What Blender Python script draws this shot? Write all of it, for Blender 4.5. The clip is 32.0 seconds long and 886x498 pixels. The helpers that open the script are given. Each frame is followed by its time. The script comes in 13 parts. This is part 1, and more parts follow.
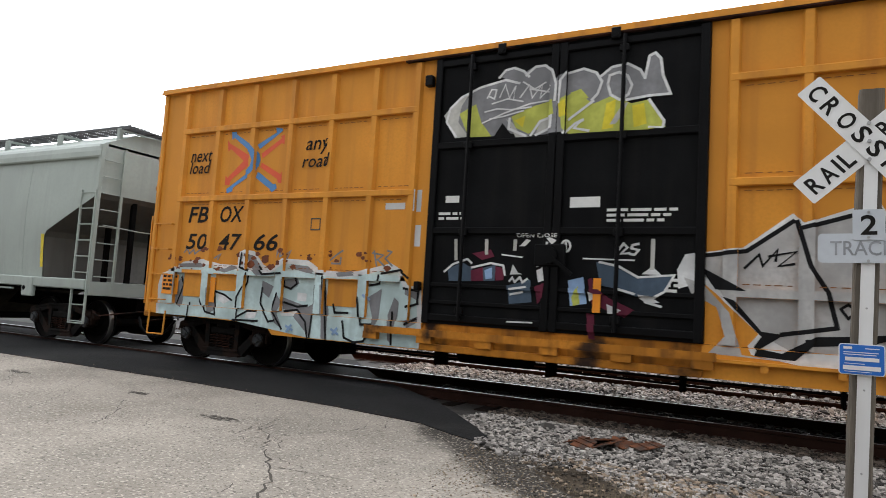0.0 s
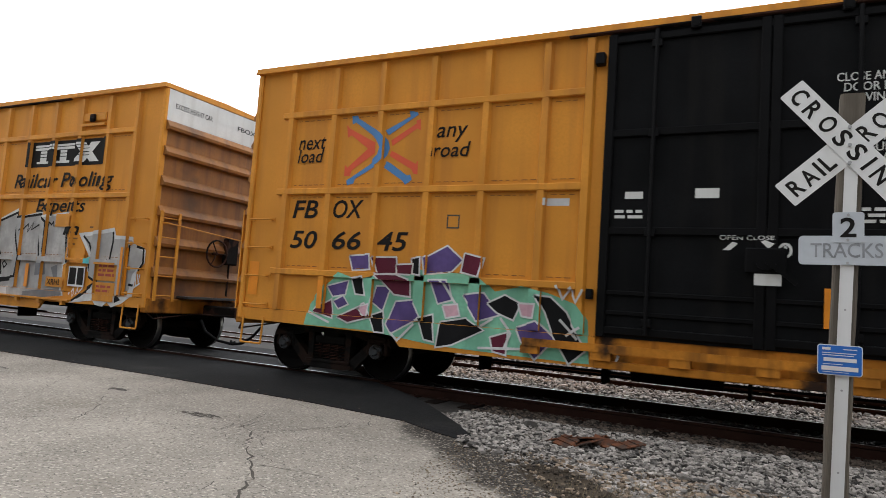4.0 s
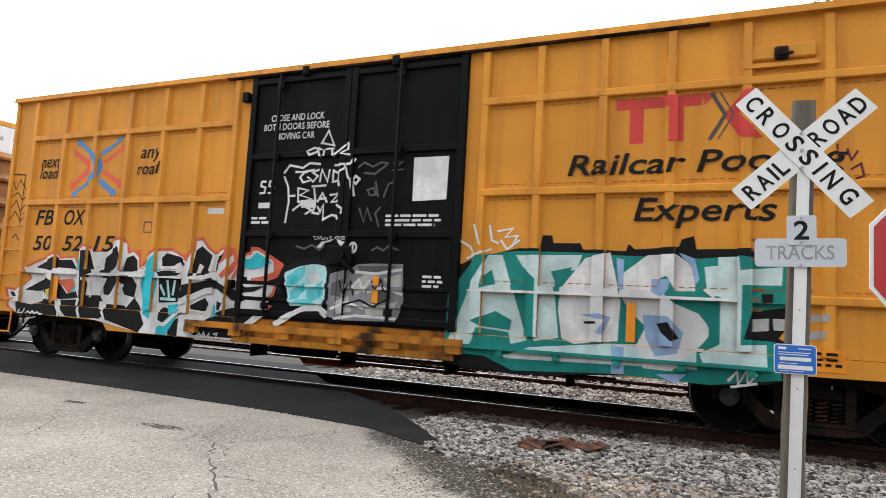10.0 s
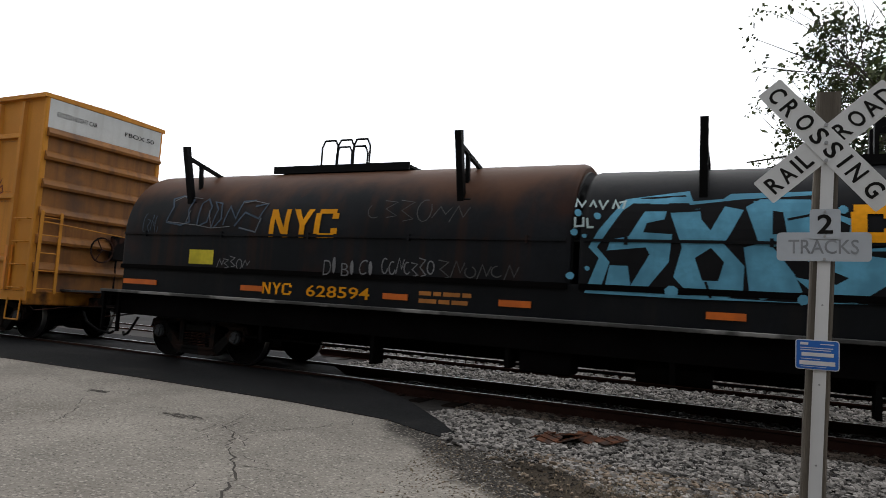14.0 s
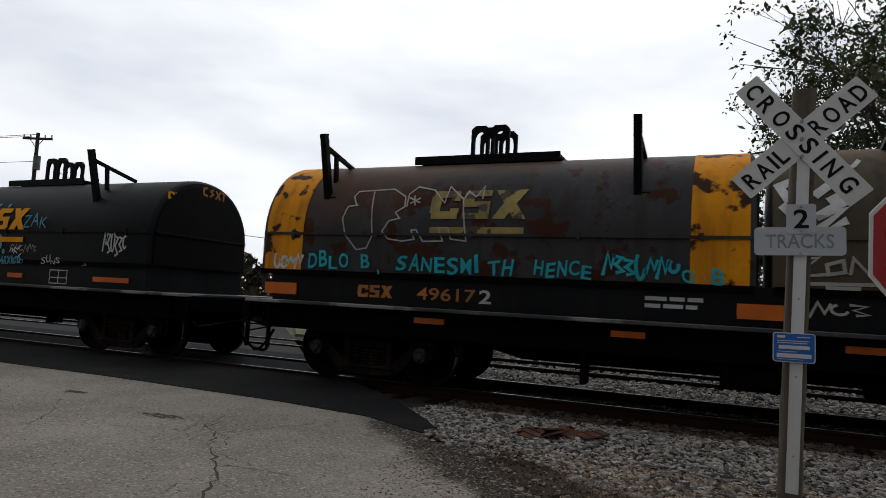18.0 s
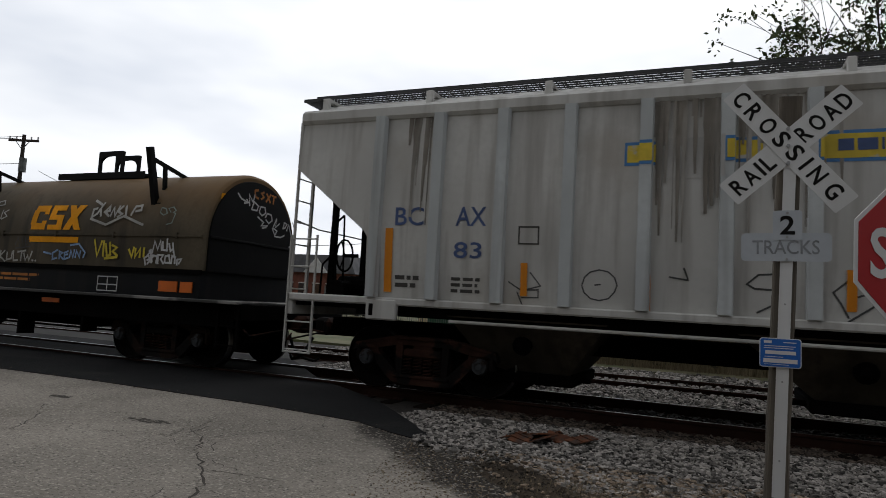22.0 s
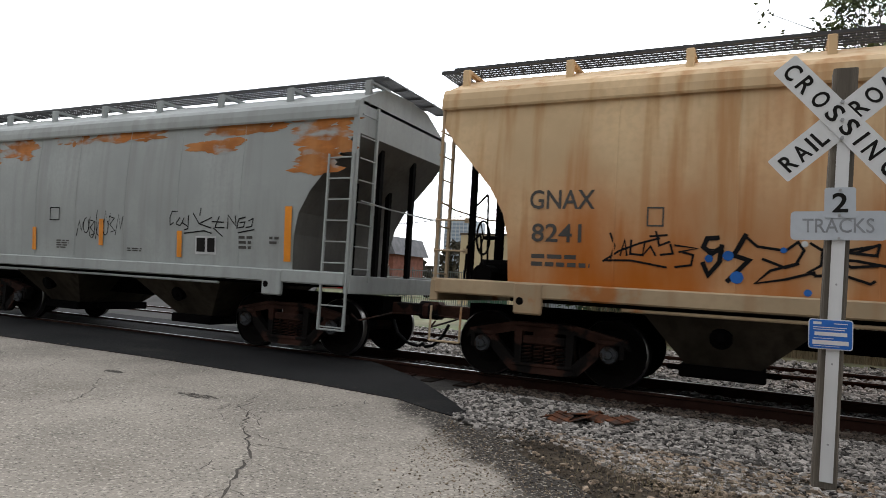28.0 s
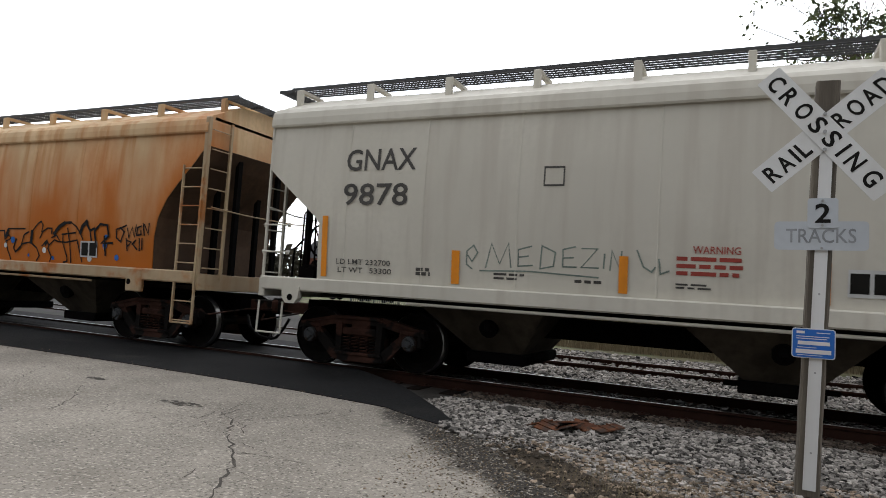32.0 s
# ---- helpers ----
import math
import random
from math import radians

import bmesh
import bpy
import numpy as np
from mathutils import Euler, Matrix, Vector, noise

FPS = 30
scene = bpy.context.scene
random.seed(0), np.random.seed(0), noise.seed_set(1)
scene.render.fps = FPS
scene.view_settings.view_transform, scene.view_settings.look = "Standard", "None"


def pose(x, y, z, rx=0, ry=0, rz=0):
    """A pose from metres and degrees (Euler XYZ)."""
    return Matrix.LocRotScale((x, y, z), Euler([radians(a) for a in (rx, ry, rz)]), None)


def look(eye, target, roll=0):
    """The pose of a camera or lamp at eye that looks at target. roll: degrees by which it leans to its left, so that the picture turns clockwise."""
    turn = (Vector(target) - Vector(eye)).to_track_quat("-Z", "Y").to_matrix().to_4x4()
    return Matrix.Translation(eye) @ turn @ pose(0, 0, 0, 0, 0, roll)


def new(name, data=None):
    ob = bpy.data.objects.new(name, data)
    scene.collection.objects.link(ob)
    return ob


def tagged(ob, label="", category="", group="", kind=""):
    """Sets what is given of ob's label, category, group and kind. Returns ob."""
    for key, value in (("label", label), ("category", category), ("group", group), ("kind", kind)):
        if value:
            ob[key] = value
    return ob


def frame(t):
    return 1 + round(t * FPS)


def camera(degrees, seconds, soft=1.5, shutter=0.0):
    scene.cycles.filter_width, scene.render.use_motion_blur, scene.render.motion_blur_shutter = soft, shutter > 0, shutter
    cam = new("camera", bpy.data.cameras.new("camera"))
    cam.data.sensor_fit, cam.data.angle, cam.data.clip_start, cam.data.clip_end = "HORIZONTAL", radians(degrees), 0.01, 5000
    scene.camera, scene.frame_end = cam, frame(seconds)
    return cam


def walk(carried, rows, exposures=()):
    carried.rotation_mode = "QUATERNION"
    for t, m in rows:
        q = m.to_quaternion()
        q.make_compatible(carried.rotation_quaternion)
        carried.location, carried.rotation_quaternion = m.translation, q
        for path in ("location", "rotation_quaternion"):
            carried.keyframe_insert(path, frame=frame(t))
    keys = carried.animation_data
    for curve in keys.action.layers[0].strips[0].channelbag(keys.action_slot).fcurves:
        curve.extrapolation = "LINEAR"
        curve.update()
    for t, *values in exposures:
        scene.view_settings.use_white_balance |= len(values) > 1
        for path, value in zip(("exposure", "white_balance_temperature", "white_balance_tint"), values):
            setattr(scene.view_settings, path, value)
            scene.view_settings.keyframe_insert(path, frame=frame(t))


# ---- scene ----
# Metres. x runs along the track, y across it, z up from the top of the rails. The train rolls towards -x.
EYE = (0.0, 0.0, 1.27)
TRACK_Y = 9.75          # centre line of the near track
HALF = 1.45             # half the width of a car body

# the camera is held in the hand at one spot: seconds, heading, tilt, lean
TURNS = [
    (0.0, 27.89, 4.83, -3.47), (0.5, 27.39, 4.85, -3.46), (1.0, 26.86, 4.86, -3.42),
    (1.5, 26.41, 4.89, -3.49), (2.0, 26.05, 5.15, -3.62), (2.5, 26.33, 5.11, -3.78),
    (3.0, 26.48, 5.00, -3.90), (3.5, 26.45, 4.80, -3.99), (5.5, 27.00, 4.68, -3.79),
    (6.0, 27.19, 4.61, -3.89), (6.5, 27.62, 4.67, -3.87), (7.0, 27.82, 4.79, -3.72),
    (7.5, 28.04, 4.89, -3.48), (8.0, 27.58, 4.89, -3.33), (8.5, 26.71, 5.03, -3.30),
    (9.0, 26.23, 5.19, -3.26), (9.5, 24.69, 5.41, -3.15), (10.0, 23.55, 5.40, -3.20),
    (10.5, 23.20, 5.35, -3.30), (11.0, 23.72, 5.02, -3.41), (11.5, 23.39, 5.38, -3.43),
    (12.0, 23.03, 5.50, -3.55), (12.5, 23.61, 5.12, -3.70), (13.0, 24.96, 4.51, -3.80),
    (13.5, 25.75, 4.32, -3.72), (14.0, 25.08, 4.69, -3.54), (14.5, 24.40, 4.71, -3.47),
    (16.5, 23.83, 4.19, -3.26), (17.0, 23.45, 4.34, -3.23), (17.5, 23.19, 4.54, -3.21),
    (18.0, 23.53, 4.48, -3.07), (18.5, 24.59, 3.99, -3.06), (19.0, 24.33, 3.89, -2.99),
    (19.5, 22.74, 3.91, -3.06), (20.0, 21.27, 4.30, -2.88), (20.5, 21.17, 4.32, -2.95),
    (21.0, 21.32, 4.60, -2.98), (21.5, 21.68, 4.99, -3.12), (22.0, 22.58, 4.93, -3.23),
    (22.5, 23.23, 5.01, -3.36), (23.0, 23.15, 4.81, -3.46), (23.5, 23.30, 4.08, -3.51),
    (24.0, 23.43, 3.77, -3.58), (24.5, 23.53, 3.61, -3.71), (26.5, 27.15, 3.38, -3.58),
    (27.0, 27.58, 3.37, -3.68), (27.5, 26.84, 3.20, -3.57), (28.0, 26.04, 2.95, -3.34),
    (28.5, 25.20, 2.82, -3.24), (29.0, 24.07, 2.98, -3.38), (29.5, 23.05, 3.04, -3.65),
    (30.0, 22.89, 3.03, -3.68), (30.5, 23.33, 3.56, -3.71), (31.0, 24.27, 3.67, -3.72),
    (31.5, 24.43, 3.68, -3.70), (32.0, 24.90, 3.68, -3.64)]
# how far the train has rolled: seconds, metres
ROLLED = [
    (0.0, 0.00), (0.5, 1.92), (1.0, 3.84), (1.5, 5.71), (2.0, 7.62), (2.5, 9.55),
    (3.0, 11.47), (3.5, 13.35), (5.5, 21.08), (6.0, 22.98), (6.5, 24.87), (7.0, 26.80),
    (7.5, 28.71), (8.0, 30.64), (8.5, 32.57), (9.0, 34.52), (9.5, 36.48), (10.0, 38.45),
    (10.5, 40.42), (11.0, 42.39), (11.5, 44.34), (12.0, 46.26), (12.5, 48.17), (13.0, 50.11),
    (13.5, 52.07), (14.0, 54.01), (14.5, 55.93), (16.5, 63.43), (17.0, 65.36), (17.5, 67.26),
    (18.0, 69.19), (18.5, 71.15), (19.0, 73.11), (19.5, 75.04), (20.0, 76.99), (20.5, 78.93),
    (21.0, 80.79), (21.5, 82.70), (22.0, 84.67), (22.5, 86.64), (23.0, 88.57), (23.5, 90.54),
    (24.0, 92.52), (24.5, 94.54), (26.5, 102.30), (27.0, 104.28), (27.5, 106.27), (28.0, 108.12),
    (28.5, 110.10), (29.0, 112.09), (29.5, 114.06), (30.0, 115.93), (30.5, 117.77), (31.0, 119.62),
    (31.5, 121.58), (32.0, 123.55)]
# brightness of the picture: seconds, stops
EXPOSURES = [(0.0, 0.27), (1.0, 0.55), (2.0, 0.43), (3.0, -0.22), (4.5, 0.3), (6.0, 0.82), (7.0, 0.30), (8.0, -0.27), (9.0, 0.29), (10.0, 0.70), (11.0, 0.54), (12.0, -0.25),
             (13.0, -1.0), (14.0, -0.88), (17.0, -1.62), (19.0, -1.65), (21.0, -1.55), (22.0, -1.6), (23.0, -0.98), (24.0, -0.54), (27.0, -0.45), (30.0, -0.15), (31.0, -0.2), (32.0, -0.42)]

cam = camera(68.1, 32.0, 0.8, 0.12)
walk(cam, [(t, pose(*EYE, 90 + tilt, lean, heading)) for t, heading, tilt, lean in TURNS], EXPOSURES)

# ---------------------------------------------------------------- light
world = bpy.data.worlds.new("overcast")
scene.world = world
world.use_nodes = True


def build_sky():
    nt = world.node_tree
    nt.nodes.clear()
    n, l = nt.nodes.new, nt.links.new
    out, bg = n("ShaderNodeOutputWorld"), n("ShaderNodeBackground")
    sky = n("ShaderNodeTexSky")
    sky.sky_type, sky.sun_disc = "NISHITA", False
    sky.sun_elevation, sky.sun_rotation = radians(48), radians(342)
    tint = n("ShaderNodeVectorMath")
    tint.operation = "SCALE"
    tint.inputs["Scale"].default_value = 0.10
    l(sky.outputs[0], tint.inputs[0])
    co, mp = n("ShaderNodeTexCoord"), n("ShaderNodeMapping")
    mp.inputs["Scale"].default_value = (1.0, 1.0, 3.2)
    l(co.outputs["Generated"], mp.inputs[0])
    noi = n("ShaderNodeTexNoise")
    noi.inputs["Scale"].default_value, noi.inputs["Detail"].default_value, noi.inputs["Roughness"].default_value = 2.1, 4, 0.5
    l(mp.outputs[0], noi.inputs[0])
    ramp = n("ShaderNodeValToRGB")
    ramp.color_ramp.elements[0].position, ramp.color_ramp.elements[1].position = 0.33, 0.62
    ramp.color_ramp.elements[0].color, ramp.color_ramp.elements[1].color = (1.45, 1.53, 1.68, 1), (2.15, 2.17, 2.2, 1)
    l(noi.outputs[0], ramp.inputs[0])
    mix = n("ShaderNodeMix")
    mix.data_type = "RGBA"
    mix.inputs["Factor"].default_value = 0.93
    l(tint.outputs[0], mix.inputs["A"])
    l(ramp.outputs[0], mix.inputs["B"])
    # the cloud is thinnest ahead, on the sun's side
    dot, glow, lit = n("ShaderNodeVectorMath"), n("ShaderNodeMapRange"), n("ShaderNodeVectorMath")
    dot.operation, lit.operation = "DOT_PRODUCT", "SCALE"
    dot.inputs[1].default_value = (-0.30, 0.87, 0.39)
    l(co.outputs["Generated"], dot.inputs[0])
    l(dot.outputs["Value"], glow.inputs[0])
    glow.interpolation_type = "SMOOTHSTEP"
    for k, val in enumerate((-0.30, 0.98, 0.56, 1.70)):
        glow.inputs[k + 1].default_value = val
    l(mix.outputs["Result"], lit.inputs[0])
    l(glow.outputs[0], lit.inputs["Scale"])
    l(lit.outputs[0], bg.inputs[0])
    bg.inputs[1].default_value = 1.0
    l(bg.outputs[0], out.inputs[0])


build_sky()
sun = new("sun", bpy.data.lights.new("sun", "SUN"))
sun.data.energy, sun.data.angle, sun.data.color = 0.5, radians(35), (1.0, 0.97, 0.92)
sun.matrix_world = look((-8, 28, 30), (0, 4, 0))

# ---------------------------------------------------------------- materials
def material(name, base, rough=0.7, metal=0.0, var=0.25, scale=1.2, fine=30.0, bump=0.15, streak=None, streak_amount=0.0,
             stain=None, stain_amount=0.0, stain_scale=1.6, stain_edge=0.06, spec=0.4, per_object=0.0, stretch=(1, 1, 1), wash=None, speckle=None):
    """Paint, metal or stone: two scales of noise in the colour, upright streaks, stains with ragged edges, fine relief."""
    m = bpy.data.materials.new(name)
    m.use_nodes = True
    nt = m.node_tree
    n, l = nt.nodes.new, nt.links.new
    b = nt.nodes["Principled BSDF"]
    b.inputs["Roughness"].default_value, b.inputs["Metallic"].default_value = rough, metal
    b.inputs["Specular IOR Level"].default_value = spec
    co = n("ShaderNodeTexCoord")
    mp = n("ShaderNodeMapping")
    mp.inputs["Scale"].default_value = stretch
    l(co.outputs["Object"], mp.inputs[0])
    at = mp.outputs[0]

    def noise_at(s, detail=4.0, stretched=None, seed=0.0):
        t = n("ShaderNodeTexNoise")
        t.inputs["Scale"].default_value, t.inputs["Detail"].default_value = s, detail
        src = at
        if stretched or seed:
            k = n("ShaderNodeMapping")
            k.inputs["Scale"].default_value = stretched or (1, 1, 1)
            k.inputs["Location"].default_value = (seed, seed * 0.7, seed * 1.3)
            l(at, k.inputs[0])
            src = k.outputs[0]
        l(src, t.inputs[0])
        return t.outputs[0]

    def ramp(src, lo, hi):
        r = n("ShaderNodeMapRange")
        r.inputs[1].default_value, r.inputs[2].default_value = lo, hi
        r.interpolation_type = "SMOOTHSTEP"
        l(src, r.inputs[0])
        return r.outputs[0]

    def mix(f, a, c):
        x = n("ShaderNodeMix")
        x.data_type = "RGBA"
        for sock, val in (("Factor", f), ("A", a), ("B", c)):
            if isinstance(val, (tuple, list)):
                x.inputs[sock].default_value = (*val, 1) if len(val) == 3 else val
            elif isinstance(val, (int, float)):
                x.inputs[sock].default_value = val
            else:
                l(val, x.inputs[sock])
        return x.outputs["Result"]

    def scaled(src, k):
        x = n("ShaderNodeMath")
        x.operation = "MULTIPLY"
        l(src, x.inputs[0])
        x.inputs[1].default_value = k
        return x.outputs[0]

    lo, hi = tuple(c * (1 - var) for c in base), tuple(min(1, c * (1 + var * 0.6)) for c in base)
    col = mix(ramp(noise_at(scale), 0.3, 0.7), lo, hi)
    col = mix(scaled(ramp(noise_at(fine, 3.0, None, 3.1), 0.35, 0.75), 0.5), col, tuple(c * (1 - var * 0.8) for c in base))
    if streak:
        col = mix(scaled(ramp(noise_at(3.0, 5.0, (1.6, 1.6, 0.10), 5.0), 0.46, 0.72), streak_amount), col, streak)
    if stain:
        col = mix(ramp(noise_at(stain_scale, 7.0, None, 9.0), 0.62 - stain_amount * 0.3, 0.62 - stain_amount * 0.3 + stain_edge), col, stain)
    if wash:
        # a stain that spreads from one side: colour, noise scale and share, direction, start, width
        tint, ns, share, way, start, width = wash
        dot, add = n("ShaderNodeVectorMath"), n("ShaderNodeMath")
        dot.operation, add.operation = "DOT_PRODUCT", "MULTIPLY_ADD"
        dot.inputs[1].default_value = way
        l(co.outputs["Object"], dot.inputs[0])
        l(noise_at(ns, 6.0, (1, 1, 0.4), 4.0), add.inputs[0])
        add.inputs[1].default_value = share
        l(dot.outputs["Value"], add.inputs[2])
        col = mix(ramp(add.outputs[0], start, start + width), col, tint)
    if speckle:
        col = mix(scaled(ramp(noise_at(speckle[1], 2.0, None, 7.0), 0.52, 0.72), speckle[2]), col, speckle[0])
        col = mix(scaled(ramp(noise_at(speckle[1] * 0.8, 2.0, None, 17.0), 0.54, 0.70), speckle[2]), col, tuple(min(1, q * 1.7) for q in base))
    if per_object:
        info = n("ShaderNodeObjectInfo")
        h = n("ShaderNodeHueSaturation")
        r = n("ShaderNodeMapRange")
        r.inputs[3].default_value, r.inputs[4].default_value = 1 - per_object, 1 + per_object
        l(info.outputs["Random"], r.inputs[0])
        l(r.outputs[0], h.inputs["Value"])
        l(col, h.inputs["Color"])
        col = h.outputs[0]
    l(col, b.inputs["Base Color"])
    if bump:
        bp = n("ShaderNodeBump")
        bp.inputs["Strength"].default_value, bp.inputs["Distance"].default_value = bump, 0.02
        l(noise_at(fine * 0.6, 5.0, None, 1.0), bp.inputs["Height"])
        l(bp.outputs[0], b.inputs["Normal"])
    return m


def island_material(name, a, c, rough=0.9, bump=0.3, fine=60.0):
    """Loose pieces in one mesh: each takes its own tone between two colours."""
    m = material(name, a, rough, fine=fine, bump=bump)
    nt = m.node_tree
    n, l = nt.nodes.new, nt.links.new
    g, r = n("ShaderNodeNewGeometry"), n("ShaderNodeValToRGB")
    r.color_ramp.elements[0].color, r.color_ramp.elements[1].color = (*a, 1), (*c, 1)
    l(g.outputs["Random Per Island"], r.inputs[0])
    l(r.outputs[0], nt.nodes["Principled BSDF"].inputs["Base Color"])
    return m


# ---------------------------------------------------------------- mesh tools
class Shape:
    """Collects corners and faces of one part."""

    def __init__(self):
        self.v, self.f = [], []

    def add(self, v, f):
        k = len(self.v)
        self.v += [tuple(p) for p in v]
        self.f += [tuple(i + k for i in q) for q in f]
        return self

    def box(self, x0, x1, y0, y1, z0, z1, c=0.0):
        if c <= 0:
            v = [(x, y, z) for z in (z0, z1) for y in (y0, y1) for x in (x0, x1)]
            return self.add(v, [(0, 2, 3, 1), (4, 5, 7, 6), (0, 1, 5, 4), (2, 6, 7, 3), (0, 4, 6, 2), (1, 3, 7, 5)])
        c = min(c, (x1 - x0) * 0.45, (y1 - y0) * 0.45, (z1 - z0) * 0.45)
        cx, cy, cz = (x0 + x1) / 2, (y0 + y1) / 2, (z0 + z1) / 2
        v, idx = [], {}
        for sx in (-1, 1):
            for sy in (-1, 1):
                for sz in (-1, 1):
                    for a in range(3):
                        e = [c, c, c]
                        e[a] = 0
                        idx[sx, sy, sz, a] = len(v)
                        v.append((cx + sx * ((x1 - x0) / 2 - e[0]), cy + sy * ((y1 - y0) / 2 - e[1]), cz + sz * ((z1 - z0) / 2 - e[2])))
        f = []
        for a in range(3):
            b1, b2 = (a + 1) % 3, (a + 2) % 3
            for s in (-1, 1):
                q = []
                for p, r in ((-1, -1), (1, -1), (1, 1), (-1, 1)):
                    k = [0, 0, 0]
                    k[a], k[b1], k[b2] = s, p, r
                    q.append(idx[(*k, a)])
                f.append(tuple(q if s > 0 else q[::-1]))
            for p in (-1, 1):
                for r in (-1, 1):
                    k, j = [0, 0, 0], [0, 0, 0]
                    k[b1], k[b2], k[a] = p, r, -1
                    j[b1], j[b2], j[a] = p, r, 1
                    q = [idx[(*k, b1)], idx[(*j, b1)], idx[(*j, b2)], idx[(*k, b2)]]
                    f.append(tuple(q if p * r < 0 else q[::-1]))
        for sx in (-1, 1):
            for sy in (-1, 1):
                for sz in (-1, 1):
                    q = [idx[sx, sy, sz, a] for a in range(3)]
                    f.append(tuple(q if sx * sy * sz > 0 else q[::-1]))
        return self.add(v, f)

    def rod(self, p, q, r, seg=8, r2=None):
        p, q = Vector(p), Vector(q)
        d = (q - p).normalized()
        a = d.orthogonal().normalized()
        b = d.cross(a)
        r2 = r if r2 is None else r2
        v = [p + (a * math.cos(t) + b * math.sin(t)) * r for t in [2 * math.pi * i / seg for i in range(seg)]]
        v += [q + (a * math.cos(t) + b * math.sin(t)) * r2 for t in [2 * math.pi * i / seg for i in range(seg)]]
        f = [(i, (i + 1) % seg, seg + (i + 1) % seg, seg + i) for i in range(seg)]
        return self.add(v, f + [tuple(range(seg))[::-1], tuple(range(seg, 2 * seg))])

    def tube(self, pts, r, seg=6):
        for p, q in zip(pts, pts[1:]):
            self.rod(p, q, r, seg)
        return self

    def bar(self, p, q, w, d):
        """A flat bar from p to q, w wide in y and d deep."""
        p, q = Vector(p), Vector(q)
        t = (q - p).normalized()
        s = Vector((0, 1, 0)) if abs(t.y) < 0.9 else Vector((1, 0, 0))
        u = t.cross(s).normalized()
        s = u.cross(t).normalized()
        v = [o + s * (a * w / 2) + u * (b * d / 2) for o in (p, q) for a, b in ((-1, -1), (1, -1), (1, 1), (-1, 1))]
        return self.add(v, [(0, 1, 2, 3), (7, 6, 5, 4), (0, 4, 5, 1), (1, 5, 6, 2), (2, 6, 7, 3), (3, 7, 4, 0)])

    def slab(self, outline, y0, y1):
        """An (x, z) outline, drawn from y0 to y1."""
        k = len(outline)
        v = [(x, y0, z) for x, z in outline] + [(x, y1, z) for x, z in outline]
        f = [tuple(range(k)), tuple(range(k, 2 * k))[::-1]]
        return self.add(v, f + [((i + 1) % k, i, k + i, k + (i + 1) % k) for i in range(k)])

    def sheet(self, outline, z0, z1):
        """An (x, y) outline, drawn from z0 to z1."""
        k = len(outline)
        v = [(x, y, z0) for x, y in outline] + [(x, y, z1) for x, y in outline]
        f = [tuple(range(k))[::-1], tuple(range(k, 2 * k))]
        return self.add(v, f + [(i, (i + 1) % k, k + (i + 1) % k, k + i) for i in range(k)])

    def lathe(self, profile, seg=24, axis="y"):
        """(radius, along) pairs turned about an axis."""
        k = len(profile)
        v = []
        for i in range(seg):
            t = 2 * math.pi * i / seg
            for r, a in profile:
                c, s = r * math.cos(t), r * math.sin(t)
                v.append((c, a, s) if axis == "y" else ((c, s, a) if axis == "z" else (a, c, s)))
        f = [(i * k + j, i * k + j + 1, (i + 1) % seg * k + j + 1, (i + 1) % seg * k + j) for i in range(seg) for j in range(k - 1)]
        return self.add(v, f)

    def moved(self, m):
        self.v = [tuple(m @ Vector(p)) for p in self.v]
        return self

    def mesh(self, name, mats, smooth=False, tidy=True):
        me = bpy.data.meshes.new(name)
        me.from_pydata(self.v, [], self.f)
        for m in (mats if isinstance(mats, (list, tuple)) else [mats]):
            me.materials.append(m)
        if tidy:
            bm = bmesh.new()
            bm.from_mesh(me)
            bmesh.ops.recalc_face_normals(bm, faces=bm.faces)
            bm.to_mesh(me)
            bm.free()
        if smooth:
            me.polygons.foreach_set("use_smooth", [True] * len(me.polygons))
            me.set_sharp_from_angle(angle=radians(35))
        return me


def part(name, shape, mat, parent=None, label="", smooth=False, at=None, tidy=True):
    me = shape if isinstance(shape, bpy.types.Mesh) else shape.mesh(name, mat, smooth, tidy)
    ob = new(name, me)
    if parent is not None:
        ob.parent = parent
    if at is not None:
        ob.matrix_basis = at
    return tagged(ob, label)


def thing(name, at, label, category, group="", kind=""):
    ob = new(name)
    ob.matrix_basis = at
    return tagged(ob, label, category, group, kind)


# ---------------------------------------------------------------- lettering and paint laid on a surface
TEXTS = {}


def letters(body, shear=0.0, fat=0.0):
    """The outlines of a line of text as flat pieces, in a box from 0 to 1 both ways."""
    key = (body, shear, fat)
    if key not in TEXTS:
        cu = bpy.data.curves.new("lettering", "FONT")
        cu.body, cu.shear, cu.offset, cu.resolution_u = body, shear, fat, 3
        cu.fill_mode = "FRONT"
        ob = new("lettering", cu)
        me = bpy.data.meshes.new_from_object(ob.evaluated_get(bpy.context.evaluated_depsgraph_get()))
        co = np.array([v.co[:2] for v in me.vertices])
        lo, hi = co.min(0), co.max(0)
        co = (co - lo) / (hi - lo)
        TEXTS[key] = [[tuple(co[i]) for i in p.vertices] for p in me.polygons]
        bpy.data.objects.remove(ob)
        bpy.data.meshes.remove(me)
        bpy.data.curves.remove(cu)
    return TEXTS[key]


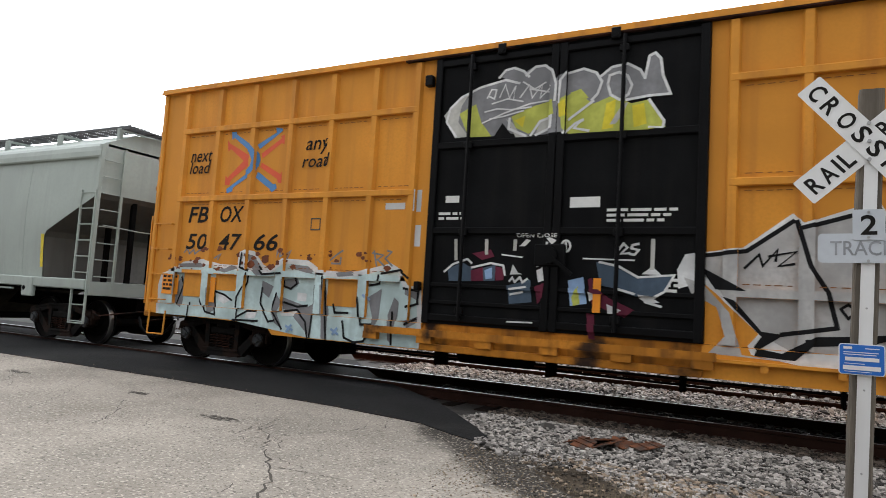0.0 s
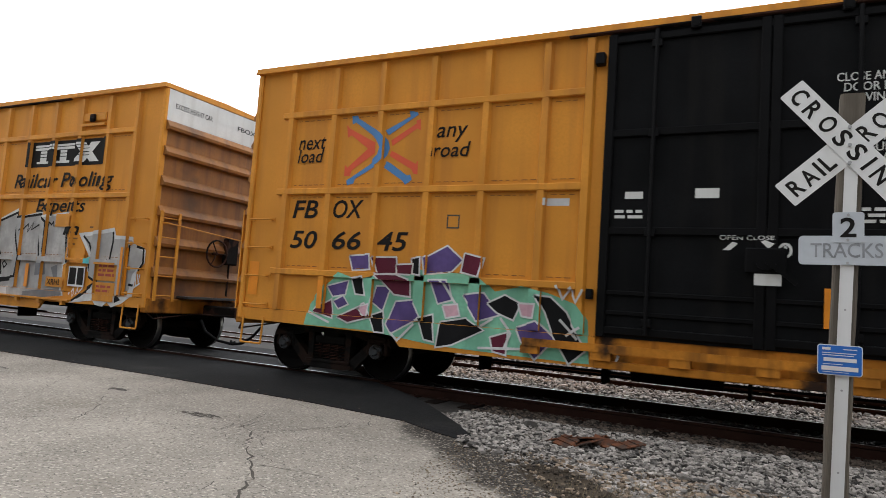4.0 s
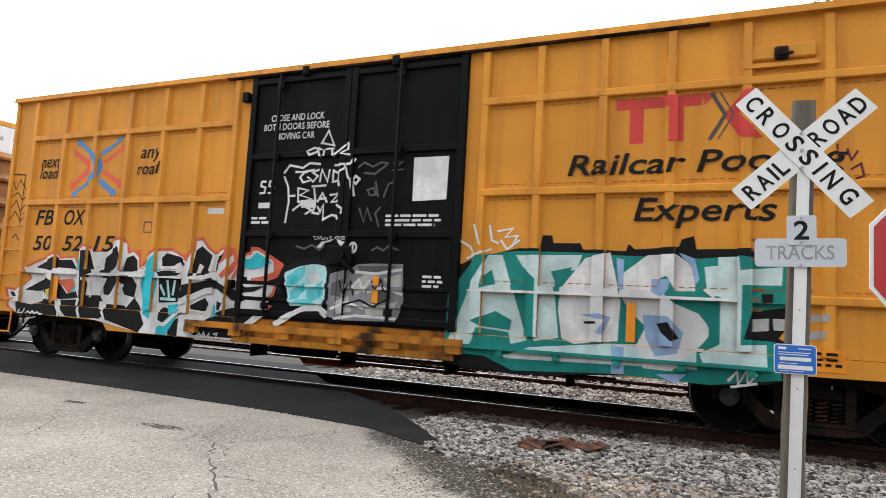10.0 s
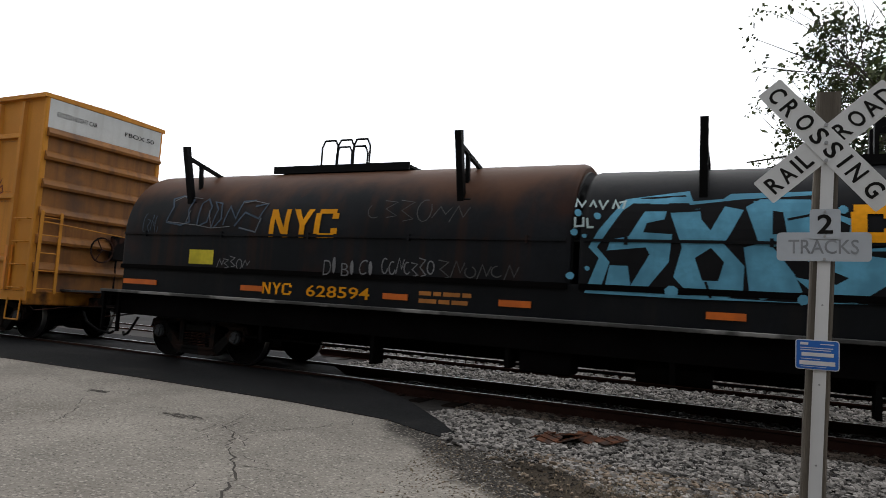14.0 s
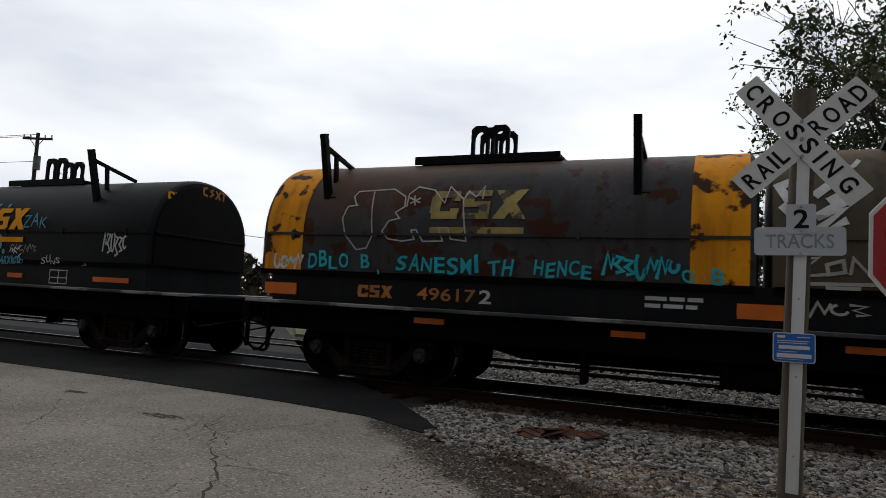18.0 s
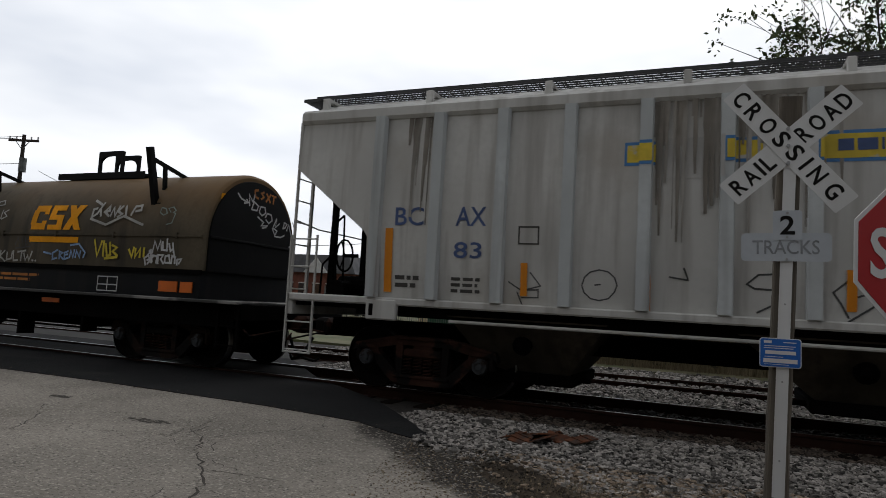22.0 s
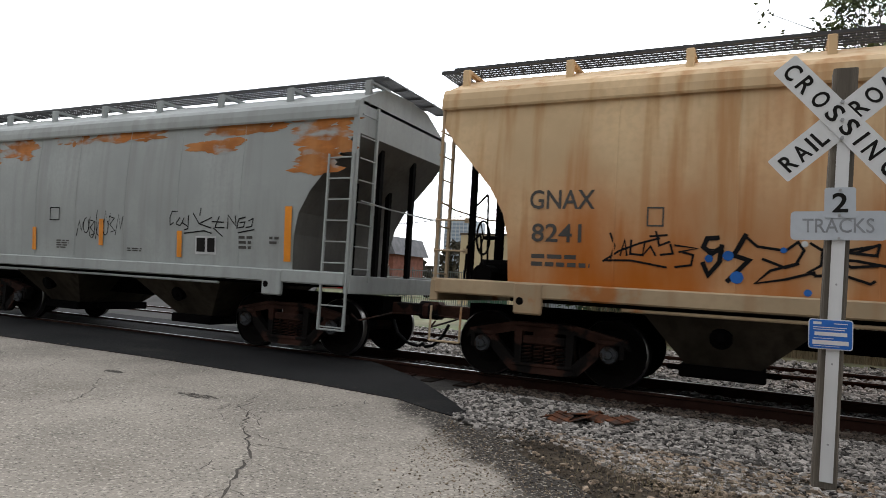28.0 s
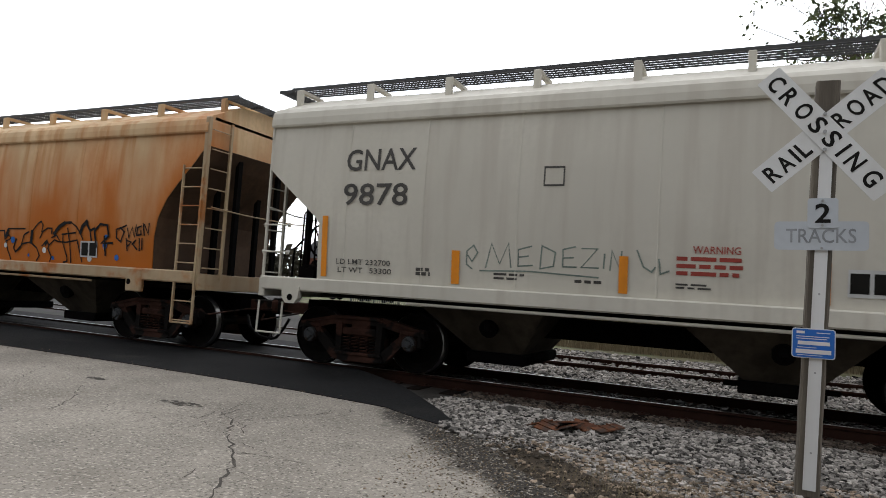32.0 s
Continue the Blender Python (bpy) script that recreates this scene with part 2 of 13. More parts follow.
def words_of(pieces, gap_x=0.11, gap_z=0.02):
    """Pieces sorted into words and lines: those whose boxes all but touch go together."""
    boxes = [(min(a for a, _ in p) - gap_x / 2, max(a for a, _ in p) + gap_x / 2, min(b for _, b in p) - gap_z / 2, max(b for _, b in p) + gap_z / 2) for p in pieces]
    groups = []
    for p, q in zip(pieces, boxes):
        near = [g for g in groups if any(q[0] < o[1] and o[0] < q[1] and q[2] < o[3] and o[2] < q[3] for _, o in g)]
        groups = [g for g in groups if not any(g is k for k in near)] + [[x for g in near for x in g] + [(p, q)]]
    return [[p for p, _ in g] for g in groups]


def paint_parts(name, pieces, mat, parent, label, *how):
    """Lettering laid on a wall, a mesh for each word; writing too small to tell apart stays one piece of stuff."""
    groups = words_of(pieces)
    if len(groups) > 12 or name in ("weld_line", "rust_spots", "run_stains"):
        return tagged(part(name, laid(pieces, *how), mat, parent, label, tidy=False), kind="stuff")
    for g in groups:
        o = part(name, laid(g, *how), mat, parent, label, tidy=False)
    return o


def boxed(pieces, x0, x1, z0, z1, lift0=0.0, lift1=0.0):
    """Unit pieces set into a box; lift raises its left and right end."""
    return [[(x0 + (x1 - x0) * u, z0 + (z1 - z0) * w + lift0 + (lift1 - lift0) * u) for u, w in p] for p in pieces]


def text(body, x0, x1, z0, z1, shear=0.0, fat=0.0):
    return boxed(letters(body, shear, fat), x0, x1, z0, z1)


def rect(x0, x1, z0, z1):
    return [(x0, z0), (x1, z0), (x1, z1), (x0, z1)]


def stroke(pts, w, taper=False):
    """A painted line along points: quads that share their edges, mitred at the bends."""
    k = len(pts) - 1
    left, right = [], []
    for i, p in enumerate(pts):
        a, b = pts[max(0, i - 1)], pts[min(k, i + 1)]
        d0, d1 = (p[0] - a[0], p[1] - a[1]), (b[0] - p[0], b[1] - p[1])
        n0, n1 = math.hypot(*d0) or 1e-6, math.hypot(*d1) or 1e-6
        d0, d1 = (d0[0] / n0, d0[1] / n0), (d1[0] / n1, d1[1] / n1)
        if i == 0:
            d0 = d1
        if i == k:
            d1 = d0
        mx, mz = -(d0[1] + d1[1]), d0[0] + d1[0]
        m = math.hypot(mx, mz)
        mx, mz = (mx / m, mz / m) if m > 0.35 else (-d0[1], d0[0])
        half = w / 2 * (1 - 0.7 * i / k if taper else 1)
        half /= max(0.6, -mx * d0[1] + mz * d0[0])
        end = half * 0.5 if i in (0, k) else 0.0
        px, pz = p[0] + (d0[0] if i == k else -d0[0]) * end, p[1] + (d0[1] if i == k else -d0[1]) * end
        left.append((px + mx * half, pz + mz * half))
        right.append((px - mx * half, pz - mz * half))
    return [[left[i], right[i], right[i + 1], left[i + 1]] for i in range(k)]


def arc(cx, cz, rx, rz, a0, a1, k=10):
    return [(cx + rx * math.cos(radians(a0 + (a1 - a0) * i / k)), cz + rz * math.sin(radians(a0 + (a1 - a0) * i / k))) for i in range(k + 1)]


def scribble(rnd, x0, x1, z0, z1, n, w):
    """Loops and jerks of a marker along a line."""
    out, x = [], x0
    step = (x1 - x0) / n
    for _ in range(n):
        kind = rnd.random()
        a, b = z0 + (z1 - z0) * rnd.uniform(0, 0.3), z0 + (z1 - z0) * rnd.uniform(0.65, 1)
        if kind < 0.35:
            pts = [(x, a), (x + step * 0.4, b), (x + step * 0.75, a + (b - a) * 0.3), (x + step * 1.05, b * 0.9 + a * 0.1)]
        elif kind < 0.7:
            pts = arc(x + step * 0.5, (a + b) / 2, step * 0.42, (b - a) / 2, rnd.uniform(20, 140), rnd.uniform(300, 430))
        else:
            pts = [(x, b), (x + step * 0.8, b - (b - a) * 0.1), (x + step * 0.15, (a + b) / 2), (x + step * 0.9, a + (b - a) * 0.1), (x + step * 0.3, a)]
        out += stroke(pts, w)
        x += step
    return out


def laid(pieces, surface, cuts_x=(), cuts_z=(), lift=0.004, step=0.00012, name="lettering"):
    """Flat (x, z) pieces cut along the surface's edges and laid on it: surface(x, z) is the depth of the middle of a piece, or of each corner."""
    sh = Shape()
    off = lift
    for p in pieces:
        xs, zs = [a for a, _ in p], [b for _, b in p]
        cx = [c for c in cuts_x if min(xs) + 1e-4 < c < max(xs) - 1e-4]
        cz = [c for c in cuts_z if min(zs) + 1e-4 < c < max(zs) - 1e-4]
        if cx or cz or len(p) > 4:
            bm = bmesh.new()
            bm.faces.new([bm.verts.new((a, 0, b)) for a, b in p])
            if len(p) > 4:
                bm.normal_update()
                bmesh.ops.triangulate(bm, faces=bm.faces[:])
            for c in cx:
                bmesh.ops.bisect_plane(bm, geom=bm.verts[:] + bm.edges[:] + bm.faces[:], plane_co=(c, 0, 0), plane_no=(1, 0, 0))
            for c in cz:
                bmesh.ops.bisect_plane(bm, geom=bm.verts[:] + bm.edges[:] + bm.faces[:], plane_co=(0, 0, c), plane_no=(0, 0, 1))
            faces = [[(v.co.x, v.co.z) for v in f.verts] for f in bm.faces]
            bm.free()
        else:
            faces = [p]
        for f in faces:
            mx, mz = sum(a for a, _ in f) / len(f), sum(b for _, b in f) / len(f)
            area = sum(f[i][0] * f[(i + 1) % len(f)][1] - f[(i + 1) % len(f)][0] * f[i][1] for i in range(len(f)))
            if area < 0:
                f = f[::-1]
            sh.add([(a, surface(a, b, mx, mz) - off, b) for a, b in f], [tuple(range(len(f)))])
        off += step
    return sh

RUST = (0.20, 0.075, 0.025)
M_YELLOW = material("yellow_car_paint", (0.63, 0.258, 0.030), 0.6, 0, 0.15, 0.7, 26, 0.10, (0.40, 0.15, 0.025), 0.45, spec=0.22)
M_YELLOW_TRIM = material("yellow_post_paint", (0.64, 0.265, 0.030), 0.55, 0, 0.18, 1.1, 22, 0.12, (0.36, 0.13, 0.025), 0.5, spec=0.25)
# end paint darker than the sides: shade between the cars plus grime
M_END = material("shaded_grimy_end_paint", (0.30, 0.115, 0.018), 0.6, 0, 0.25, 1.2, 18, 0.12, (0.13, 0.05, 0.015), 0.7, (0.10, 0.045, 0.02), 0.25, 1.1, 0.25)
M_SILL = material("grimy_yellow_paint", (0.50, 0.19, 0.022), 0.7, 0, 0.35, 1.6, 18, 0.2, (0.12, 0.05, 0.015), 0.7, (0.028, 0.015, 0.010), 0.30, 1.5, 0.16, spec=0.15)
M_BLACK = material("black_door_paint", (0.0065, 0.0068, 0.0075), 0.55, 0, 0.35, 1.4, 30, 0.12, (0.014, 0.013, 0.012), 0.4, spec=0.05)
M_BLACK_TRIM = material("black_steel_paint", (0.004, 0.004, 0.0045), 0.5, 0, 0.3, 2.0, 30, 0.1, spec=0.08)
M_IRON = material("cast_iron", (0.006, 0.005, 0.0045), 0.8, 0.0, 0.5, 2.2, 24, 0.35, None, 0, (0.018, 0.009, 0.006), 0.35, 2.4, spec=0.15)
M_RUSTY = material("rusty_iron", (0.050, 0.0225, 0.016), 0.85, 0.0, 0.5, 2.4, 26, 0.4, None, 0, (0.008, 0.0065, 0.006), 0.45, 2.0, spec=0.12)
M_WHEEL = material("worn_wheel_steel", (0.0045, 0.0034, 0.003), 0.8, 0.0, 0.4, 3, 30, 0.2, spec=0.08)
M_TREAD = material("bright_tread_steel", (0.32, 0.31, 0.30), 0.35, 1.0, 0.2, 4, 40, 0.05)
# near-zero tone holds the shade under the cars as well as black paint
M_UNDER = material("shaded_black_underframe", (0.0035, 0.003, 0.003), 0.9, 0, 0.4, 1.5, 20, 0.3, spec=0.05)
M_WHITE = material("white_paint", (0.66, 0.66, 0.64), 0.6, 0, 0.10, 1.5, 25, 0.06, (0.42, 0.40, 0.36), 0.3)
M_GREYWHITE = material("chalky_white_paint", (0.55, 0.55, 0.55), 0.6, 0, 0.2, 1.5, 12, 0.06)
M_INK = material("black_lettering", (0.014, 0.013, 0.012), 0.65, 0, 0.3, 3, 30, 0.05, spec=0.1)
M_FADED_INK = material("faded_black_lettering", (0.07, 0.065, 0.06), 0.7, 0, 0.3, 2, 20, 0.05)
M_RED = material("red_paint", (0.52, 0.035, 0.025), 0.55, 0, 0.15, 2, 25, 0.05)
M_FADERED = material("orange_red_paint", (0.66, 0.085, 0.03), 0.55, 0, 0.12, 2, 25, 0.05)
M_BLUE = material("blue_paint", (0.07, 0.21, 0.46), 0.55, 0, 0.12, 2, 25, 0.05)
M_ORANGE = material("orange_reflector", (0.80, 0.27, 0.012), 0.45, 0, 0.12, 3, 30, 0.03, (0.30, 0.10, 0.02), 0.2)
M_DULLREF = material("dull_red_orange_reflector", (0.70, 0.15, 0.012), 0.5, 0, 0.15, 3, 30, 0.03, (0.25, 0.06, 0.015), 0.3)
M_HOOD_RUST = material("rust_brown_hood_paint", (0.014, 0.0155, 0.0185), 0.55, 0, 0.4, 0.8, 16, 0.12, (0.036, 0.017, 0.011), 0.7, (0.045, 0.018, 0.011), 0.30, 0.8, 0.25, spec=0.10, wash=((0.095, 0.042, 0.022), 0.9, 1.3, (0.0, 0.0, 0.8), 2.75, 0.5))
M_HOOD_BLUE = material("blue_black_hood_paint", (0.0085, 0.0095, 0.0115), 0.55, 0, 0.35, 0.8, 18, 0.1, (0.016, 0.014, 0.013), 0.5, spec=0.12)
M_HOOD_OLIVE = material("olive_brown_hood_paint", (0.108, 0.089, 0.062), 0.6, 0, 0.3, 0.7, 18, 0.1, (0.03, 0.028, 0.025), 0.6, spec=0.10, wash=((0.165, 0.10, 0.046), 0.8, 1.0, (0.06, 0.0, 0.7), 2.45, 0.8))
M_HOOD_GREY = material("dark_grey_hood_paint", (0.054, 0.054, 0.058), 0.55, 0, 0.3, 0.8, 18, 0.1, (0.034, 0.020, 0.014), 0.55, (0.05, 0.018, 0.010), 0.24, 2.6, spec=0.10, wash=((0.095, 0.055, 0.038), 0.9, 1.1, (-0.10, 0.0, 0.6), 2.55, 0.5))
M_CSX_YEL = material("yellow_band_paint", (0.82, 0.32, 0.012), 0.6, 0, 0.2, 1.0, 18, 0.1, (0.30, 0.10, 0.015), 0.55, (0.05, 0.022, 0.012), 0.20, 3.4, spec=0.1)
M_HOP_GREY = material("pale_grey_hopper_paint", (0.36, 0.38, 0.37), 0.6, 0, 0.14, 0.6, 14, 0.08, (0.26, 0.26, 0.25), 0.45, spec=0.2)
M_HOP_CEMENT = material("cement_grey_hopper_paint", (0.60, 0.59, 0.565), 0.65, 0, 0.14, 0.6, 12, 0.08, (0.34, 0.32, 0.295), 0.65, (0.42, 0.385, 0.34), 0.3, 0.9, 0.3, spec=0.2)
M_HOP_TAN = material("rust_washed_tan_paint", (0.68, 0.49, 0.29), 0.65, 0, 0.2, 0.6, 12, 0.08, (0.42, 0.19, 0.06), 0.65, wash=((0.44, 0.125, 0.014), 0.8, 1.5, (0.045, 0.0, -0.26), -0.30, 0.75), spec=0.15)
M_TAN_TRIM = material("rust_stained_tan_trim", (0.42, 0.31, 0.19), 0.6, 0, 0.16, 0.8, 12, 0.08, (0.30, 0.12, 0.03), 0.3, (0.36, 0.13, 0.03), 0.22, 1.8, 0.15)
M_HOP_CREAM = material("cream_grey_hopper_paint", (0.60, 0.57, 0.50), 0.6, 0, 0.10, 0.5, 12, 0.06, (0.47, 0.43, 0.37), 0.55, spec=0.2)
M_HOP_GREEN = material("grey_green_hopper_paint", (0.34, 0.38, 0.35), 0.55, 0, 0.12, 0.6, 14, 0.06, (0.24, 0.26, 0.24), 0.3, spec=0.2)
M_CHUTE = material("dusty_brown_chute_paint", (0.062, 0.050, 0.038), 0.9, 0, 0.35, 1.2, 14, 0.15, (0.022, 0.018, 0.014), 0.6, spec=0.1)
# slope sheet: the overhang's shade darkens the colour, besides dust
M_SLOPE = material("shaded_dusty_slope", (0.075, 0.058, 0.044), 0.85, 0, 0.3, 1.0, 14, 0.15, (0.03, 0.03, 0.03), 0.5)
M_RIB = material("blue_grey_rib_paint", (0.55, 0.575, 0.58), 0.6, 0, 0.14, 0.8, 12, 0.08, (0.22, 0.215, 0.205), 0.5, spec=0.2)
# grey and rust slope sheets, also darkened for the shade they lie in
M_SLOPE_GREY = material("shaded_dusty_grey_slope", (0.13, 0.125, 0.115), 0.85, 0, 0.25, 0.9, 14, 0.12, (0.09, 0.085, 0.075), 0.6)
M_SLOPE_RUST = material("shaded_rust_brown_slope", (0.085, 0.048, 0.027), 0.85, 0, 0.35, 0.9, 14, 0.12, (0.06, 0.03, 0.015), 0.6)
M_GRATE = material("dark_steel_grating", (0.06, 0.06, 0.062), 0.5, 0.2, 0.3, 3, 30, 0.1)
M_RUSTPATCH = material("orange_rust", (0.40, 0.14, 0.03), 0.85, 0, 0.4, 2.0, 14, 0.25, (0.50, 0.24, 0.09), 0.5, (0.35, 0.36, 0.345), 0.40, 3.2, 0.16, stretch=(0.5, 1, 1.4))
SPRAY = {k: material(k + "_spray_paint", c, 0.65, 0, 0.26, 2.4, 16, 0.05, tuple(q * 0.62 for q in c), 0.45, spec=0.12) for k, c in dict(
    ice=(0.50, 0.62, 0.62), silver=(0.42, 0.41, 0.40), lilac=(0.50, 0.46, 0.62), pink=(0.62, 0.38, 0.44), teal=(0.015, 0.20, 0.17), aqua=(0.12, 0.52, 0.56),
    paleaqua=(0.42, 0.68, 0.70), black=(0.009, 0.009, 0.010), white=(0.66, 0.66, 0.66), purple=(0.11, 0.075, 0.22), maroon=(0.12, 0.02, 0.04), mint=(0.22, 0.52, 0.36),
    coral=(0.62, 0.13, 0.07), sky=(0.13, 0.38, 0.54), turquoise=(0.03, 0.47, 0.55), yellow=(0.66, 0.55, 0.05), lime=(0.45, 0.47, 0.10), navy=(0.04, 0.08, 0.22),
    periwinkle=(0.26, 0.38, 0.58), cobalt=(0.03, 0.14, 0.46), grey=(0.22, 0.22, 0.23), gold=(0.66, 0.52, 0.06), sage=(0.22, 0.27, 0.24), ash=(0.46, 0.45, 0.42), dimgrey=(0.10, 0.10, 0.10), dimblue=(0.07, 0.10, 0.14)).items()}

# ---------------------------------------------------------------- ground
M_EARTH = material("grassy_earth", (0.13, 0.12, 0.065), 0.95, 0, 0.45, 0.5, 9, 0.5, None, 0, (0.07, 0.10, 0.03), 0.6, 0.35, 0.2)
M_PAVE = material("old_concrete_pavement", (0.250, 0.225, 0.192), 0.92, 0, 0.26, 0.8, 34, 0.5, None, 0, (0.160, 0.140, 0.116), 0.30, 0.9, 0.35, wash=((0.030, 0.026, 0.022), 2.6, 0.9, (1.0, 1.0, 0.0), 2.95, 0.38), speckle=((0.05, 0.044, 0.038), 48, 0.75), spec=0.2)
M_SOIL = material("dark_gritty_soil", (0.055, 0.043, 0.031), 0.95, 0, 0.45, 2.2, 40, 0.8, None, 0, (0.12, 0.09, 0.058), 0.3, 1.6, 0.3, spec=0.1)
M_TAR = material("fresh_black_asphalt", (0.012, 0.012, 0.0125), 0.95, 0, 0.35, 0.7, 45, 0.5, None, 0, (0.022, 0.021, 0.020), 0.2, 0.9, 0.25, spec=0.12)
M_FARPAVE = material("far_grey_pavement", (0.055, 0.053, 0.051), 0.98, 0, 0.25, 0.3, 20, 0.2, spec=0.08)
M_GRAVELBED = material("crushed_stone_bed", (0.022, 0.0185, 0.0155), 0.95, 0, 0.4, 2.0, 26, 0.9)
M_TIE = material("creosoted_timber", (0.014, 0.0095, 0.0075), 0.95, 0, 0.4, 1.2, 14, 0.5, stretch=(4, 0.6, 4), spec=0.08)
M_RAIL = material("rusty_rail_steel", (0.030, 0.0125, 0.0085), 0.85, 0.0, 0.35, 1.8, 26, 0.25, spec=0.12)
M_CRACK = material("dirt_filled_crack", (0.052, 0.044, 0.036), 0.95, 0, 0.3, 4, 40, 0.3)
M_STONE = island_material("crushed_stone", (0.010, 0.0085, 0.0075), (0.42, 0.385, 0.35))
# near-black stones: the train's shade between the rails is put into their colour
M_STONE_SHADED = island_material("shaded_crushed_stone", (0.006, 0.0055, 0.005), (0.03, 0.027, 0.024))
M_GRIT = island_material("dark_grit", (0.012, 0.0095, 0.0075), (0.085, 0.07, 0.055))
M_STONE_RUST = island_material("rust_stained_crushed_stone", (0.006, 0.0045, 0.0038), (0.15, 0.115, 0.09))
M_DUST = island_material("tan_dust", (0.06, 0.045, 0.03), (0.24, 0.185, 0.125))
M_STONE_WARM = island_material("dusty_crushed_stone", (0.012, 0.0085, 0.006), (0.33, 0.25, 0.18))

ground = part("ground", Shape().add([(-900, -300, -0.28), (900, -300, -0.28), (900, 1500, -0.28), (-900, 1500, -0.28)], [(0, 1, 2, 3)]), M_EARTH)
tagged(ground, "flat grassy earth round the railway", "ground", kind="structure")

# the lot on the near side: its edge towards the gravel runs along x + y = 3.2
pavement = part("pavement", Shape().sheet([(-60, -40), (32, -40), (12, -9.1), (2.35, 1.0), (-0.25, 3.5), (-1.15, 4.55), (-1.6, 4.95), (-1.95, 5.4), (-2.4, 5.85), (-2.9, 6.35), (-3.4, 6.75), (-60, 6.95)], -0.24, -0.05), M_PAVE)
tagged(pavement, "cracked sun-bleached concrete and asphalt lot", "pavement", kind="structure")
road = part("road", Shape().sheet([(-60, 6.66), (-12, 6.66), (-8, 6.72), (-5, 6.60), (-3.6, 6.42), (-3.05, 6.12), (-2.55, 5.92), (-2.60, 6.12), (-3.1, 6.75), (-3.55, 7.25), (-4.2, 7.95), (-5.05, 8.62), (-5.9, 9.2), (-8.3, 11.8), (-60, 11.8)], -0.2, -0.041), M_TAR)
tagged(road, "strip of fresh black asphalt over the level crossing", "road", kind="structure")
far_road = part("road_beyond", Shape().sheet([(-90, 11.8), (-8.3, 11.8), (-13.5, 18.2), (-20, 26), (-45, 60), (-110, 60)], -0.2, -0.04), M_FARPAVE)
tagged(far_road, "worn grey pavement beyond the tracks", "road", kind="structure")
far_verge = part("verge", Shape().sheet([(-8.0, 17.6), (60, 17.6), (60, 60), (-44, 60), (-13.2, 18.2)], -0.26, -0.10), M_EARTH)
tagged(far_verge, "strip of rough grass beyond the tracks", "grass", kind="structure")
gravel_bed = part("ballast_bed", Shape().sheet([(-9.8, 11.8), (-8.3, 11.7), (-5.9, 9.15), (-3.4, 6.7), (-2.5, 5.7), (-1.6, 4.6), (-0.3, 3.15), (2.3, 0.8), (12, -9), (70, -9), (70, 17.7), (-13.0, 17.9)], -0.25, -0.165), M_GRAVELBED)
tagged(gravel_bed, "bed of grey crushed stone under the tracks", "gravel", kind="structure")

shoulder = part("dirt_shoulder", Shape().sheet([(2.3, 0.95), (-0.30, 3.45), (-1.2, 4.5), (-1.65, 4.9), (-2.05, 5.4), (-1.75, 5.72), (-1.35, 5.5), (-0.85, 4.95), (-0.35, 4.5), (0.15, 3.9), (0.8, 3.3), (1.5, 2.55), (2.8, 1.4)], -0.2, -0.072), M_SOIL)
tagged(shoulder, "dark gritty soil between pavement and gravel", "ground", kind="structure")


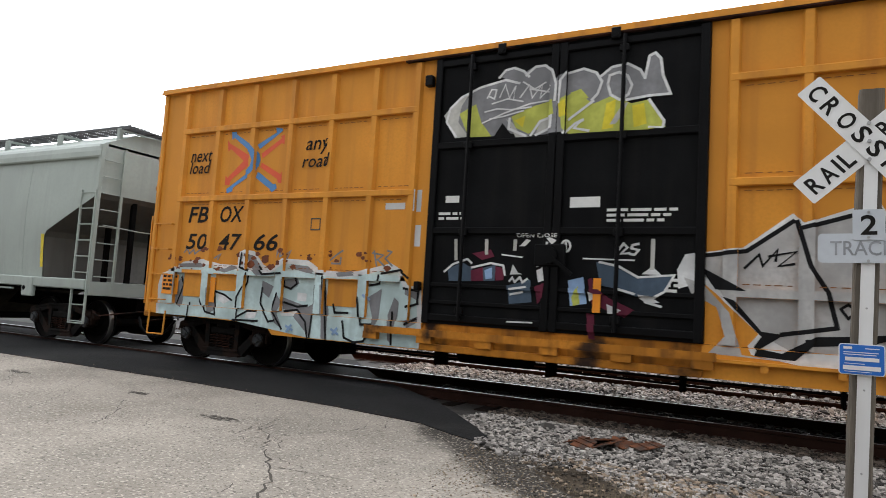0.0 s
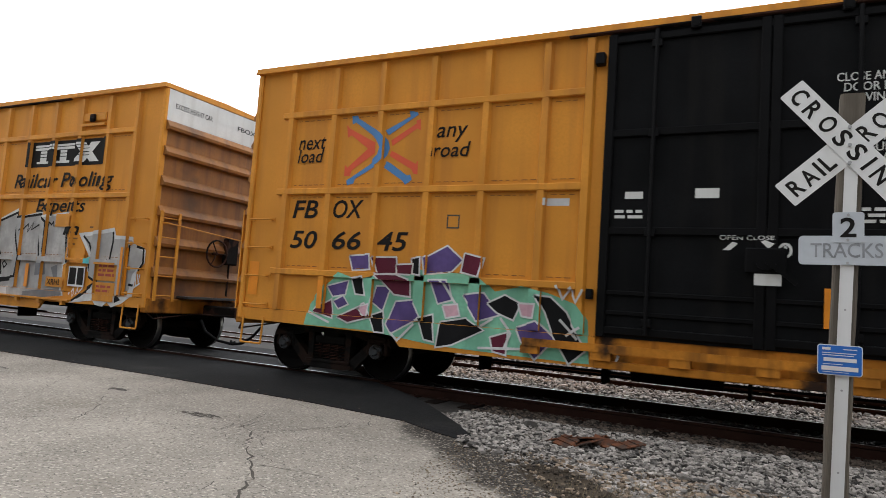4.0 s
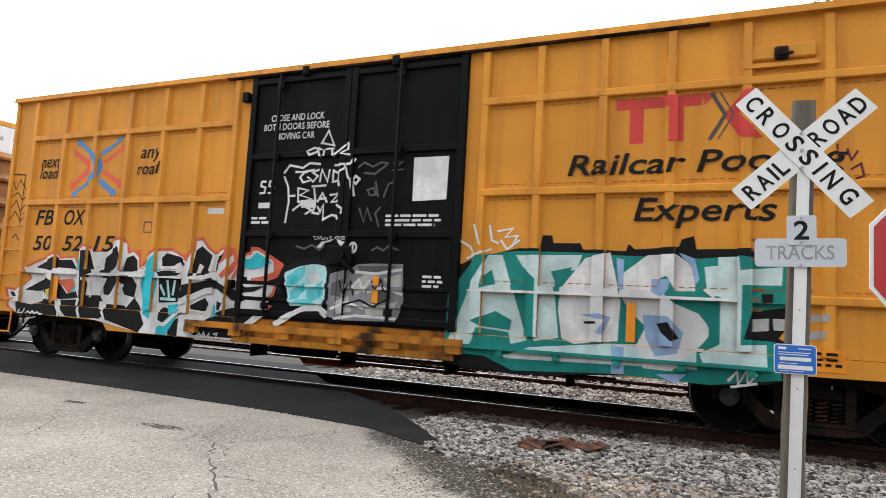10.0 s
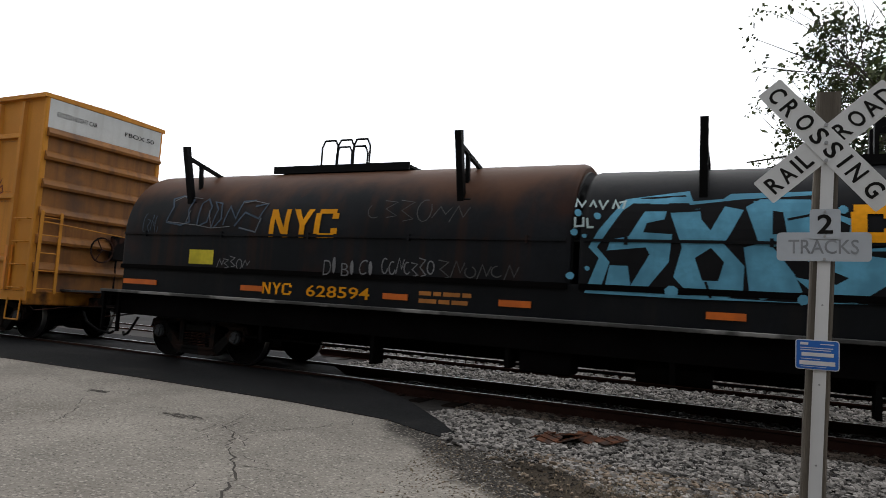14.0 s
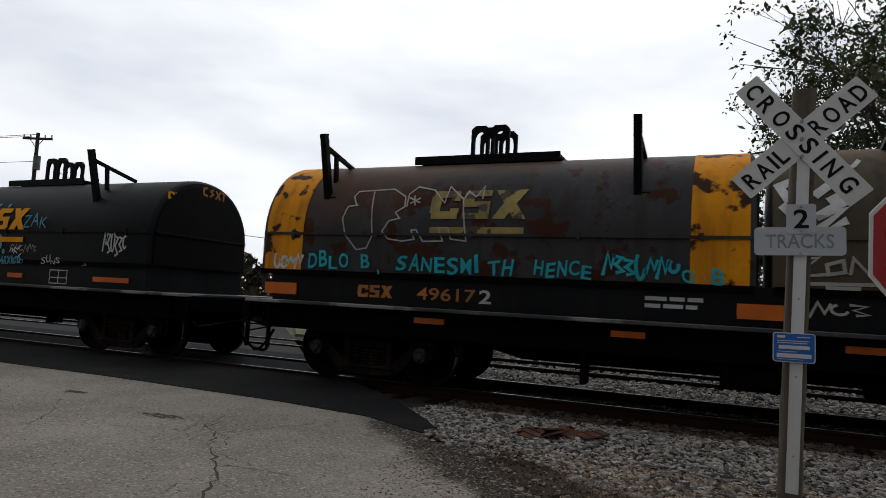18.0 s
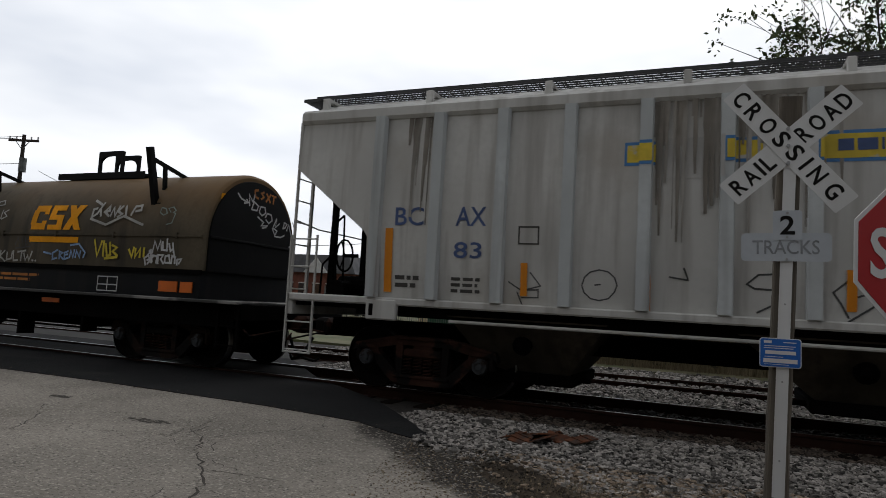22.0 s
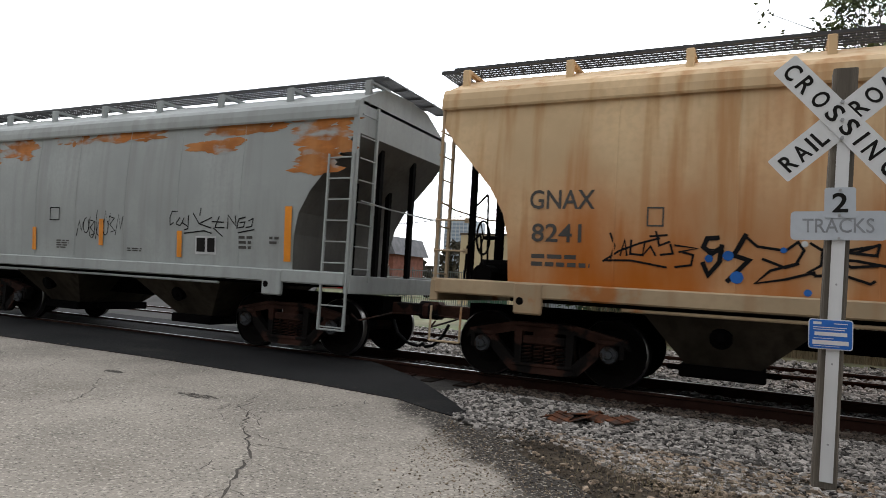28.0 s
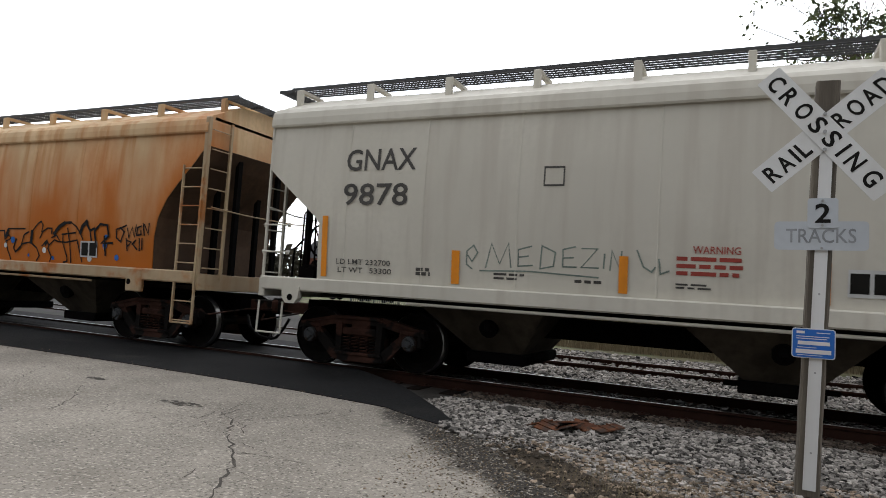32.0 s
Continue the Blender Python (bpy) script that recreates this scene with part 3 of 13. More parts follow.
def cracks():
    rnd = random.Random(5)
    paths = [[(-4.29, 4.81), (-4.16, 5.04), (-4.03, 5.32), (-3.88, 5.61), (-3.73, 5.94), (-3.52, 6.28)],
             [(-4.29, 4.81), (-4.51, 4.73), (-4.67, 4.70), (-4.86, 4.65), (-5.19, 4.52), (-5.42, 4.38), (-5.61, 4.22), (-5.82, 4.1), (-6.12, 3.98), (-6.26, 3.70), (-6.4, 3.4)],
             [(-4.29, 4.81), (-4.06, 4.48), (-3.82, 4.23), (-3.62, 4.07), (-3.47, 3.95), (-3.34, 3.79), (-3.20, 3.59), (-3.09, 3.40), (-2.86, 3.05), (-2.6, 2.7)],
             [(-3.47, 3.95), (-3.41, 3.99), (-3.28, 4.01), (-3.08, 4.02), (-2.89, 4.04), (-2.68, 4.12)],
             [(-4.67, 4.70), (-4.47, 4.61), (-4.26, 4.51), (-4.16, 4.54)],
             [(-6.76, 5.08), (-6.38, 4.76), (-6.15, 4.51), (-5.89, 4.20)],
             [(-7.15, 5.41), (-7.10, 5.55), (-7.0, 5.81), (-7.3, 6.5)], [(-5.45, 4.36), (-5.73, 4.63)],
             [(-4.29, 4.81), (-4.60, 5.01), (-4.91, 5.73)],
             [(-4.61, 4.76), (-4.77, 5.25)], [(-9.96, 5.60), (-9.86, 6.09)], [(-6.90, 4.06), (-7.20, 4.48), (-8.46, 5.82)],
             [(-12, 6.2), (-10.5, 5.4), (-9.7, 5.5), (-8.4, 5.9), (-7.2, 6.3)], [(-9.8, 5.6), (-9.0, 5.0), (-8.6, 4.2)]]
    # hairline branches off the main cracks
    for path in list(paths):
        for (x0, y0), (x1, y1) in zip(path, path[1:]):
            for way in (-1, 1):
                if rnd.random() < 0.28:
                    a = math.atan2(y1 - y0, x1 - x0) + way * rnd.uniform(0.5, 1.2)
                    x, y = x0, y0
                    twig = [(x, y)]
                    for _ in range(rnd.randint(2, 4)):
                        a += rnd.uniform(-0.5, 0.5)
                        x, y = x + 0.16 * math.cos(a), y + 0.16 * math.sin(a)
                        twig.append((x, y))
                    if all(qx + qy < 2.9 and qy < 6.4 for qx, qy in twig):
                        paths.append(twig)
    for path in paths:
        sh = Shape()
        pts = []
        for (x0, y0), (x1, y1) in zip(path, path[1:]):
            k = max(2, int(math.hypot(x1 - x0, y1 - y0) / 0.07))
            pts += [(x0 + (x1 - x0) * i / k + rnd.gauss(0, 0.016), y0 + (y1 - y0) * i / k + rnd.gauss(0, 0.016)) for i in range(k)]
        w = rnd.uniform(0.0055, 0.0085) if len(path) > 5 else rnd.uniform(0.0025, 0.0045)
        v = []
        for (x, y) in pts:
            a = w * rnd.uniform(0.4, 1.5)
            v += [(x - a, y - a * 0.6, -0.0475), (x + a, y + a * 0.6, -0.0475)]
        sh.add(v, [(2 * i, 2 * i + 1, 2 * i + 3, 2 * i + 2) for i in range(len(pts) - 1)])
        part("crack", sh, M_CRACK, pavement, tidy=False)
    # crumbled spots: clusters of small ragged flakes along a broken edge
    for cx, cy, r in ((-5.24, 5.08, 0.20), (-9.7, 5.55, 0.2), (-7.1, 5.55, 0.12)):
        sh = Shape()
        for _ in range(60):
            a, q = rnd.uniform(0, 6.283), r * math.sqrt(rnd.random())
            x, y, e = cx + 1.3 * q * math.cos(a), cy + 0.45 * q * math.sin(a), rnd.uniform(0.012, 0.04)
            out = [(x + e * rnd.uniform(0.5, 1.2) * math.cos(k * 1.047), y + 0.7 * e * rnd.uniform(0.5, 1.2) * math.sin(k * 1.047), -0.0478 + rnd.uniform(0, 0.0008)) for k in range(6)]
            sh.add(out, [(0, 1, 2, 3, 4, 5)])
        part("pothole_patch", sh, M_CRACK, pavement, "dark crumbled patch", tidy=False)


cracks()


def track(y, name, x0, x1, label):
    t = thing(name, Matrix.Translation((0, y, 0)), label, "railway track", "railway tracks", "structure")
    prof = [(-0.075, -0.178), (0.075, -0.178), (0.075, -0.165), (0.012, -0.145), (0.012, -0.045), (0.036, -0.034), (0.036, -0.006), (0.026, 0.0), (-0.026, 0.0), (-0.036, -0.006), (-0.036, -0.034), (-0.012, -0.045), (-0.012, -0.145), (-0.075, -0.165)]
    for s in (-1, 1):
        c = s * 0.7525
        k = len(prof)
        sh = Shape()
        v = [(x, c + a, b) for x in (x0, x1) for a, b in prof]
        sh.add(v, [(i, (i + 1) % k, k + (i + 1) % k, k + i) for i in range(k)])
        rail = part("rail", sh, M_RAIL, t, "rust-brown steel rail")
        part("running_surface", Shape().box(x0, x1, c - 0.022, c + 0.022, -0.004, 0.002), M_TREAD, rail, "polished running surface of the rail")
    me = Shape().box(-0.115, 0.115, -1.32, 1.32, -0.34, -0.145, 0.02).mesh("sleeper", M_TIE)
    pl = Shape().box(-0.09, 0.09, -0.19, 0.19, -0.146, -0.135).box(-0.012, 0.012, -0.11, -0.07, -0.15, -0.12).box(-0.012, 0.012, 0.07, 0.11, -0.15, -0.12).mesh("tie_plate", M_RAIL)
    rnd = random.Random(int(y * 10))
    x = max(x0, -9.0)
    while x < min(x1, 26):
        if not (x < -3.6 - (y - 7.2) * 0.9):
            o = part("sleeper", me, None, t, at=pose(x, rnd.uniform(-0.05, 0.05), rnd.uniform(-0.012, 0.004), 0, 0, rnd.uniform(-1.5, 1.5)))
            for s in (-0.7525, 0.7525):
                part("tie_plate", pl, None, o, at=Matrix.Translation((0, s, 0)))
        x += 0.52
    return t


track(TRACK_Y, "railway_track", -90, 90, "rusty steel rails on dark timber sleepers in crushed stone")
track(TRACK_Y + 4.25, "railway_track", -90, 90, "second track of rusty rails on timber sleepers")


def stones(name, area, count, size, z, mat, label, seed, hump=None, near=3.38, upto=99.0, spread=0.10, strip=None):
    """Broken stones strewn over an area: six-cornered lumps in one mesh."""
    rng = np.random.default_rng(seed)
    x0, x1, y0, y1 = area
    p = np.stack([rng.uniform(x0, x1, count * 2), rng.uniform(y0, y1, count * 2)], 1)
    keep = (p[:, 0] + p[:, 1] > near + rng.normal(0, spread, len(p)) + 0.12 * np.sin(p[:, 1] * 5)) & (p[:, 0] + p[:, 1] < upto + rng.normal(0, spread, len(p))) & ((p[:, 1] < 6.6) | (p[:, 0] > -3.45 - (p[:, 1] - 7.1) * 0.92)) & ((p[:, 1] > 6.6) | (p[:, 0] > -2.75 + (6.1 - p[:, 1]) * 0.2))
    if strip:
        keep = np.abs(p[:, 1] - np.interp(p[:, 0], *strip)) < np.abs(rng.normal(0, spread, len(p)))
    p = p[keep][:count]
    n = len(p)
    base = np.array([(-1, -0.8, -0.5), (1, -0.7, -0.6), (0.8, 1, -0.5), (-0.9, 0.8, -0.6), (-0.6, -0.5, 0.6), (0.7, -0.6, 0.5), (0.6, 0.6, 0.7), (-0.7, 0.5, 0.5)])
    v = base[None] * (1 + rng.normal(0, 0.22, (n, 8, 3)))
    s = size * np.exp(rng.normal(0, 0.33, (n, 1, 1)))
    v = v * s * np.array([1, 0.8, 0.62])
    a = rng.uniform(0, 6.28, n)
    b = rng.normal(0, 0.5, n)
    ca, sa, cb, sb = np.cos(a)[:, None], np.sin(a)[:, None], np.cos(b)[:, None], np.sin(b)[:, None]
    x, y, w = v[..., 0], v[..., 1] * cb - v[..., 2] * sb, v[..., 1] * sb + v[..., 2] * cb
    top = z if hump is None else z + hump(p[:, 0], p[:, 1])[:, None]
    v = np.stack([x * ca - y * sa + p[:, :1], x * sa + y * ca + p[:, 1:], w + top + rng.uniform(-0.3, 1.0, (n, 1)) * size * 0.6], -1).reshape(-1, 3)
    f = np.array([(3, 2, 1, 0), (4, 5, 6, 7), (0, 1, 5, 4), (1, 2, 6, 5), (2, 3, 7, 6), (3, 0, 4, 7)])
    f = (f[None] + 8 * np.arange(n)[:, None, None]).reshape(-1, 4)
    me = bpy.data.meshes.new(name)
    me.from_pydata(v.tolist(), [], f.tolist())
    me.materials.append(mat)
    return tagged(new(name, me), label, "gravel", kind="stuff")


def bank(x, y):
    return 0.05 * np.exp(-np.maximum(0, x + y - 3.3) / 0.35) - 0.045 * np.clip((y - 7.7) / 0.6, 0, 1) + 0.05 * np.exp(-((x + 2.4) ** 2 + (y - 6.0) ** 2) / 0.25)


stones("ballast_stones", (-3.6, 5.0, 5.2, 8.28), 22000, 0.0205, -0.115, M_STONE, "grey crushed stone beside the near rail", 1, bank)
stones("ballast_stones", (-3.6, 9.0, 8.24, 8.93), 8000, 0.021, -0.115, M_STONE_RUST, "rust-stained crushed stone against the near rail", 25, bank)
stones("ballast_stones", (-1.8, 4.2, 2.0, 6.2), 20000, 0.019, -0.115, M_STONE_WARM, "dusty brownish gravel at the pavement's edge", 2, bank, 3.85, spread=0.22)
stones("ballast_stones", (-7.5, 14.0, 10.55, 13.2), 17000, 0.03, -0.10, M_STONE, "grey crushed stone between the two tracks", 3)
stones("ballast_stones", (-5.5, 9.0, 9.1, 10.4), 5000, 0.03, -0.15, M_STONE_SHADED, "crushed stone between the rails, coloured near black for the train's shade", 4)
stones("ballast_stones", (-10, 16.0, 13.3, 17.6), 12000, 0.036, -0.10, M_STONE, "grey crushed stone round the second track", 6)
stones("grit", (-2.6, 3.0, 0.4, 5.9), 9000, 0.0065, -0.047, M_GRIT, "dark grit strewn along the pavement's edge", 8, None, 2.95, 3.45, 0.22)
stones("grit", (-2.2, 3.4, 0.6, 6.0), 9000, 0.008, -0.066, M_GRIT, "dark gritty soil between pavement and gravel", 23, None, 3.25, 4.1, 0.18)
stones("ballast_stones", (-2.2, 3.4, 0.6, 6.0), 1300, 0.017, -0.062, M_STONE_WARM, "single stones on the dirt shoulder", 24, None, 3.3, 4.1, 0.15)
stones("grit", (-6.5, 1.0, 1.5, 6.4), 900, 0.007, -0.046, M_STONE_WARM, "loose pebbles on the pavement", 9, None, -1.0, 3.4, 0.8)
stones("grit", (-3.4, 3.0, 0.4, 6.0), 18000, 0.0048, -0.0475, M_DUST, "tan dust and fine grit at the pavement's edge", 21, None, 2.2, 3.4, 0.38)
stones("grit", (-12.0, -2.7, 5.8, 7.4), 2600, 0.0042, -0.043, M_DUST, "dusty crumbs along the edge of the fresh asphalt", 22, None, spread=0.10, strip=((-12.0, -8.0, -5.0, -3.6, -3.05, -2.55), (6.66, 6.72, 6.60, 6.42, 6.12, 5.92)))
stones("ballast_stones", (-0.6, 9.0, -4.5, 2.7), 12000, 0.03, -0.13, M_STONE_WARM, "dusty brownish gravel beside the lot", 12)
stones("ballast_stones", (5.0, 16.0, 2.6, 8.9), 12000, 0.032, -0.13, M_STONE, "grey crushed stone beside the near rail", 15)

# ---------------------------------------------------------------- running gear
CARS = []           # every car and the place of its middle along the train
WHEELS = []
TOP_CHORD = [(-1.14, 0.52), (-1.10, 0.66), (-0.86, 0.71), (-0.42, 0.80), (0.42, 0.80), (0.86, 0.71), (1.10, 0.66), (1.14, 0.52), (1.04, 0.60), (0.80, 0.58), (0.40, 0.67), (-0.40, 0.67), (-0.80, 0.58), (-1.04, 0.60)]
SPRING_SEAT = [(-0.46, 0.15), (-0.40, 0.25), (0.40, 0.25), (0.46, 0.15), (0.30, 0.11), (-0.30, 0.11)]
WHEEL_MESH, TREAD_MESH, AXLE_MESH, CAP_MESH = [], [], [], []
M_CAP = material("grey_bearing_cap", (0.05, 0.054, 0.06), 0.6, 0.3, 0.4, 4, 30, 0.2, None, 0, (0.02, 0.012, 0.008), 0.3, 6.0)


def gear_meshes():
    r = 0.4572
    prof = [(0.0, -0.04), (0.13, -0.06), (0.14, -0.02), (0.30, 0.015), (0.38, -0.025), (0.44, -0.035), (r - 0.02, -0.065), (r, -0.055), (r + 0.004, 0.03), (r + 0.026, 0.045), (r + 0.026, 0.07), (0.42, 0.075), (0.38, 0.05), (0.25, 0.07), (0.13, 0.10), (0.0, 0.10)]
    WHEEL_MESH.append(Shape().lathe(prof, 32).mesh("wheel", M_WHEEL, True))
    TREAD_MESH.append(Shape().lathe([(r - 0.012, -0.0665), (r + 0.0015, -0.057), (r + 0.0055, 0.028), (r + 0.002, 0.03)], 32).mesh("tread", M_TREAD, True))
    ax = Shape().rod((0, -1.0, 0), (0, 1.0, 0), 0.08, 12)
    for s in (-1, 1):
        ax.rod((0, s * 0.93, 0), (0, s * 1.09, 0), 0.125, 14)
    AXLE_MESH.append(ax.mesh("axle", M_IRON, True))
    cap = Shape().rod((0, -1.085, 0), (0, -1.125, 0), 0.118, 16, 0.105).rod((0, -1.12, 0), (0, -1.145, 0), 0.06, 12, 0.05)
    for k in range(3):
        a = k * 2.094
        cap.rod((0.075 * math.cos(a), -1.11, 0.075 * math.sin(a)), (0.075 * math.cos(a), -1.15, 0.075 * math.sin(a)), 0.02, 6)
    CAP_MESH.append(cap.mesh("bearing_cap", M_CAP, True))


gear_meshes()


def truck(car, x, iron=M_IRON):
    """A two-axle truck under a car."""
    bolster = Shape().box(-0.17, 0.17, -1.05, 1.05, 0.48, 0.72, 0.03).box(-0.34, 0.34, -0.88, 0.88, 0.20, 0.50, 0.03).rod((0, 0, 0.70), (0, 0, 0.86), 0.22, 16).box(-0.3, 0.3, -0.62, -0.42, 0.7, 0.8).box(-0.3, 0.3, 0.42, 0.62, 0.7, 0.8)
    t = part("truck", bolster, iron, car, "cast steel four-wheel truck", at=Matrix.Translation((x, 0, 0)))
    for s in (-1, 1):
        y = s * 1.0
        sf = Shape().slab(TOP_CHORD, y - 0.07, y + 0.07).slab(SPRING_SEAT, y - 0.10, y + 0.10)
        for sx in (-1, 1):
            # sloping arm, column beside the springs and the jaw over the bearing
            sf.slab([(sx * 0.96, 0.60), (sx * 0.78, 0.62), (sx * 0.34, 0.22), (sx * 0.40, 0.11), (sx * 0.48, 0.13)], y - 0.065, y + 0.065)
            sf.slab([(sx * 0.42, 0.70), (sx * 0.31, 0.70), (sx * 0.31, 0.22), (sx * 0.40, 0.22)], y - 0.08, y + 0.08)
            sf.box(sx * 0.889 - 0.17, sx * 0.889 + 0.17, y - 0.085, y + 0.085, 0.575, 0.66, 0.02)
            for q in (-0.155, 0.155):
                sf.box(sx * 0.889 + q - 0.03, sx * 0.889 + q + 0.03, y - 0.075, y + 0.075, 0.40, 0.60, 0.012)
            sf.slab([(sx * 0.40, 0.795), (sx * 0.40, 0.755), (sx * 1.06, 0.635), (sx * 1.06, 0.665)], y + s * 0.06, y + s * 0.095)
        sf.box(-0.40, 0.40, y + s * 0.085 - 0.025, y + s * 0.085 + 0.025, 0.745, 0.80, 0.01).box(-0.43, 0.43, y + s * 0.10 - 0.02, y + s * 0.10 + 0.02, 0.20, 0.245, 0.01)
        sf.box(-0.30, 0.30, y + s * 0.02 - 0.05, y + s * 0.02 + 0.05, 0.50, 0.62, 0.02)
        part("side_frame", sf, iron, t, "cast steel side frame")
        sp = Shape()
        for k in range(4):
            cx = -0.24 + 0.16 * k
            pts = [(cx + 0.06 * math.cos(a), s * 1.03 + 0.06 * math.sin(a), 0.24 + 0.24 * i / 30) for i, a in enumerate([j * 2 * math.pi * 5 / 30 for j in range(31)])]
            sp.tube(pts, 0.014, 5)
        part("spring_nest", sp, M_RUSTY, t, "rusty coil springs")
    for sx in (-1, 1):
        w = part("wheelset", AXLE_MESH[0], None, t, "steel axle with two wheels", at=Matrix.Translation((sx * 0.889, 0, 0.4572)))
        for q in (0, 180):
            part("bearing_cap", CAP_MESH[0], None, w, "round grey bearing cap", at=pose(0, 0, 0, 0, 0, q))
        WHEELS.append((w, sx * 0.889))
    return t


def make_axle_with_wheels():
    me = AXLE_MESH[0]
    bm = bmesh.new()
    bm.from_mesh(me)
    base = len(bm.faces)
    for s in (-1, 1):
        for k, src in ((1, WHEEL_MESH[0]), (2, TREAD_MESH[0])):
            b2 = bmesh.new()
            b2.from_mesh(src)
            b2.transform(Matrix.Translation((0, s * 0.78, 0)) @ Matrix.Rotation(0 if s < 0 else math.pi, 4, "Z"))
            tmp = bpy.data.meshes.new("tmp")
            b2.to_mesh(tmp)
            b2.free()
            n0 = len(bm.faces)
            bm.from_mesh(tmp)
            bm.faces.ensure_lookup_table()
            for f in bm.faces[n0:]:
                f.material_index = k
            bpy.data.meshes.remove(tmp)
    bm.to_mesh(me)
    bm.free()
    me.materials.append(M_WHEEL)
    me.materials.append(M_TREAD)


make_axle_with_wheels()


def coupler(car, x, way, reach):
    sh = Shape().box(min(0, way * reach), max(0, way * reach), -0.10, 0.10, 0.70, 0.90, 0.02)
    sh.box(way * reach - 0.16, way * reach + 0.13, -0.17, 0.12, 0.66, 0.95, 0.05).box(way * (reach + 0.1) - 0.08, way * (reach + 0.1) + 0.08, -0.21, -0.07, 0.68, 0.92, 0.04)
    c = part("coupler", sh, M_RUSTY, car, "rusty cast knuckle coupler", at=Matrix.Translation((x, 0, 0)))
    pts = [(way * (reach * 0.35), -0.42, 0.62), (way * reach * 0.5, -0.45, 0.42), (way * reach * 0.75, -0.40, 0.27), (way * reach * 1.0, -0.34, 0.23), (way * (reach * 1.02 + 0.05), -0.30, 0.28)]
    part("air_hose", Shape().tube(pts, 0.026, 8), M_BLACK_TRIM, c, "black rubber air hose")
    part("uncoupling_lever", Shape().tube([(0.02 * way, -1.35, 0.72), (way * 0.12, -1.3, 0.62), (way * 0.12, -0.3, 0.72), (way * reach * 0.9, -0.2, 0.74)], 0.014, 6), M_RUSTY, c, "bent iron lever")


def ladder(car, x, w, z0, z1, y, mat, rungs, depth=0.07, stiles=True, stile=0.02):
    sh = Shape()
    if stiles:
        for s in (0, w):
            sh.box(x + s - stile, x + s + stile, y - depth - 1.5 * stile, y - depth + 1.5 * stile, z0 - 0.05, z1 + 0.06)
    for i in range(rungs):
        z = z0 + (z1 - z0) * i / max(1, rungs - 1)
        if stiles:
            sh.rod((x, y - depth, z), (x + w, y - depth, z), 0.012, 6)
            continue
        part("grab_iron", Shape().tube([(x, y, z), (x, y - depth, z), (x + w, y - depth, z), (x + w, y, z)], 0.013, 6).box(x - 0.03, x + 0.03, y - 0.012, y + 0.002, z - 0.035, z + 0.035).box(x + w - 0.03, x + w + 0.03, y - 0.012, y + 0.002, z - 0.035, z + 0.035), mat, car, "bent steel grab iron")
    if stiles:
        part("ladder", sh, mat, car, "steel ladder with round rungs")


def stirrup(car, x, w, y, ztop, zlow, mat):
    part("step", Shape().tube([(x, y, ztop), (x, y - 0.02, zlow), (x + w, y - 0.02, zlow), (x + w, y, ztop)], 0.016, 6), mat, car, "bent iron stirrup step")


# ---------------------------------------------------------------- box cars
BOX_L = 15.66
POST_X = [0.62, 1.48, 2.33, 3.18, 4.03, 4.86, 5.62, 10.02, 10.80, 11.64, 12.47, 13.32, 14.17, 14.97]
POST_B = [0.75, 1.62, 2.49, 3.37, 4.24, 5.11, 5.70, 9.98, 10.45, 11.33, 12.25, 13.15, 14.02, 14.95]
POST_NOW = list(POST_X)
POSTS_OF = {}
GIRTS = [(1.56, 1.66), (2.86, 2.96), (4.13, 4.23)]
DOOR = (5.93, 9.75)
PANEL_Y = -HALF + 0.045
POST_W = 0.052
PAINT_W = 0.079


def box_surface(x, z, mx, mz):
    u = mx + BOX_L / 2
    if DOOR[0] < u < DOOR[1]:
        return -HALF + 0.020
    for p in POST_NOW:
        if abs(u - p) < PAINT_W and mz > 1.0:
            return -HALF - 0.022
    for a, b in GIRTS:
        if a < mz < b and (0.6 < u < 5.65 or 10.0 < u < 15.0):
            return -HALF - 0.028
    if mz < 0.98 and (u < DOOR[0] or u > DOOR[1]):
        return -HALF + 0.015
    return PANEL_Y


BOX_CX = []


def use_posts(car):
    """Paint goes over the posts of this car."""
    POST_NOW[:] = POSTS_OF.get(car.name, POST_X)
    BOX_CX[:] = sorted([p - BOX_L / 2 + s * PAINT_W for p in POST_NOW for s in (-1, 1)] + [DOOR[0] - BOX_L / 2, DOOR[1] - BOX_L / 2])


BOX_CZ = sorted([z for g in GIRTS for z in g] + [0.98, 1.0])


def box_paint(car, name, pieces, mat, layer=0, label="", surface=None):
    use_posts(car)
    return paint_parts(name, pieces, mat, car, label, surface or box_surface, BOX_CX, BOX_CZ, 0.004 + 0.0025 * layer)


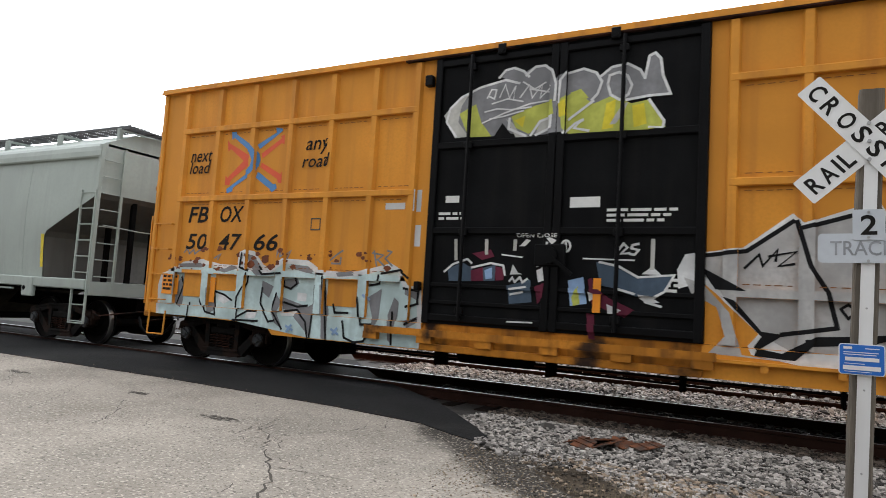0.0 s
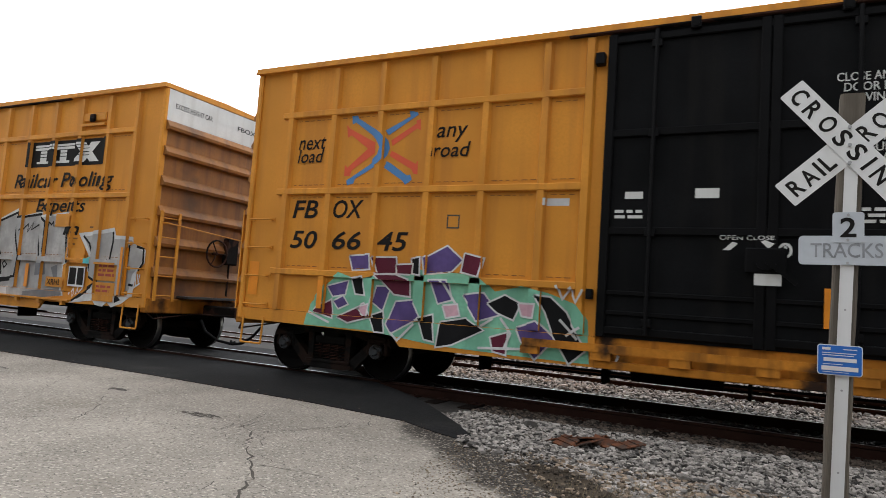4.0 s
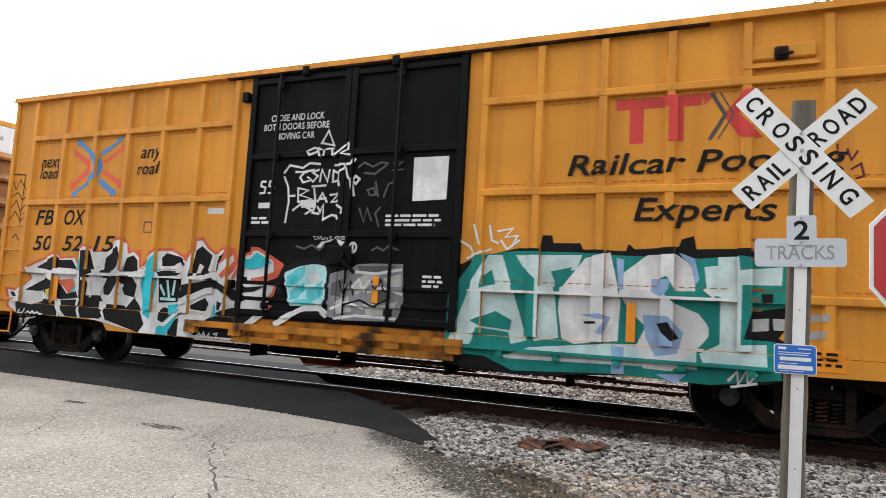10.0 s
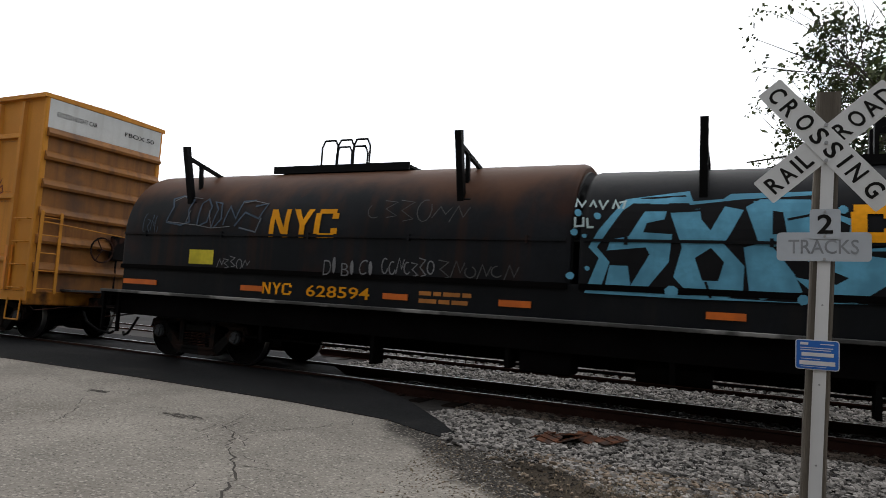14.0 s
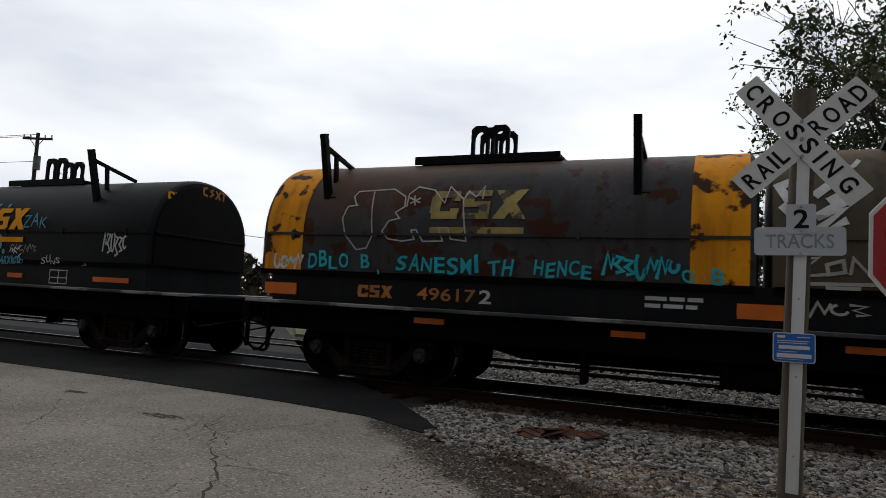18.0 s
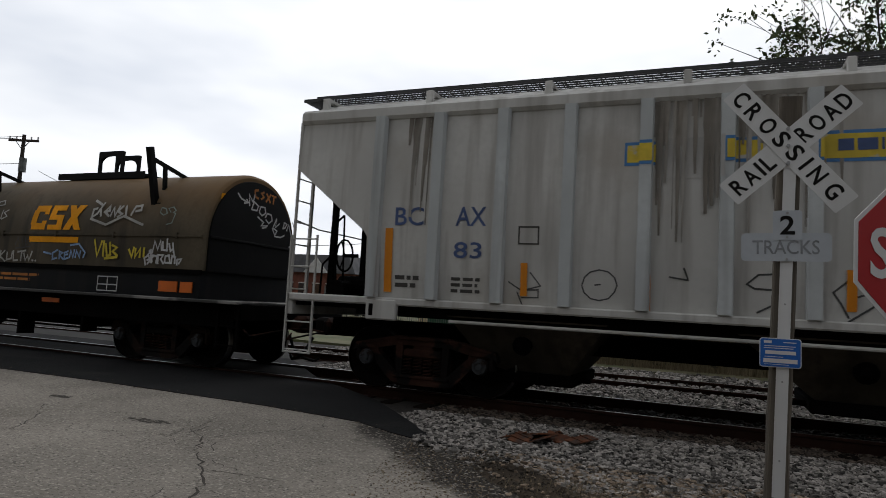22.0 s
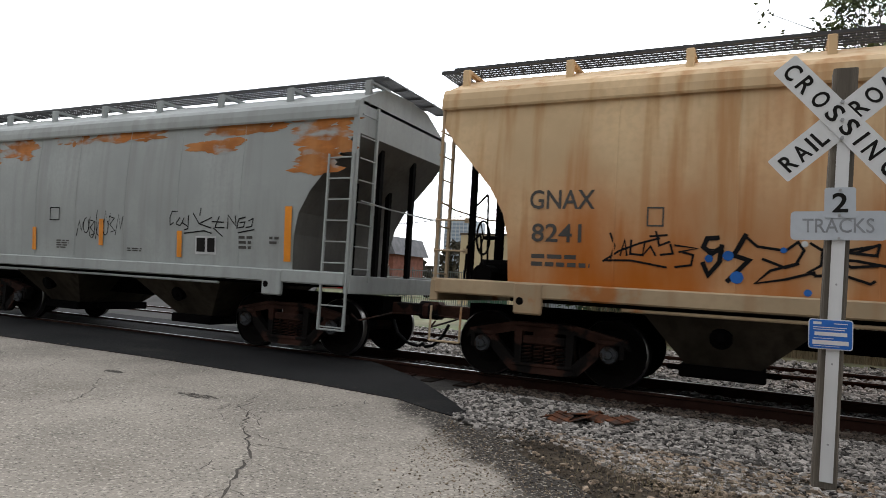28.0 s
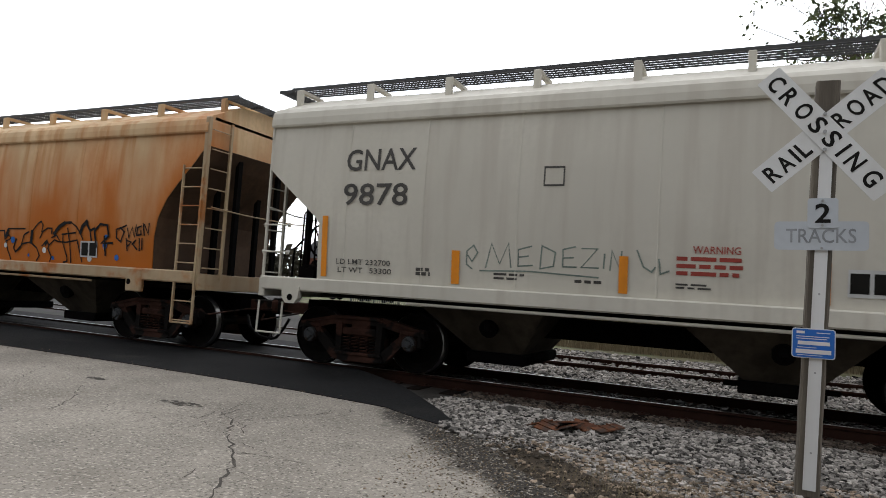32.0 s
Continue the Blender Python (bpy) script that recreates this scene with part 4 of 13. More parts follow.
def boxcar(x0, label, group, posts=POST_X, rail_mat=None):
    car = thing("boxcar", Matrix.Translation((x0 + BOX_L / 2, TRACK_Y, 0)), label, "boxcar", group)
    h = BOX_L / 2
    CARS.append((car, x0 + h))
    POSTS_OF[car.name] = posts
    X = lambda u: u - h
    top = 4.98
    for s in (-1, 1):
        for a, b in ((0.0, DOOR[0]), (DOOR[1], BOX_L)):
            part("side_sheet", Shape().box(X(a) + 0.002, X(b) - 0.002, min(s * 1.36, -s * PANEL_Y), max(s * 1.36, -s * PANEL_Y), 0.99, top), M_YELLOW, car, "yellow painted steel side sheet")
    for p in posts:
        tz = 4.90
        sh = Shape().add([(X(p) + a, y, z) for z in (1.0, tz) for a, y in ((-0.075, PANEL_Y + 0.004), (-POST_W + 0.006, -HALF - 0.02), (POST_W - 0.006, -HALF - 0.02), (0.075, PANEL_Y + 0.004))],
                         [(0, 1, 5, 4), (1, 2, 6, 5), (2, 3, 7, 6), (4, 5, 6, 7), (3, 2, 1, 0)])
        part("side_post", sh, M_YELLOW_TRIM, car, "pressed steel side post")
    for a, b in GIRTS:
        for l, r in ((0.62, 5.62), (10.02, 14.97)):
            part("side_stiffener", Shape().box(X(l) - 0.04, X(r) + 0.04, -HALF - 0.026, PANEL_Y + 0.01, a, b, 0.012), M_YELLOW_TRIM, car, "horizontal steel stiffener")
    # end bay sheet is plain, with a corner post
    for u in (0.0, BOX_L):
        c = X(u)
        for y0 in (-HALF - 0.004, HALF - 0.12):
            part("corner_post", Shape().box(c - 0.05, c + 0.05, y0, y0 + 0.124, 0.80, top - 0.03, 0.02), M_YELLOW_TRIM, car)
    # side sill: deep between the trucks, cut up over them
    for s in (-1, 1):
        out = [(X(0.0), 0.80), (X(2.95), 0.76), (X(3.1), 0.60), (X(5.93), 0.60), (X(5.93), 0.985), (X(0.0), 0.985)]
        for o in (out, [(-x, z) for x, z in out][::-1]):
            part("side_sill", Shape().slab(o, min(s * (HALF - 0.015), s * (HALF - 0.06)), max(s * (HALF - 0.015), s * (HALF - 0.06))), M_YELLOW, car, "deep yellow side sill")
        part("door_sill", Shape().box(X(5.93), X(9.75), s * HALF - 0.04, s * HALF + 0.04, 0.60, 0.70, 0.01).box(X(5.93), X(9.75), s * (HALF - 0.06) - 0.02, s * (HALF - 0.06) + 0.02, 0.68, 0.99), M_SILL, car, "grimy yellow door sill")
    rail = Shape().box(X(5.0), X(9.9), -HALF - 0.10, -HALF - 0.02, 0.80, 0.84).box(X(5.0), X(9.9), -HALF - 0.10, -HALF - 0.085, 0.80, 0.90)
    for k in range(6):
        rail.box(X(5.1 + 0.93 * k) - 0.12, X(5.1 + 0.93 * k) + 0.12, -HALF - 0.09, -HALF + 0.03, 0.70, 0.80)
    part("lower_door_rail", rail, M_SILL, car, "grimy lower door track")
    far = Shape().box(X(9.9), X(13.6), -HALF - 0.07, -HALF + 0.01, 0.80, 0.835)
    for k in range(5):
        far.box(X(10.4 + 0.75 * k) - 0.04, X(10.4 + 0.75 * k) + 0.04, -HALF - 0.06, -HALF + 0.01, 0.72, 0.80)
    part("lower_door_rail", far, rail_mat or M_YELLOW_TRIM, car, "rest of the lower door track")
    part("upper_door_rail", Shape().box(X(5.4), X(12.9), -HALF - 0.058, -HALF + 0.02, 4.915, 4.945, 0.008), M_RUSTY, car, "rusty upper door track")
    # door
    door = part("door", Shape().box(X(5.935), X(9.745), -HALF + 0.022, -HALF + 0.10, 0.99, 4.94), M_BLACK, car, "black double plug door")
    part("door", Shape().box(X(5.935), X(9.745), HALF - 0.10, HALF - 0.022, 0.99, 4.94), M_BLACK, car, "black double plug door")
    fr = Shape()
    for u in (5.99, 7.78, 7.90, 9.69):
        fr.box(X(u) - 0.055, X(u) + 0.055, -HALF - 0.035, -HALF + 0.03, 0.99, 4.90, 0.012)
    for z in (1.08, 2.33, 3.58, 4.82):
        fr.box(X(5.96), X(9.72), -HALF - 0.025, -HALF + 0.03, z - 0.05, z + 0.05, 0.012)
    for z in (1.30, 1.55):
        fr.box(X(5.96), X(9.72), -HALF - 0.012, -HALF + 0.03, z - 0.03, z + 0.03, 0.01)
    part("door_frame", fr, M_BLACK_TRIM, door, "black riveted door frame")
    for u in (6.55, 8.72):
        rod = Shape().rod((X(u), -HALF - 0.075, 1.05), (X(u), -HALF - 0.075, 4.88), 0.028, 8)
        for z in (1.2, 2.3, 3.55, 4.7):
            rod.box(X(u) - 0.06, X(u) + 0.06, -HALF - 0.09, -HALF - 0.02, z - 0.05, z + 0.05, 0.01)
        part("lock_rod", rod, M_BLACK_TRIM, door, "round door lock rod")
    gear = Shape().box(X(7.62), X(8.05), -HALF - 0.06, -HALF - 0.02, 1.85, 2.15, 0.02).rod((X(7.84), -HALF - 0.10, 2.0), (X(7.84), -HALF - 0.02, 2.0), 0.11, 14).bar((X(7.84), -HALF - 0.10, 2.0), (X(8.15), -HALF - 0.10, 1.75), 0.03, 0.05)
    part("door_gear", gear, M_BLACK_TRIM, door, "door locking gear with a handle")
    for u in (7.0, 8.6):
        part("door_roller", Shape().box(X(u) - 0.06, X(u) + 0.06, -HALF - 0.08, -HALF - 0.02, 4.84, 4.99, 0.01).rod((X(u), -HALF - 0.09, 4.9), (X(u), -HALF - 0.02, 4.9), 0.04, 10), M_BLACK_TRIM, door)
    part("door_stop", Shape().box(X(5.78), X(5.90), -HALF - 0.08, -HALF + 0.03, 4.50, 4.66, 0.01), M_BLACK_TRIM, car)
    part("door_stop", Shape().box(X(5.80), X(5.88), -HALF - 0.08, -HALF + 0.03, 1.45, 1.58, 0.01), M_BLACK_TRIM, car)
    # roof
    roof = Shape().add([(X(u), y, z) for u in (-0.06, BOX_L + 0.06) for y, z in ((-HALF - 0.05, 4.95), (-HALF - 0.05, 5.03), (0, 5.07), (HALF + 0.05, 5.03), (HALF + 0.05, 4.95))],
                       [(0, 1, 6, 5), (1, 2, 7, 6), (2, 3, 8, 7), (3, 4, 9, 8), (4, 0, 5, 9), (4, 3, 2, 1, 0), (5, 6, 7, 8, 9)])
    roof.box(X(-0.07), X(BOX_L + 0.07), -HALF - 0.062, -HALF - 0.045, 4.94, 4.965)
    part("roof", roof, M_YELLOW_TRIM, car, "yellow roof with a projecting eave")
    # ends: five bold corrugations and a white band above
    for u, way in ((0.0, -1), (BOX_L, 1)):
        c = X(u)
        e = part("end_sheet", Shape().box(c - 0.05, c + 0.03, -HALF + 0.03, HALF - 0.03, 0.95, 4.97), M_END, car, "grimy yellow corrugated end, darkened for shade")
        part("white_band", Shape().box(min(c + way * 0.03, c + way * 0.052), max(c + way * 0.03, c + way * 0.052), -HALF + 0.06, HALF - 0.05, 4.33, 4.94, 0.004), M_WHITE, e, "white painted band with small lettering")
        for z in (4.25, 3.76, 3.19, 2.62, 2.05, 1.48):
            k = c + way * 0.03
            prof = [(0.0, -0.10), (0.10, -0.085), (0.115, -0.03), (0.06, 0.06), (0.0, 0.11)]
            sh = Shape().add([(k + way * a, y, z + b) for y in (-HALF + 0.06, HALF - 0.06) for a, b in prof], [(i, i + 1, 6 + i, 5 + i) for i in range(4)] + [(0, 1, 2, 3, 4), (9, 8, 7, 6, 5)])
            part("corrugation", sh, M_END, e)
        part("end_sill", Shape().box(c - 0.10, c + 0.10, -HALF + 0.02, HALF - 0.02, 0.72, 1.0, 0.02), M_SILL, car, "end sill")
        part("end_platform", Shape().box(c + way * 0.05, c + way * 0.35, -0.75, 0.75, 1.02, 1.06).moved(Matrix()) if way > 0 else Shape().box(c - 0.35, c - 0.05, -0.75, 0.75, 1.02, 1.06), M_GRATE, car, "grated cross-over step")
        rg = Shape()
        for k in range(5):
            z = 1.05 + 0.36 * k
            rg.rod((c + way * 0.16, -1.36, z), (c + way * 0.16, -0.95, z), 0.012, 6)
        for y in (-1.36, -0.95):
            rg.box(c + way * 0.16 - 0.012, c + way * 0.16 + 0.012, y - 0.03, y + 0.03, 0.95, 2.62)
        part("end_ladder", rg, M_YELLOW_TRIM, car, "end ladder")
        part("hand_rail", Shape().tube([(c + way * 0.1, -1.3, 2.40), (c + way * 0.2, -1.25, 2.40), (c + way * 0.2, 1.2, 2.25), (c + way * 0.1, 1.25, 2.25)], 0.014, 6), M_YELLOW_TRIM, car)
        coupler(car, c, way, 1.16)
        a = X(0.10) if way < 0 else X(BOX_L - 0.52)
        ladder(car, a, 0.42, 1.05, 2.45, -HALF + 0.04, M_YELLOW_TRIM, 4, 0.09, False)
        stirrup(car, a, 0.42, -HALF, 0.85, 0.42, M_YELLOW_TRIM)
    # brake gear on the trailing end
    c = X(BOX_L)
    bw = Shape().rod((c + 0.10, 0.0, 1.95), (c + 0.22, 0.0, 1.95), 0.03, 8)
    bw.tube([(c + 0.22, 0.0 + 0.27 * math.cos(t), 1.95 + 0.27 * math.sin(t)) for t in [i * math.pi / 9 for i in range(19)]], 0.018, 6)
    for k in range(3):
        t = k * 2.09
        bw.rod((c + 0.22, 0.0, 1.95), (c + 0.22, 0.0 + 0.27 * math.cos(t), 1.95 + 0.27 * math.sin(t)), 0.012, 6)
    part("brake_wheel", bw, M_RUSTY, car, "rusty hand brake wheel")
    part("brake_housing", Shape().box(c + 0.06, c + 0.2, 0.28, 0.62, 1.75, 2.3, 0.03).rod((c + 0.12, 0.45, 1.1), (c + 0.12, 0.45, 1.8), 0.02, 6), M_RUSTY, car)
    part("hatch", Shape().box(X(13.28), X(14.06), -HALF - 0.03, PANEL_Y + 0.01, 4.32, 4.37).box(X(13.32), X(14.04), -HALF + 0.0, PANEL_Y + 0.01, 4.42, 4.60, 0.02), M_YELLOW_TRIM, car, "small plate and ledge on the side")
    part("latch", Shape().box(X(13.60), X(13.75), -HALF - 0.05, -HALF + 0.005, 4.40, 4.56, 0.02).box(X(13.64), X(13.80), -HALF - 0.07, -HALF - 0.04, 4.44, 4.48, 0.01), M_RUSTY, car, "small rusty latch")
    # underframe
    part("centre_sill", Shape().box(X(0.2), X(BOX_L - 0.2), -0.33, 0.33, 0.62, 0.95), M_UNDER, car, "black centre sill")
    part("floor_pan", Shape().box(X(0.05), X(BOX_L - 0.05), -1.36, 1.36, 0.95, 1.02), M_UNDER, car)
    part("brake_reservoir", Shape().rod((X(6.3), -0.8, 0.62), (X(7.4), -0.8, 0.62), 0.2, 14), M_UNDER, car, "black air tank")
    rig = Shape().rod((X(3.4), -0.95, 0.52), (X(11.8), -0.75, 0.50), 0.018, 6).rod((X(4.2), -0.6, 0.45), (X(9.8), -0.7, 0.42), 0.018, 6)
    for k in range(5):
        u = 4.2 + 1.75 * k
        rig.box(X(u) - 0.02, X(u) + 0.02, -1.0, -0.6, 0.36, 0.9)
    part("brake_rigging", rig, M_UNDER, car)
    for u in (1.605, BOX_L - 1.605):
        truck(car, X(u))
    return car


def next_load(car, ink, middle, dx=0.0):
    """The painted arrows crossing each other, with the words beside them."""
    h = BOX_L / 2
    cx, cz = middle - h, 3.57
    red = [[(-0.72, 0.40), (-0.66, 0.34), (-0.16, 0.09), (-0.16, -0.08), (-0.56, -0.33), (-0.59, -0.42), (-0.70, -0.42), (-0.70, -0.24), (-0.65, -0.29), (-0.29, 0.00), (-0.62, 0.23), (-0.68, 0.19)], [(0.61, 0.41), (0.62, 0.24), (0.56, 0.27), (0.15, 0.02), (0.12, 0.11), (0.55, 0.35), (0.53, 0.39)], [(0.14, -0.05), (0.58, -0.27), (0.61, -0.22), (0.62, -0.43), (0.55, -0.42), (0.51, -0.35), (0.11, -0.13)]]
    red = [[(cx + a, cz + b) for a, b in p] for p in red]
    blue = [[(-0.63, 0.54), (-0.52, 0.54), (-0.50, 0.49), (-0.07, 0.24), (0.07, 0.11), (0.11, -0.01), (0.07, -0.12), (-0.05, -0.24), (-0.49, -0.47), (-0.51, -0.54), (-0.63, -0.57), (-0.65, -0.49), (-0.57, -0.45), (-0.21, -0.24), (-0.07, -0.11), (-0.04, 0.00), (-0.11, 0.12), (-0.24, 0.22), (-0.55, 0.43), (-0.61, 0.40)],
            [(0.41, 0.55), (0.55, 0.52), (0.57, 0.48), (0.07, 0.19), (0.01, 0.27), (0.43, 0.46)],
            [(0.07, -0.21), (0.15, -0.25), (0.44, -0.44), (0.50, -0.43), (0.53, -0.51), (0.42, -0.58), (0.37, -0.52), (0.03, -0.31)]]
    blue = [[(cx + a, cz + b) for a, b in p] for p in blue]
    box_paint(car, "arrow_emblem", red, M_FADERED, 0, "orange-red arrows")
    box_paint(car, "arrow_emblem", blue, M_BLUE, 1, "blue crossing bands")
    t = text("next", 0.72 + dx - h, 1.26 + dx - h, 3.60, 3.80, 0.2, 0.008) + text("load", 0.73 + dx - h, 1.24 + dx - h, 3.38, 3.60, 0.2, 0.008)
    t += text("any", 3.52 - dx * 0.3 - h, 4.02 - dx * 0.3 - h, 3.60, 3.84, 0.2, 0.008) + text("road", 3.48 - dx * 0.3 - h, 4.08 - dx * 0.3 - h, 3.38, 3.60, 0.2, 0.008)
    box_paint(car, "lettering", t, ink, 0, "slanted black lettering")


def bars(x0, x1, z0, z1, rows, seed, gap=0.45):
    """Small writing as plain bars."""
    rnd = random.Random(seed)
    out, dz = [], (z1 - z0) / rows
    for r in range(rows):
        x = x0
        end = x1 - rnd.uniform(0, 0.25) * (x1 - x0)
        while x < end:
            w = rnd.uniform(0.06, 0.2) * (0.6 + (x1 - x0))
            out.append(rect(x, min(x + w, end), z1 - dz * (r + 1) + dz * gap, z1 - dz * r))
            x += w + 0.035
    return out


def weld_lines(car):
    """Broken weld lines above and below each stiffener, bay by bay."""
    rnd = random.Random(len(CARS))
    h = BOX_L / 2
    posts = POSTS_OF[car.name]
    for z in [GIRTS[0][1] + 0.05, GIRTS[1][0] - 0.05, GIRTS[1][1] + 0.06, GIRTS[2][0] - 0.05]:
        out = []
        for p, q in zip(posts, posts[1:]):
            if q - p < 1.0:
                x = p + 0.13
                while x < q - 0.16:
                    w = rnd.uniform(0.05, 0.09)
                    out.append(rect(x - h, x + w - h, z - 0.005, z + 0.005))
                    x += w + rnd.uniform(0.03, 0.05)
        o = box_paint(car, "weld_line", out, M_WELD, 0, "broken weld line on the side")
        tagged(o, "broken weld line on the side", kind="stuff")


M_WELD = material("dark_weld_seam", (0.22, 0.085, 0.015), 0.7, 0, 0.3, 3, 30, 0.05)
car_a = boxcar(-10.66, "yellow boxcar with black double doors, silver and pale graffiti", "train cars")
car_b = boxcar(7.345, "yellow boxcar with black double doors and lilac graffiti", "train cars", POST_B)
car_c = boxcar(25.28, "yellow boxcar with black double doors and turquoise graffiti", "train cars", POST_X, SPRAY["teal"])
for car in (car_a, car_b, car_c):
    weld_lines(car)

# ---------------------------------------------------------------- coil cars
HOOD_Z0, HOOD_Z1 = 1.62, 2.20
HOOD_HALF = 1.25
HOOD_NOW = [3.46]        # height of the crown
HOOD_TOPS = {}


def use_hood(hood):
    HOOD_NOW[0] = HOOD_TOPS.get(hood.name, 3.46)


def hood_y(z):
    if z <= HOOD_Z1:
        return -HOOD_HALF
    q = min(1.0, (z - HOOD_Z1) / (HOOD_NOW[0] - HOOD_Z1))
    return -HOOD_HALF * math.sqrt(max(0.0, 1 - q ** 2.1))


def hood_profile(k=14):
    side = [(-HOOD_HALF, HOOD_Z0), (-HOOD_HALF, HOOD_Z1)]
    side += [(HOOD_HALF * -math.cos(a) ** 0.95, HOOD_Z1 + (HOOD_NOW[0] - HOOD_Z1) * math.sin(a)) for a in [math.pi / 2 * i / k for i in range(1, k)]]
    return side + [(0.0, HOOD_NOW[0])] + [(-y, z) for y, z in side[::-1]]


HOOD_CZ = [1.7 + 0.11 * i for i in range(17)]


def hood_surface(x, z, mx, mz):
    return hood_y(z)


def hood_paint(hood, pieces, mat, layer=0, label="", name="lettering"):
    use_hood(hood)
    return paint_parts(name, pieces, mat, hood, label, hood_surface, (), HOOD_CZ, 0.010 + 0.003 * layer)


def hood(car, x0, x1, mat, label, band=None, brackets=(), platform=None, loops="wire", top=3.46):
    HOOD_NOW[0] = top
    up = top - 3.46
    prof = hood_profile()
    k = len(prof)
    sh = Shape()
    stations = [(x0, 0.975), (x0 + 0.03, 0.992), (x0 + 0.08, 1.0)] + [(x0 + (x1 - x0) * i / 8, 1.0) for i in range(1, 8)] + [(x1 - 0.08, 1.0), (x1 - 0.03, 0.99), (x1, 0.97)]
    for x, s in stations:
        sh.v += [(x, y * s, HOOD_Z0 + (z - HOOD_Z0) * s) for y, z in prof]
    n = len(stations)
    sh.f += [(i * k + j, i * k + j + 1, (i + 1) * k + j + 1, (i + 1) * k + j) for i in range(n - 1) for j in range(k - 1)]
    sh.f += [tuple(range(k)), tuple(range((n - 1) * k, n * k))[::-1]]
    hd = part("hood", sh, mat, car, label, True)
    HOOD_TOPS[hd.name] = top
    cap = Shape()
    cap.v += [(x, y * q, HOOD_Z0 + (z - HOOD_Z0) * q) for x, q in ((x1 - 0.02, 0.94), (x1 + 0.025, 0.93)) for y, z in prof]
    cap.f += [(j, j + 1, k + j + 1, k + j) for j in range(k - 1)] + [tuple(range(k))[::-1], tuple(range(k, 2 * k))]
    part("end_cap", cap, M_BLACK_TRIM, hd, "black end wall of the hood")
    part("end_ledge", Shape().box(x1 + 0.02, x1 + 0.06, -1.17, 1.17, HOOD_Z1 - 0.02, HOOD_Z1 + 0.02, 0.005), M_BLACK_TRIM, hd, "thin ledge across the end wall")
    bead = Shape().box(x0 + 0.05, x1 - 0.05, -HOOD_HALF - 0.03, -HOOD_HALF + 0.01, HOOD_Z1 - 0.018, HOOD_Z1 + 0.018)
    for b in range(5):
        xx = x0 + 0.6 + (x1 - x0 - 1.2) * b / 4
        bead.box(xx - 0.02, xx + 0.02, -HOOD_HALF - 0.038, -HOOD_HALF + 0.01, HOOD_Z1 - 0.05, HOOD_Z1 + 0.05)
    part("bead", bead, mat, hd, "raised bead along the hood")
    part("skirt", Shape().box(x0 + 0.02, x1 - 0.02, -HOOD_HALF - 0.02, -HOOD_HALF + 0.03, HOOD_Z0 - 0.07, HOOD_Z0 + 0.01), M_UNDER, hd)
    for a, b in band or ():
        st = [(a, 1.0), (b, 1.0)]
        bs = Shape()
        for x, s in st:
            bs.v += [(x, y * 1.006, HOOD_Z0 + (z - HOOD_Z0) * 1.003) for y, z in prof]
        bs.f += [(j, j + 1, k + j + 1, k + j) for j in range(k - 1)]
        part("yellow_band", bs, M_CSX_YEL, hd, "rusting yellow painted band", True)
    for bx in brackets:
        y0 = hood_y(2.86) - 0.02
        br = Shape().bar((bx, y0 + 0.03, 2.72), (bx, y0 - 0.22, 3.76), 0.10, 0.10)
        br.bar((bx, y0 - 0.18, 3.58), (bx, y0 + 0.85, 3.34), 0.06, 0.06).bar((bx, y0 + 0.16, 3.50), (bx, y0 + 0.20, 3.05), 0.06, 0.06)
        br.box(bx - 0.06, bx + 0.16, y0 - 0.02, y0 + 0.06, 2.66, 2.80, 0.01)
        part("stacking_bracket", br, M_BLACK_TRIM, hd, "black steel stacking bracket")
    if platform:
        a, b = platform
        c = (a + b) / 2
        part("top_platform", Shape().box(a, b, -0.42, 0.42, 3.46 + up, 3.50 + up).box(a, b, -0.45, -0.41, 3.41 + up, 3.54 + up), M_BLACK_TRIM, hd, "black platform on the crown")
        if loops == "wire":
            for yy in (-0.25, 0.2):
                for q in range(3 if yy < 0 else 2):
                    xx = c - 0.50 + 0.33 * q
                    part("lifting_loop", Shape().tube([(xx, yy, 3.50 + up), (xx, yy, 3.90 + up), (xx + 0.06, yy, 4.02 + up), (xx + 0.28, yy, 4.02 + up), (xx + 0.34, yy, 3.90 + up), (xx + 0.34, yy, 3.50 + up)], 0.018, 6), M_BLACK_TRIM, hd, "black bent lifting loop")
        else:
            spans = ((c - 0.165, 0.15), (c + 0.165, 0.15)) if loops == "twin" else ((c, 0.34),)
            top = 4.05 if loops == "twin" else 4.03
            for yy in (-0.2, 0.2):
                lug = Shape()
                for cx, w in spans:
                    leg = w - 0.055
                    inner = [(cx + leg * math.cos(math.pi * q / 8), top - 0.22 + up + 0.13 * math.sin(math.pi * q / 8)) for q in range(9)]
                    cut = 0.06 if loops == "twin" else 0.015
                    outer = [(cx - w, 3.48 + up), (cx - w, top - cut + up), (cx - w + cut, top + up), (cx + w - cut, top + up), (cx + w, top - cut + up), (cx + w, 3.48 + up)]
                    lug.slab([(cx - leg, 3.48 + up)] + outer + [(cx + leg, 3.48 + up)] + inner, yy - 0.03, yy + 0.03)
                if loops == "twin":
                    lug.box(c - 0.06, c + 0.06, yy - 0.025, yy + 0.025, top - 0.14 + up, top - 0.03 + up)
                part("lifting_lug", lug, M_BLACK_TRIM, hd, "black arched lifting lug")
    return hd


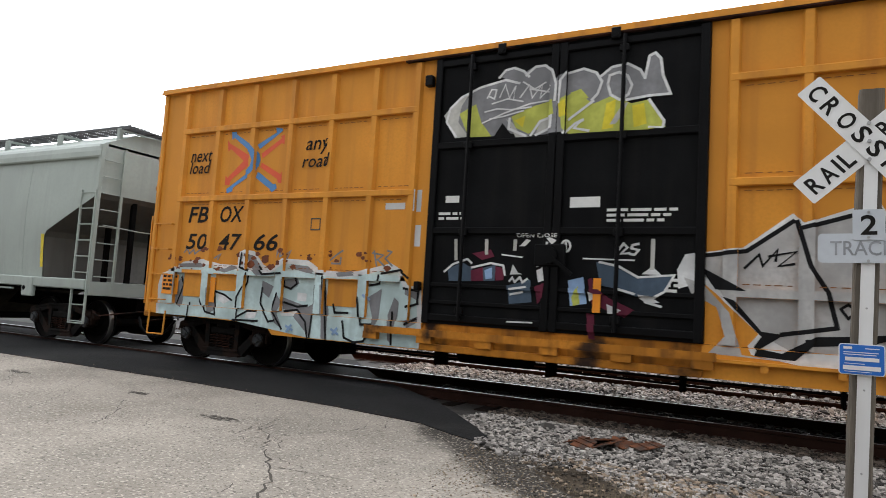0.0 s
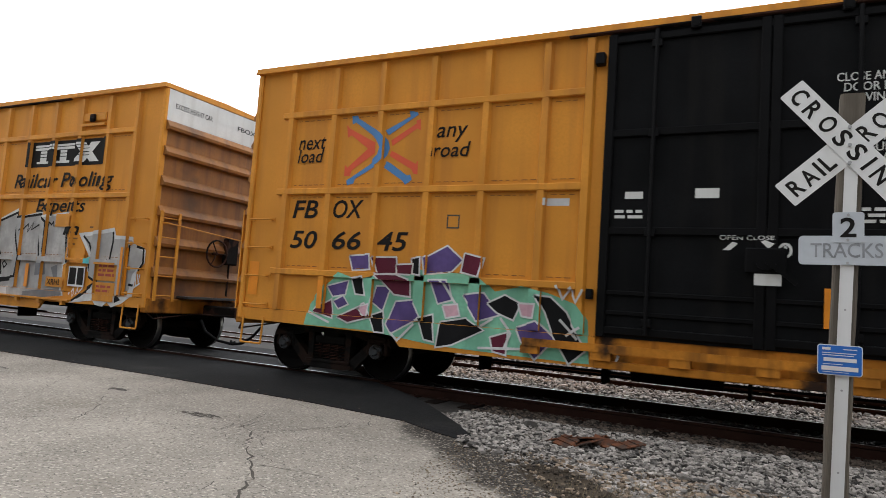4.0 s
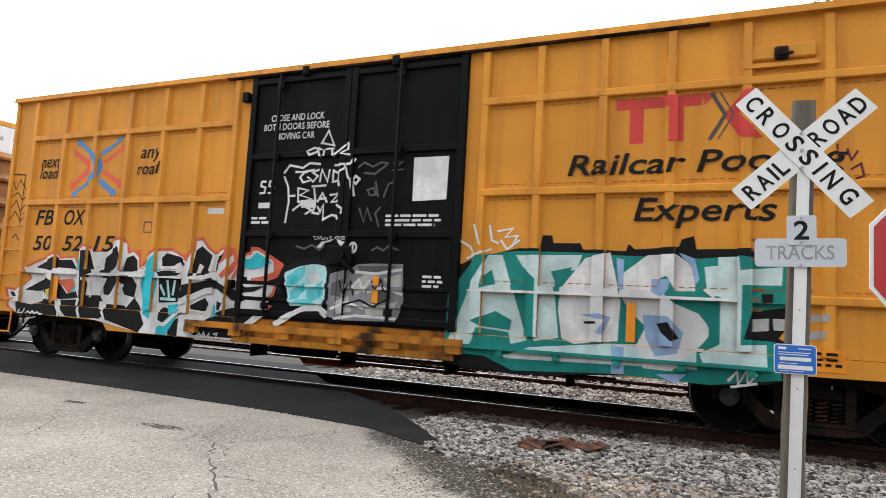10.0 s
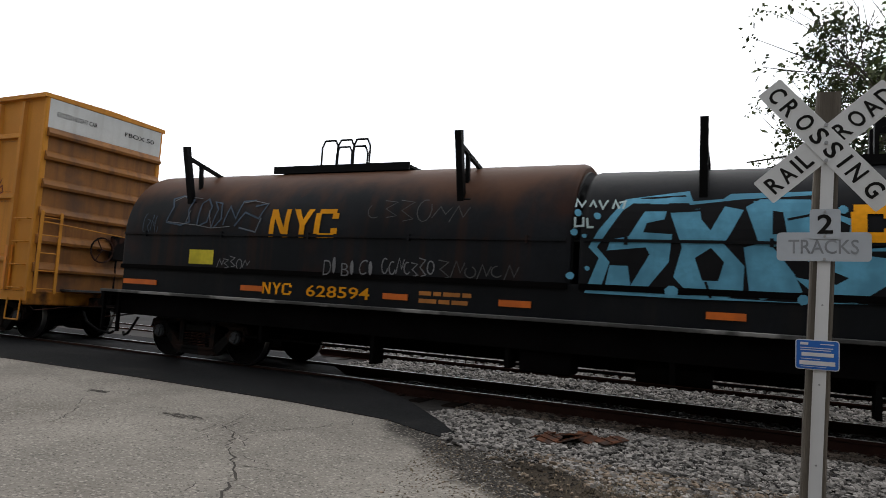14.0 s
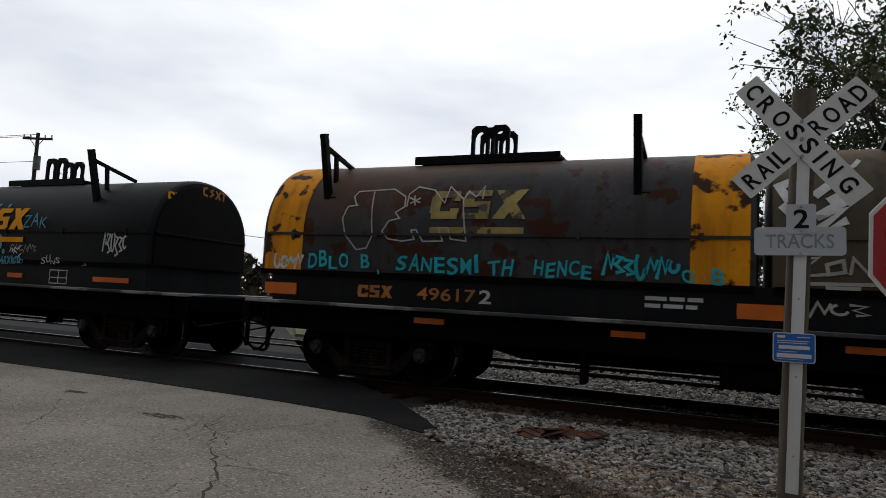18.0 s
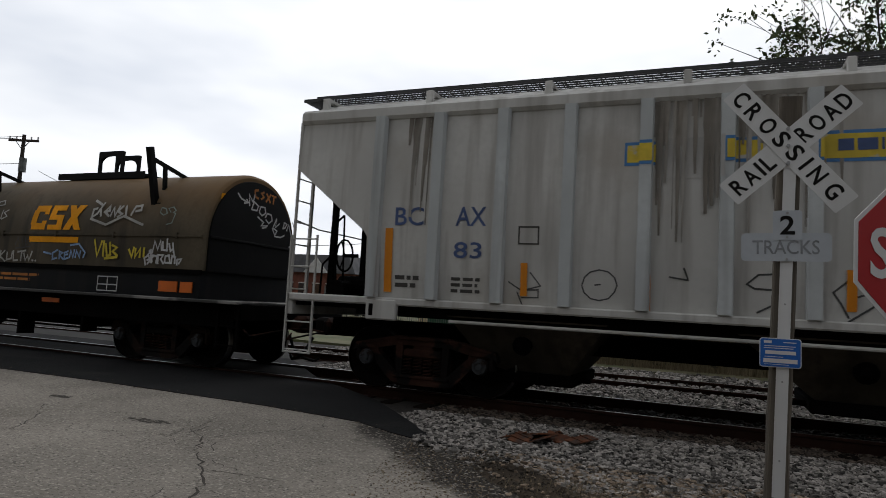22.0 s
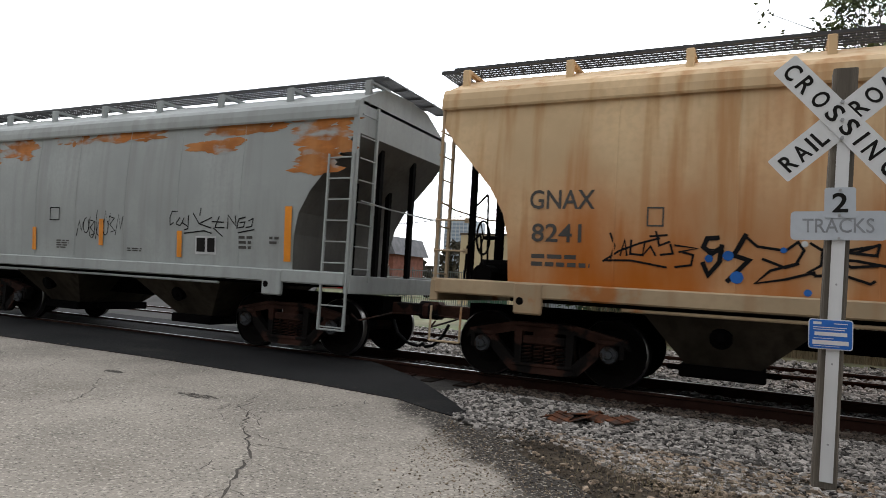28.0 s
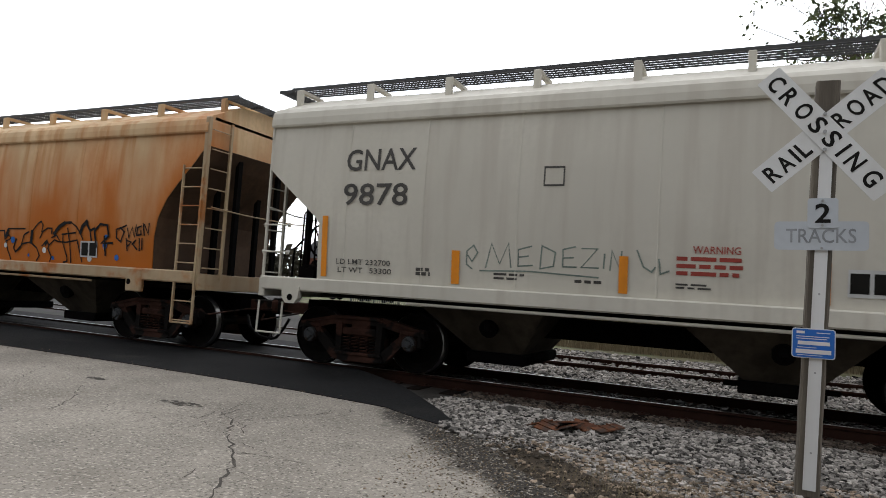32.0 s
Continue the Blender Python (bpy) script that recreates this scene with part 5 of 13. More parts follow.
def coil_car(x0, x1, a, b, label, slack=0.0):
    L = x1 - x0
    h = L / 2
    car = thing("coil_car", Matrix.Translation((x0 + h, TRACK_Y, 0)), label, "coil car", "train cars")
    CARS.append((car, x0 + h + slack))
    part("trough_side", Shape().box(a - x0 - h, b - x0 - h, -HOOD_HALF + 0.02, HOOD_HALF - 0.02, 1.15, 1.62), M_HOOD_BLUE, car, "dark trough below the hoods")
    part("deck", Shape().box(-h, h, -HALF - 0.08, HALF + 0.08, 1.10, 1.15, 0.008), M_GREYDECK, car, "narrow steel side deck with a worn edge")
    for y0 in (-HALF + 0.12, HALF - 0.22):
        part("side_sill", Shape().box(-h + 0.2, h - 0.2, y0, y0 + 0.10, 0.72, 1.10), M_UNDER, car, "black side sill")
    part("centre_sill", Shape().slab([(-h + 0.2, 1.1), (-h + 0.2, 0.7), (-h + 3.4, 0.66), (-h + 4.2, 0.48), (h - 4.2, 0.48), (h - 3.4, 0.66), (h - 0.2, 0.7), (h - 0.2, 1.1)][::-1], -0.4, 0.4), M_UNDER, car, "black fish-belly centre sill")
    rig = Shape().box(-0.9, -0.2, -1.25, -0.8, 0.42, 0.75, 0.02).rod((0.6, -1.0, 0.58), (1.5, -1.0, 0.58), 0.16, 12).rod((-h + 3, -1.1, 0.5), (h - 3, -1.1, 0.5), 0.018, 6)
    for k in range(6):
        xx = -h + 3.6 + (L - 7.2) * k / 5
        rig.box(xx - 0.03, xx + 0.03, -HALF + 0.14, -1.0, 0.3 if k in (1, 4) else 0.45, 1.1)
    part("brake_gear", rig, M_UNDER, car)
    for way in (-1, 1):
        c = way * h
        part("end_sill", Shape().box(c - 0.15, c + 0.15, -HALF + 0.05, HALF - 0.05, 0.85, 1.12, 0.02), M_UNDER, car, "black end sill")
        coupler(car, c, way, 0.72)
        ladder(car, c - 0.42 if way > 0 else c + 0.02, 0.4, 0.45, 1.05, -HALF + 0.05, M_UNDER, 3, 0.03)
        truck(car, way * (h - 2.0))
    return car


M_GREYDECK = material("worn_deck_edge", (0.07, 0.068, 0.065), 0.6, 0.2, 0.5, 1.2, 16, 0.15, None, 0, (0.26, 0.25, 0.24), 0.25, 1.2, 0.1)


car_d = coil_car(43.20, 60.95, 43.40, 59.70, "black coil car with two rounded steel hoods", 0.03)
D_MID = (43.20 + 60.95) / 2
hood_d1 = hood(car_d, 43.33 - D_MID, 51.80 - D_MID, M_HOOD_RUST, "black hood rusting brown along its crown", None, (44.80 - D_MID, 50.12 - D_MID), (46.07 - D_MID, 48.86 - D_MID), "wire")
hood_d2 = hood(car_d, 51.92 - D_MID, 59.76 - D_MID, M_HOOD_BLUE, "blue-black hood with pale blue graffiti", None, (53.41 - D_MID, 58.05 - D_MID), (54.46 - D_MID, 56.82 - D_MID), "twin", 3.32)
car_e = coil_car(62.20, 77.75, 62.5, 76.7, "coil car with two weathered hoods and yellow bands", 0.02)
E_MID = (62.20 + 77.75) / 2
hood_e1 = hood(car_e, 62.24 - E_MID, 69.45 - E_MID, M_HOOD_GREY, "dark grey hood with rusting yellow end bands", ((62.32 - E_MID, 63.02 - E_MID), (68.72 - E_MID, 69.38 - E_MID)), (63.33 - E_MID, 68.06 - E_MID), (64.50 - E_MID, 66.86 - E_MID), "twin")
hood_e2 = hood(car_e, 69.62 - E_MID, 76.75 - E_MID, M_HOOD_OLIVE, "olive-brown hood covered with scrawled tags", None, (70.85 - E_MID, 75.40 - E_MID), (71.97 - E_MID, 74.35 - E_MID), "portal")

# ---------------------------------------------------------------- covered hoppers
def hop_bulge(z):
    return -(HALF + 0.07 * math.sin(math.pi * min(1, max(0, (z - 1.3) / 2.7))))


def hop_surface(x, z, mx, mz):
    return hop_bulge(z)


HOP_CZ = [1.45 + 0.2 * i for i in range(13)]


def hop_paint(car, pieces, mat, layer=0, label="", name="lettering", surface=None, cuts=()):
    return paint_parts(name, pieces, mat, car, label, surface or hop_surface, cuts, HOP_CZ, 0.005 + 0.0025 * layer)


ROUND_CUT = [(0.0, 3.50), (0.22, 3.22), (0.50, 2.92), (0.78, 2.60), (0.98, 2.25), (1.06, 1.90), (1.08, 1.32)]
STRAIGHT_CUT = [(0.0, 3.22), (1.22, 2.28), (1.27, 2.2), (1.27, 1.32)]
STEEP_CUT = [(0.0, 3.05), (0.95, 2.28), (1.02, 2.2), (1.02, 1.32)]


def hopper(x0, x1, label, skin, cut, walk_mat, ribs=(), seams=(), chutes=(), sill=None, trucks=(1.75, 1.75), eave=3.97, brackets=8, iron=M_IRON, grate_rows=6, slope=M_SLOPE, slack=0.0, walk_up=0.53, sill_low=1.13, rib_mat=None, pad="hole"):
    L = x1 - x0
    h = L / 2
    car = thing("covered_hopper", Matrix.Translation((x0 + h, TRACK_Y, 0)), label, "hopper car", "train cars")
    CARS.append((car, x0 + h + slack))
    sill = sill or skin
    # body: one outline drawn across the width, with a bulging side
    left = [(-h + a, z) for a, z in cut]
    outline = [(-h, eave)] + left + [(-x, z) for x, z in left[::-1]] + [(h, eave)]
    zs = sorted({z for _, z in outline} | {1.6, 1.9, 2.2, 2.5, 2.8, 3.1, 3.4, 3.7})

    def edge(z):
        if z >= cut[0][1]:
            return -h
        for (a, za), (b, zb) in zip(cut, cut[1:]):
            if zb <= z <= za and za > zb:
                return -h + a + (b - a) * (za - z) / (za - zb)
        return -h + cut[-1][0]
    sh = Shape()
    cols = [i / 6 for i in range(7)]
    for s in (-1, 1):
        base = len(sh.v)
        for z in zs:
            e = edge(z)
            sh.v += [(e * (1 - 2 * c), -s * hop_bulge(z), z) for c in cols]
        sh.f += [(base + i * 7 + j, base + i * 7 + j + 1, base + (i + 1) * 7 + j + 1, base + (i + 1) * 7 + j) for i in range(len(zs) - 1) for j in range(6)]
    part("side_sheet", sh, skin, car, "bulging welded side sheet", True)
    for way in (-1, 1):
        zz = [eave] + [z for z in zs[::-1] if z < eave]
        es = Shape()
        for z in zz:
            e = edge(z) * -way
            es.v += [(e, hop_bulge(z) + 0.01, z), (e, -hop_bulge(z) - 0.01, z)]
        top = [i for i, z in enumerate(zz) if z >= cut[0][1] - 1e-6]
        es.f += [(2 * i, 2 * i + 1, 2 * i + 3, 2 * i + 2) for i in range(len(zz) - 1)]
        e1 = Shape().add([es.v[i] for i in range(2 * len(top))], [f for f in es.f if max(f) < 2 * len(top)])
        part("end_sheet", e1, skin, car, "upright end sheet")
        k0 = 2 * (len(top) - 1)
        e2 = Shape().add(es.v[k0:], [tuple(i - k0 for i in f) for f in es.f if min(f) >= k0])
        part("slope_sheet", e2, slope, car, "dusty sloping end sheet, its shade put into the colour")
    # eave and roof
    for y0 in (-HALF - 0.075, HALF - 0.06):
        if ribs:
            part("eave", Shape().box(-h - 0.02, h + 0.02, y0, y0 + 0.135, eave - 0.13, eave + 0.08, 0.045), skin, car, "rolled eave")
            continue
        # a lipped shoulder that rounds over into the roof
        q = 1 if y0 > 0 else -1
        prof = [(HALF - 0.02, eave - 0.22), (HALF + 0.07, eave - 0.25), (HALF + 0.085, eave - 0.22), (HALF + 0.08, eave - 0.12), (HALF + 0.055, eave - 0.02), (HALF - 0.01, eave + 0.055), (HALF - 0.10, eave + 0.09)]
        k = len(prof)
        sh = Shape().add([(x, q * y, z) for x in (-h - 0.02, h + 0.02) for y, z in prof], [(i, i + 1, k + i + 1, k + i) for i in range(k - 1)] + [tuple(range(k)), tuple(range(k, 2 * k))])
        part("eave", sh, skin, car, "rolled eave rounding into the roof")
    roof = Shape().add([(x, y, z) for x in (-h, h) for y, z in ((-HALF + 0.02, eave + 0.05), (-0.75, eave + 0.38), (0, eave + 0.44), (0.75, eave + 0.38), (HALF - 0.02, eave + 0.05))], [(0, 1, 6, 5), (1, 2, 7, 6), (2, 3, 8, 7), (3, 4, 9, 8), (0, 4, 3, 2, 1), (5, 6, 7, 8, 9)])
    part("roof", roof, skin, car, "curved roof")
    for k in range(4):
        xx = -h + L * (k + 0.5) / 4
        part("hatch_cover", Shape().box(xx - L / 9, xx + L / 9, -0.3, 0.3, eave + 0.40, eave + 0.52, 0.03), skin, car, "trough hatch cover")
    # running boards on brackets
    wz = eave + walk_up
    for y0, y1 in ((-0.98, -0.52), (0.52, 0.98)):
        g = Shape()
        for q in range(grate_rows):
            y = y0 + (y1 - y0) * q / (grate_rows - 1)
            g.box(-h - 0.12, h + 0.12, y - 0.005, y + 0.005, wz - 0.026, wz)
        n = int(L / 0.06)
        for q in range(n):
            x = -h - 0.1 + (L + 0.2) * q / (n - 1)
            g.box(x - 0.004, x + 0.004, y0, y1, wz - 0.013, wz - 0.003)
        g.box(-h - 0.12, h + 0.12, y0 - 0.01, y0 + 0.01, wz - 0.035, wz + 0.01)
        part("roof_walk", g, walk_mat, car, "steel grating roof walk")
    for q in range(brackets):
        x = -h + 0.12 + (L - 0.24) * q / (brackets - 1)
        part("walk_bracket", Shape().box(x - 0.05, x + 0.05, -1.09, -1.0, eave + 0.06, wz - 0.07, 0.008).box(x - 0.04, x + 0.04, -1.04, -0.45, wz - 0.10, wz - 0.05), skin, car)
    for way in (-1, 1):
        c = way * h
        g = Shape()
        for q in range(6):
            xx = c + way * (0.0 + 0.055 * q)
            g.box(xx - 0.006, xx + 0.006, -1.1, 1.1, wz - 0.10, wz - 0.07)
        for y in (-1.1, -0.5, 0.0, 0.5, 1.1):
            g.box(min(c, c + way * 0.28), max(c, c + way * 0.28), y - 0.008, y + 0.008, wz - 0.11, wz - 0.06)
        part("end_walk", g, walk_mat, car, "grated end walk")
    # ribs and weld seams
    for u in ribs:
        x = u - x0 - h
        part("side_rib", Shape().add([(x + a, hop_bulge(2.6) + y, z) for z in (1.34, eave - 0.11) for a, y in ((-0.085, 0.02), (-0.072, -0.085), (0.072, -0.085), (0.085, 0.02))], [(0, 1, 5, 4), (1, 2, 6, 5), (2, 3, 7, 6), (4, 5, 6, 7), (3, 2, 1, 0)]), rib_mat or skin, car, "pressed upright rib")
    for u in seams:
        x = u - x0 - h
        s = Shape()
        for za, zb in zip([1.36 + 0.325 * i for i in range(8)], [1.36 + 0.325 * (i + 1) for i in range(8)]):
            s.add([(x - 0.014, hop_bulge(za) - 0.001, za), (x, hop_bulge(za) - 0.008, za), (x + 0.014, hop_bulge(za) - 0.001, za), (x - 0.014, hop_bulge(zb) - 0.001, zb), (x, hop_bulge(zb) - 0.008, zb), (x + 0.014, hop_bulge(zb) - 0.001, zb)], [(0, 1, 4, 3), (1, 2, 5, 4)])
        part("weld_seam", s, skin, car)
    # sill, chutes, underframe
    part("side_sill", Shape().box(-h + 0.02, h - 0.02, -HALF - 0.10, -HALF + 0.04, sill_low, 1.34, 0.02), sill, car, "side sill")
    part("side_pipe", Shape().rod((-h + 2.6, -HALF - 0.02, 1.06), (h - 2.6, -HALF - 0.02, 1.06), 0.022, 8), sill, car, "thin pipe below the sill")
    part("side_sill", Shape().box(-h + 0.02, h - 0.02, HALF - 0.04, HALF + 0.10, 1.13, 1.34, 0.02), sill, car)
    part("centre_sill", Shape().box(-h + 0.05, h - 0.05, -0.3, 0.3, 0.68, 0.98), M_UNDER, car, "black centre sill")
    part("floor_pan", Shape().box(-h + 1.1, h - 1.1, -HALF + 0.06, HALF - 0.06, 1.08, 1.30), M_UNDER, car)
    for a, b, c, d, zl in chutes:
        a, b, c, d = (q - x0 - h for q in (a, b, c, d))
        sh = Shape().add([(a, -HALF + 0.04, 1.14), (d, -HALF + 0.04, 1.14), (d, HALF - 0.04, 1.14), (a, HALF - 0.04, 1.14), (b, -0.75, zl), (c, -0.75, zl), (c, 0.75, zl), (b, 0.75, zl)],
                         [(0, 1, 5, 4), (1, 2, 6, 5), (2, 3, 7, 6), (3, 0, 4, 7), (4, 5, 6, 7)])
        ch = part("discharge_chute", sh, M_CHUTE, car, "dusty brown discharge chute")
        part("chute_gate", Shape().box(b - 0.08, c + 0.08, -0.85, 0.85, zl - 0.14, zl + 0.02, 0.02).rod((b - 0.25, -0.5, zl - 0.06), (c + 0.25, -0.5, zl - 0.06), 0.035, 8), M_UNDER, ch, "black outlet gate")
        part("vibrator_bracket", Shape().rod(((b + c) / 2, -1.20, 0.78), ((b + c) / 2, -1.06, 0.84), 0.13, 12).box((b + c) / 2 - 0.05, (b + c) / 2 + 0.05, -1.24, -1.08, 0.74, 0.88, 0.02), M_UNDER, ch, "round black vibrator bracket")
    for way in (-1, 1):
        c = way * h
        o = cut[-1][0]
        # platform, corner posts, ladders
        part("end_platform", Shape().box(min(c, c - way * o), max(c, c - way * o), -HALF + 0.05, HALF - 0.05, 1.16, 1.22), M_UNDER, car, "end platform")
        part("end_sill", Shape().box(c - 0.06, c + 0.06, -HALF - 0.05, HALF + 0.05, 1.02, 1.30, 0.01), sill, car, "end sill")
        for y in (-HALF - 0.03, HALF + 0.03):
            part("corner_post", Shape().rod((c, y, 1.1), (c, y, eave - 0.1), 0.024, 8) if way < 0 else Shape().box(c - 0.045, c + 0.045, y - 0.04, y + 0.04, 1.1, eave + 0.02, 0.008), sill, car, "upright corner post")
        for y in (-0.55, 0.55):
            for off, low in ((0.12, 0.02), (o * 0.55, 0.55)):
                # braces take the near-black M_UNDER, so the slope's shade is in their colour
                part("end_post", Shape().box(c - way * off - 0.04, c - way * off + 0.04, y - 0.05, y + 0.05, 1.2, cut[0][1] - low), M_UNDER, car, "dark brace under the slope")
        a = c - 0.47 if way > 0 else c - 0.02
        if way > 0:
            ladder(car, a + 0.02, 0.46, 0.50, 3.1, -HALF - 0.02, sill, 9, 0.05, True, 0.014)
        elif ribs:
            ladder(car, a, 0.46, 0.50, 2.15, -HALF - 0.02, sill, 5, 0.05, True, 0.011)
        else:
            ladder(car, a, 0.46, 1.30, 2.15, -HALF - 0.02, sill, 3, 0.05, False)
        el = Shape()
        for q in range(8):
            el.rod((c + way * 0.06, -HALF + 0.02, 1.4 + 0.34 * q), (c + way * 0.06, -HALF + 0.45, 1.4 + 0.34 * q), 0.012, 6)
        el.box(c + way * 0.06 - 0.02, c + way * 0.06 + 0.02, -HALF + 0.43, -HALF + 0.48, 1.2, eave)
        part("end_ladder", el, sill, car, "end ladder")
        part("grab_rail", Shape().tube([(c + way * 0.07, -HALF + 0.1, 2.45), (c + way * 0.16, -0.6, 2.40), (c + way * 0.16, 0.8, 2.40), (c + way * 0.07, HALF - 0.1, 2.45)], 0.013, 6), sill, car)
        stirrup(car, a, 0.46, -HALF - 0.05, 0.95, 0.46, sill)
        xa = c - way * (o + 0.32)
        if pad == "slot":
            jp, hx, hz = Shape().box(xa - 0.24, xa + 0.24, -HALF - 0.12, -HALF - 0.02, 1.02, 1.31, 0.02), xa + way * 0.15, 1.16
        elif pad == "hole":
            jp, hx, hz = Shape().box(xa - 0.19, xa + 0.19, -HALF - 0.12, -HALF - 0.02, 0.92, 1.33, 0.02), xa - 0.1, 1.09
        else:
            hx, hz = c - way * 0.62, 1.03
            jp = Shape().slab([(hx - 0.17, 1.2), (hx - 0.15, 1.02), (hx - 0.08, 0.94), (hx + 0.08, 0.94), (hx + 0.15, 1.02), (hx + 0.17, 1.2)], -HALF - 0.12, -HALF - 0.04)
        plate_of = part("jacking_pad", jp, sill, car, "jacking pad plate")
        # no hole is cut: a black piece on the plate stands for its darkness
        slot = Shape().box(hx - 0.04, hx + 0.04, -HALF - 0.124, -HALF - 0.10, 1.07, 1.25, 0.01) if pad == "slot" else Shape().rod((hx, -HALF - 0.124, hz), (hx, -HALF - 0.10, hz), 0.052, 12)
        part("opening", slot, M_UNDER, plate_of, "black piece painted in for the dark of the pad's hole")
        coupler(car, c, way, 0.68)
        truck(car, way * (h - trucks[0 if way < 0 else 1]), iron)
    # brake gear on the leading platform
    bw = Shape().tube([(-h + 0.25, -0.4 + 0.26 * math.cos(t), 2.0 + 0.26 * math.sin(t)) for t in [i * math.pi / 9 for i in range(19)]], 0.018, 6).rod((-h + 0.25, -0.4, 2.0), (-h + 0.5, -0.4, 2.0), 0.03, 8)
    for q in range(3):
        bw.rod((-h + 0.25, -0.4, 2.0), (-h + 0.25, -0.4 + 0.26 * math.cos(q * 2.09), 2.0 + 0.26 * math.sin(q * 2.09)), 0.012, 6)
    part("brake_wheel", bw, M_UNDER, car, "hand brake wheel")
    part("air_reservoir", Shape().rod((-h + 0.55, -1.1, 1.42), (-h + 0.55, -0.65, 1.42), 0.15, 14).rod((-h + 0.55, -0.65, 1.42), (-h + 0.55, -0.6, 1.42), 0.06, 8), M_UNDER, car, "black air reservoir")
    for yy, zt in ((-1.15, 2.3), (-0.95, 2.9), (0.85, 2.6)):
        part("brake_pipe", Shape().tube([(-h + 0.3, yy, 1.24), (-h + 0.32, yy, zt - 0.5), (-h + 0.5, yy + 0.05, zt - 0.3), (-h + 0.55, yy + 0.05, 1.5)], 0.016, 6), M_UNDER, car, "bent air pipe")
    part("brake_cylinder", Shape().rod((-h + 0.35, -0.6, 1.5), (-h + 0.95, -0.6, 1.5), 0.16, 14).box(-h + 0.4, -h + 0.9, -0.35, 0.1, 1.22, 1.62, 0.03), M_UNDER, car, "brake cylinder and valve")
    return car


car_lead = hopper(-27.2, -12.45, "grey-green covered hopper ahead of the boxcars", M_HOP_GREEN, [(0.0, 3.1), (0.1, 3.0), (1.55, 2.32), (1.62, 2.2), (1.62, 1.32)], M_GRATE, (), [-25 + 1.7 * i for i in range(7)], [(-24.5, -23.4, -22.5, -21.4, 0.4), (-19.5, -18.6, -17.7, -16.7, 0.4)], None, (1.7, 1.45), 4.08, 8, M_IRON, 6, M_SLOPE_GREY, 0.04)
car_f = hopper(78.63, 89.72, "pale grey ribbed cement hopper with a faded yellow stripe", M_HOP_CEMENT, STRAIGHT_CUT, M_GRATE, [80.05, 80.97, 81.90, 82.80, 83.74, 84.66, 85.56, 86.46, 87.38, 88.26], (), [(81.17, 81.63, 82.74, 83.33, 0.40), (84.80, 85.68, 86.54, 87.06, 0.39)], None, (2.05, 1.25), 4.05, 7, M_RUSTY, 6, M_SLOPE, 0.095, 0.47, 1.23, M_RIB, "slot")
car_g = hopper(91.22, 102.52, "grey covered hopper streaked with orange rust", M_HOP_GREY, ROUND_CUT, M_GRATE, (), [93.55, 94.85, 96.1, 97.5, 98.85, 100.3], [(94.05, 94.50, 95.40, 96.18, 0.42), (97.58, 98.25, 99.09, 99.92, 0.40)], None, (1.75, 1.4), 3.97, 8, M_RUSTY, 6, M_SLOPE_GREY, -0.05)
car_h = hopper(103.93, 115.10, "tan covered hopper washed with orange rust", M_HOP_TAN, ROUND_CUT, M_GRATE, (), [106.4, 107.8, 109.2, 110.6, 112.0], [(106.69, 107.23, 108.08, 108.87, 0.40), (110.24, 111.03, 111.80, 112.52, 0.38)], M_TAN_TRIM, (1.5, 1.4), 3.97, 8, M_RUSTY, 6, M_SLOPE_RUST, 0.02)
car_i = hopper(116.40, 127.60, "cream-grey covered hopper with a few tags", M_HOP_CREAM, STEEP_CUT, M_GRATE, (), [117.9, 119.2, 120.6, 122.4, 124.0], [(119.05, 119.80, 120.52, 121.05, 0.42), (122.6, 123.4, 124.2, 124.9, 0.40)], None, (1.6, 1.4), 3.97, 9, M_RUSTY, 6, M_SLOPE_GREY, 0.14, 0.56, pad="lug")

# ---------------------------------------------------------------- signs beside the track
M_POSTWOOD = material("weathered_grey_timber", (0.135, 0.115, 0.092), 0.9, 0, 0.4, 1.5, 26, 0.5, stretch=(6, 6, 0.5))
M_SIGN = material("white_reflective_sheet", (0.70, 0.70, 0.70), 0.45, 0, 0.05, 2, 20, 0.02, (0.5, 0.48, 0.44), 0.25)
M_PLATE = material("faded_grey_sign_sheet", (0.50, 0.53, 0.57), 0.5, 0, 0.10, 2, 20, 0.02)
M_SIGNBACK = material("bare_aluminium", (0.4, 0.4, 0.4), 0.45, 0.9, 0.1)
M_FADELET = material("faded_sign_lettering", (0.27, 0.28, 0.30), 0.6, 0, 0.25, 6, 30, 0.02)
M_SIGNBLUE = material("blue_sign_enamel", (0.02, 0.14, 0.52), 0.4, 0, 0.06, 3, 20, 0.02)
M_STOPRED = material("red_sign_sheet", (0.42, 0.012, 0.016), 0.4, 0, 0.08, 2, 20, 0.02)
M_GALV = material("galvanised_post", (0.15, 0.16, 0.155), 0.55, 0.5, 0.3, 3, 26, 0.1)

SIGN = thing("crossing_sign", Matrix.Translation((0.45, 5.86, -0.07)) @ pose(0, 0, 0, 0, 1.25, 0), "white railroad crossbuck with plates on a grey timber post", "crossing sign")


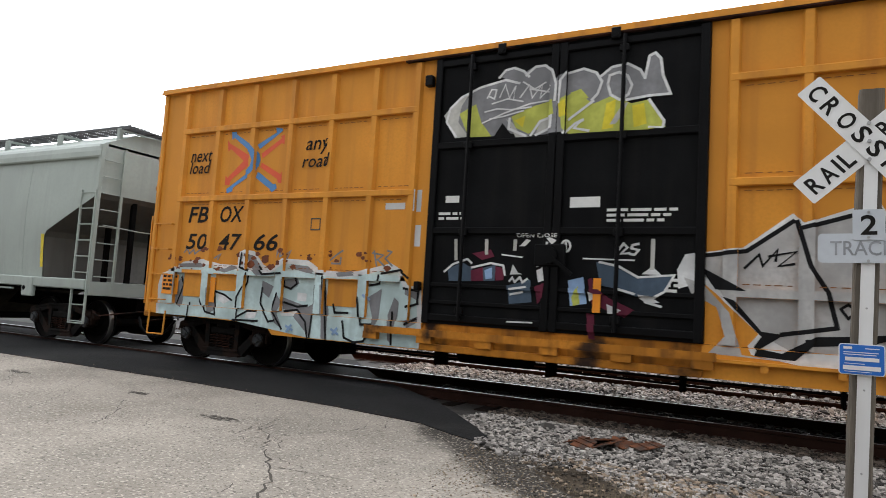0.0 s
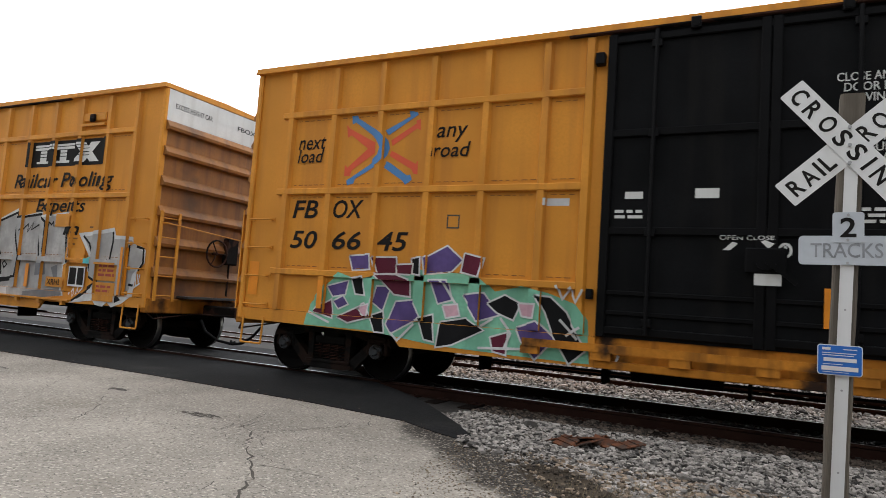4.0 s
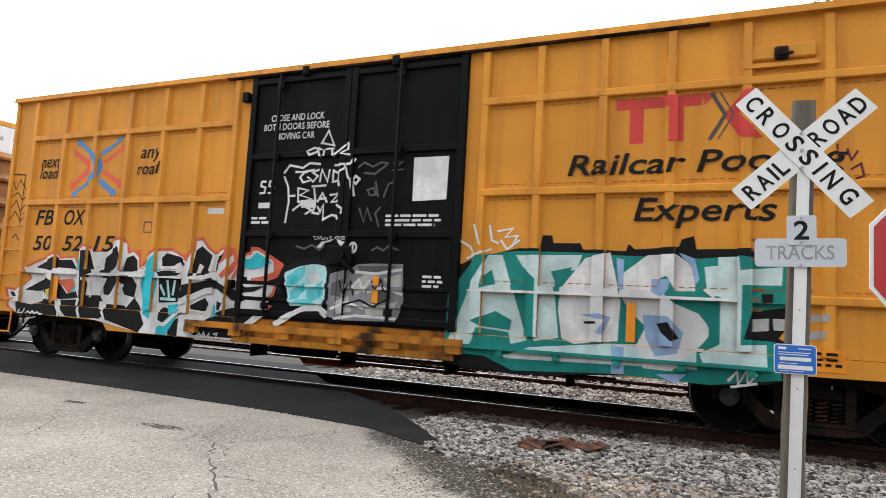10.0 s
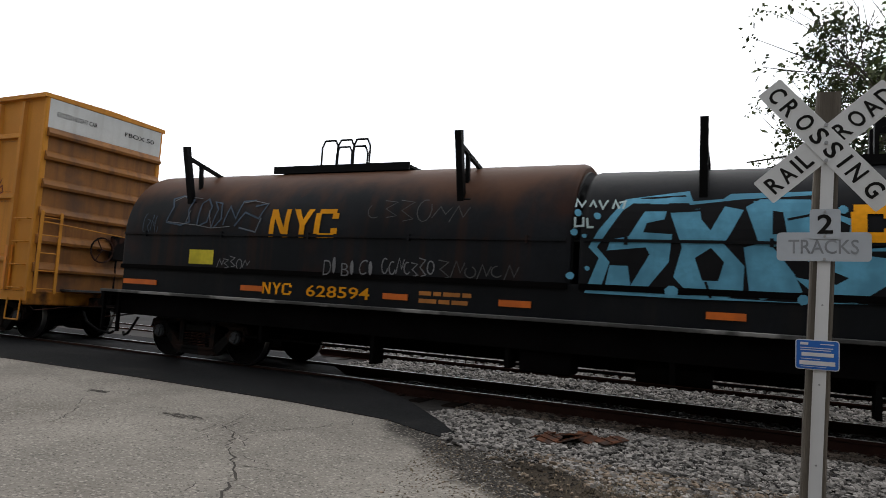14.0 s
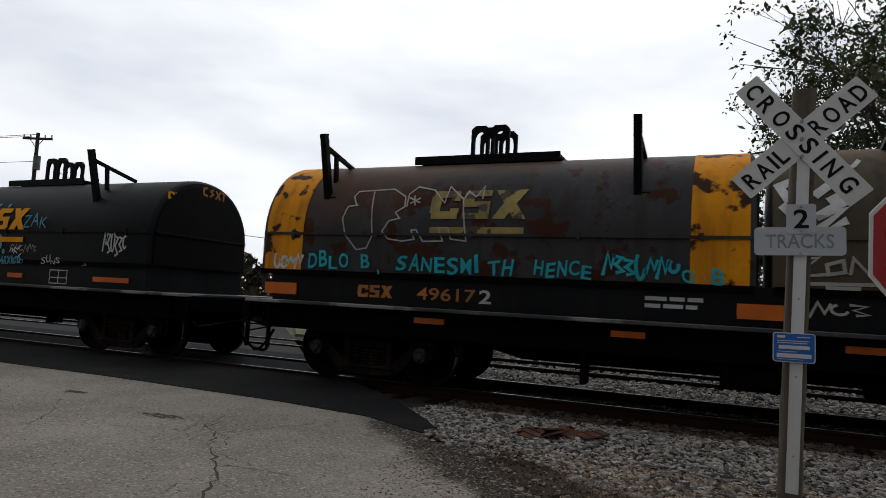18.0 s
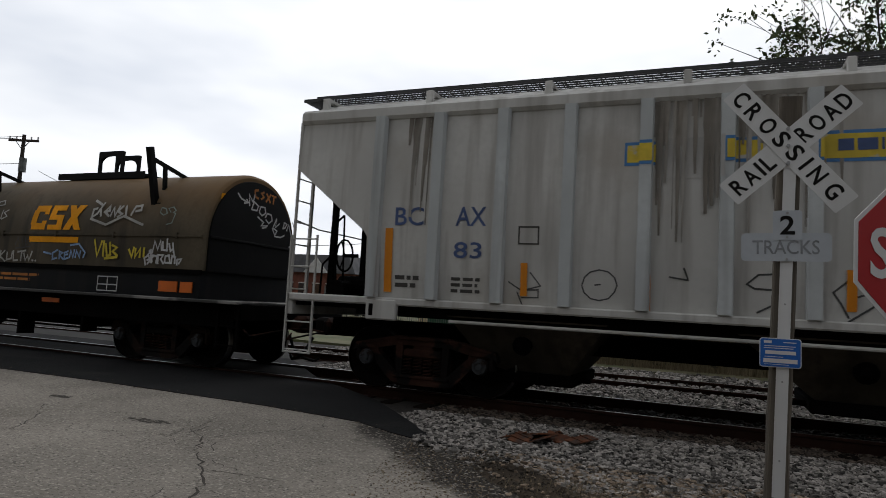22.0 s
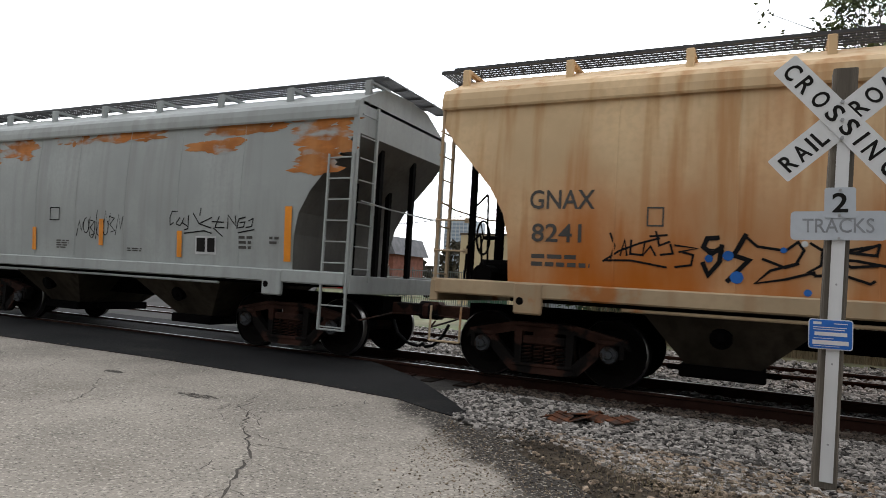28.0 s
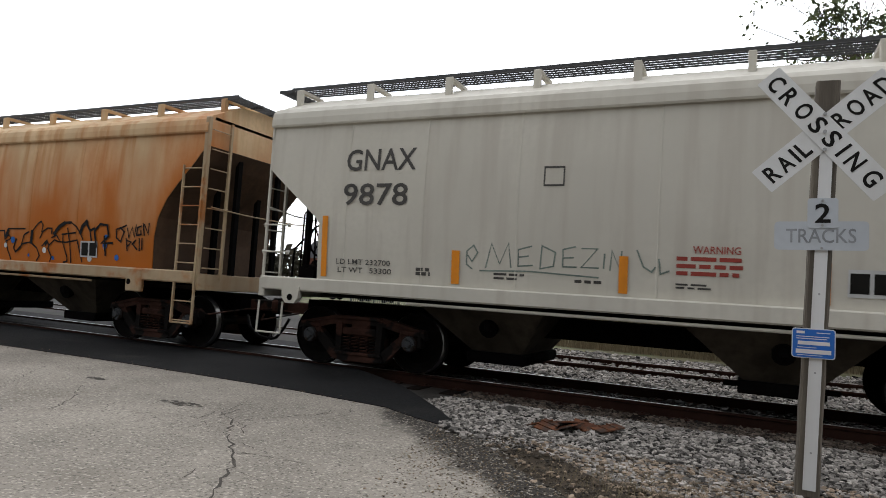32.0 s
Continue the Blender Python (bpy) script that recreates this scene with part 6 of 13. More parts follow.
def sign_post():
    sh = Shape()
    w, d = 0.082, 0.085
    ring = [(-w, -d + 0.015), (-w + 0.015, -d), (w - 0.015, -d), (w, -d + 0.015), (w, d), (-w, d)]
    rnd = random.Random(2)
    zs = [-0.4 + 0.25 * i for i in range(15)]
    zs[-1] = 3.17
    for z in zs:
        sh.v += [(x + rnd.gauss(0, 0.0025), y + rnd.gauss(0, 0.002), z) for x, y in ring]
    sh.f += [(i * 6 + j, i * 6 + (j + 1) % 6, (i + 1) * 6 + (j + 1) % 6, (i + 1) * 6 + j) for i in range(len(zs) - 1) for j in range(6)]
    sh.f += [tuple(range(6))[::-1], tuple(range((len(zs) - 1) * 6, len(zs) * 6))]
    part("post", sh, M_POSTWOOD, SIGN, "weathered grey timber post")
    part("reflective_strip", Shape().box(-0.038, 0.05, -0.096, -0.087, 0.02, 2.72), M_SIGN, SIGN, "white reflective strip down the post")
    for z in (0.3, 0.9, 1.5, 2.2):
        part("strip_screw", Shape().rod((0.006, -0.099, z), (0.006, -0.094, z), 0.008, 8), M_SIGNBACK, SIGN)


sign_post()


def lettered(sh_parent, body, size_x, size_z, mat, m, fat=0.0, label="", cx=0.0, cz=0.0):
    """A word standing in the plane of a plate, 2.5 mm before it."""
    s = Shape()
    for p in letters(body, 0, fat):
        q = [(cx + (a - 0.5) * size_x, -0.0025, cz + (b - 0.5) * size_z) for a, b in p]
        s.add(q, [tuple(range(len(q)))])
    s.moved(m)
    part("lettering", s, mat, sh_parent, label or "black sign lettering", tidy=False)


def spaced(parent, words, mat, m, height, fat):
    """Letters set one by one along a blade: (letter, place along it, width)."""
    s = Shape()
    for ch, at, w in words:
        for p in letters(ch, 0, fat):
            q = [(at + (a - 0.5) * w, -0.0025, (b - 0.5) * height) for a, b in p]
            s.add(q, [tuple(range(len(q)))])
    s.moved(m)
    part("lettering", s, mat, parent, "black block letters", tidy=False)


def plate(parent, name, w, h, m, mat, r=0.02, label="", thick=0.004):
    out = []
    for sx, sz, a0 in ((1, 1, 0), (-1, 1, 90), (-1, -1, 180), (1, -1, 270)):
        out += [(sx * (w / 2 - r) + r * math.cos(radians(a0 + k * 30)), sz * (h / 2 - r) + r * math.sin(radians(a0 + k * 30))) for k in range(4)]
    sh = Shape().slab(out, 0.0, thick)
    sh.moved(m)
    return part(name, sh, mat, parent, label)


def crossbuck():
    base = SIGN.matrix_basis.inverted()
    ctr = Vector((0.497, 5.75, 2.685))
    m1 = base @ Matrix.Translation(ctr) @ pose(0, 0, 0, 0, 49.5, 0)
    m2 = base @ Matrix.Translation(ctr + Vector((0.005, 0.008, 0.005))) @ pose(0, 0, 0, 0, -42.0, 0)
    b2 = plate(SIGN, "blade", 1.17, 0.222, m2, M_SIGN, 0.012, "white blade reading RAIL ROAD")
    b1 = plate(SIGN, "blade", 1.25, 0.205, m1, M_SIGN, 0.012, "white blade reading CROSSING")
    hgt = 0.135
    word = [("C", -0.53, 0.095), ("R", -0.385, 0.098), ("O", -0.225, 0.108), ("S", -0.075, 0.092), ("S", 0.075, 0.092), ("I", 0.195, 0.024), ("N", 0.315, 0.10), ("G", 0.485, 0.10)]
    spaced(b1, word, M_INK, m1, hgt, 0.02)
    word = [("R", -0.485, 0.092), ("A", -0.365, 0.098), ("I", -0.275, 0.024), ("L", -0.20, 0.075), ("R", 0.135, 0.092), ("O", 0.265, 0.10), ("A", 0.39, 0.098), ("D", 0.51, 0.092)]
    spaced(b2, word, M_INK, m2, hgt, 0.02)
    for x, z in ((0.495, 2.825), (0.498, 2.545), (0.497, 2.685)):
        part("bolt", Shape().rod((x, 5.728, z), (x, 5.75, z), 0.014, 8).moved(base), M_SIGNBACK, SIGN)
    mt = base @ Matrix.Translation((0.486, 5.745, 1.876)) @ pose(0, 0, 0, 0, -0.8, 0)
    pt = plate(SIGN, "tracks_plate", 0.632, 0.222, mt, M_PLATE, 0.03, "faded grey plate reading TRACKS")
    lettered(pt, "TRACKS", 0.47, 0.11, M_FADELET, mt, 0.008, "faded grey lettering")
    mn = base @ Matrix.Translation((0.497, 5.738, 2.05)) @ pose(0, 0, 0, 0, -0.8, 0)
    pn = plate(SIGN, "number_plate", 0.206, 0.232, mn, M_PLATE, 0.02, "faded grey plate with the number 2")
    lettered(pn, "2", 0.105, 0.15, M_INK, mn, 0.02)
    for z in (1.78, 1.955, 2.145):
        part("bolt", Shape().rod((0.495, 5.725, z), (0.495, 5.745, z), 0.010, 8).moved(base), M_SIGNBACK, SIGN)
    mb = base @ Matrix.Translation((0.458, 5.742, 1.052)) @ pose(0, 0, 0, 0, -0.4, 0)
    pb = plate(SIGN, "notice_plate", 0.292, 0.226, mb, M_SIGN, 0.022, "blue and white emergency notice plate")
    s = Shape()
    out = []
    for sx, sz, a0 in ((1, 1, 0), (-1, 1, 90), (-1, -1, 180), (1, -1, 270)):
        out += [(sx * 0.123 + 0.016 * math.cos(radians(a0 + k * 30)), sz * 0.090 + 0.016 * math.sin(radians(a0 + k * 30))) for k in range(4)]
    part("blue_field", Shape().slab(out, -0.003, 0.0).moved(mb), M_SIGNBLUE, pb, "blue enamel field")
    rows = [rect(-0.115, -0.06, 0.072, 0.092), rect(0.02, 0.11, 0.078, 0.085), rect(-0.115, 0.105, 0.048, 0.054), rect(-0.115, 0.09, 0.032, 0.038), rect(-0.105, 0.108, -0.012, 0.016), rect(-0.11, 0.02, -0.034, -0.029), rect(-0.11, 0.06, -0.092, -0.088)]
    for r in rows + [rect(-0.118, 0.118, -0.078, -0.046)]:
        s.add([(x, -0.0055, z) for x, z in r], [(0, 1, 2, 3)])
    part("notice_bars", s.moved(mb), M_SIGN, pb, "white bars of small writing", tidy=False)


crossbuck()


def stop_sign():
    t = thing("stop_sign", Matrix.Translation((0.911, 4.03, -0.1)), "red octagonal stop sign on a perforated steel post", "stop sign")
    post = Shape()
    for z0 in [0.0254 * 2 * k for k in range(46)]:
        # channel of square tube with a row of holes on two faces
        for y in (-0.028, 0.028):
            post.add([(x, y, z) for x, z in ((-0.028, z0 - 0.4), (-0.008, z0 - 0.4), (-0.008, z0 - 0.35), (-0.028, z0 - 0.35))], [(0, 1, 2, 3)])
            post.add([(x, y, z) for x, z in ((0.008, z0 - 0.4), (0.028, z0 - 0.4), (0.028, z0 - 0.35), (0.008, z0 - 0.35))], [(0, 1, 2, 3)])
            post.add([(x, y, z) for x, z in ((-0.008, z0 - 0.4), (0.008, z0 - 0.4), (0.008, z0 - 0.383), (-0.008, z0 - 0.383))], [(0, 1, 2, 3)])
            post.add([(x, y, z) for x, z in ((-0.008, z0 - 0.367), (0.008, z0 - 0.367), (0.008, z0 - 0.35), (-0.008, z0 - 0.35))], [(0, 1, 2, 3)])
    post.box(-0.0285, -0.0265, -0.028, 0.028, -0.4, 2.1).box(0.0265, 0.0285, -0.028, 0.028, -0.4, 2.1)
    part("post", post.moved(pose(0, 0, 0, 0, 0.7, 20)), M_GALV, t, "dark perforated steel post", tidy=False)
    m = Matrix.Translation((0.05, -0.04, 1.755)) @ pose(0, 0, 0, 0, 0.5, 29)

    def octagon(r):
        return [(r * math.cos(radians(22.5 + 45 * k)), r * math.sin(radians(22.5 + 45 * k))) for k in range(8)]
    rim = part("plate", Shape().slab(octagon(0.412), 0.0, 0.004).moved(m), M_SIGN, t, "white rimmed octagonal plate")
    part("red_field", Shape().slab(octagon(0.388), -0.0025, 0.0).moved(m), M_STOPRED, rim, "red octagonal field")
    s = Shape()
    for ch, at in (("S", -0.235), ("T", -0.085), ("O", 0.08), ("P", 0.24)):
        for p in letters(ch, 0, 0.02):
            s.add([(at + (a - 0.5) * 0.125, -0.006, (b - 0.5) * 0.26) for a, b in p], [tuple(range(len(p)))])
    part("lettering", s.moved(m), M_SIGN, rim, "white block lettering reading STOP", tidy=False)
    for z in (-0.32, 0.32):
        part("bolt", Shape().rod((0, -0.008, z), (0, -0.001, z), 0.012, 8).moved(m), M_SIGNBACK, t)


stop_sign()

# rusty plates and spikes lying by the near rail
M_SCRAP = material("orange_brown_scrap_iron", (0.13, 0.044, 0.017), 0.85, 0.0, 0.5, 4, 30, 0.4, None, 0, (0.05, 0.03, 0.022), 0.45, 6.0, 0.15)
rnd_scrap = random.Random(4)
for k, (x, y, a, w, d) in enumerate([(-2.02, 6.98, 20, 0.17, 0.10), (-1.80, 7.12, -30, 0.18, 0.11), (-1.66, 6.92, 65, 0.16, 0.10), (-1.52, 7.15, 10, 0.15, 0.10), (-1.88, 6.86, 80, 0.14, 0.09), (-1.30, 7.15, 45, 0.15, 0.10), (-1.70, 7.30, 5, 0.16, 0.10)]):
    sh = Shape().box(-w, w, -d, d, -0.008, 0.008, 0.004).box(-0.06, -0.045, -d, d, 0.006, 0.02).box(0.045, 0.06, -d, d, 0.006, 0.02).rod((w * 0.7, d * 0.6, 0), (w * 0.7, d * 0.6, 0.012), 0.014, 8)
    ob = part("tie_plate", sh, M_SCRAP, None, at=pose(x, y, -0.085 + 0.012 * (k % 3), rnd_scrap.uniform(-24, 24), rnd_scrap.uniform(-20, 20), a))
    tagged(ob, "rusty orange tie plate lying on the gravel", "tie plate", "scrap tie plates")

# ---------------------------------------------------------------- beyond the tracks
M_BARK = material("grey_brown_bark", (0.075, 0.06, 0.05), 0.95, 0, 0.4, 3, 20, 0.5, stretch=(3, 3, 0.6))
M_TWIG = material("bare_twigs", (0.085, 0.07, 0.058), 0.95, 0, 0.3)
M_LEAF = island_material("spring_leaves", (0.032, 0.046, 0.014), (0.12, 0.145, 0.05), 0.7, 0.0)
M_DARKLEAF = island_material("dark_evergreen_leaves", (0.012, 0.028, 0.012), (0.045, 0.075, 0.028), 0.75, 0.0)
M_VINE = island_material("withered_vines", (0.030, 0.026, 0.018), (0.085, 0.075, 0.05), 0.9, 0.0)
M_DRYGRASS = island_material("dry_grass", (0.12, 0.095, 0.055), (0.26, 0.21, 0.13), 0.95, 0.0)
M_STUCCO = material("cream_painted_block", (0.56, 0.45, 0.28), 0.85, 0, 0.08, 0.4, 20, 0.15, (0.44, 0.35, 0.22), 0.3)
M_ROLLDOOR = material("grey_rolling_door", (0.28, 0.31, 0.34), 0.6, 0, 0.1, 1, 20, 0.05)
M_COPING = material("brown_coping", (0.10, 0.07, 0.05), 0.8)
M_BRICK = material("red_brown_brick", (0.20, 0.075, 0.05), 0.9, 0, 0.3, 2, 12, 0.2)
M_SHINGLE = material("grey_shingles", (0.15, 0.15, 0.16), 0.9, 0, 0.25, 1.5, 14, 0.2)
M_PANE = material("dark_window_glass", (0.02, 0.025, 0.03), 0.1, 0, 0.1, 1, 5, 0.0, spec=0.6)
M_REDCAR = material("red_car_enamel", (0.48, 0.015, 0.02), 0.25, 0, 0.05, 2, 20, 0.0, spec=0.6)
M_POLE = material("creosoted_pole", (0.055, 0.045, 0.038), 0.95, 0, 0.35, 2, 20, 0.4, stretch=(4, 4, 0.4))


def leaves(name, pts, size, mat, parent, label, seed, flat=1.0):
    """Many small leaves, each a bent pair of triangles, in one mesh."""
    rng = np.random.default_rng(seed)
    p = np.array(pts)
    n = len(p)
    a = rng.normal(0, 1, (n, 3))
    a /= np.linalg.norm(a, axis=1)[:, None]
    b = np.cross(a, rng.normal(0, 1, (n, 3)))
    b /= np.linalg.norm(b, axis=1)[:, None]
    s = size * np.exp(rng.normal(0, 0.35, (n, 1)))
    v = np.stack([p - a * s, p + b * s * 0.5 * flat, p + a * s, p - b * s * 0.5 * flat], 1).reshape(-1, 3)
    f = np.arange(4 * n).reshape(-1, 4)
    me = bpy.data.meshes.new(name)
    me.from_pydata(v.tolist(), [], f.tolist())
    me.materials.append(mat)
    ob = new(name, me)
    ob.parent = parent
    return tagged(ob, label, kind="stuff")


LEAST = [-99.0]         # limbs do not reach past this distance from the trunk


def grow(sh, tips, rnd, p, d, length, r, depth, bend=0.35, droop=0.0):
    q = p + d * length
    if q.x < LEAST[0] + 2.2 * rnd.random() ** 2:
        return
    sh.rod(p, q, r, 6 if depth > 2 else 4, r * 0.68)
    tips.append((q, depth))
    if depth == 0:
        return
    for _ in range(rnd.choice((2, 3, 3)) if depth > 1 else rnd.choice((2, 3, 4))):
        e = (d + Vector((rnd.gauss(0, 1), rnd.gauss(0, 1), rnd.gauss(0.05 - droop, 0.8))) * bend * 1.6).normalized()
        grow(sh, tips, rnd, p + (q - p) * rnd.uniform(0.55, 1.0), e, length * rnd.uniform(0.62, 0.85), r * 0.6, depth - 1, bend, droop)


def tree(x, y, height, spread, seed, leaf, per_tip, size, label, trunk_r=0.16, depth=5, lean=0.0, scatter=0.35, split=0.35, least=-99.0, limbs=5):
    rnd = random.Random(seed)
    LEAST[0] = least - x
    t = thing("tree", Matrix.Translation((x, y, -0.15)), label, "tree", "trees beyond the track")
    trunk = Shape().rod((0, 0, -0.2), (lean * 0.4, 0, height * split), trunk_r, 10, trunk_r * 0.75)
    limb, tips = Shape(), []
    for k in range(limbs):
        a = k * 6.283 / limbs + rnd.uniform(-0.4, 0.4)
        d = Vector((math.cos(a) * spread + lean, math.sin(a) * spread, 1.0)).normalized()
        grow(limb, tips, rnd, Vector((lean * 0.4, 0, height * split * rnd.uniform(0.75, 1.0))), d, height * 0.24, trunk_r * 0.5, depth - 1)
    part("trunk", trunk, M_BARK, t, "grey-brown trunk", True)
    part("branchwork", limb, M_TWIG, t, "bare forking limbs and twigs", tidy=False)
    pts = []
    for q, dep in tips:
        if dep <= 1:
            pts += [tuple(q + Vector((rnd.gauss(0, scatter), rnd.gauss(0, scatter), rnd.gauss(0, scatter)))) for _ in range(per_tip)]
    leaves("crown", pts, size, leaf, t, "loose crown of small leaves", seed)
    return t


def bush(name, x, y, w, d, h, n, size, mat, label, seed, strands=0):
    """A thicket: leaves gathered in uneven clumps, hanging strands over it."""
    rnd = random.Random(seed)
    t = thing(name, Matrix.Translation((x, y, -0.15)), label, "bush", "thicket beyond the track")
    pts = []
    clumps = []
    for _ in range(int(26 * w)):
        cx, cz = rnd.uniform(-w / 2, w / 2), rnd.uniform(0, 1) ** 0.8
        top = h * (0.86 + 0.14 * math.sin(cx * 2.3 + seed) * math.cos(cx * 1.1)) * math.sqrt(max(0.05, 1 - abs(2 * cx / w) ** 2.4))
        clumps.append((cx, rnd.uniform(-d / 2, d / 2), cz * top, rnd.uniform(0.18, 0.5)))
    for _ in range(n):
        cx, cy, cz, r = rnd.choice(clumps)
        pts.append((cx + rnd.gauss(0, r), cy + rnd.gauss(0, r), max(0.02, cz + rnd.gauss(0, r * 0.8))))
    leaves("foliage", pts, size, mat, t, "dense uneven foliage", seed)
    stems = Shape()
    for _ in range(int(6 * w)):
        a = rnd.uniform(-w / 2, w / 2)
        stems.rod((a, rnd.uniform(-d / 3, d / 3), -0.1), (a + rnd.gauss(0, 0.3), rnd.uniform(-d / 3, d / 3), h * rnd.uniform(0.5, 0.9)), 0.035, 5, 0.015)
    for _ in range(strands):
        a, b = rnd.uniform(-w / 2, w / 2), rnd.uniform(-d / 2, d / 2)
        z = h * rnd.uniform(0.75, 1.05)
        p = [(a, b, z)]
        for k in range(5):
            p.append((p[-1][0] + rnd.gauss(0, 0.10), p[-1][1] + rnd.gauss(-0.03, 0.06), p[-1][2] - h * rnd.uniform(0.05, 0.16)))
        stems.tube(p, 0.010, 4)
    part("undergrowth", stems, M_TWIG, t, "thin stems and hanging strands", tidy=False)
    return t


tree(4.3, 20.5, 12.5, 1.0, 21, M_LEAF, 15, 0.062, "tall thin tree coming into small spring leaves", 0.17, 6, -0.1, 0.13, 0.42, -0.6, 10)
tree(7.0, 22.0, 13.0, 0.9, 33, M_LEAF, 12, 0.06, "tall tree with bare twigs and few leaves", 0.2, 6, 0.0, 0.2, 0.40, 1.2, 8)
tree(3.6, 23.0, 8.0, 0.6, 45, M_DARKLEAF, 22, 0.07, "dark ivy-grown tree beside the thicket", 0.14, 5, 0.0, 0.30)
tree(12.5, 21.0, 11.0, 0.8, 57, M_LEAF, 14, 0.06, "bare tree with a few green shoots", 0.16, 6, 0.0, 0.35)
bush("evergreen_bush", -3.9, 20.6, 2.0, 1.6, 4.0, 11000, 0.075, M_DARKLEAF, "dark green juniper-like bush", 3)
bush("evergreen_bush", 0.2, 21.4, 1.7, 1.2, 6.0, 9000, 0.08, M_DARKLEAF, "tall dark green conifer above the vines", 17)
bush("vine_thicket", -0.8, 20.2, 2.0, 1.6, 4.4, 15000, 0.075, M_VINE, "mound of withered brown vines", 5, 260)
bush("thicket", 3.2, 20.2, 4.6, 2.0, 3.2, 8500, 0.07, M_VINE, "brown thicket under the trees", 8, 200)
bush("thicket", 8.2, 20.0, 5.6, 2.2, 3.8, 8500, 0.075, M_VINE, "brown thicket of stems and ivy", 9, 200)
bush("evergreen_bush", 5.6, 21.6, 3.0, 1.6, 4.6, 5200, 0.075, M_DARKLEAF, "ivy climbing among the trunks", 12, 30)
bush("thicket", 14.0, 20.0, 6.0, 2.2, 4.0, 6000, 0.08, M_VINE, "brown thicket of stems and ivy", 14, 120)


def dry_grass():
    rng = np.random.default_rng(4)
    n = 9000
    x, y = rng.uniform(-7.0, 16, n), 18.6 + np.abs(rng.normal(0, 0.7, n))
    h = rng.uniform(0.25, 1.0, n) * np.where(x < -4.5, 0.6, 1.0)
    dx, dy = rng.normal(0, 0.10, n), rng.normal(0, 0.08, n)
    w = 0.008
    v = np.stack([np.stack([x - w, y, x * 0 - 0.12], 1), np.stack([x + w, y, x * 0 - 0.12], 1), np.stack([x + dx + w * 0.3, y + dy, h - 0.1], 1), np.stack([x + dx - w * 0.3, y + dy, h - 0.1], 1)], 1).reshape(-1, 3)
    me = bpy.data.meshes.new("dry_grass")
    me.from_pydata(v.tolist(), [], np.arange(4 * n).reshape(-1, 4).tolist())
    me.materials.append(M_DRYGRASS)
    tagged(new("dry_grass", me), "tall dry grass in front of the thicket", "grass", kind="stuff")
    rng = np.random.default_rng(14)
    n = 700
    x, y = rng.normal(-0.75, 0.45, n), rng.normal(5.0, 0.35, n)
    keep = x + y > 3.3
    x, y = x[keep], y[keep]
    n = len(x)
    h, dx, dy = rng.uniform(0.02, 0.09, n), rng.normal(0, 0.05, n), rng.normal(0, 0.05, n)
    w = 0.002
    v = np.stack([np.stack([x - w, y, x * 0 - 0.12], 1), np.stack([x + w, y, x * 0 - 0.12], 1), np.stack([x + dx + w * 0.3, y + dy, h - 0.1], 1), np.stack([x + dx - w * 0.3, y + dy, h - 0.1], 1)], 1).reshape(-1, 3)
    me = bpy.data.meshes.new("dry_weeds")
    me.from_pydata(v.tolist(), [], np.arange(4 * n).reshape(-1, 4).tolist())
    me.materials.append(M_DRYGRASS)
    tagged(new("dry_weeds", me), "withered weeds in the gravel", "weeds", kind="stuff")


dry_grass()


def warehouse():
    t = thing("warehouse", Matrix.Translation((-18.4, 40, -0.15)), "cream flat-roofed block warehouse with a rolling door", "building")
    h = 4.72
    part("wall", Shape().box(0, 15.8, 0, 0.3, 0, h), M_STUCCO, t, "cream painted front wall")
    part("wall", Shape().box(0, 0.3, 0.3, 26, 0, h), M_STUCCO, t, "cream painted side wall")
    part("wall", Shape().box(15.5, 15.8, 0.3, 26, 0, h), M_STUCCO, t)
    part("wall", Shape().box(0.3, 15.5, 25.7, 26, 0, h), M_STUCCO, t)
    part("roof", Shape().box(-0.05, 15.85, -0.05, 26.05, h, h + 0.12), M_COPING, t, "dark flat roof coping")
    d = part("rolling_door", Shape().box(6.05, 8.25, -0.05, 0.02, 0, 3.05), M_ROLLDOOR, t, "grey rolling door")
    for k in range(14):
        part("slat", Shape().box(6.07, 8.23, -0.075, -0.05, 0.05 + 0.215 * k, 0.05 + 0.215 * k + 0.17, 0.01), M_ROLLDOOR, d)
    part("door_frame", Shape().box(5.93, 6.05, -0.06, 0.02, 0, 3.15).box(8.25, 8.37, -0.06, 0.02, 0, 3.15).box(5.93, 8.37, -0.06, 0.02, 3.05, 3.17), M_COPING, t)
    for k, x in enumerate((1.7, 4.6)):
        u = thing("rooftop_unit", Matrix.Translation((-13.3 + x, 44, h + 0.0)), "pale rooftop air unit on a frame", "air unit", "rooftop units")
        part("casing", Shape().box(-0.95, 0.95, -0.6, 0.6, 0.30, 0.72, 0.03), M_WHITE, u, "pale metal casing")
        for a in (-0.85, 0.85):
            part("leg", Shape().box(a - 0.05, a + 0.05, -0.5, 0.5, -0.05, 0.30), M_GALV, u)
    part("wall_lamp", Shape().box(4.98, 5.12, -0.25, -0.02, 3.55, 3.72, 0.02), M_COPING, t)


warehouse()


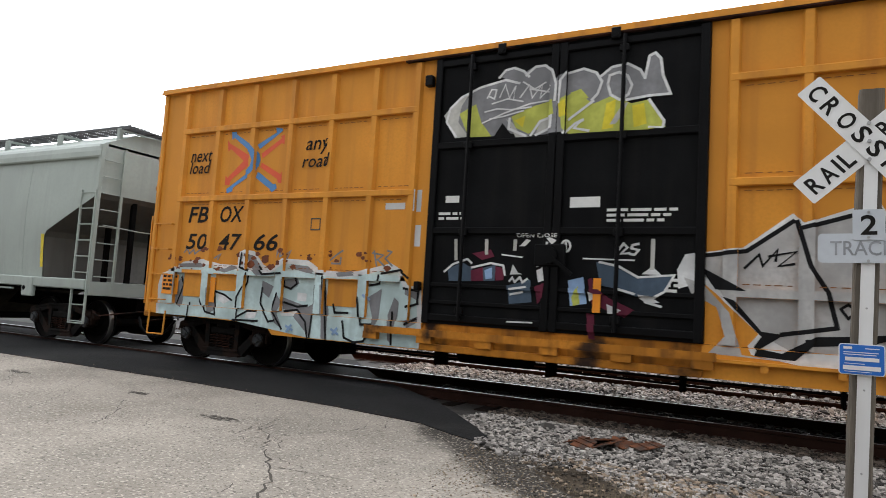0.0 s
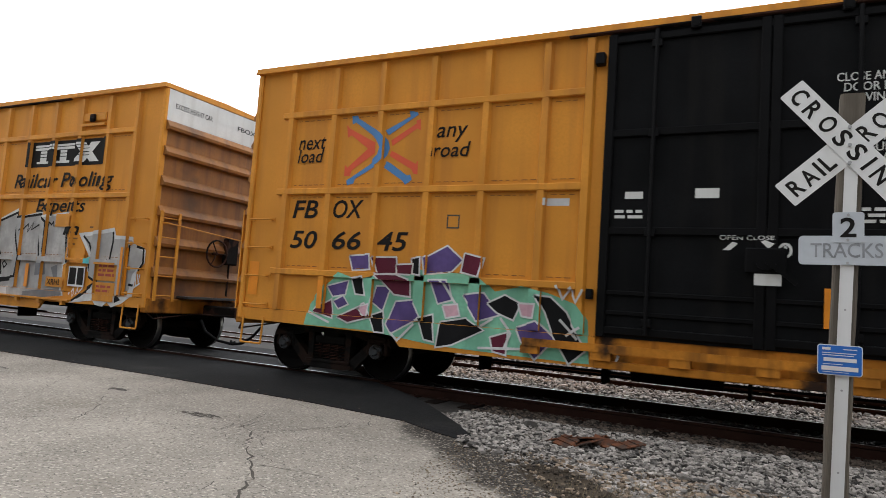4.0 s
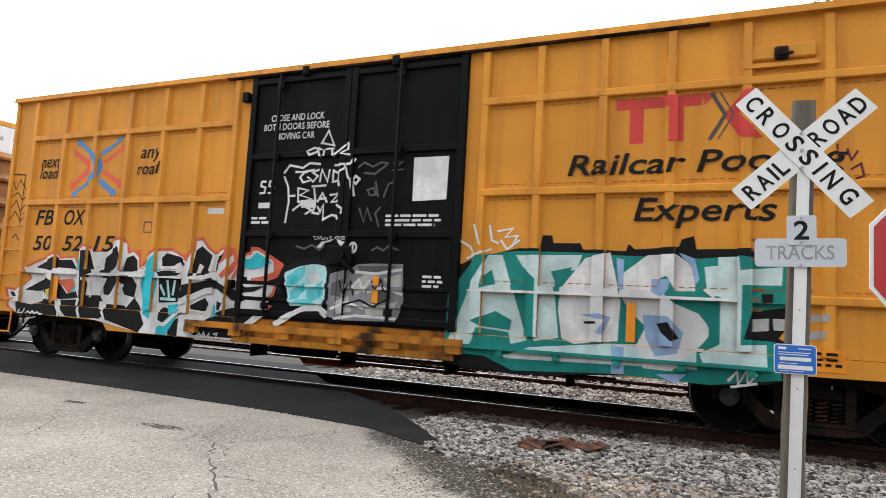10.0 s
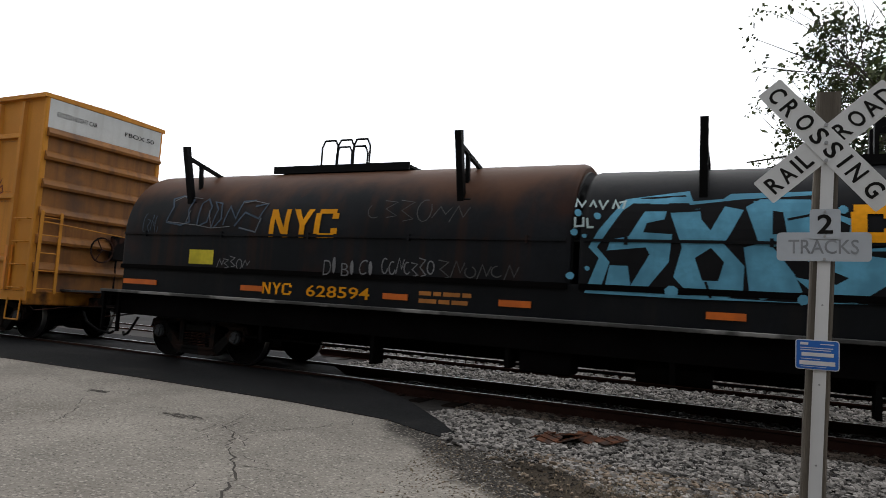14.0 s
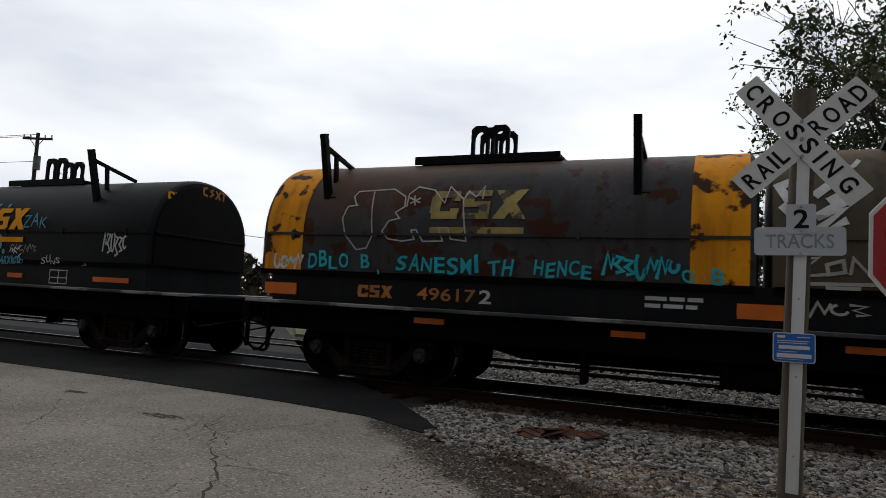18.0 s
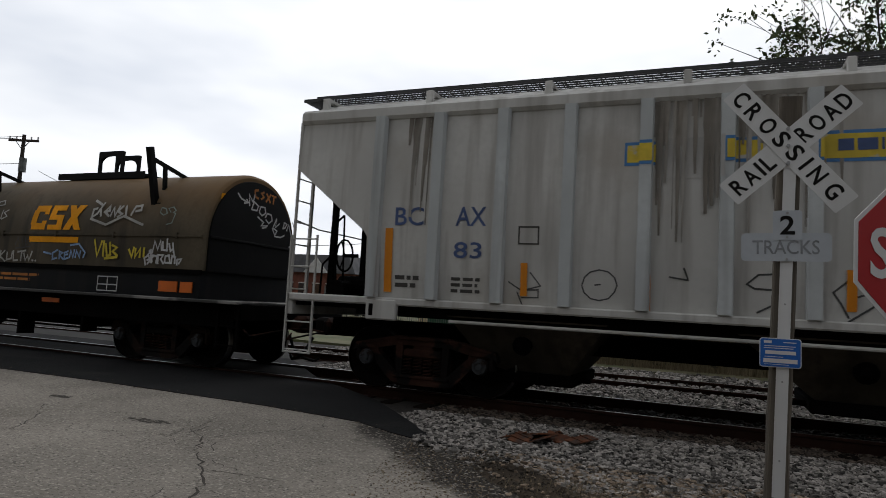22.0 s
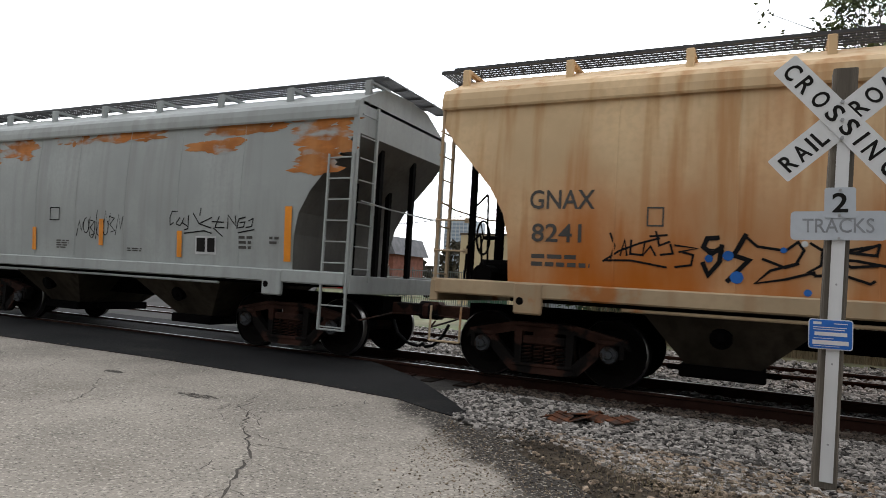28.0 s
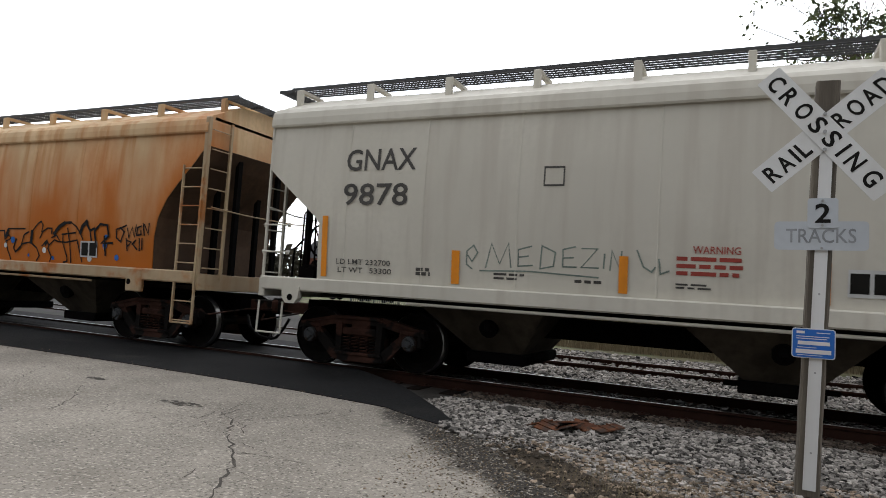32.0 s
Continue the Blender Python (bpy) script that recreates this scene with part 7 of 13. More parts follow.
def fence():
    t = thing("fence", Matrix.Translation((-20, 31, -0.1)), "grey steel mesh and paling fence", "fence")
    post = Shape().rod((0, 0, 0), (0, 0, 2.1), 0.035, 8).mesh("post", M_GALV)
    for k in range(12):
        part("post", post, None, t, at=Matrix.Translation((1.5 * k, 0, 0)))
    for z in (0.2, 1.1, 1.95):
        part("rail", Shape().rod((0, 0, z), (16.5, 0, z), 0.02, 6), M_GALV, t)
    pale = Shape().box(-0.012, 0.012, -0.01, 0.01, 0.1, 2.0).mesh("paling", M_GALV)
    for k in range(130):
        part("paling", pale, None, t, at=Matrix.Translation((0.06 + 0.127 * k, 0, 0)))


fence()


def utility_pole(x, y, h, arm, label, lamp=False, turn=0):
    t = thing("utility_pole", Matrix.Translation((x, y, -0.2)) @ pose(0, 0, 0, 0, 0, turn), label, "utility pole", "utility poles")
    part("pole", Shape().rod((0, 0, 0), (0, 0, h), 0.16, 10, 0.11), M_POLE, t, "tall timber pole", True)
    if arm:
        part("crossarm", Shape().box(-arm, arm, -0.06, 0.06, h - 0.45, h - 0.31), M_POLE, t)
        for k in (-0.95, -0.5, 0.5, 0.95):
            part("insulator", Shape().rod((arm * k, 0, h - 0.31), (arm * k, 0, h - 0.12), 0.045, 8), M_GREYWHITE, t)
        part("brace", Shape().bar((-arm * 0.5, -0.08, h - 0.4), (0, -0.08, h - 1.0), 0.04, 0.03).bar((arm * 0.5, -0.08, h - 0.4), (0, -0.08, h - 1.0), 0.04, 0.03), M_GALV, t)
        part("transformer", Shape().rod((0.3, -0.28, h - 2.5), (0.3, -0.28, h - 1.6), 0.22, 12), M_GALV, t, "grey transformer can")
    if lamp:
        part("lamp_arm", Shape().tube([(0.05, -0.05, h - 0.5), (0.5, -0.05, h - 0.25), (0.8, -0.05, h - 0.25)], 0.03, 6), M_GALV, t)
        part("lamp_head", Shape().lathe([(0.0, 0.15), (0.1, 0.12), (0.16, -0.08), (0.0, -0.08)], 10, "z").moved(Matrix.Translation((0.85, -0.05, h - 0.4))), M_GALV, t)
        part("cable_box", Shape().box(-0.25, 0.05, -0.25, -0.1, h - 1.5, h - 1.1).tube([(-0.25, -0.1, h - 0.3), (-0.45, -0.1, h - 1.0), (-0.35, -0.1, h - 1.6), (-0.1, -0.12, h - 1.7)], 0.02, 5), M_GALV, t)
    return t


utility_pole(-11.0, 36, 7.0, 0, "timber pole with a street lamp and cables", True)
utility_pole(-41.8, 28, 11.0, 1.0, "far timber pole with a crossarm", False, 20)
utility_pole(-38.0, 60, 13.5, 0.9, "far timber pole with a transformer", False, 10)


def cable(a, b, sag, r=0.018):
    a, b = Vector(a), Vector(b)
    pts = [a.lerp(b, k / 16) - Vector((0, 0, sag * 4 * (k / 16) * (1 - k / 16))) for k in range(17)]
    tagged(part("overhead_cable", Shape().tube([tuple(p) for p in pts], r, 5), M_BLACK_TRIM), "thin black overhead cable", "cable", "overhead cables")


cable((-11.0, 36, 6.6), (-41.5, 29, 8.6), 3.1)
cable((-41.8, 28, 10.7), (-120, 10, 11.5), 1.2)
cable((-42.4, 28, 10.6), (-120, 8, 11.3), 1.2)
cable((-41.8, 28, 8.9), (-120, 9, 9.4), 1.0)


def house():
    t = thing("house", Matrix.Translation((-46, 62, -0.1)), "far red-brick house with a grey gable roof", "house")
    part("wall", Shape().box(0, 9.5, 0, 7, 0, 4.2), M_BRICK, t, "red-brown brick wall")
    part("roof", Shape().slab([(-0.5, 4.2), (10, 4.2), (9.0, 6.2), (0.8, 6.2)], -0.5, 7.5), M_SHINGLE, t, "grey shingled roof")
    part("gable", Shape().slab([(3.4, 4.2), (6.6, 4.2), (5.0, 5.9)], -0.65, -0.45), M_WHITE, t, "white gable")
    for k in range(5):
        w = part("window", Shape().box(0.7 + 1.8 * k, 1.7 + 1.8 * k, -0.06, 0.0, 1.4, 3.0), M_PANE, t, "dark window")
        part("frame", Shape().box(0.62 + 1.8 * k, 1.78 + 1.8 * k, -0.04, 0.0, 3.0, 3.1).box(0.62 + 1.8 * k, 1.78 + 1.8 * k, -0.04, 0.0, 1.3, 1.4), M_WHITE, w)


house()


def parked_car(x, y, turn):
    t = thing("car", Matrix.Translation((x, y, -0.05)) @ pose(0, 0, 0, 0, 0, turn), "bright red parked car", "car")
    part("body", Shape().slab([(-2.1, 0.35), (-2.15, 0.7), (-1.9, 0.85), (-1.2, 0.92), (-0.6, 1.32), (0.7, 1.34), (1.3, 0.95), (2.0, 0.85), (2.15, 0.6), (2.1, 0.35)][::-1], -0.85, 0.85), M_REDCAR, t, "red enamelled body")
    part("side_window", Shape().slab([(-1.05, 0.94), (-0.55, 1.26), (0.65, 1.28), (1.12, 0.96)][::-1], -0.862, -0.855), M_PANE, t)
    for a in (-1.3, 1.3):
        for s in (-0.8, 0.8):
            part("wheel", Shape().lathe([(0, -0.1), (0.2, -0.1), (0.32, -0.09), (0.34, 0), (0.32, 0.09), (0, 0.1)], 16).moved(Matrix.Translation((a, s, 0.34))), M_BLACK_TRIM, t)


parked_car(-31, 48, 12)
parked_car(-26.5, 49, 8)


def bin_box():
    t = thing("dumpster", Matrix.Translation((-14.8, 33.5, -0.1)), "dark green steel refuse container", "dumpster")
    part("tub", Shape().box(0, 1.9, 0, 1.3, 0.1, 1.15, 0.04), material("dark_green_enamel", (0.012, 0.06, 0.03), 0.5), t)
    part("lid", Shape().box(-0.03, 1.93, -0.03, 1.33, 1.15, 1.22, 0.02), M_BLACK_TRIM, t)
    part("notice", Shape().box(0.4, 0.75, -0.012, 0.0, 0.7, 0.98), M_WHITE, t)


bin_box()
for k, (x, y, w, h, n) in enumerate([(-62, 70, 26, 7.0, 3800), (-40, 84, 22, 7.5, 3200), (-26, 72, 9, 5.0, 1500), (-95, 60, 36, 8.0, 4200), (-3, 75, 22, 8.0, 2500), (30, 60, 50, 11.0, 6500)]):
    rnd = random.Random(70 + k)
    pts = [(rnd.uniform(-w / 2, w / 2), rnd.uniform(-1.5, 1.5), 0) for _ in range(n)]
    pts = [(a, b, h * rnd.uniform(0, 1) ** 0.8 * (0.65 + 0.35 * math.sin(a * 0.7 + k) * math.cos(a * 0.31))) for a, b, _ in pts]
    wood = thing("far_trees", Matrix.Translation((x, y, -0.2)), "far row of hazy green trees", "trees", "far trees", "stuff")
    leaves("foliage", pts, 0.42, M_LEAF if k in (3, 5) else M_VINE, wood, "far foliage", 90 + k)

def office_tower():
    t = thing("office_tower", Matrix.Translation((-278, 600, -1)), "distant pale glass office tower", "building")
    part("shell", Shape().box(-17, 17, 0, 26, 0, 66), material("hazy_blue_facade", (0.40, 0.45, 0.52), 0.5, 0, 0.08, 0.05, 1, 0.0), t, "pale blue-grey facade")
    pane = Shape().box(-16.4, 16.4, -0.3, 0.05, 0, 1.9).mesh("window_band", material("hazy_glass_band", (0.26, 0.31, 0.38), 0.4, 0, 0.15, 0.1, 1, 0.0))
    for k in range(17):
        part("window_band", pane, None, t, at=Matrix.Translation((0, 0, 2.2 + 3.7 * k)))
    for k in range(9):
        part("mullion", Shape().box(-16.9 + 4.2 * k, -16.4 + 4.2 * k, -0.5, 0.0, 0, 66), M_GREYWHITE, t)


office_tower()
# an unseen wall added behind the camera blocks low sky light from the train
M_SKY_BLOCK = material("sky_blocking_wall", (0.035, 0.045, 0.025), 0.95, 0, 0.5, 0.4, 4, 0.6)
backs = Shape()
rnd_back = random.Random(9)
prof = [(-70 + 3.5 * i, 9.5 + 3.0 * rnd_back.random()) for i in range(41)]
backs.slab([(-70, -0.3)] + [(70, -0.3)] + prof[::-1], -27.0, -26.0)
tagged(part("backdrop", backs, M_SKY_BLOCK), "unseen dark wall behind the camera that blocks low sky light", "backdrop", kind="structure")

# ---------------------------------------------------------------- spray paint
def door_surface(x, z, mx, mz):
    u = mx + BOX_L / 2
    if DOOR[0] < u < DOOR[1]:
        for k in (5.99, 7.78, 7.90, 9.69):
            if abs(u - k) < 0.055:
                return -HALF - 0.036
        for k in (1.08, 2.33, 3.58, 4.82):
            if abs(mz - k) < 0.05:
                return -HALF - 0.026
        for k in (1.30, 1.55):
            if abs(mz - k) < 0.03:
                return -HALF - 0.014
        return -HALF + 0.020
    return box_surface(x, z, mx, mz)


DOOR_CX = []
DOOR_EDGES = [k - BOX_L / 2 + s * 0.055 for k in (5.99, 7.78, 7.90, 9.69) for s in (-1, 1)]
DOOR_CZ = sorted(BOX_CZ + [k + s * 0.05 for k in (1.08, 2.33, 3.58, 4.82) for s in (-1, 1)] + [k + s * 0.03 for k in (1.30, 1.55) for s in (-1, 1)])
WALLS = {"box": (box_surface, BOX_CX, BOX_CZ), "door": (door_surface, DOOR_CX, DOOR_CZ), "hood": (hood_surface, (), HOOD_CZ), "hop": (hop_surface, (), HOP_CZ)}


class Mural:
    """A painted piece on a car: fills and lines, the later over the earlier, one mesh for each field or line."""

    def __init__(self, parent, label, wall):
        if wall.split("_")[0] in ("box", "door"):
            use_posts(parent)
            DOOR_CX[:] = sorted(BOX_CX + DOOR_EDGES)
        if wall == "hood":
            use_hood(parent)
        self.parent, self.label, self.wall, self.lift = parent, label, WALLS[wall.split("_")[0]], 0.004 if wall != "hood" else 0.012

    def fill(self, colour, points):
        self.put(colour, [points])

    def line(self, colour, width, points):
        self.put(colour, stroke(points, width))

    def put(self, colour, pieces):
        me = laid(pieces, *self.wall, self.lift, 0.0).mesh("graffiti", SPRAY[colour], tidy=False)
        self.lift += 0.0003
        bm = bmesh.new()
        bm.from_mesh(me)
        bmesh.ops.remove_doubles(bm, verts=bm.verts, dist=0.0003)
        bm.to_mesh(me)
        bm.free()
        part("graffiti", me, None, self.parent, self.label)


def restored(car, *boxes):
    """Stencils that were painted around: plain yellow fields left in the piece."""
    box_paint(car, "bare_field", [rect(*b) for b in boxes], M_YELLOW_TRIM, 4, "yellow field left bare in the graffiti")



mural = Mural(car_a, "pale ice-blue spray painted letters with grey outlines", "box")
mural.fill("white", [(-7.62, 1.31), (-7.56, 1.53), (-7.21, 1.63), (-7.00, 1.76), (-6.50, 1.82), (-6.06, 1.74), (-5.62, 1.73), (-5.61, 1.94), (-5.45, 2.00), (-5.28, 1.98), (-5.05, 1.75), (-4.88, 1.69), (-4.60, 1.87), (-4.10, 1.85), (-3.83, 1.70), (-3.36, 1.68), (-3.01, 1.71), (-2.84, 1.76), (-2.51, 1.84), (-2.31, 1.74), (-2.16, 1.52), (-1.96, 1.48), (-1.88, 0.61), (-2.56, 0.61), (-3.98, 0.61), (-5.72, 0.79), (-5.83, 0.79), (-7.57, 0.79)])
mural.fill("ice", [(-7.55, 1.27), (-7.48, 1.47), (-7.16, 1.57), (-6.95, 1.68), (-6.49, 1.73), (-6.05, 1.68), (-5.55, 1.63), (-5.47, 1.70), (-5.17, 1.60), (-4.84, 1.61), (-4.57, 1.78), (-4.12, 1.77), (-3.87, 1.62), (-3.35, 1.58), (-3.00, 1.63), (-2.82, 1.69), (-2.51, 1.77), (-2.35, 1.69), (-2.22, 1.47), (-2.04, 1.42), (-1.95, 0.61), (-2.56, 0.61), (-3.98, 0.61), (-5.73, 0.79), (-5.83, 0.79), (-7.50, 0.79)])
mural.fill("grey", [(-5.47, 1.94), (-5.28, 1.90), (-4.98, 1.59), (-5.14, 1.56), (-5.33, 1.70)])
mural.fill("grey", [(-4.46, 1.78), (-4.09, 1.75), (-3.90, 1.62), (-4.37, 1.69)])
mural.fill("grey", [(-6.04, 1.62), (-5.79, 1.73), (-5.58, 1.67), (-5.86, 1.59)])
mural.fill("grey", [(-7.12, 1.31), (-6.99, 1.53), (-6.89, 1.34), (-6.94, 0.93), (-7.13, 1.01)])
mural.fill("grey", [(-6.30, 1.31), (-6.11, 1.37), (-6.08, 0.93), (-6.27, 0.84)])
mural.fill("grey", [(-5.05, 1.49), (-4.79, 1.40), (-4.87, 1.20), (-5.05, 1.31)])
mural.fill("grey", [(-4.59, 1.52), (-4.30, 1.55), (-4.24, 1.47), (-4.44, 1.37), (-4.58, 1.43)])
mural.fill("grey", [(-4.58, 1.23), (-4.04, 1.10), (-3.89, 1.17), (-3.93, 0.61), (-4.22, 0.86), (-4.39, 1.00), (-4.56, 1.04)])
mural.fill("grey", [(-4.79, 0.98), (-4.67, 1.29), (-4.54, 1.15), (-4.65, 0.95), (-4.50, 0.70), (-4.69, 0.80)])
mural.fill("grey", [(-3.78, 1.46), (-3.71, 1.48), (-3.61, 1.04), (-3.61, 0.61), (-3.71, 0.62)])
mural.fill("grey", [(-2.88, 1.31), (-2.64, 1.45), (-2.67, 0.96), (-2.90, 0.61), (-2.77, 0.95)])
mural.fill("grey", [(-2.51, 1.06), (-2.41, 1.33), (-2.31, 1.25), (-2.39, 0.80), (-2.38, 0.63), (-2.47, 0.69)])
mural.fill("grey", [(-7.15, 1.72), (-6.55, 1.75), (-6.42, 1.67), (-6.98, 1.66)])
mural.fill("grey", [(-3.48, 1.67), (-3.22, 1.70), (-3.12, 1.63), (-3.43, 1.60)])
mural.fill("grey", [(-2.20, 1.47), (-2.00, 1.42), (-2.03, 1.31), (-2.19, 1.38)])
mural.fill("grey", [(-2.20, 0.99), (-1.99, 1.07), (-2.00, 0.97), (-2.15, 0.89)])
mural.fill("white", [(-5.99, 1.25), (-5.71, 1.14), (-5.90, 1.05), (-6.06, 1.12)])
mural.fill("white", [(-5.31, 0.95), (-5.06, 0.97), (-5.13, 0.85), (-5.35, 0.83)])
mural.fill("white", [(-4.60, 0.99), (-4.24, 1.05), (-4.28, 0.94), (-4.54, 0.92)])
mural.fill("white", [(-4.27, 1.32), (-4.07, 1.31), (-4.08, 1.18), (-4.26, 1.19)])
mural.fill("white", [(-3.45, 1.38), (-3.10, 1.41), (-3.12, 1.21), (-3.41, 1.17)])
mural.line("black", 0.035, [(-7.23, 1.39), (-7.49, 1.32), (-7.30, 1.19)])
mural.line("black", 0.035, [(-7.07, 0.99), (-6.93, 1.34), (-6.99, 1.48)])
mural.line("black", 0.035, [(-6.75, 0.79), (-6.73, 1.03)])
mural.line("black", 0.035, [(-6.47, 1.16), (-6.30, 0.89), (-6.06, 0.85), (-6.14, 1.26), (-5.90, 1.21), (-5.71, 1.12)])
mural.line("black", 0.035, [(-5.55, 0.82), (-5.54, 1.19), (-5.38, 1.44), (-5.37, 1.60)])
mural.line("black", 0.035, [(-5.53, 0.85), (-5.30, 0.96), (-5.09, 0.97)])
mural.line("black", 0.035, [(-5.63, 0.79), (-5.28, 0.80), (-5.04, 0.81), (-5.19, 0.79)])
mural.line("black", 0.035, [(-5.03, 1.37), (-5.05, 1.11), (-4.82, 0.81), (-4.69, 0.84)])
mural.line("black", 0.035, [(-4.65, 1.29), (-4.75, 0.98), (-4.52, 0.71)])
mural.line("black", 0.035, [(-4.54, 1.15), (-4.25, 1.09), (-4.04, 1.12)])
mural.line("black", 0.035, [(-4.52, 1.00), (-4.24, 1.04), (-4.04, 0.86), (-3.98, 0.61)])
mural.line("black", 0.035, [(-3.92, 1.45), (-3.91, 1.07), (-3.94, 0.62)])
mural.line("black", 0.035, [(-3.74, 1.59), (-3.61, 0.62)])
mural.line("black", 0.035, [(-3.31, 0.92), (-3.26, 0.67), (-3.08, 0.61), (-2.90, 0.64), (-2.74, 0.88)])
mural.line("black", 0.035, [(-2.87, 1.49), (-2.69, 1.52), (-2.66, 1.68), (-2.33, 1.74), (-2.15, 1.62)])
mural.line("black", 0.035, [(-2.43, 1.11), (-2.40, 0.63)])
mural.line("black", 0.035, [(-2.22, 1.47), (-2.00, 1.44), (-2.01, 1.26)])
mural.line("black", 0.035, [(-2.17, 1.20), (-1.99, 1.26)])
mural.line("black", 0.035, [(-2.19, 0.94), (-2.01, 1.04)])
mural.line("black", 0.035, [(-4.56, 1.50), (-4.55, 1.41), (-4.41, 1.37), (-4.29, 1.46), (-4.33, 1.55)])
mural.line("black", 0.035, [(-5.50, 1.94), (-5.52, 1.69), (-5.32, 1.64)])
mural.line("black", 0.035, [(-3.53, 1.17), (-3.49, 1.04), (-3.23, 1.05)])
mural.line("black", 0.035, [(-3.04, 1.30), (-2.97, 0.89), (-2.77, 0.90)])
mural.line("black", 0.035, [(-5.13, 1.72), (-5.00, 1.59), (-4.60, 1.62)])
mural.line("periwinkle", 0.04, [(-4.43, 0.77), (-4.29, 0.71)])
mural.line("periwinkle", 0.04, [(-4.32, 0.79), (-4.41, 0.68)])
mural.line("periwinkle", 0.04, [(-3.51, 0.78), (-3.38, 0.71)])
mural.line("periwinkle", 0.04, [(-3.40, 0.80), (-3.48, 0.70)])
mural.line("periwinkle", 0.04, [(-2.93, 1.34), (-2.85, 1.27)])
restored(car_a, (-6.93, -6.44, 1.14, 1.62), (-6.13, -5.62, 1.28, 1.57), (-3.66, -3.05, 1.14, 1.57))

mural = Mural(car_a, "small black scrawled tags", "box")
mural.line("grey", 0.03, [(-3.66, 1.86), (-3.52, 1.96), (-3.42, 2.02)])
mural.line("grey", 0.03, [(-3.63, 1.81), (-3.46, 1.81), (-3.45, 1.91)])
mural.line("grey", 0.03, [(-2.83, 2.02), (-2.77, 1.79)])
mural.line("grey", 0.03, [(-2.86, 1.99), (-2.66, 1.96), (-2.76, 1.89), (-2.61, 1.78)])
mural.line("grey", 0.03, [(-2.59, 2.03), (-2.51, 2.01), (-2.62, 1.91), (-2.49, 1.80)])
mural.line("grey", 0.03, [(-4.78, 1.96), (-4.68, 2.00), (-4.74, 1.87)])
mural.line("grey", 0.03, [(-4.64, 1.98), (-4.65, 1.89), (-4.48, 2.00), (-4.55, 1.87)])
mural.line("grey", 0.03, [(-7.00, 1.93), (-6.93, 2.01), (-6.86, 1.91), (-6.76, 1.99), (-6.72, 1.91), (-6.59, 1.99)])
mural.line("grey", 0.03, [(-6.22, 1.84), (-6.07, 1.92), (-6.14, 1.82)])

mural = Mural(car_a, "silver spray painted letters with dark grey shadows", "box")
mural.fill("white", [(1.69, 2.05), (2.32, 2.14), (2.83, 2.54), (2.94, 2.42), (3.64, 2.67), (3.74, 2.49), (4.48, 2.61), (4.54, 2.51), (5.38, 2.60), (5.58, 1.57), (5.37, 1.47), (5.49, 0.90), (4.16, 0.77), (2.94, 0.83), (2.43, 0.91), (2.39, 1.01), (2.50, 1.15), (2.04, 1.59), (1.89, 1.72), (1.62, 1.63), (1.60, 1.86)])
mural.fill("silver", [(1.80, 2.02), (2.39, 2.12), (2.84, 2.46), (2.94, 2.36), (3.62, 2.60), (3.74, 2.44), (4.46, 2.56), (4.55, 2.46), (5.34, 2.56), (5.52, 1.57), (5.32, 1.49), (5.44, 0.92), (4.16, 0.80), (3.60, 0.81), (3.58, 1.01), (2.87, 0.96), (2.54, 1.13), (2.11, 1.58)])
mural.fill("silver", [(1.68, 1.77), (1.89, 1.70), (2.19, 1.38), (2.33, 0.90), (2.88, 0.86), (1.97, 0.89), (2.15, 1.10), (2.05, 1.43), (1.77, 1.58)])
mural.line("black", 0.05, [(2.87, 2.45), (3.01, 1.94), (3.18, 1.66), (3.27, 1.27), (2.73, 1.16)])
mural.line("black", 0.05, [(3.65, 2.57), (3.77, 2.01), (3.91, 1.65), (3.86, 1.22), (2.98, 1.10)])
mural.line("black", 0.05, [(4.46, 2.54), (4.55, 2.02), (4.62, 1.68)])
mural.line("black", 0.05, [(1.83, 2.03), (2.36, 2.10), (2.84, 2.45)])
mural.line("black", 0.05, [(4.55, 2.46), (4.71, 2.37), (4.72, 1.73)])
mural.line("black", 0.05, [(5.39, 2.56), (5.46, 1.99), (5.53, 1.57)])
mural.line("black", 0.05, [(2.91, 2.36), (3.65, 2.58)])
mural.line("black", 0.05, [(3.74, 2.47), (4.46, 2.54)])
mural.fill("black", [(1.84, 1.92), (2.03, 1.64), (2.37, 1.63), (2.19, 1.73)])
mural.fill("black", [(2.24, 1.52), (2.53, 1.18), (2.76, 1.16), (2.49, 0.96), (2.45, 1.00), (2.53, 1.12), (2.11, 1.56)])
mural.fill("black", [(2.49, 0.99), (2.74, 0.95), (3.07, 1.16), (3.91, 1.23), (3.58, 1.11), (3.04, 1.05), (2.87, 0.88), (2.46, 0.90)])
mural.fill("grey", [(4.44, 1.53), (4.76, 1.52), (4.82, 1.30), (4.51, 1.26)])
mural.fill("grey", [(4.97, 1.45), (5.17, 1.51), (5.21, 1.23), (5.13, 1.18)])
mural.fill("grey", [(4.16, 0.92), (5.39, 1.05), (5.44, 0.90), (4.16, 0.77)])
mural.line("black", 0.03, [(2.34, 1.90), (2.49, 2.06), (2.53, 1.93), (2.68, 2.12), (2.66, 1.99)])
mural.line("black", 0.03, [(2.59, 2.04), (2.87, 2.10), (2.69, 1.93), (2.85, 1.96)])
mural.line("black", 0.03, [(3.85, 2.19), (4.06, 2.34), (4.05, 2.16), (4.23, 2.37), (4.18, 2.21), (4.42, 2.32)])
mural.line("black", 0.03, [(4.69, 2.32), (4.76, 2.37), (4.84, 2.32), (4.89, 2.39), (4.92, 2.29)])
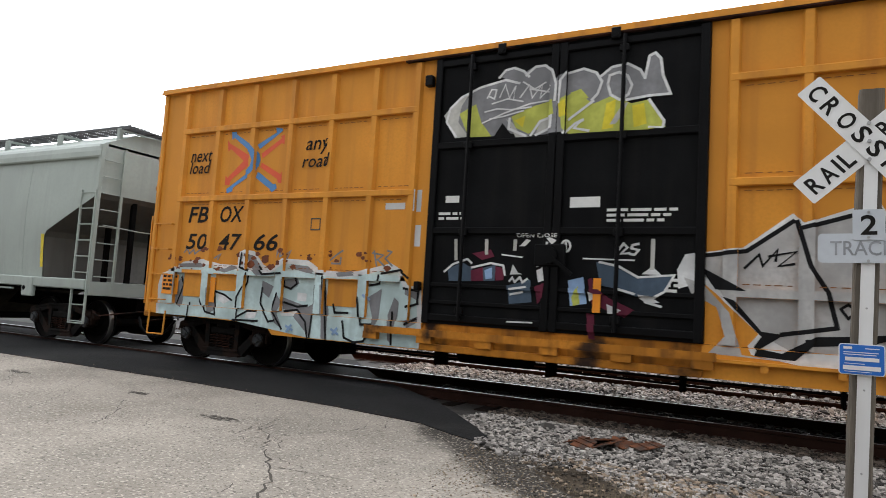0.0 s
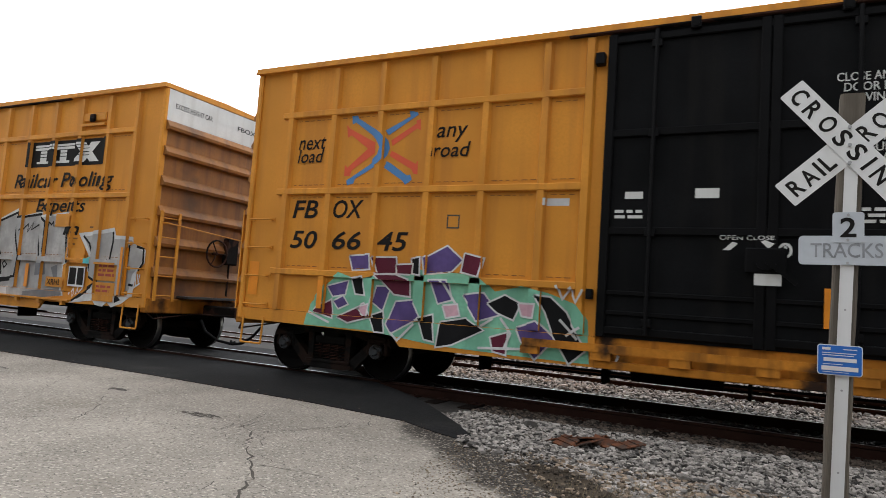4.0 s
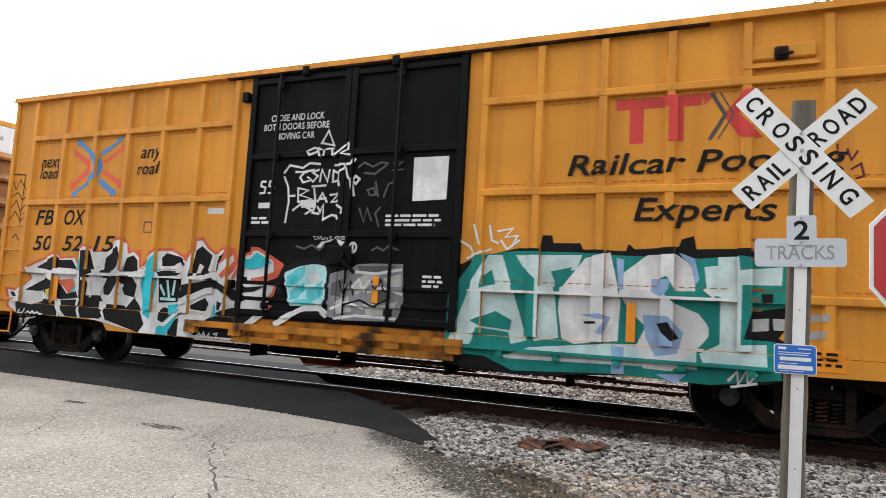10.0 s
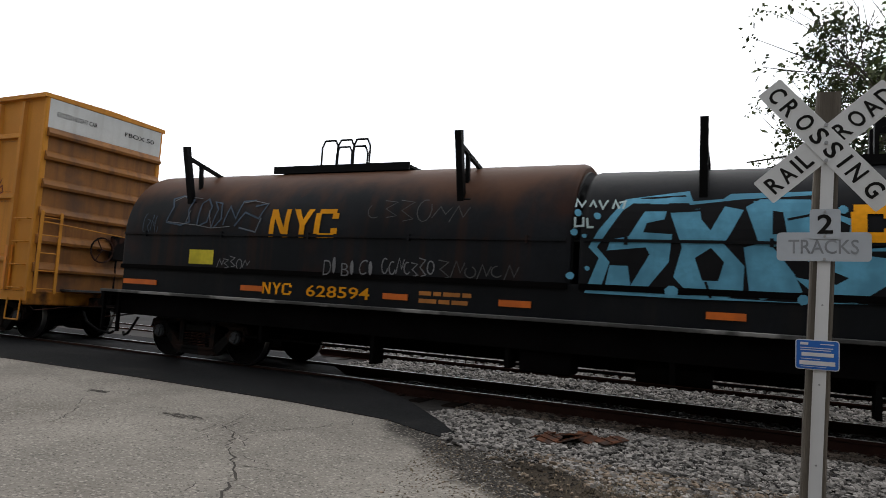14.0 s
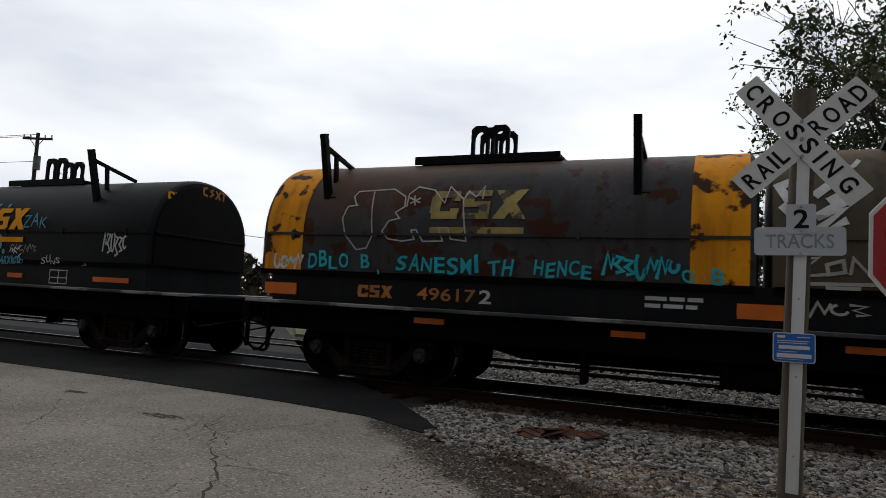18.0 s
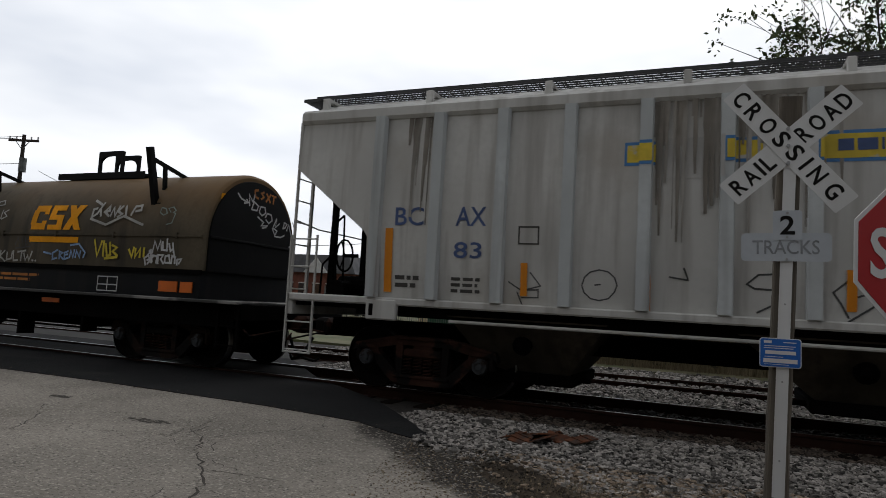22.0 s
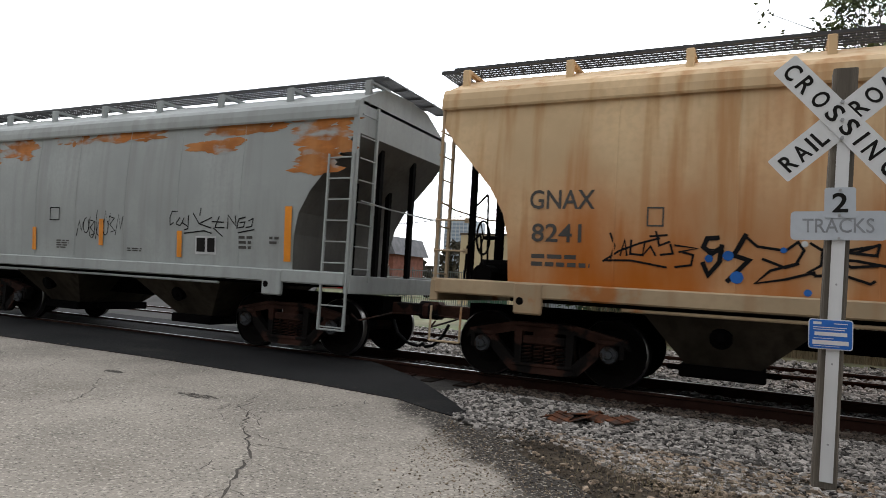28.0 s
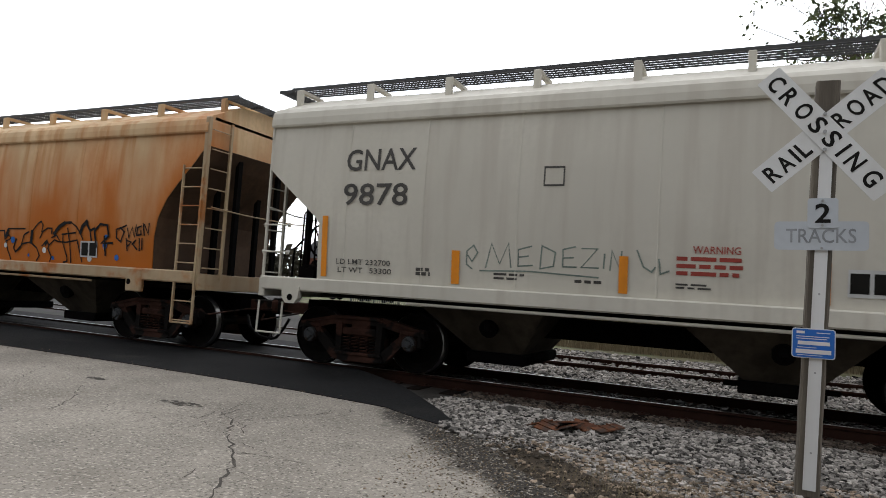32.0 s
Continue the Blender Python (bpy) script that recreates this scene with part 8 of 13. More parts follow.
mural.line("black", 0.03, [(3.30, 1.48), (3.37, 1.53), (3.46, 1.46), (3.37, 1.38), (3.30, 1.48)])
mural.fill("white", [(5.74, 2.16), (6.31, 2.21), (6.79, 2.28), (6.85, 2.13), (7.34, 2.11), (7.37, 1.96), (7.62, 1.93), (7.72, 1.87), (7.72, 1.62), (7.53, 1.45), (7.47, 0.99), (7.24, 0.85), (6.96, 0.76), (6.83, 0.85), (6.71, 0.76), (6.50, 0.78), (6.41, 0.86), (5.69, 0.77), (6.44, 1.21), (6.12, 1.42), (6.11, 1.73)])
mural.fill("silver", [(5.91, 2.09), (6.32, 2.14), (6.77, 2.20), (6.79, 2.06), (7.30, 2.05), (7.56, 1.89), (7.67, 1.83), (7.64, 1.62), (7.42, 1.40), (7.37, 1.11), (7.19, 0.97), (6.49, 0.95), (6.44, 1.21), (6.26, 1.29), (6.18, 1.60), (6.20, 1.73)])
mural.line("black", 0.045, [(5.91, 2.10), (6.10, 1.96), (6.24, 1.71)])
mural.line("black", 0.045, [(6.77, 2.19), (6.79, 2.02), (6.74, 1.67)])
mural.line("black", 0.045, [(7.27, 1.94), (7.24, 1.47)])
mural.line("black", 0.045, [(7.48, 1.93), (7.66, 1.89), (7.68, 1.62), (7.57, 1.49)])
mural.line("black", 0.045, [(6.13, 1.60), (6.21, 1.33), (6.44, 1.24)])
mural.line("black", 0.045, [(5.78, 0.82), (6.14, 1.02), (6.44, 1.19)])
mural.line("black", 0.045, [(7.35, 1.21), (7.46, 1.20)])
mural.fill("black", [(7.03, 1.04), (7.21, 0.91), (7.04, 0.85)])
mural.fill("black", [(5.82, 0.85), (6.40, 1.14), (6.35, 1.08), (5.96, 0.87)])
mural.fill("aqua", [(6.06, 1.68), (6.23, 1.70), (6.25, 1.57), (6.07, 1.55)])
mural.line("white", 0.03, [(7.48, 1.32), (7.53, 1.41), (7.54, 1.20)])
mural.line("white", 0.03, [(7.57, 1.41), (7.61, 1.25), (7.63, 1.41)])
mural.line("white", 0.03, [(7.50, 1.16), (7.65, 1.25)])
mural.line("white", 0.03, [(5.68, 0.94), (5.77, 1.06), (5.80, 0.90), (5.91, 1.09), (5.89, 0.95), (6.04, 1.08)])

mural = Mural(car_a, "bubble letters in grey and lime on the black door", "door_a")
mural.fill("grey", [(-1.70, 4.07), (-1.49, 4.29), (-1.19, 4.40), (-0.98, 4.46), (-0.75, 4.48), (-0.88, 4.54), (-0.80, 4.62), (-0.66, 4.64), (-0.48, 4.57), (-0.38, 4.62), (-0.23, 4.63), (-0.08, 4.53), (-0.03, 4.40), (0.03, 4.45), (0.31, 4.51), (0.49, 4.45), (0.58, 4.38), (0.70, 4.47), (0.90, 4.51), (1.07, 4.42), (1.14, 4.31), (1.18, 4.58), (1.26, 4.61), (1.34, 4.54), (1.37, 4.30), (1.46, 4.06), (1.19, 4.07), (0.91, 4.04), (0.50, 3.97), (0.10, 3.66), (-0.37, 3.65), (-0.67, 3.70), (-0.80, 3.86), (-0.92, 3.68), (-1.44, 3.70), (-1.60, 3.81)])
mural.fill("lime", [(-1.49, 4.05), (-1.23, 4.17), (-1.13, 3.90), (-0.96, 3.68), (-1.32, 3.69)])
mural.fill("lime", [(0.02, 4.10), (0.21, 4.21), (0.31, 4.15), (0.49, 4.02), (0.74, 4.11), (0.98, 3.98), (1.20, 4.01), (1.37, 3.72), (1.41, 3.64), (1.21, 3.61), (0.85, 3.62), (0.17, 3.63), (0.08, 3.71)])
mural.fill("lime", [(-0.67, 3.94), (-0.40, 4.05), (-0.07, 4.12), (-0.04, 3.92), (-0.24, 3.75), (-0.41, 3.68), (-0.60, 3.78)])
mural.fill("lime", [(0.17, 4.20), (0.31, 4.24), (0.42, 4.11), (0.25, 4.04)])
mural.fill("yellow", [(0.02, 4.06), (0.11, 4.11), (0.14, 3.89), (0.04, 3.86)])
mural.fill("yellow", [(0.99, 3.95), (1.14, 3.97), (1.18, 3.70), (1.02, 3.66)])
mural.fill("yellow", [(-0.62, 3.88), (-0.46, 3.94), (-0.49, 3.77)])
mural.fill("yellow", [(0.66, 4.01), (0.78, 4.05), (0.76, 3.68), (0.61, 3.66)])
mural.fill("ash", [(-1.74, 4.04), (-1.58, 4.21), (-1.33, 4.35), (-1.46, 4.16), (-1.50, 3.93), (-1.32, 3.70), (-1.54, 3.69)])
mural.fill("ash", [(0.71, 3.72), (0.79, 3.86), (0.88, 3.99), (0.94, 4.00), (0.88, 3.85), (0.79, 3.73)])
mural.fill("ash", [(-0.30, 3.66), (-0.24, 3.84), (-0.08, 3.89), (-0.10, 3.74)])
mural.fill("ash", [(-0.74, 3.91), (-0.64, 3.85), (-0.54, 3.69), (-0.37, 3.64), (-0.59, 3.64)])
mural.line("white", 0.035, [(-1.52, 3.71), (-1.69, 3.94), (-1.64, 4.14), (-1.47, 4.29), (-1.17, 4.41), (-0.78, 4.48), (-0.57, 4.41)])
mural.line("white", 0.035, [(-0.88, 4.52), (-0.79, 4.62), (-0.66, 4.64), (-0.52, 4.58), (-0.43, 4.49)])
mural.line("white", 0.035, [(-0.48, 4.51), (-0.34, 4.62), (-0.20, 4.62), (-0.08, 4.52), (-0.02, 4.33), (-0.03, 4.10)])
mural.line("white", 0.035, [(0.02, 4.35), (0.12, 4.47), (0.34, 4.51), (0.51, 4.44), (0.59, 4.31), (0.54, 4.15), (0.46, 4.07)])
mural.line("white", 0.035, [(0.57, 4.38), (0.72, 4.49), (0.92, 4.51), (1.08, 4.41), (1.14, 4.30)])
mural.line("white", 0.035, [(0.67, 4.26), (0.69, 4.38), (0.81, 4.41), (0.92, 4.35), (0.98, 4.22), (0.94, 4.10), (0.83, 4.04), (0.71, 4.12), (0.67, 4.26)])
mural.line("white", 0.035, [(1.14, 4.29), (1.19, 4.58), (1.26, 4.61), (1.33, 4.53), (1.36, 4.31), (1.46, 4.06), (1.19, 4.06), (0.91, 4.03)])
mural.line("white", 0.035, [(1.20, 4.01), (1.39, 3.72), (1.38, 3.63), (1.21, 3.65)])
mural.line("white", 0.035, [(0.02, 4.06), (0.04, 4.36)])
mural.line("white", 0.035, [(0.10, 3.64), (0.25, 3.77), (0.37, 3.82), (0.24, 3.71), (0.44, 3.66)])
mural.line("white", 0.035, [(0.49, 4.06), (0.29, 3.92), (0.16, 3.83)])
mural.line("white", 0.035, [(-0.69, 3.92), (-0.70, 3.77), (-0.44, 3.65)])
mural.line("white", 0.035, [(-0.37, 3.65), (-0.24, 3.84), (-0.07, 3.89), (-0.08, 3.74), (-0.30, 3.65)])
mural.line("white", 0.022, [(-1.05, 4.24), (-0.99, 4.36), (-0.91, 4.35), (-0.94, 4.22), (-1.02, 4.26)])
mural.line("white", 0.022, [(-0.86, 4.23), (-0.78, 4.41), (-0.71, 4.21), (-0.62, 4.38), (-0.65, 4.17)])
mural.line("white", 0.022, [(-0.55, 4.20), (-0.42, 4.37), (-0.37, 4.18), (-0.23, 4.36), (-0.25, 4.17), (-0.10, 4.31)])
mural.line("white", 0.022, [(-1.11, 3.88), (-0.77, 4.00), (-0.40, 4.10), (-0.13, 4.12)])
mural.line("white", 0.022, [(-1.08, 4.04), (-0.89, 4.07), (-0.68, 4.04), (-0.38, 4.05)])
mural.line("white", 0.022, [(-1.00, 3.93), (-0.80, 3.95), (-0.49, 4.01)])
mural.line("white", 0.022, [(-0.51, 4.42), (-0.34, 4.30), (-0.18, 4.38)])
mural.line("white", 0.022, [(-0.41, 4.31), (-0.13, 4.24)])
mural.line("white", 0.022, [(-0.97, 4.15), (-0.73, 4.20), (-0.50, 4.14)])

mural = Mural(car_a, "dull blue and red spray paint on the black door", "door_a")
mural.fill("dimblue", [(-1.53, 1.78), (-1.30, 1.88), (-1.14, 1.80), (-1.14, 1.62), (-1.50, 1.61)])
mural.fill("dimblue", [(-0.98, 1.81), (-0.79, 1.86), (-0.79, 1.64), (-0.96, 1.63)])
mural.fill("dimblue", [(-0.60, 1.58), (-0.27, 1.67), (-0.24, 1.37), (-0.56, 1.33)])
mural.fill("dimblue", [(0.61, 1.93), (0.77, 1.91), (1.12, 1.75), (1.56, 1.79), (1.46, 1.58), (1.32, 1.50), (1.11, 1.51), (0.87, 1.60), (0.67, 1.63)])
mural.fill("maroon", [(-1.16, 1.77), (-0.98, 1.82), (-0.96, 1.63), (-1.15, 1.62)])
mural.fill("maroon", [(-0.79, 1.84), (-0.65, 1.81), (-0.66, 1.65), (-0.78, 1.64)])
mural.fill("maroon", [(-1.15, 2.01), (-0.87, 2.07), (-0.81, 1.97), (-1.00, 1.92)])
mural.fill("maroon", [(-0.20, 1.59), (-0.06, 1.63), (-0.08, 1.44), (-0.16, 1.35)])
mural.fill("maroon", [(0.51, 1.70), (0.56, 1.73), (0.60, 1.62), (0.78, 1.48), (1.11, 1.34), (0.99, 1.24), (0.77, 1.32), (0.57, 1.39)])
mural.fill("maroon", [(0.51, 1.27), (0.61, 1.26), (0.63, 0.94), (0.55, 0.95)])
mural.fill("periwinkle", [(0.25, 1.68), (0.45, 1.73), (0.51, 1.39), (0.29, 1.35)])
mural.fill("periwinkle", [(-0.95, 1.78), (-0.84, 1.82), (-0.83, 1.67), (-0.93, 1.65)])
mural.fill("lime", [(0.30, 1.46), (0.38, 1.61), (0.42, 1.38), (0.33, 1.35)])
mural.fill("white", [(0.52, 1.54), (0.66, 1.50), (0.54, 1.42)])
mural.fill("white", [(0.76, 1.40), (0.95, 1.33), (0.89, 1.28), (0.79, 1.28)])
mural.fill("white", [(-0.57, 1.73), (-0.53, 1.87), (-0.45, 1.76), (-0.39, 1.74)])
mural.fill("white", [(-0.22, 1.99), (-0.03, 2.01), (0.03, 1.91), (-0.19, 1.84)])
mural.fill("white", [(-0.19, 1.80), (-0.09, 1.84), (-0.06, 1.66), (-0.16, 1.64)])
mural.fill("white", [(1.18, 1.79), (1.31, 1.89), (1.42, 1.79)])
mural.fill("white", [(1.16, 1.49), (1.27, 1.53), (1.41, 1.45), (1.27, 1.43)])
mural.fill("coral", [(-0.15, 1.98), (-0.06, 2.00), (-0.06, 1.90), (-0.13, 1.88)])
mural.line("white", 0.03, [(-1.58, 1.74), (-1.45, 1.85), (-1.22, 1.93), (-1.15, 1.87)])
mural.line("white", 0.03, [(-1.15, 1.81), (-0.86, 1.88), (-0.67, 1.85), (-0.64, 1.72)])
mural.line("white", 0.03, [(0.65, 1.93), (0.90, 1.88), (1.14, 1.75), (1.57, 1.79), (1.46, 1.58), (1.33, 1.50), (1.16, 1.52)])
mural.line("white", 0.03, [(1.43, 1.40), (1.23, 1.45)])
mural.line("white", 0.03, [(0.89, 2.09), (0.95, 2.17), (1.00, 2.12), (0.92, 2.04), (1.03, 2.05)])
mural.line("white", 0.03, [(1.14, 2.17), (1.06, 2.15), (1.05, 2.11), (1.14, 2.09), (1.09, 2.03), (1.03, 2.04)])
mural.line("white", 0.03, [(-0.57, 1.64), (-0.53, 1.69), (-0.49, 1.63), (-0.42, 1.70), (-0.38, 1.63), (-0.31, 1.68)])
mural.line("white", 0.03, [(-0.56, 1.53), (-0.32, 1.57)])
mural.line("white", 0.03, [(-0.55, 1.46), (-0.37, 1.50)])
mural.line("white", 0.03, [(-0.04, 2.17), (-0.06, 2.03)])
mural.line("white", 0.03, [(0.87, 1.60), (1.11, 1.54)])
mural.line("ash", 0.05, [(-1.42, 2.20), (-1.40, 1.92)])
mural.line("ash", 0.05, [(-0.94, 2.20), (-0.93, 2.01)])
mural.line("ash", 0.05, [(1.31, 2.22), (1.31, 1.86)])
mural.line("ash", 0.05, [(-0.51, 2.20), (-0.51, 2.07)])
mural.line("white", 0.02, [(-0.70, 2.00), (-0.40, 1.97)])
mural.line("white", 0.02, [(0.44, 1.97), (1.09, 1.96)])
mural.line("white", 0.02, [(-0.56, 1.09), (-0.20, 1.10)])

mural = Mural(car_b, "purple, maroon and mint spray painted letters with white edges", "box")
mural.fill("mint", [(-6.49, 0.79), (-6.41, 1.12), (-6.14, 1.43), (-5.88, 1.64), (-5.52, 1.54), (-5.11, 1.64), (-4.48, 1.73), (-3.57, 1.69), (-3.30, 1.48), (-2.90, 1.57), (-2.52, 1.49), (-2.16, 1.37), (-2.01, 1.18), (-1.96, 0.63), (-2.85, 0.64), (-4.16, 0.67), (-5.29, 0.79), (-6.48, 0.79)])
mural.line("white", 0.05, [(-5.73, 1.89), (-5.36, 1.92), (-5.33, 1.71), (-5.66, 1.69), (-5.73, 1.89)])
mural.fill("purple", [(-5.73, 1.89), (-5.36, 1.92), (-5.33, 1.71), (-5.66, 1.69)])
mural.line("white", 0.05, [(-4.42, 1.90), (-4.07, 2.08), (-3.83, 1.89), (-3.99, 1.73), (-4.38, 1.68), (-4.42, 1.90)])
mural.fill("purple", [(-4.42, 1.90), (-4.07, 2.08), (-3.83, 1.89), (-3.99, 1.73), (-4.38, 1.68)])
mural.line("white", 0.05, [(-6.10, 1.41), (-5.73, 1.51), (-5.77, 1.31), (-5.99, 1.27), (-6.10, 1.41)])
mural.fill("purple", [(-6.10, 1.41), (-5.73, 1.51), (-5.77, 1.31), (-5.99, 1.27)])
mural.line("white", 0.05, [(-4.30, 1.58), (-4.03, 1.59), (-3.96, 1.33), (-4.16, 1.27), (-4.30, 1.58)])
mural.fill("purple", [(-4.30, 1.58), (-4.03, 1.59), (-3.96, 1.33), (-4.16, 1.27)])
mural.line("white", 0.05, [(-5.20, 1.45), (-4.97, 1.46), (-5.08, 1.11), (-5.26, 1.22), (-5.20, 1.45)])
mural.fill("purple", [(-5.20, 1.45), (-4.97, 1.46), (-5.08, 1.11), (-5.26, 1.22)])
mural.line("white", 0.05, [(-4.85, 1.24), (-4.57, 1.28), (-4.43, 1.05), (-4.89, 0.79), (-4.98, 0.91), (-4.85, 1.24)])
mural.fill("purple", [(-4.85, 1.24), (-4.57, 1.28), (-4.43, 1.05), (-4.89, 0.79), (-4.98, 0.91)])
mural.line("white", 0.05, [(-3.76, 1.40), (-3.47, 1.44), (-3.22, 1.17), (-3.53, 1.07), (-3.76, 1.40)])
mural.fill("purple", [(-3.76, 1.40), (-3.47, 1.44), (-3.22, 1.17), (-3.53, 1.07)])
mural.line("white", 0.05, [(-2.95, 1.01), (-2.69, 1.11), (-2.43, 0.91), (-2.68, 0.63), (-2.87, 0.84), (-2.95, 1.01)])
mural.fill("purple", [(-2.95, 1.01), (-2.69, 1.11), (-2.43, 0.91), (-2.68, 0.63), (-2.87, 0.84)])
mural.line("white", 0.05, [(-5.96, 1.19), (-5.80, 1.27), (-5.71, 1.16), (-5.87, 1.09), (-5.96, 1.19)])
mural.fill("purple", [(-5.96, 1.19), (-5.80, 1.27), (-5.71, 1.16), (-5.87, 1.09)])
mural.line("white", 0.05, [(-4.09, 1.00), (-3.70, 1.08), (-3.44, 0.94), (-3.90, 0.71), (-4.13, 0.66), (-4.09, 1.00)])
mural.fill("black", [(-4.09, 1.00), (-3.70, 1.08), (-3.44, 0.94), (-3.90, 0.71), (-4.13, 0.66)])
mural.line("white", 0.05, [(-3.39, 1.31), (-3.15, 1.43), (-2.93, 1.33), (-3.02, 1.12), (-3.25, 1.20), (-3.39, 1.31)])
mural.fill("black", [(-3.39, 1.31), (-3.15, 1.43), (-2.93, 1.33), (-3.02, 1.12), (-3.25, 1.20)])
mural.line("white", 0.05, [(-2.71, 1.45), (-2.52, 1.44), (-2.30, 1.26), (-2.03, 0.79), (-2.22, 0.62), (-2.45, 0.96), (-2.57, 1.25), (-2.71, 1.45)])
mural.fill("black", [(-2.71, 1.45), (-2.52, 1.44), (-2.30, 1.26), (-2.03, 0.79), (-2.22, 0.62), (-2.45, 0.96), (-2.57, 1.25)])
mural.line("white", 0.05, [(-5.27, 1.01), (-5.07, 1.08), (-5.02, 0.79), (-5.17, 0.79), (-5.27, 1.01)])
mural.fill("black", [(-5.27, 1.01), (-5.07, 1.08), (-5.02, 0.79), (-5.17, 0.79)])
mural.line("white", 0.05, [(-4.44, 1.03), (-4.24, 1.09), (-4.19, 0.73), (-4.33, 0.75), (-4.44, 1.03)])
mural.fill("black", [(-4.44, 1.03), (-4.24, 1.09), (-4.19, 0.73), (-4.33, 0.75)])
mural.line("white", 0.05, [(-5.65, 1.54), (-5.45, 1.58), (-5.38, 1.32), (-5.57, 1.33), (-5.65, 1.54)])
mural.fill("black", [(-5.65, 1.54), (-5.45, 1.58), (-5.38, 1.32), (-5.57, 1.33)])
mural.line("white", 0.05, [(-4.63, 1.88), (-4.48, 1.90), (-4.47, 1.66), (-4.60, 1.68), (-4.63, 1.88)])
mural.fill("black", [(-4.63, 1.88), (-4.48, 1.90), (-4.47, 1.66), (-4.60, 1.68)])
mural.line("white", 0.05, [(-5.29, 1.88), (-4.91, 1.89), (-4.87, 1.67), (-5.20, 1.64), (-5.29, 1.88)])
mural.fill("maroon", [(-5.29, 1.88), (-4.91, 1.89), (-4.87, 1.67), (-5.20, 1.64)])
mural.line("white", 0.05, [(-5.21, 1.62), (-4.85, 1.63), (-4.65, 1.57), (-4.63, 1.34), (-4.89, 1.36), (-5.21, 1.62)])
mural.fill("maroon", [(-5.21, 1.62), (-4.85, 1.63), (-4.65, 1.57), (-4.63, 1.34), (-4.89, 1.36)])
mural.line("white", 0.05, [(-3.78, 1.98), (-3.50, 1.92), (-3.56, 1.68), (-3.82, 1.73), (-3.78, 1.98)])
mural.fill("maroon", [(-3.78, 1.98), (-3.50, 1.92), (-3.56, 1.68), (-3.82, 1.73)])
mural.line("white", 0.05, [(-6.22, 1.09), (-6.01, 1.20), (-5.96, 0.94), (-6.30, 1.01), (-6.22, 1.09)])
mural.fill("maroon", [(-6.22, 1.09), (-6.01, 1.20), (-5.96, 0.94), (-6.30, 1.01)])
mural.line("white", 0.05, [(-5.85, 0.96), (-5.37, 1.18), (-5.26, 1.00), (-5.66, 0.89), (-5.85, 0.96)])
mural.fill("maroon", [(-5.85, 0.96), (-5.37, 1.18), (-5.26, 1.00), (-5.66, 0.89)])
mural.line("white", 0.05, [(-3.31, 0.85), (-3.08, 0.93), (-3.09, 0.65), (-3.26, 0.68), (-3.31, 0.85)])
mural.fill("maroon", [(-3.31, 0.85), (-3.08, 0.93), (-3.09, 0.65), (-3.26, 0.68)])
mural.line("white", 0.05, [(-4.88, 1.78), (-4.62, 1.80), (-4.63, 1.66), (-4.86, 1.66), (-4.88, 1.78)])
mural.fill("maroon", [(-4.88, 1.78), (-4.62, 1.80), (-4.63, 1.66), (-4.86, 1.66)])
mural.line("white", 0.05, [(-5.51, 1.11), (-5.30, 1.17), (-5.32, 0.99), (-5.51, 1.11)])
mural.fill("pink", [(-5.51, 1.11), (-5.30, 1.17), (-5.32, 0.99)])
mural.line("white", 0.05, [(-4.07, 1.23), (-3.86, 1.26), (-3.82, 1.12), (-4.01, 1.08), (-4.07, 1.23)])
mural.fill("pink", [(-4.07, 1.23), (-3.86, 1.26), (-3.82, 1.12), (-4.01, 1.08)])
mural.line("white", 0.05, [(-2.94, 1.33), (-2.72, 1.33), (-2.74, 1.17), (-2.89, 1.18), (-2.94, 1.33)])
mural.fill("pink", [(-2.94, 1.33), (-2.72, 1.33), (-2.74, 1.17), (-2.89, 1.18)])
mural.line("white", 0.035, [(-4.89, 0.79), (-4.77, 0.69), (-4.52, 0.94)])
mural.line("white", 0.035, [(-4.12, 1.59), (-3.89, 1.29)])
mural.line("white", 0.035, [(-3.19, 1.12), (-3.03, 0.93), (-3.11, 0.72)])
mural.line("white", 0.035, [(-2.37, 1.16), (-2.13, 0.93)])
mural.line("white", 0.035, [(-2.27, 0.97), (-2.10, 1.08)])
mural.line("white", 0.035, [(-6.42, 1.00), (-6.00, 0.86)])
mural.line("white", 0.035, [(-3.48, 0.70), (-2.86, 0.74)])
mural.line("white", 0.035, [(-3.47, 1.00), (-3.31, 1.11)])
mural.line("white", 0.035, [(-2.43, 1.60), (-2.35, 1.43), (-2.24, 1.58), (-2.16, 1.40), (-2.08, 1.56)])
mural.line("white", 0.035, [(-1.93, 0.80), (-1.86, 0.62), (-1.75, 0.81), (-1.65, 0.61), (-1.60, 0.77)])

mural = Mural(car_b, "lilac and pink spray painted letters with black shadows", "box")
mural.fill("black", [(1.90, 1.35), (2.18, 1.61), (2.19, 1.99), (2.51, 2.27), (2.74, 2.08), (3.15, 2.36), (3.21, 2.22), (3.55, 2.48), (3.65, 2.31), (3.70, 2.03), (4.04, 2.14), (4.33, 2.37), (4.45, 2.00), (4.66, 2.27), (5.05, 2.40), (5.10, 2.31), (5.46, 2.38), (5.47, 2.49), (5.54, 2.44), (5.51, 2.11), (5.28, 1.81), (5.42, 1.67), (5.56, 1.38), (5.54, 0.86), (5.00, 0.82), (4.27, 0.82), (3.96, 0.84), (3.32, 0.87), (2.63, 0.85), (2.21, 1.08)])
mural.fill("lilac", [(1.96, 1.35), (2.26, 1.56), (2.52, 1.36), (2.66, 1.11), (2.69, 0.88), (2.42, 1.02), (2.17, 1.19)])
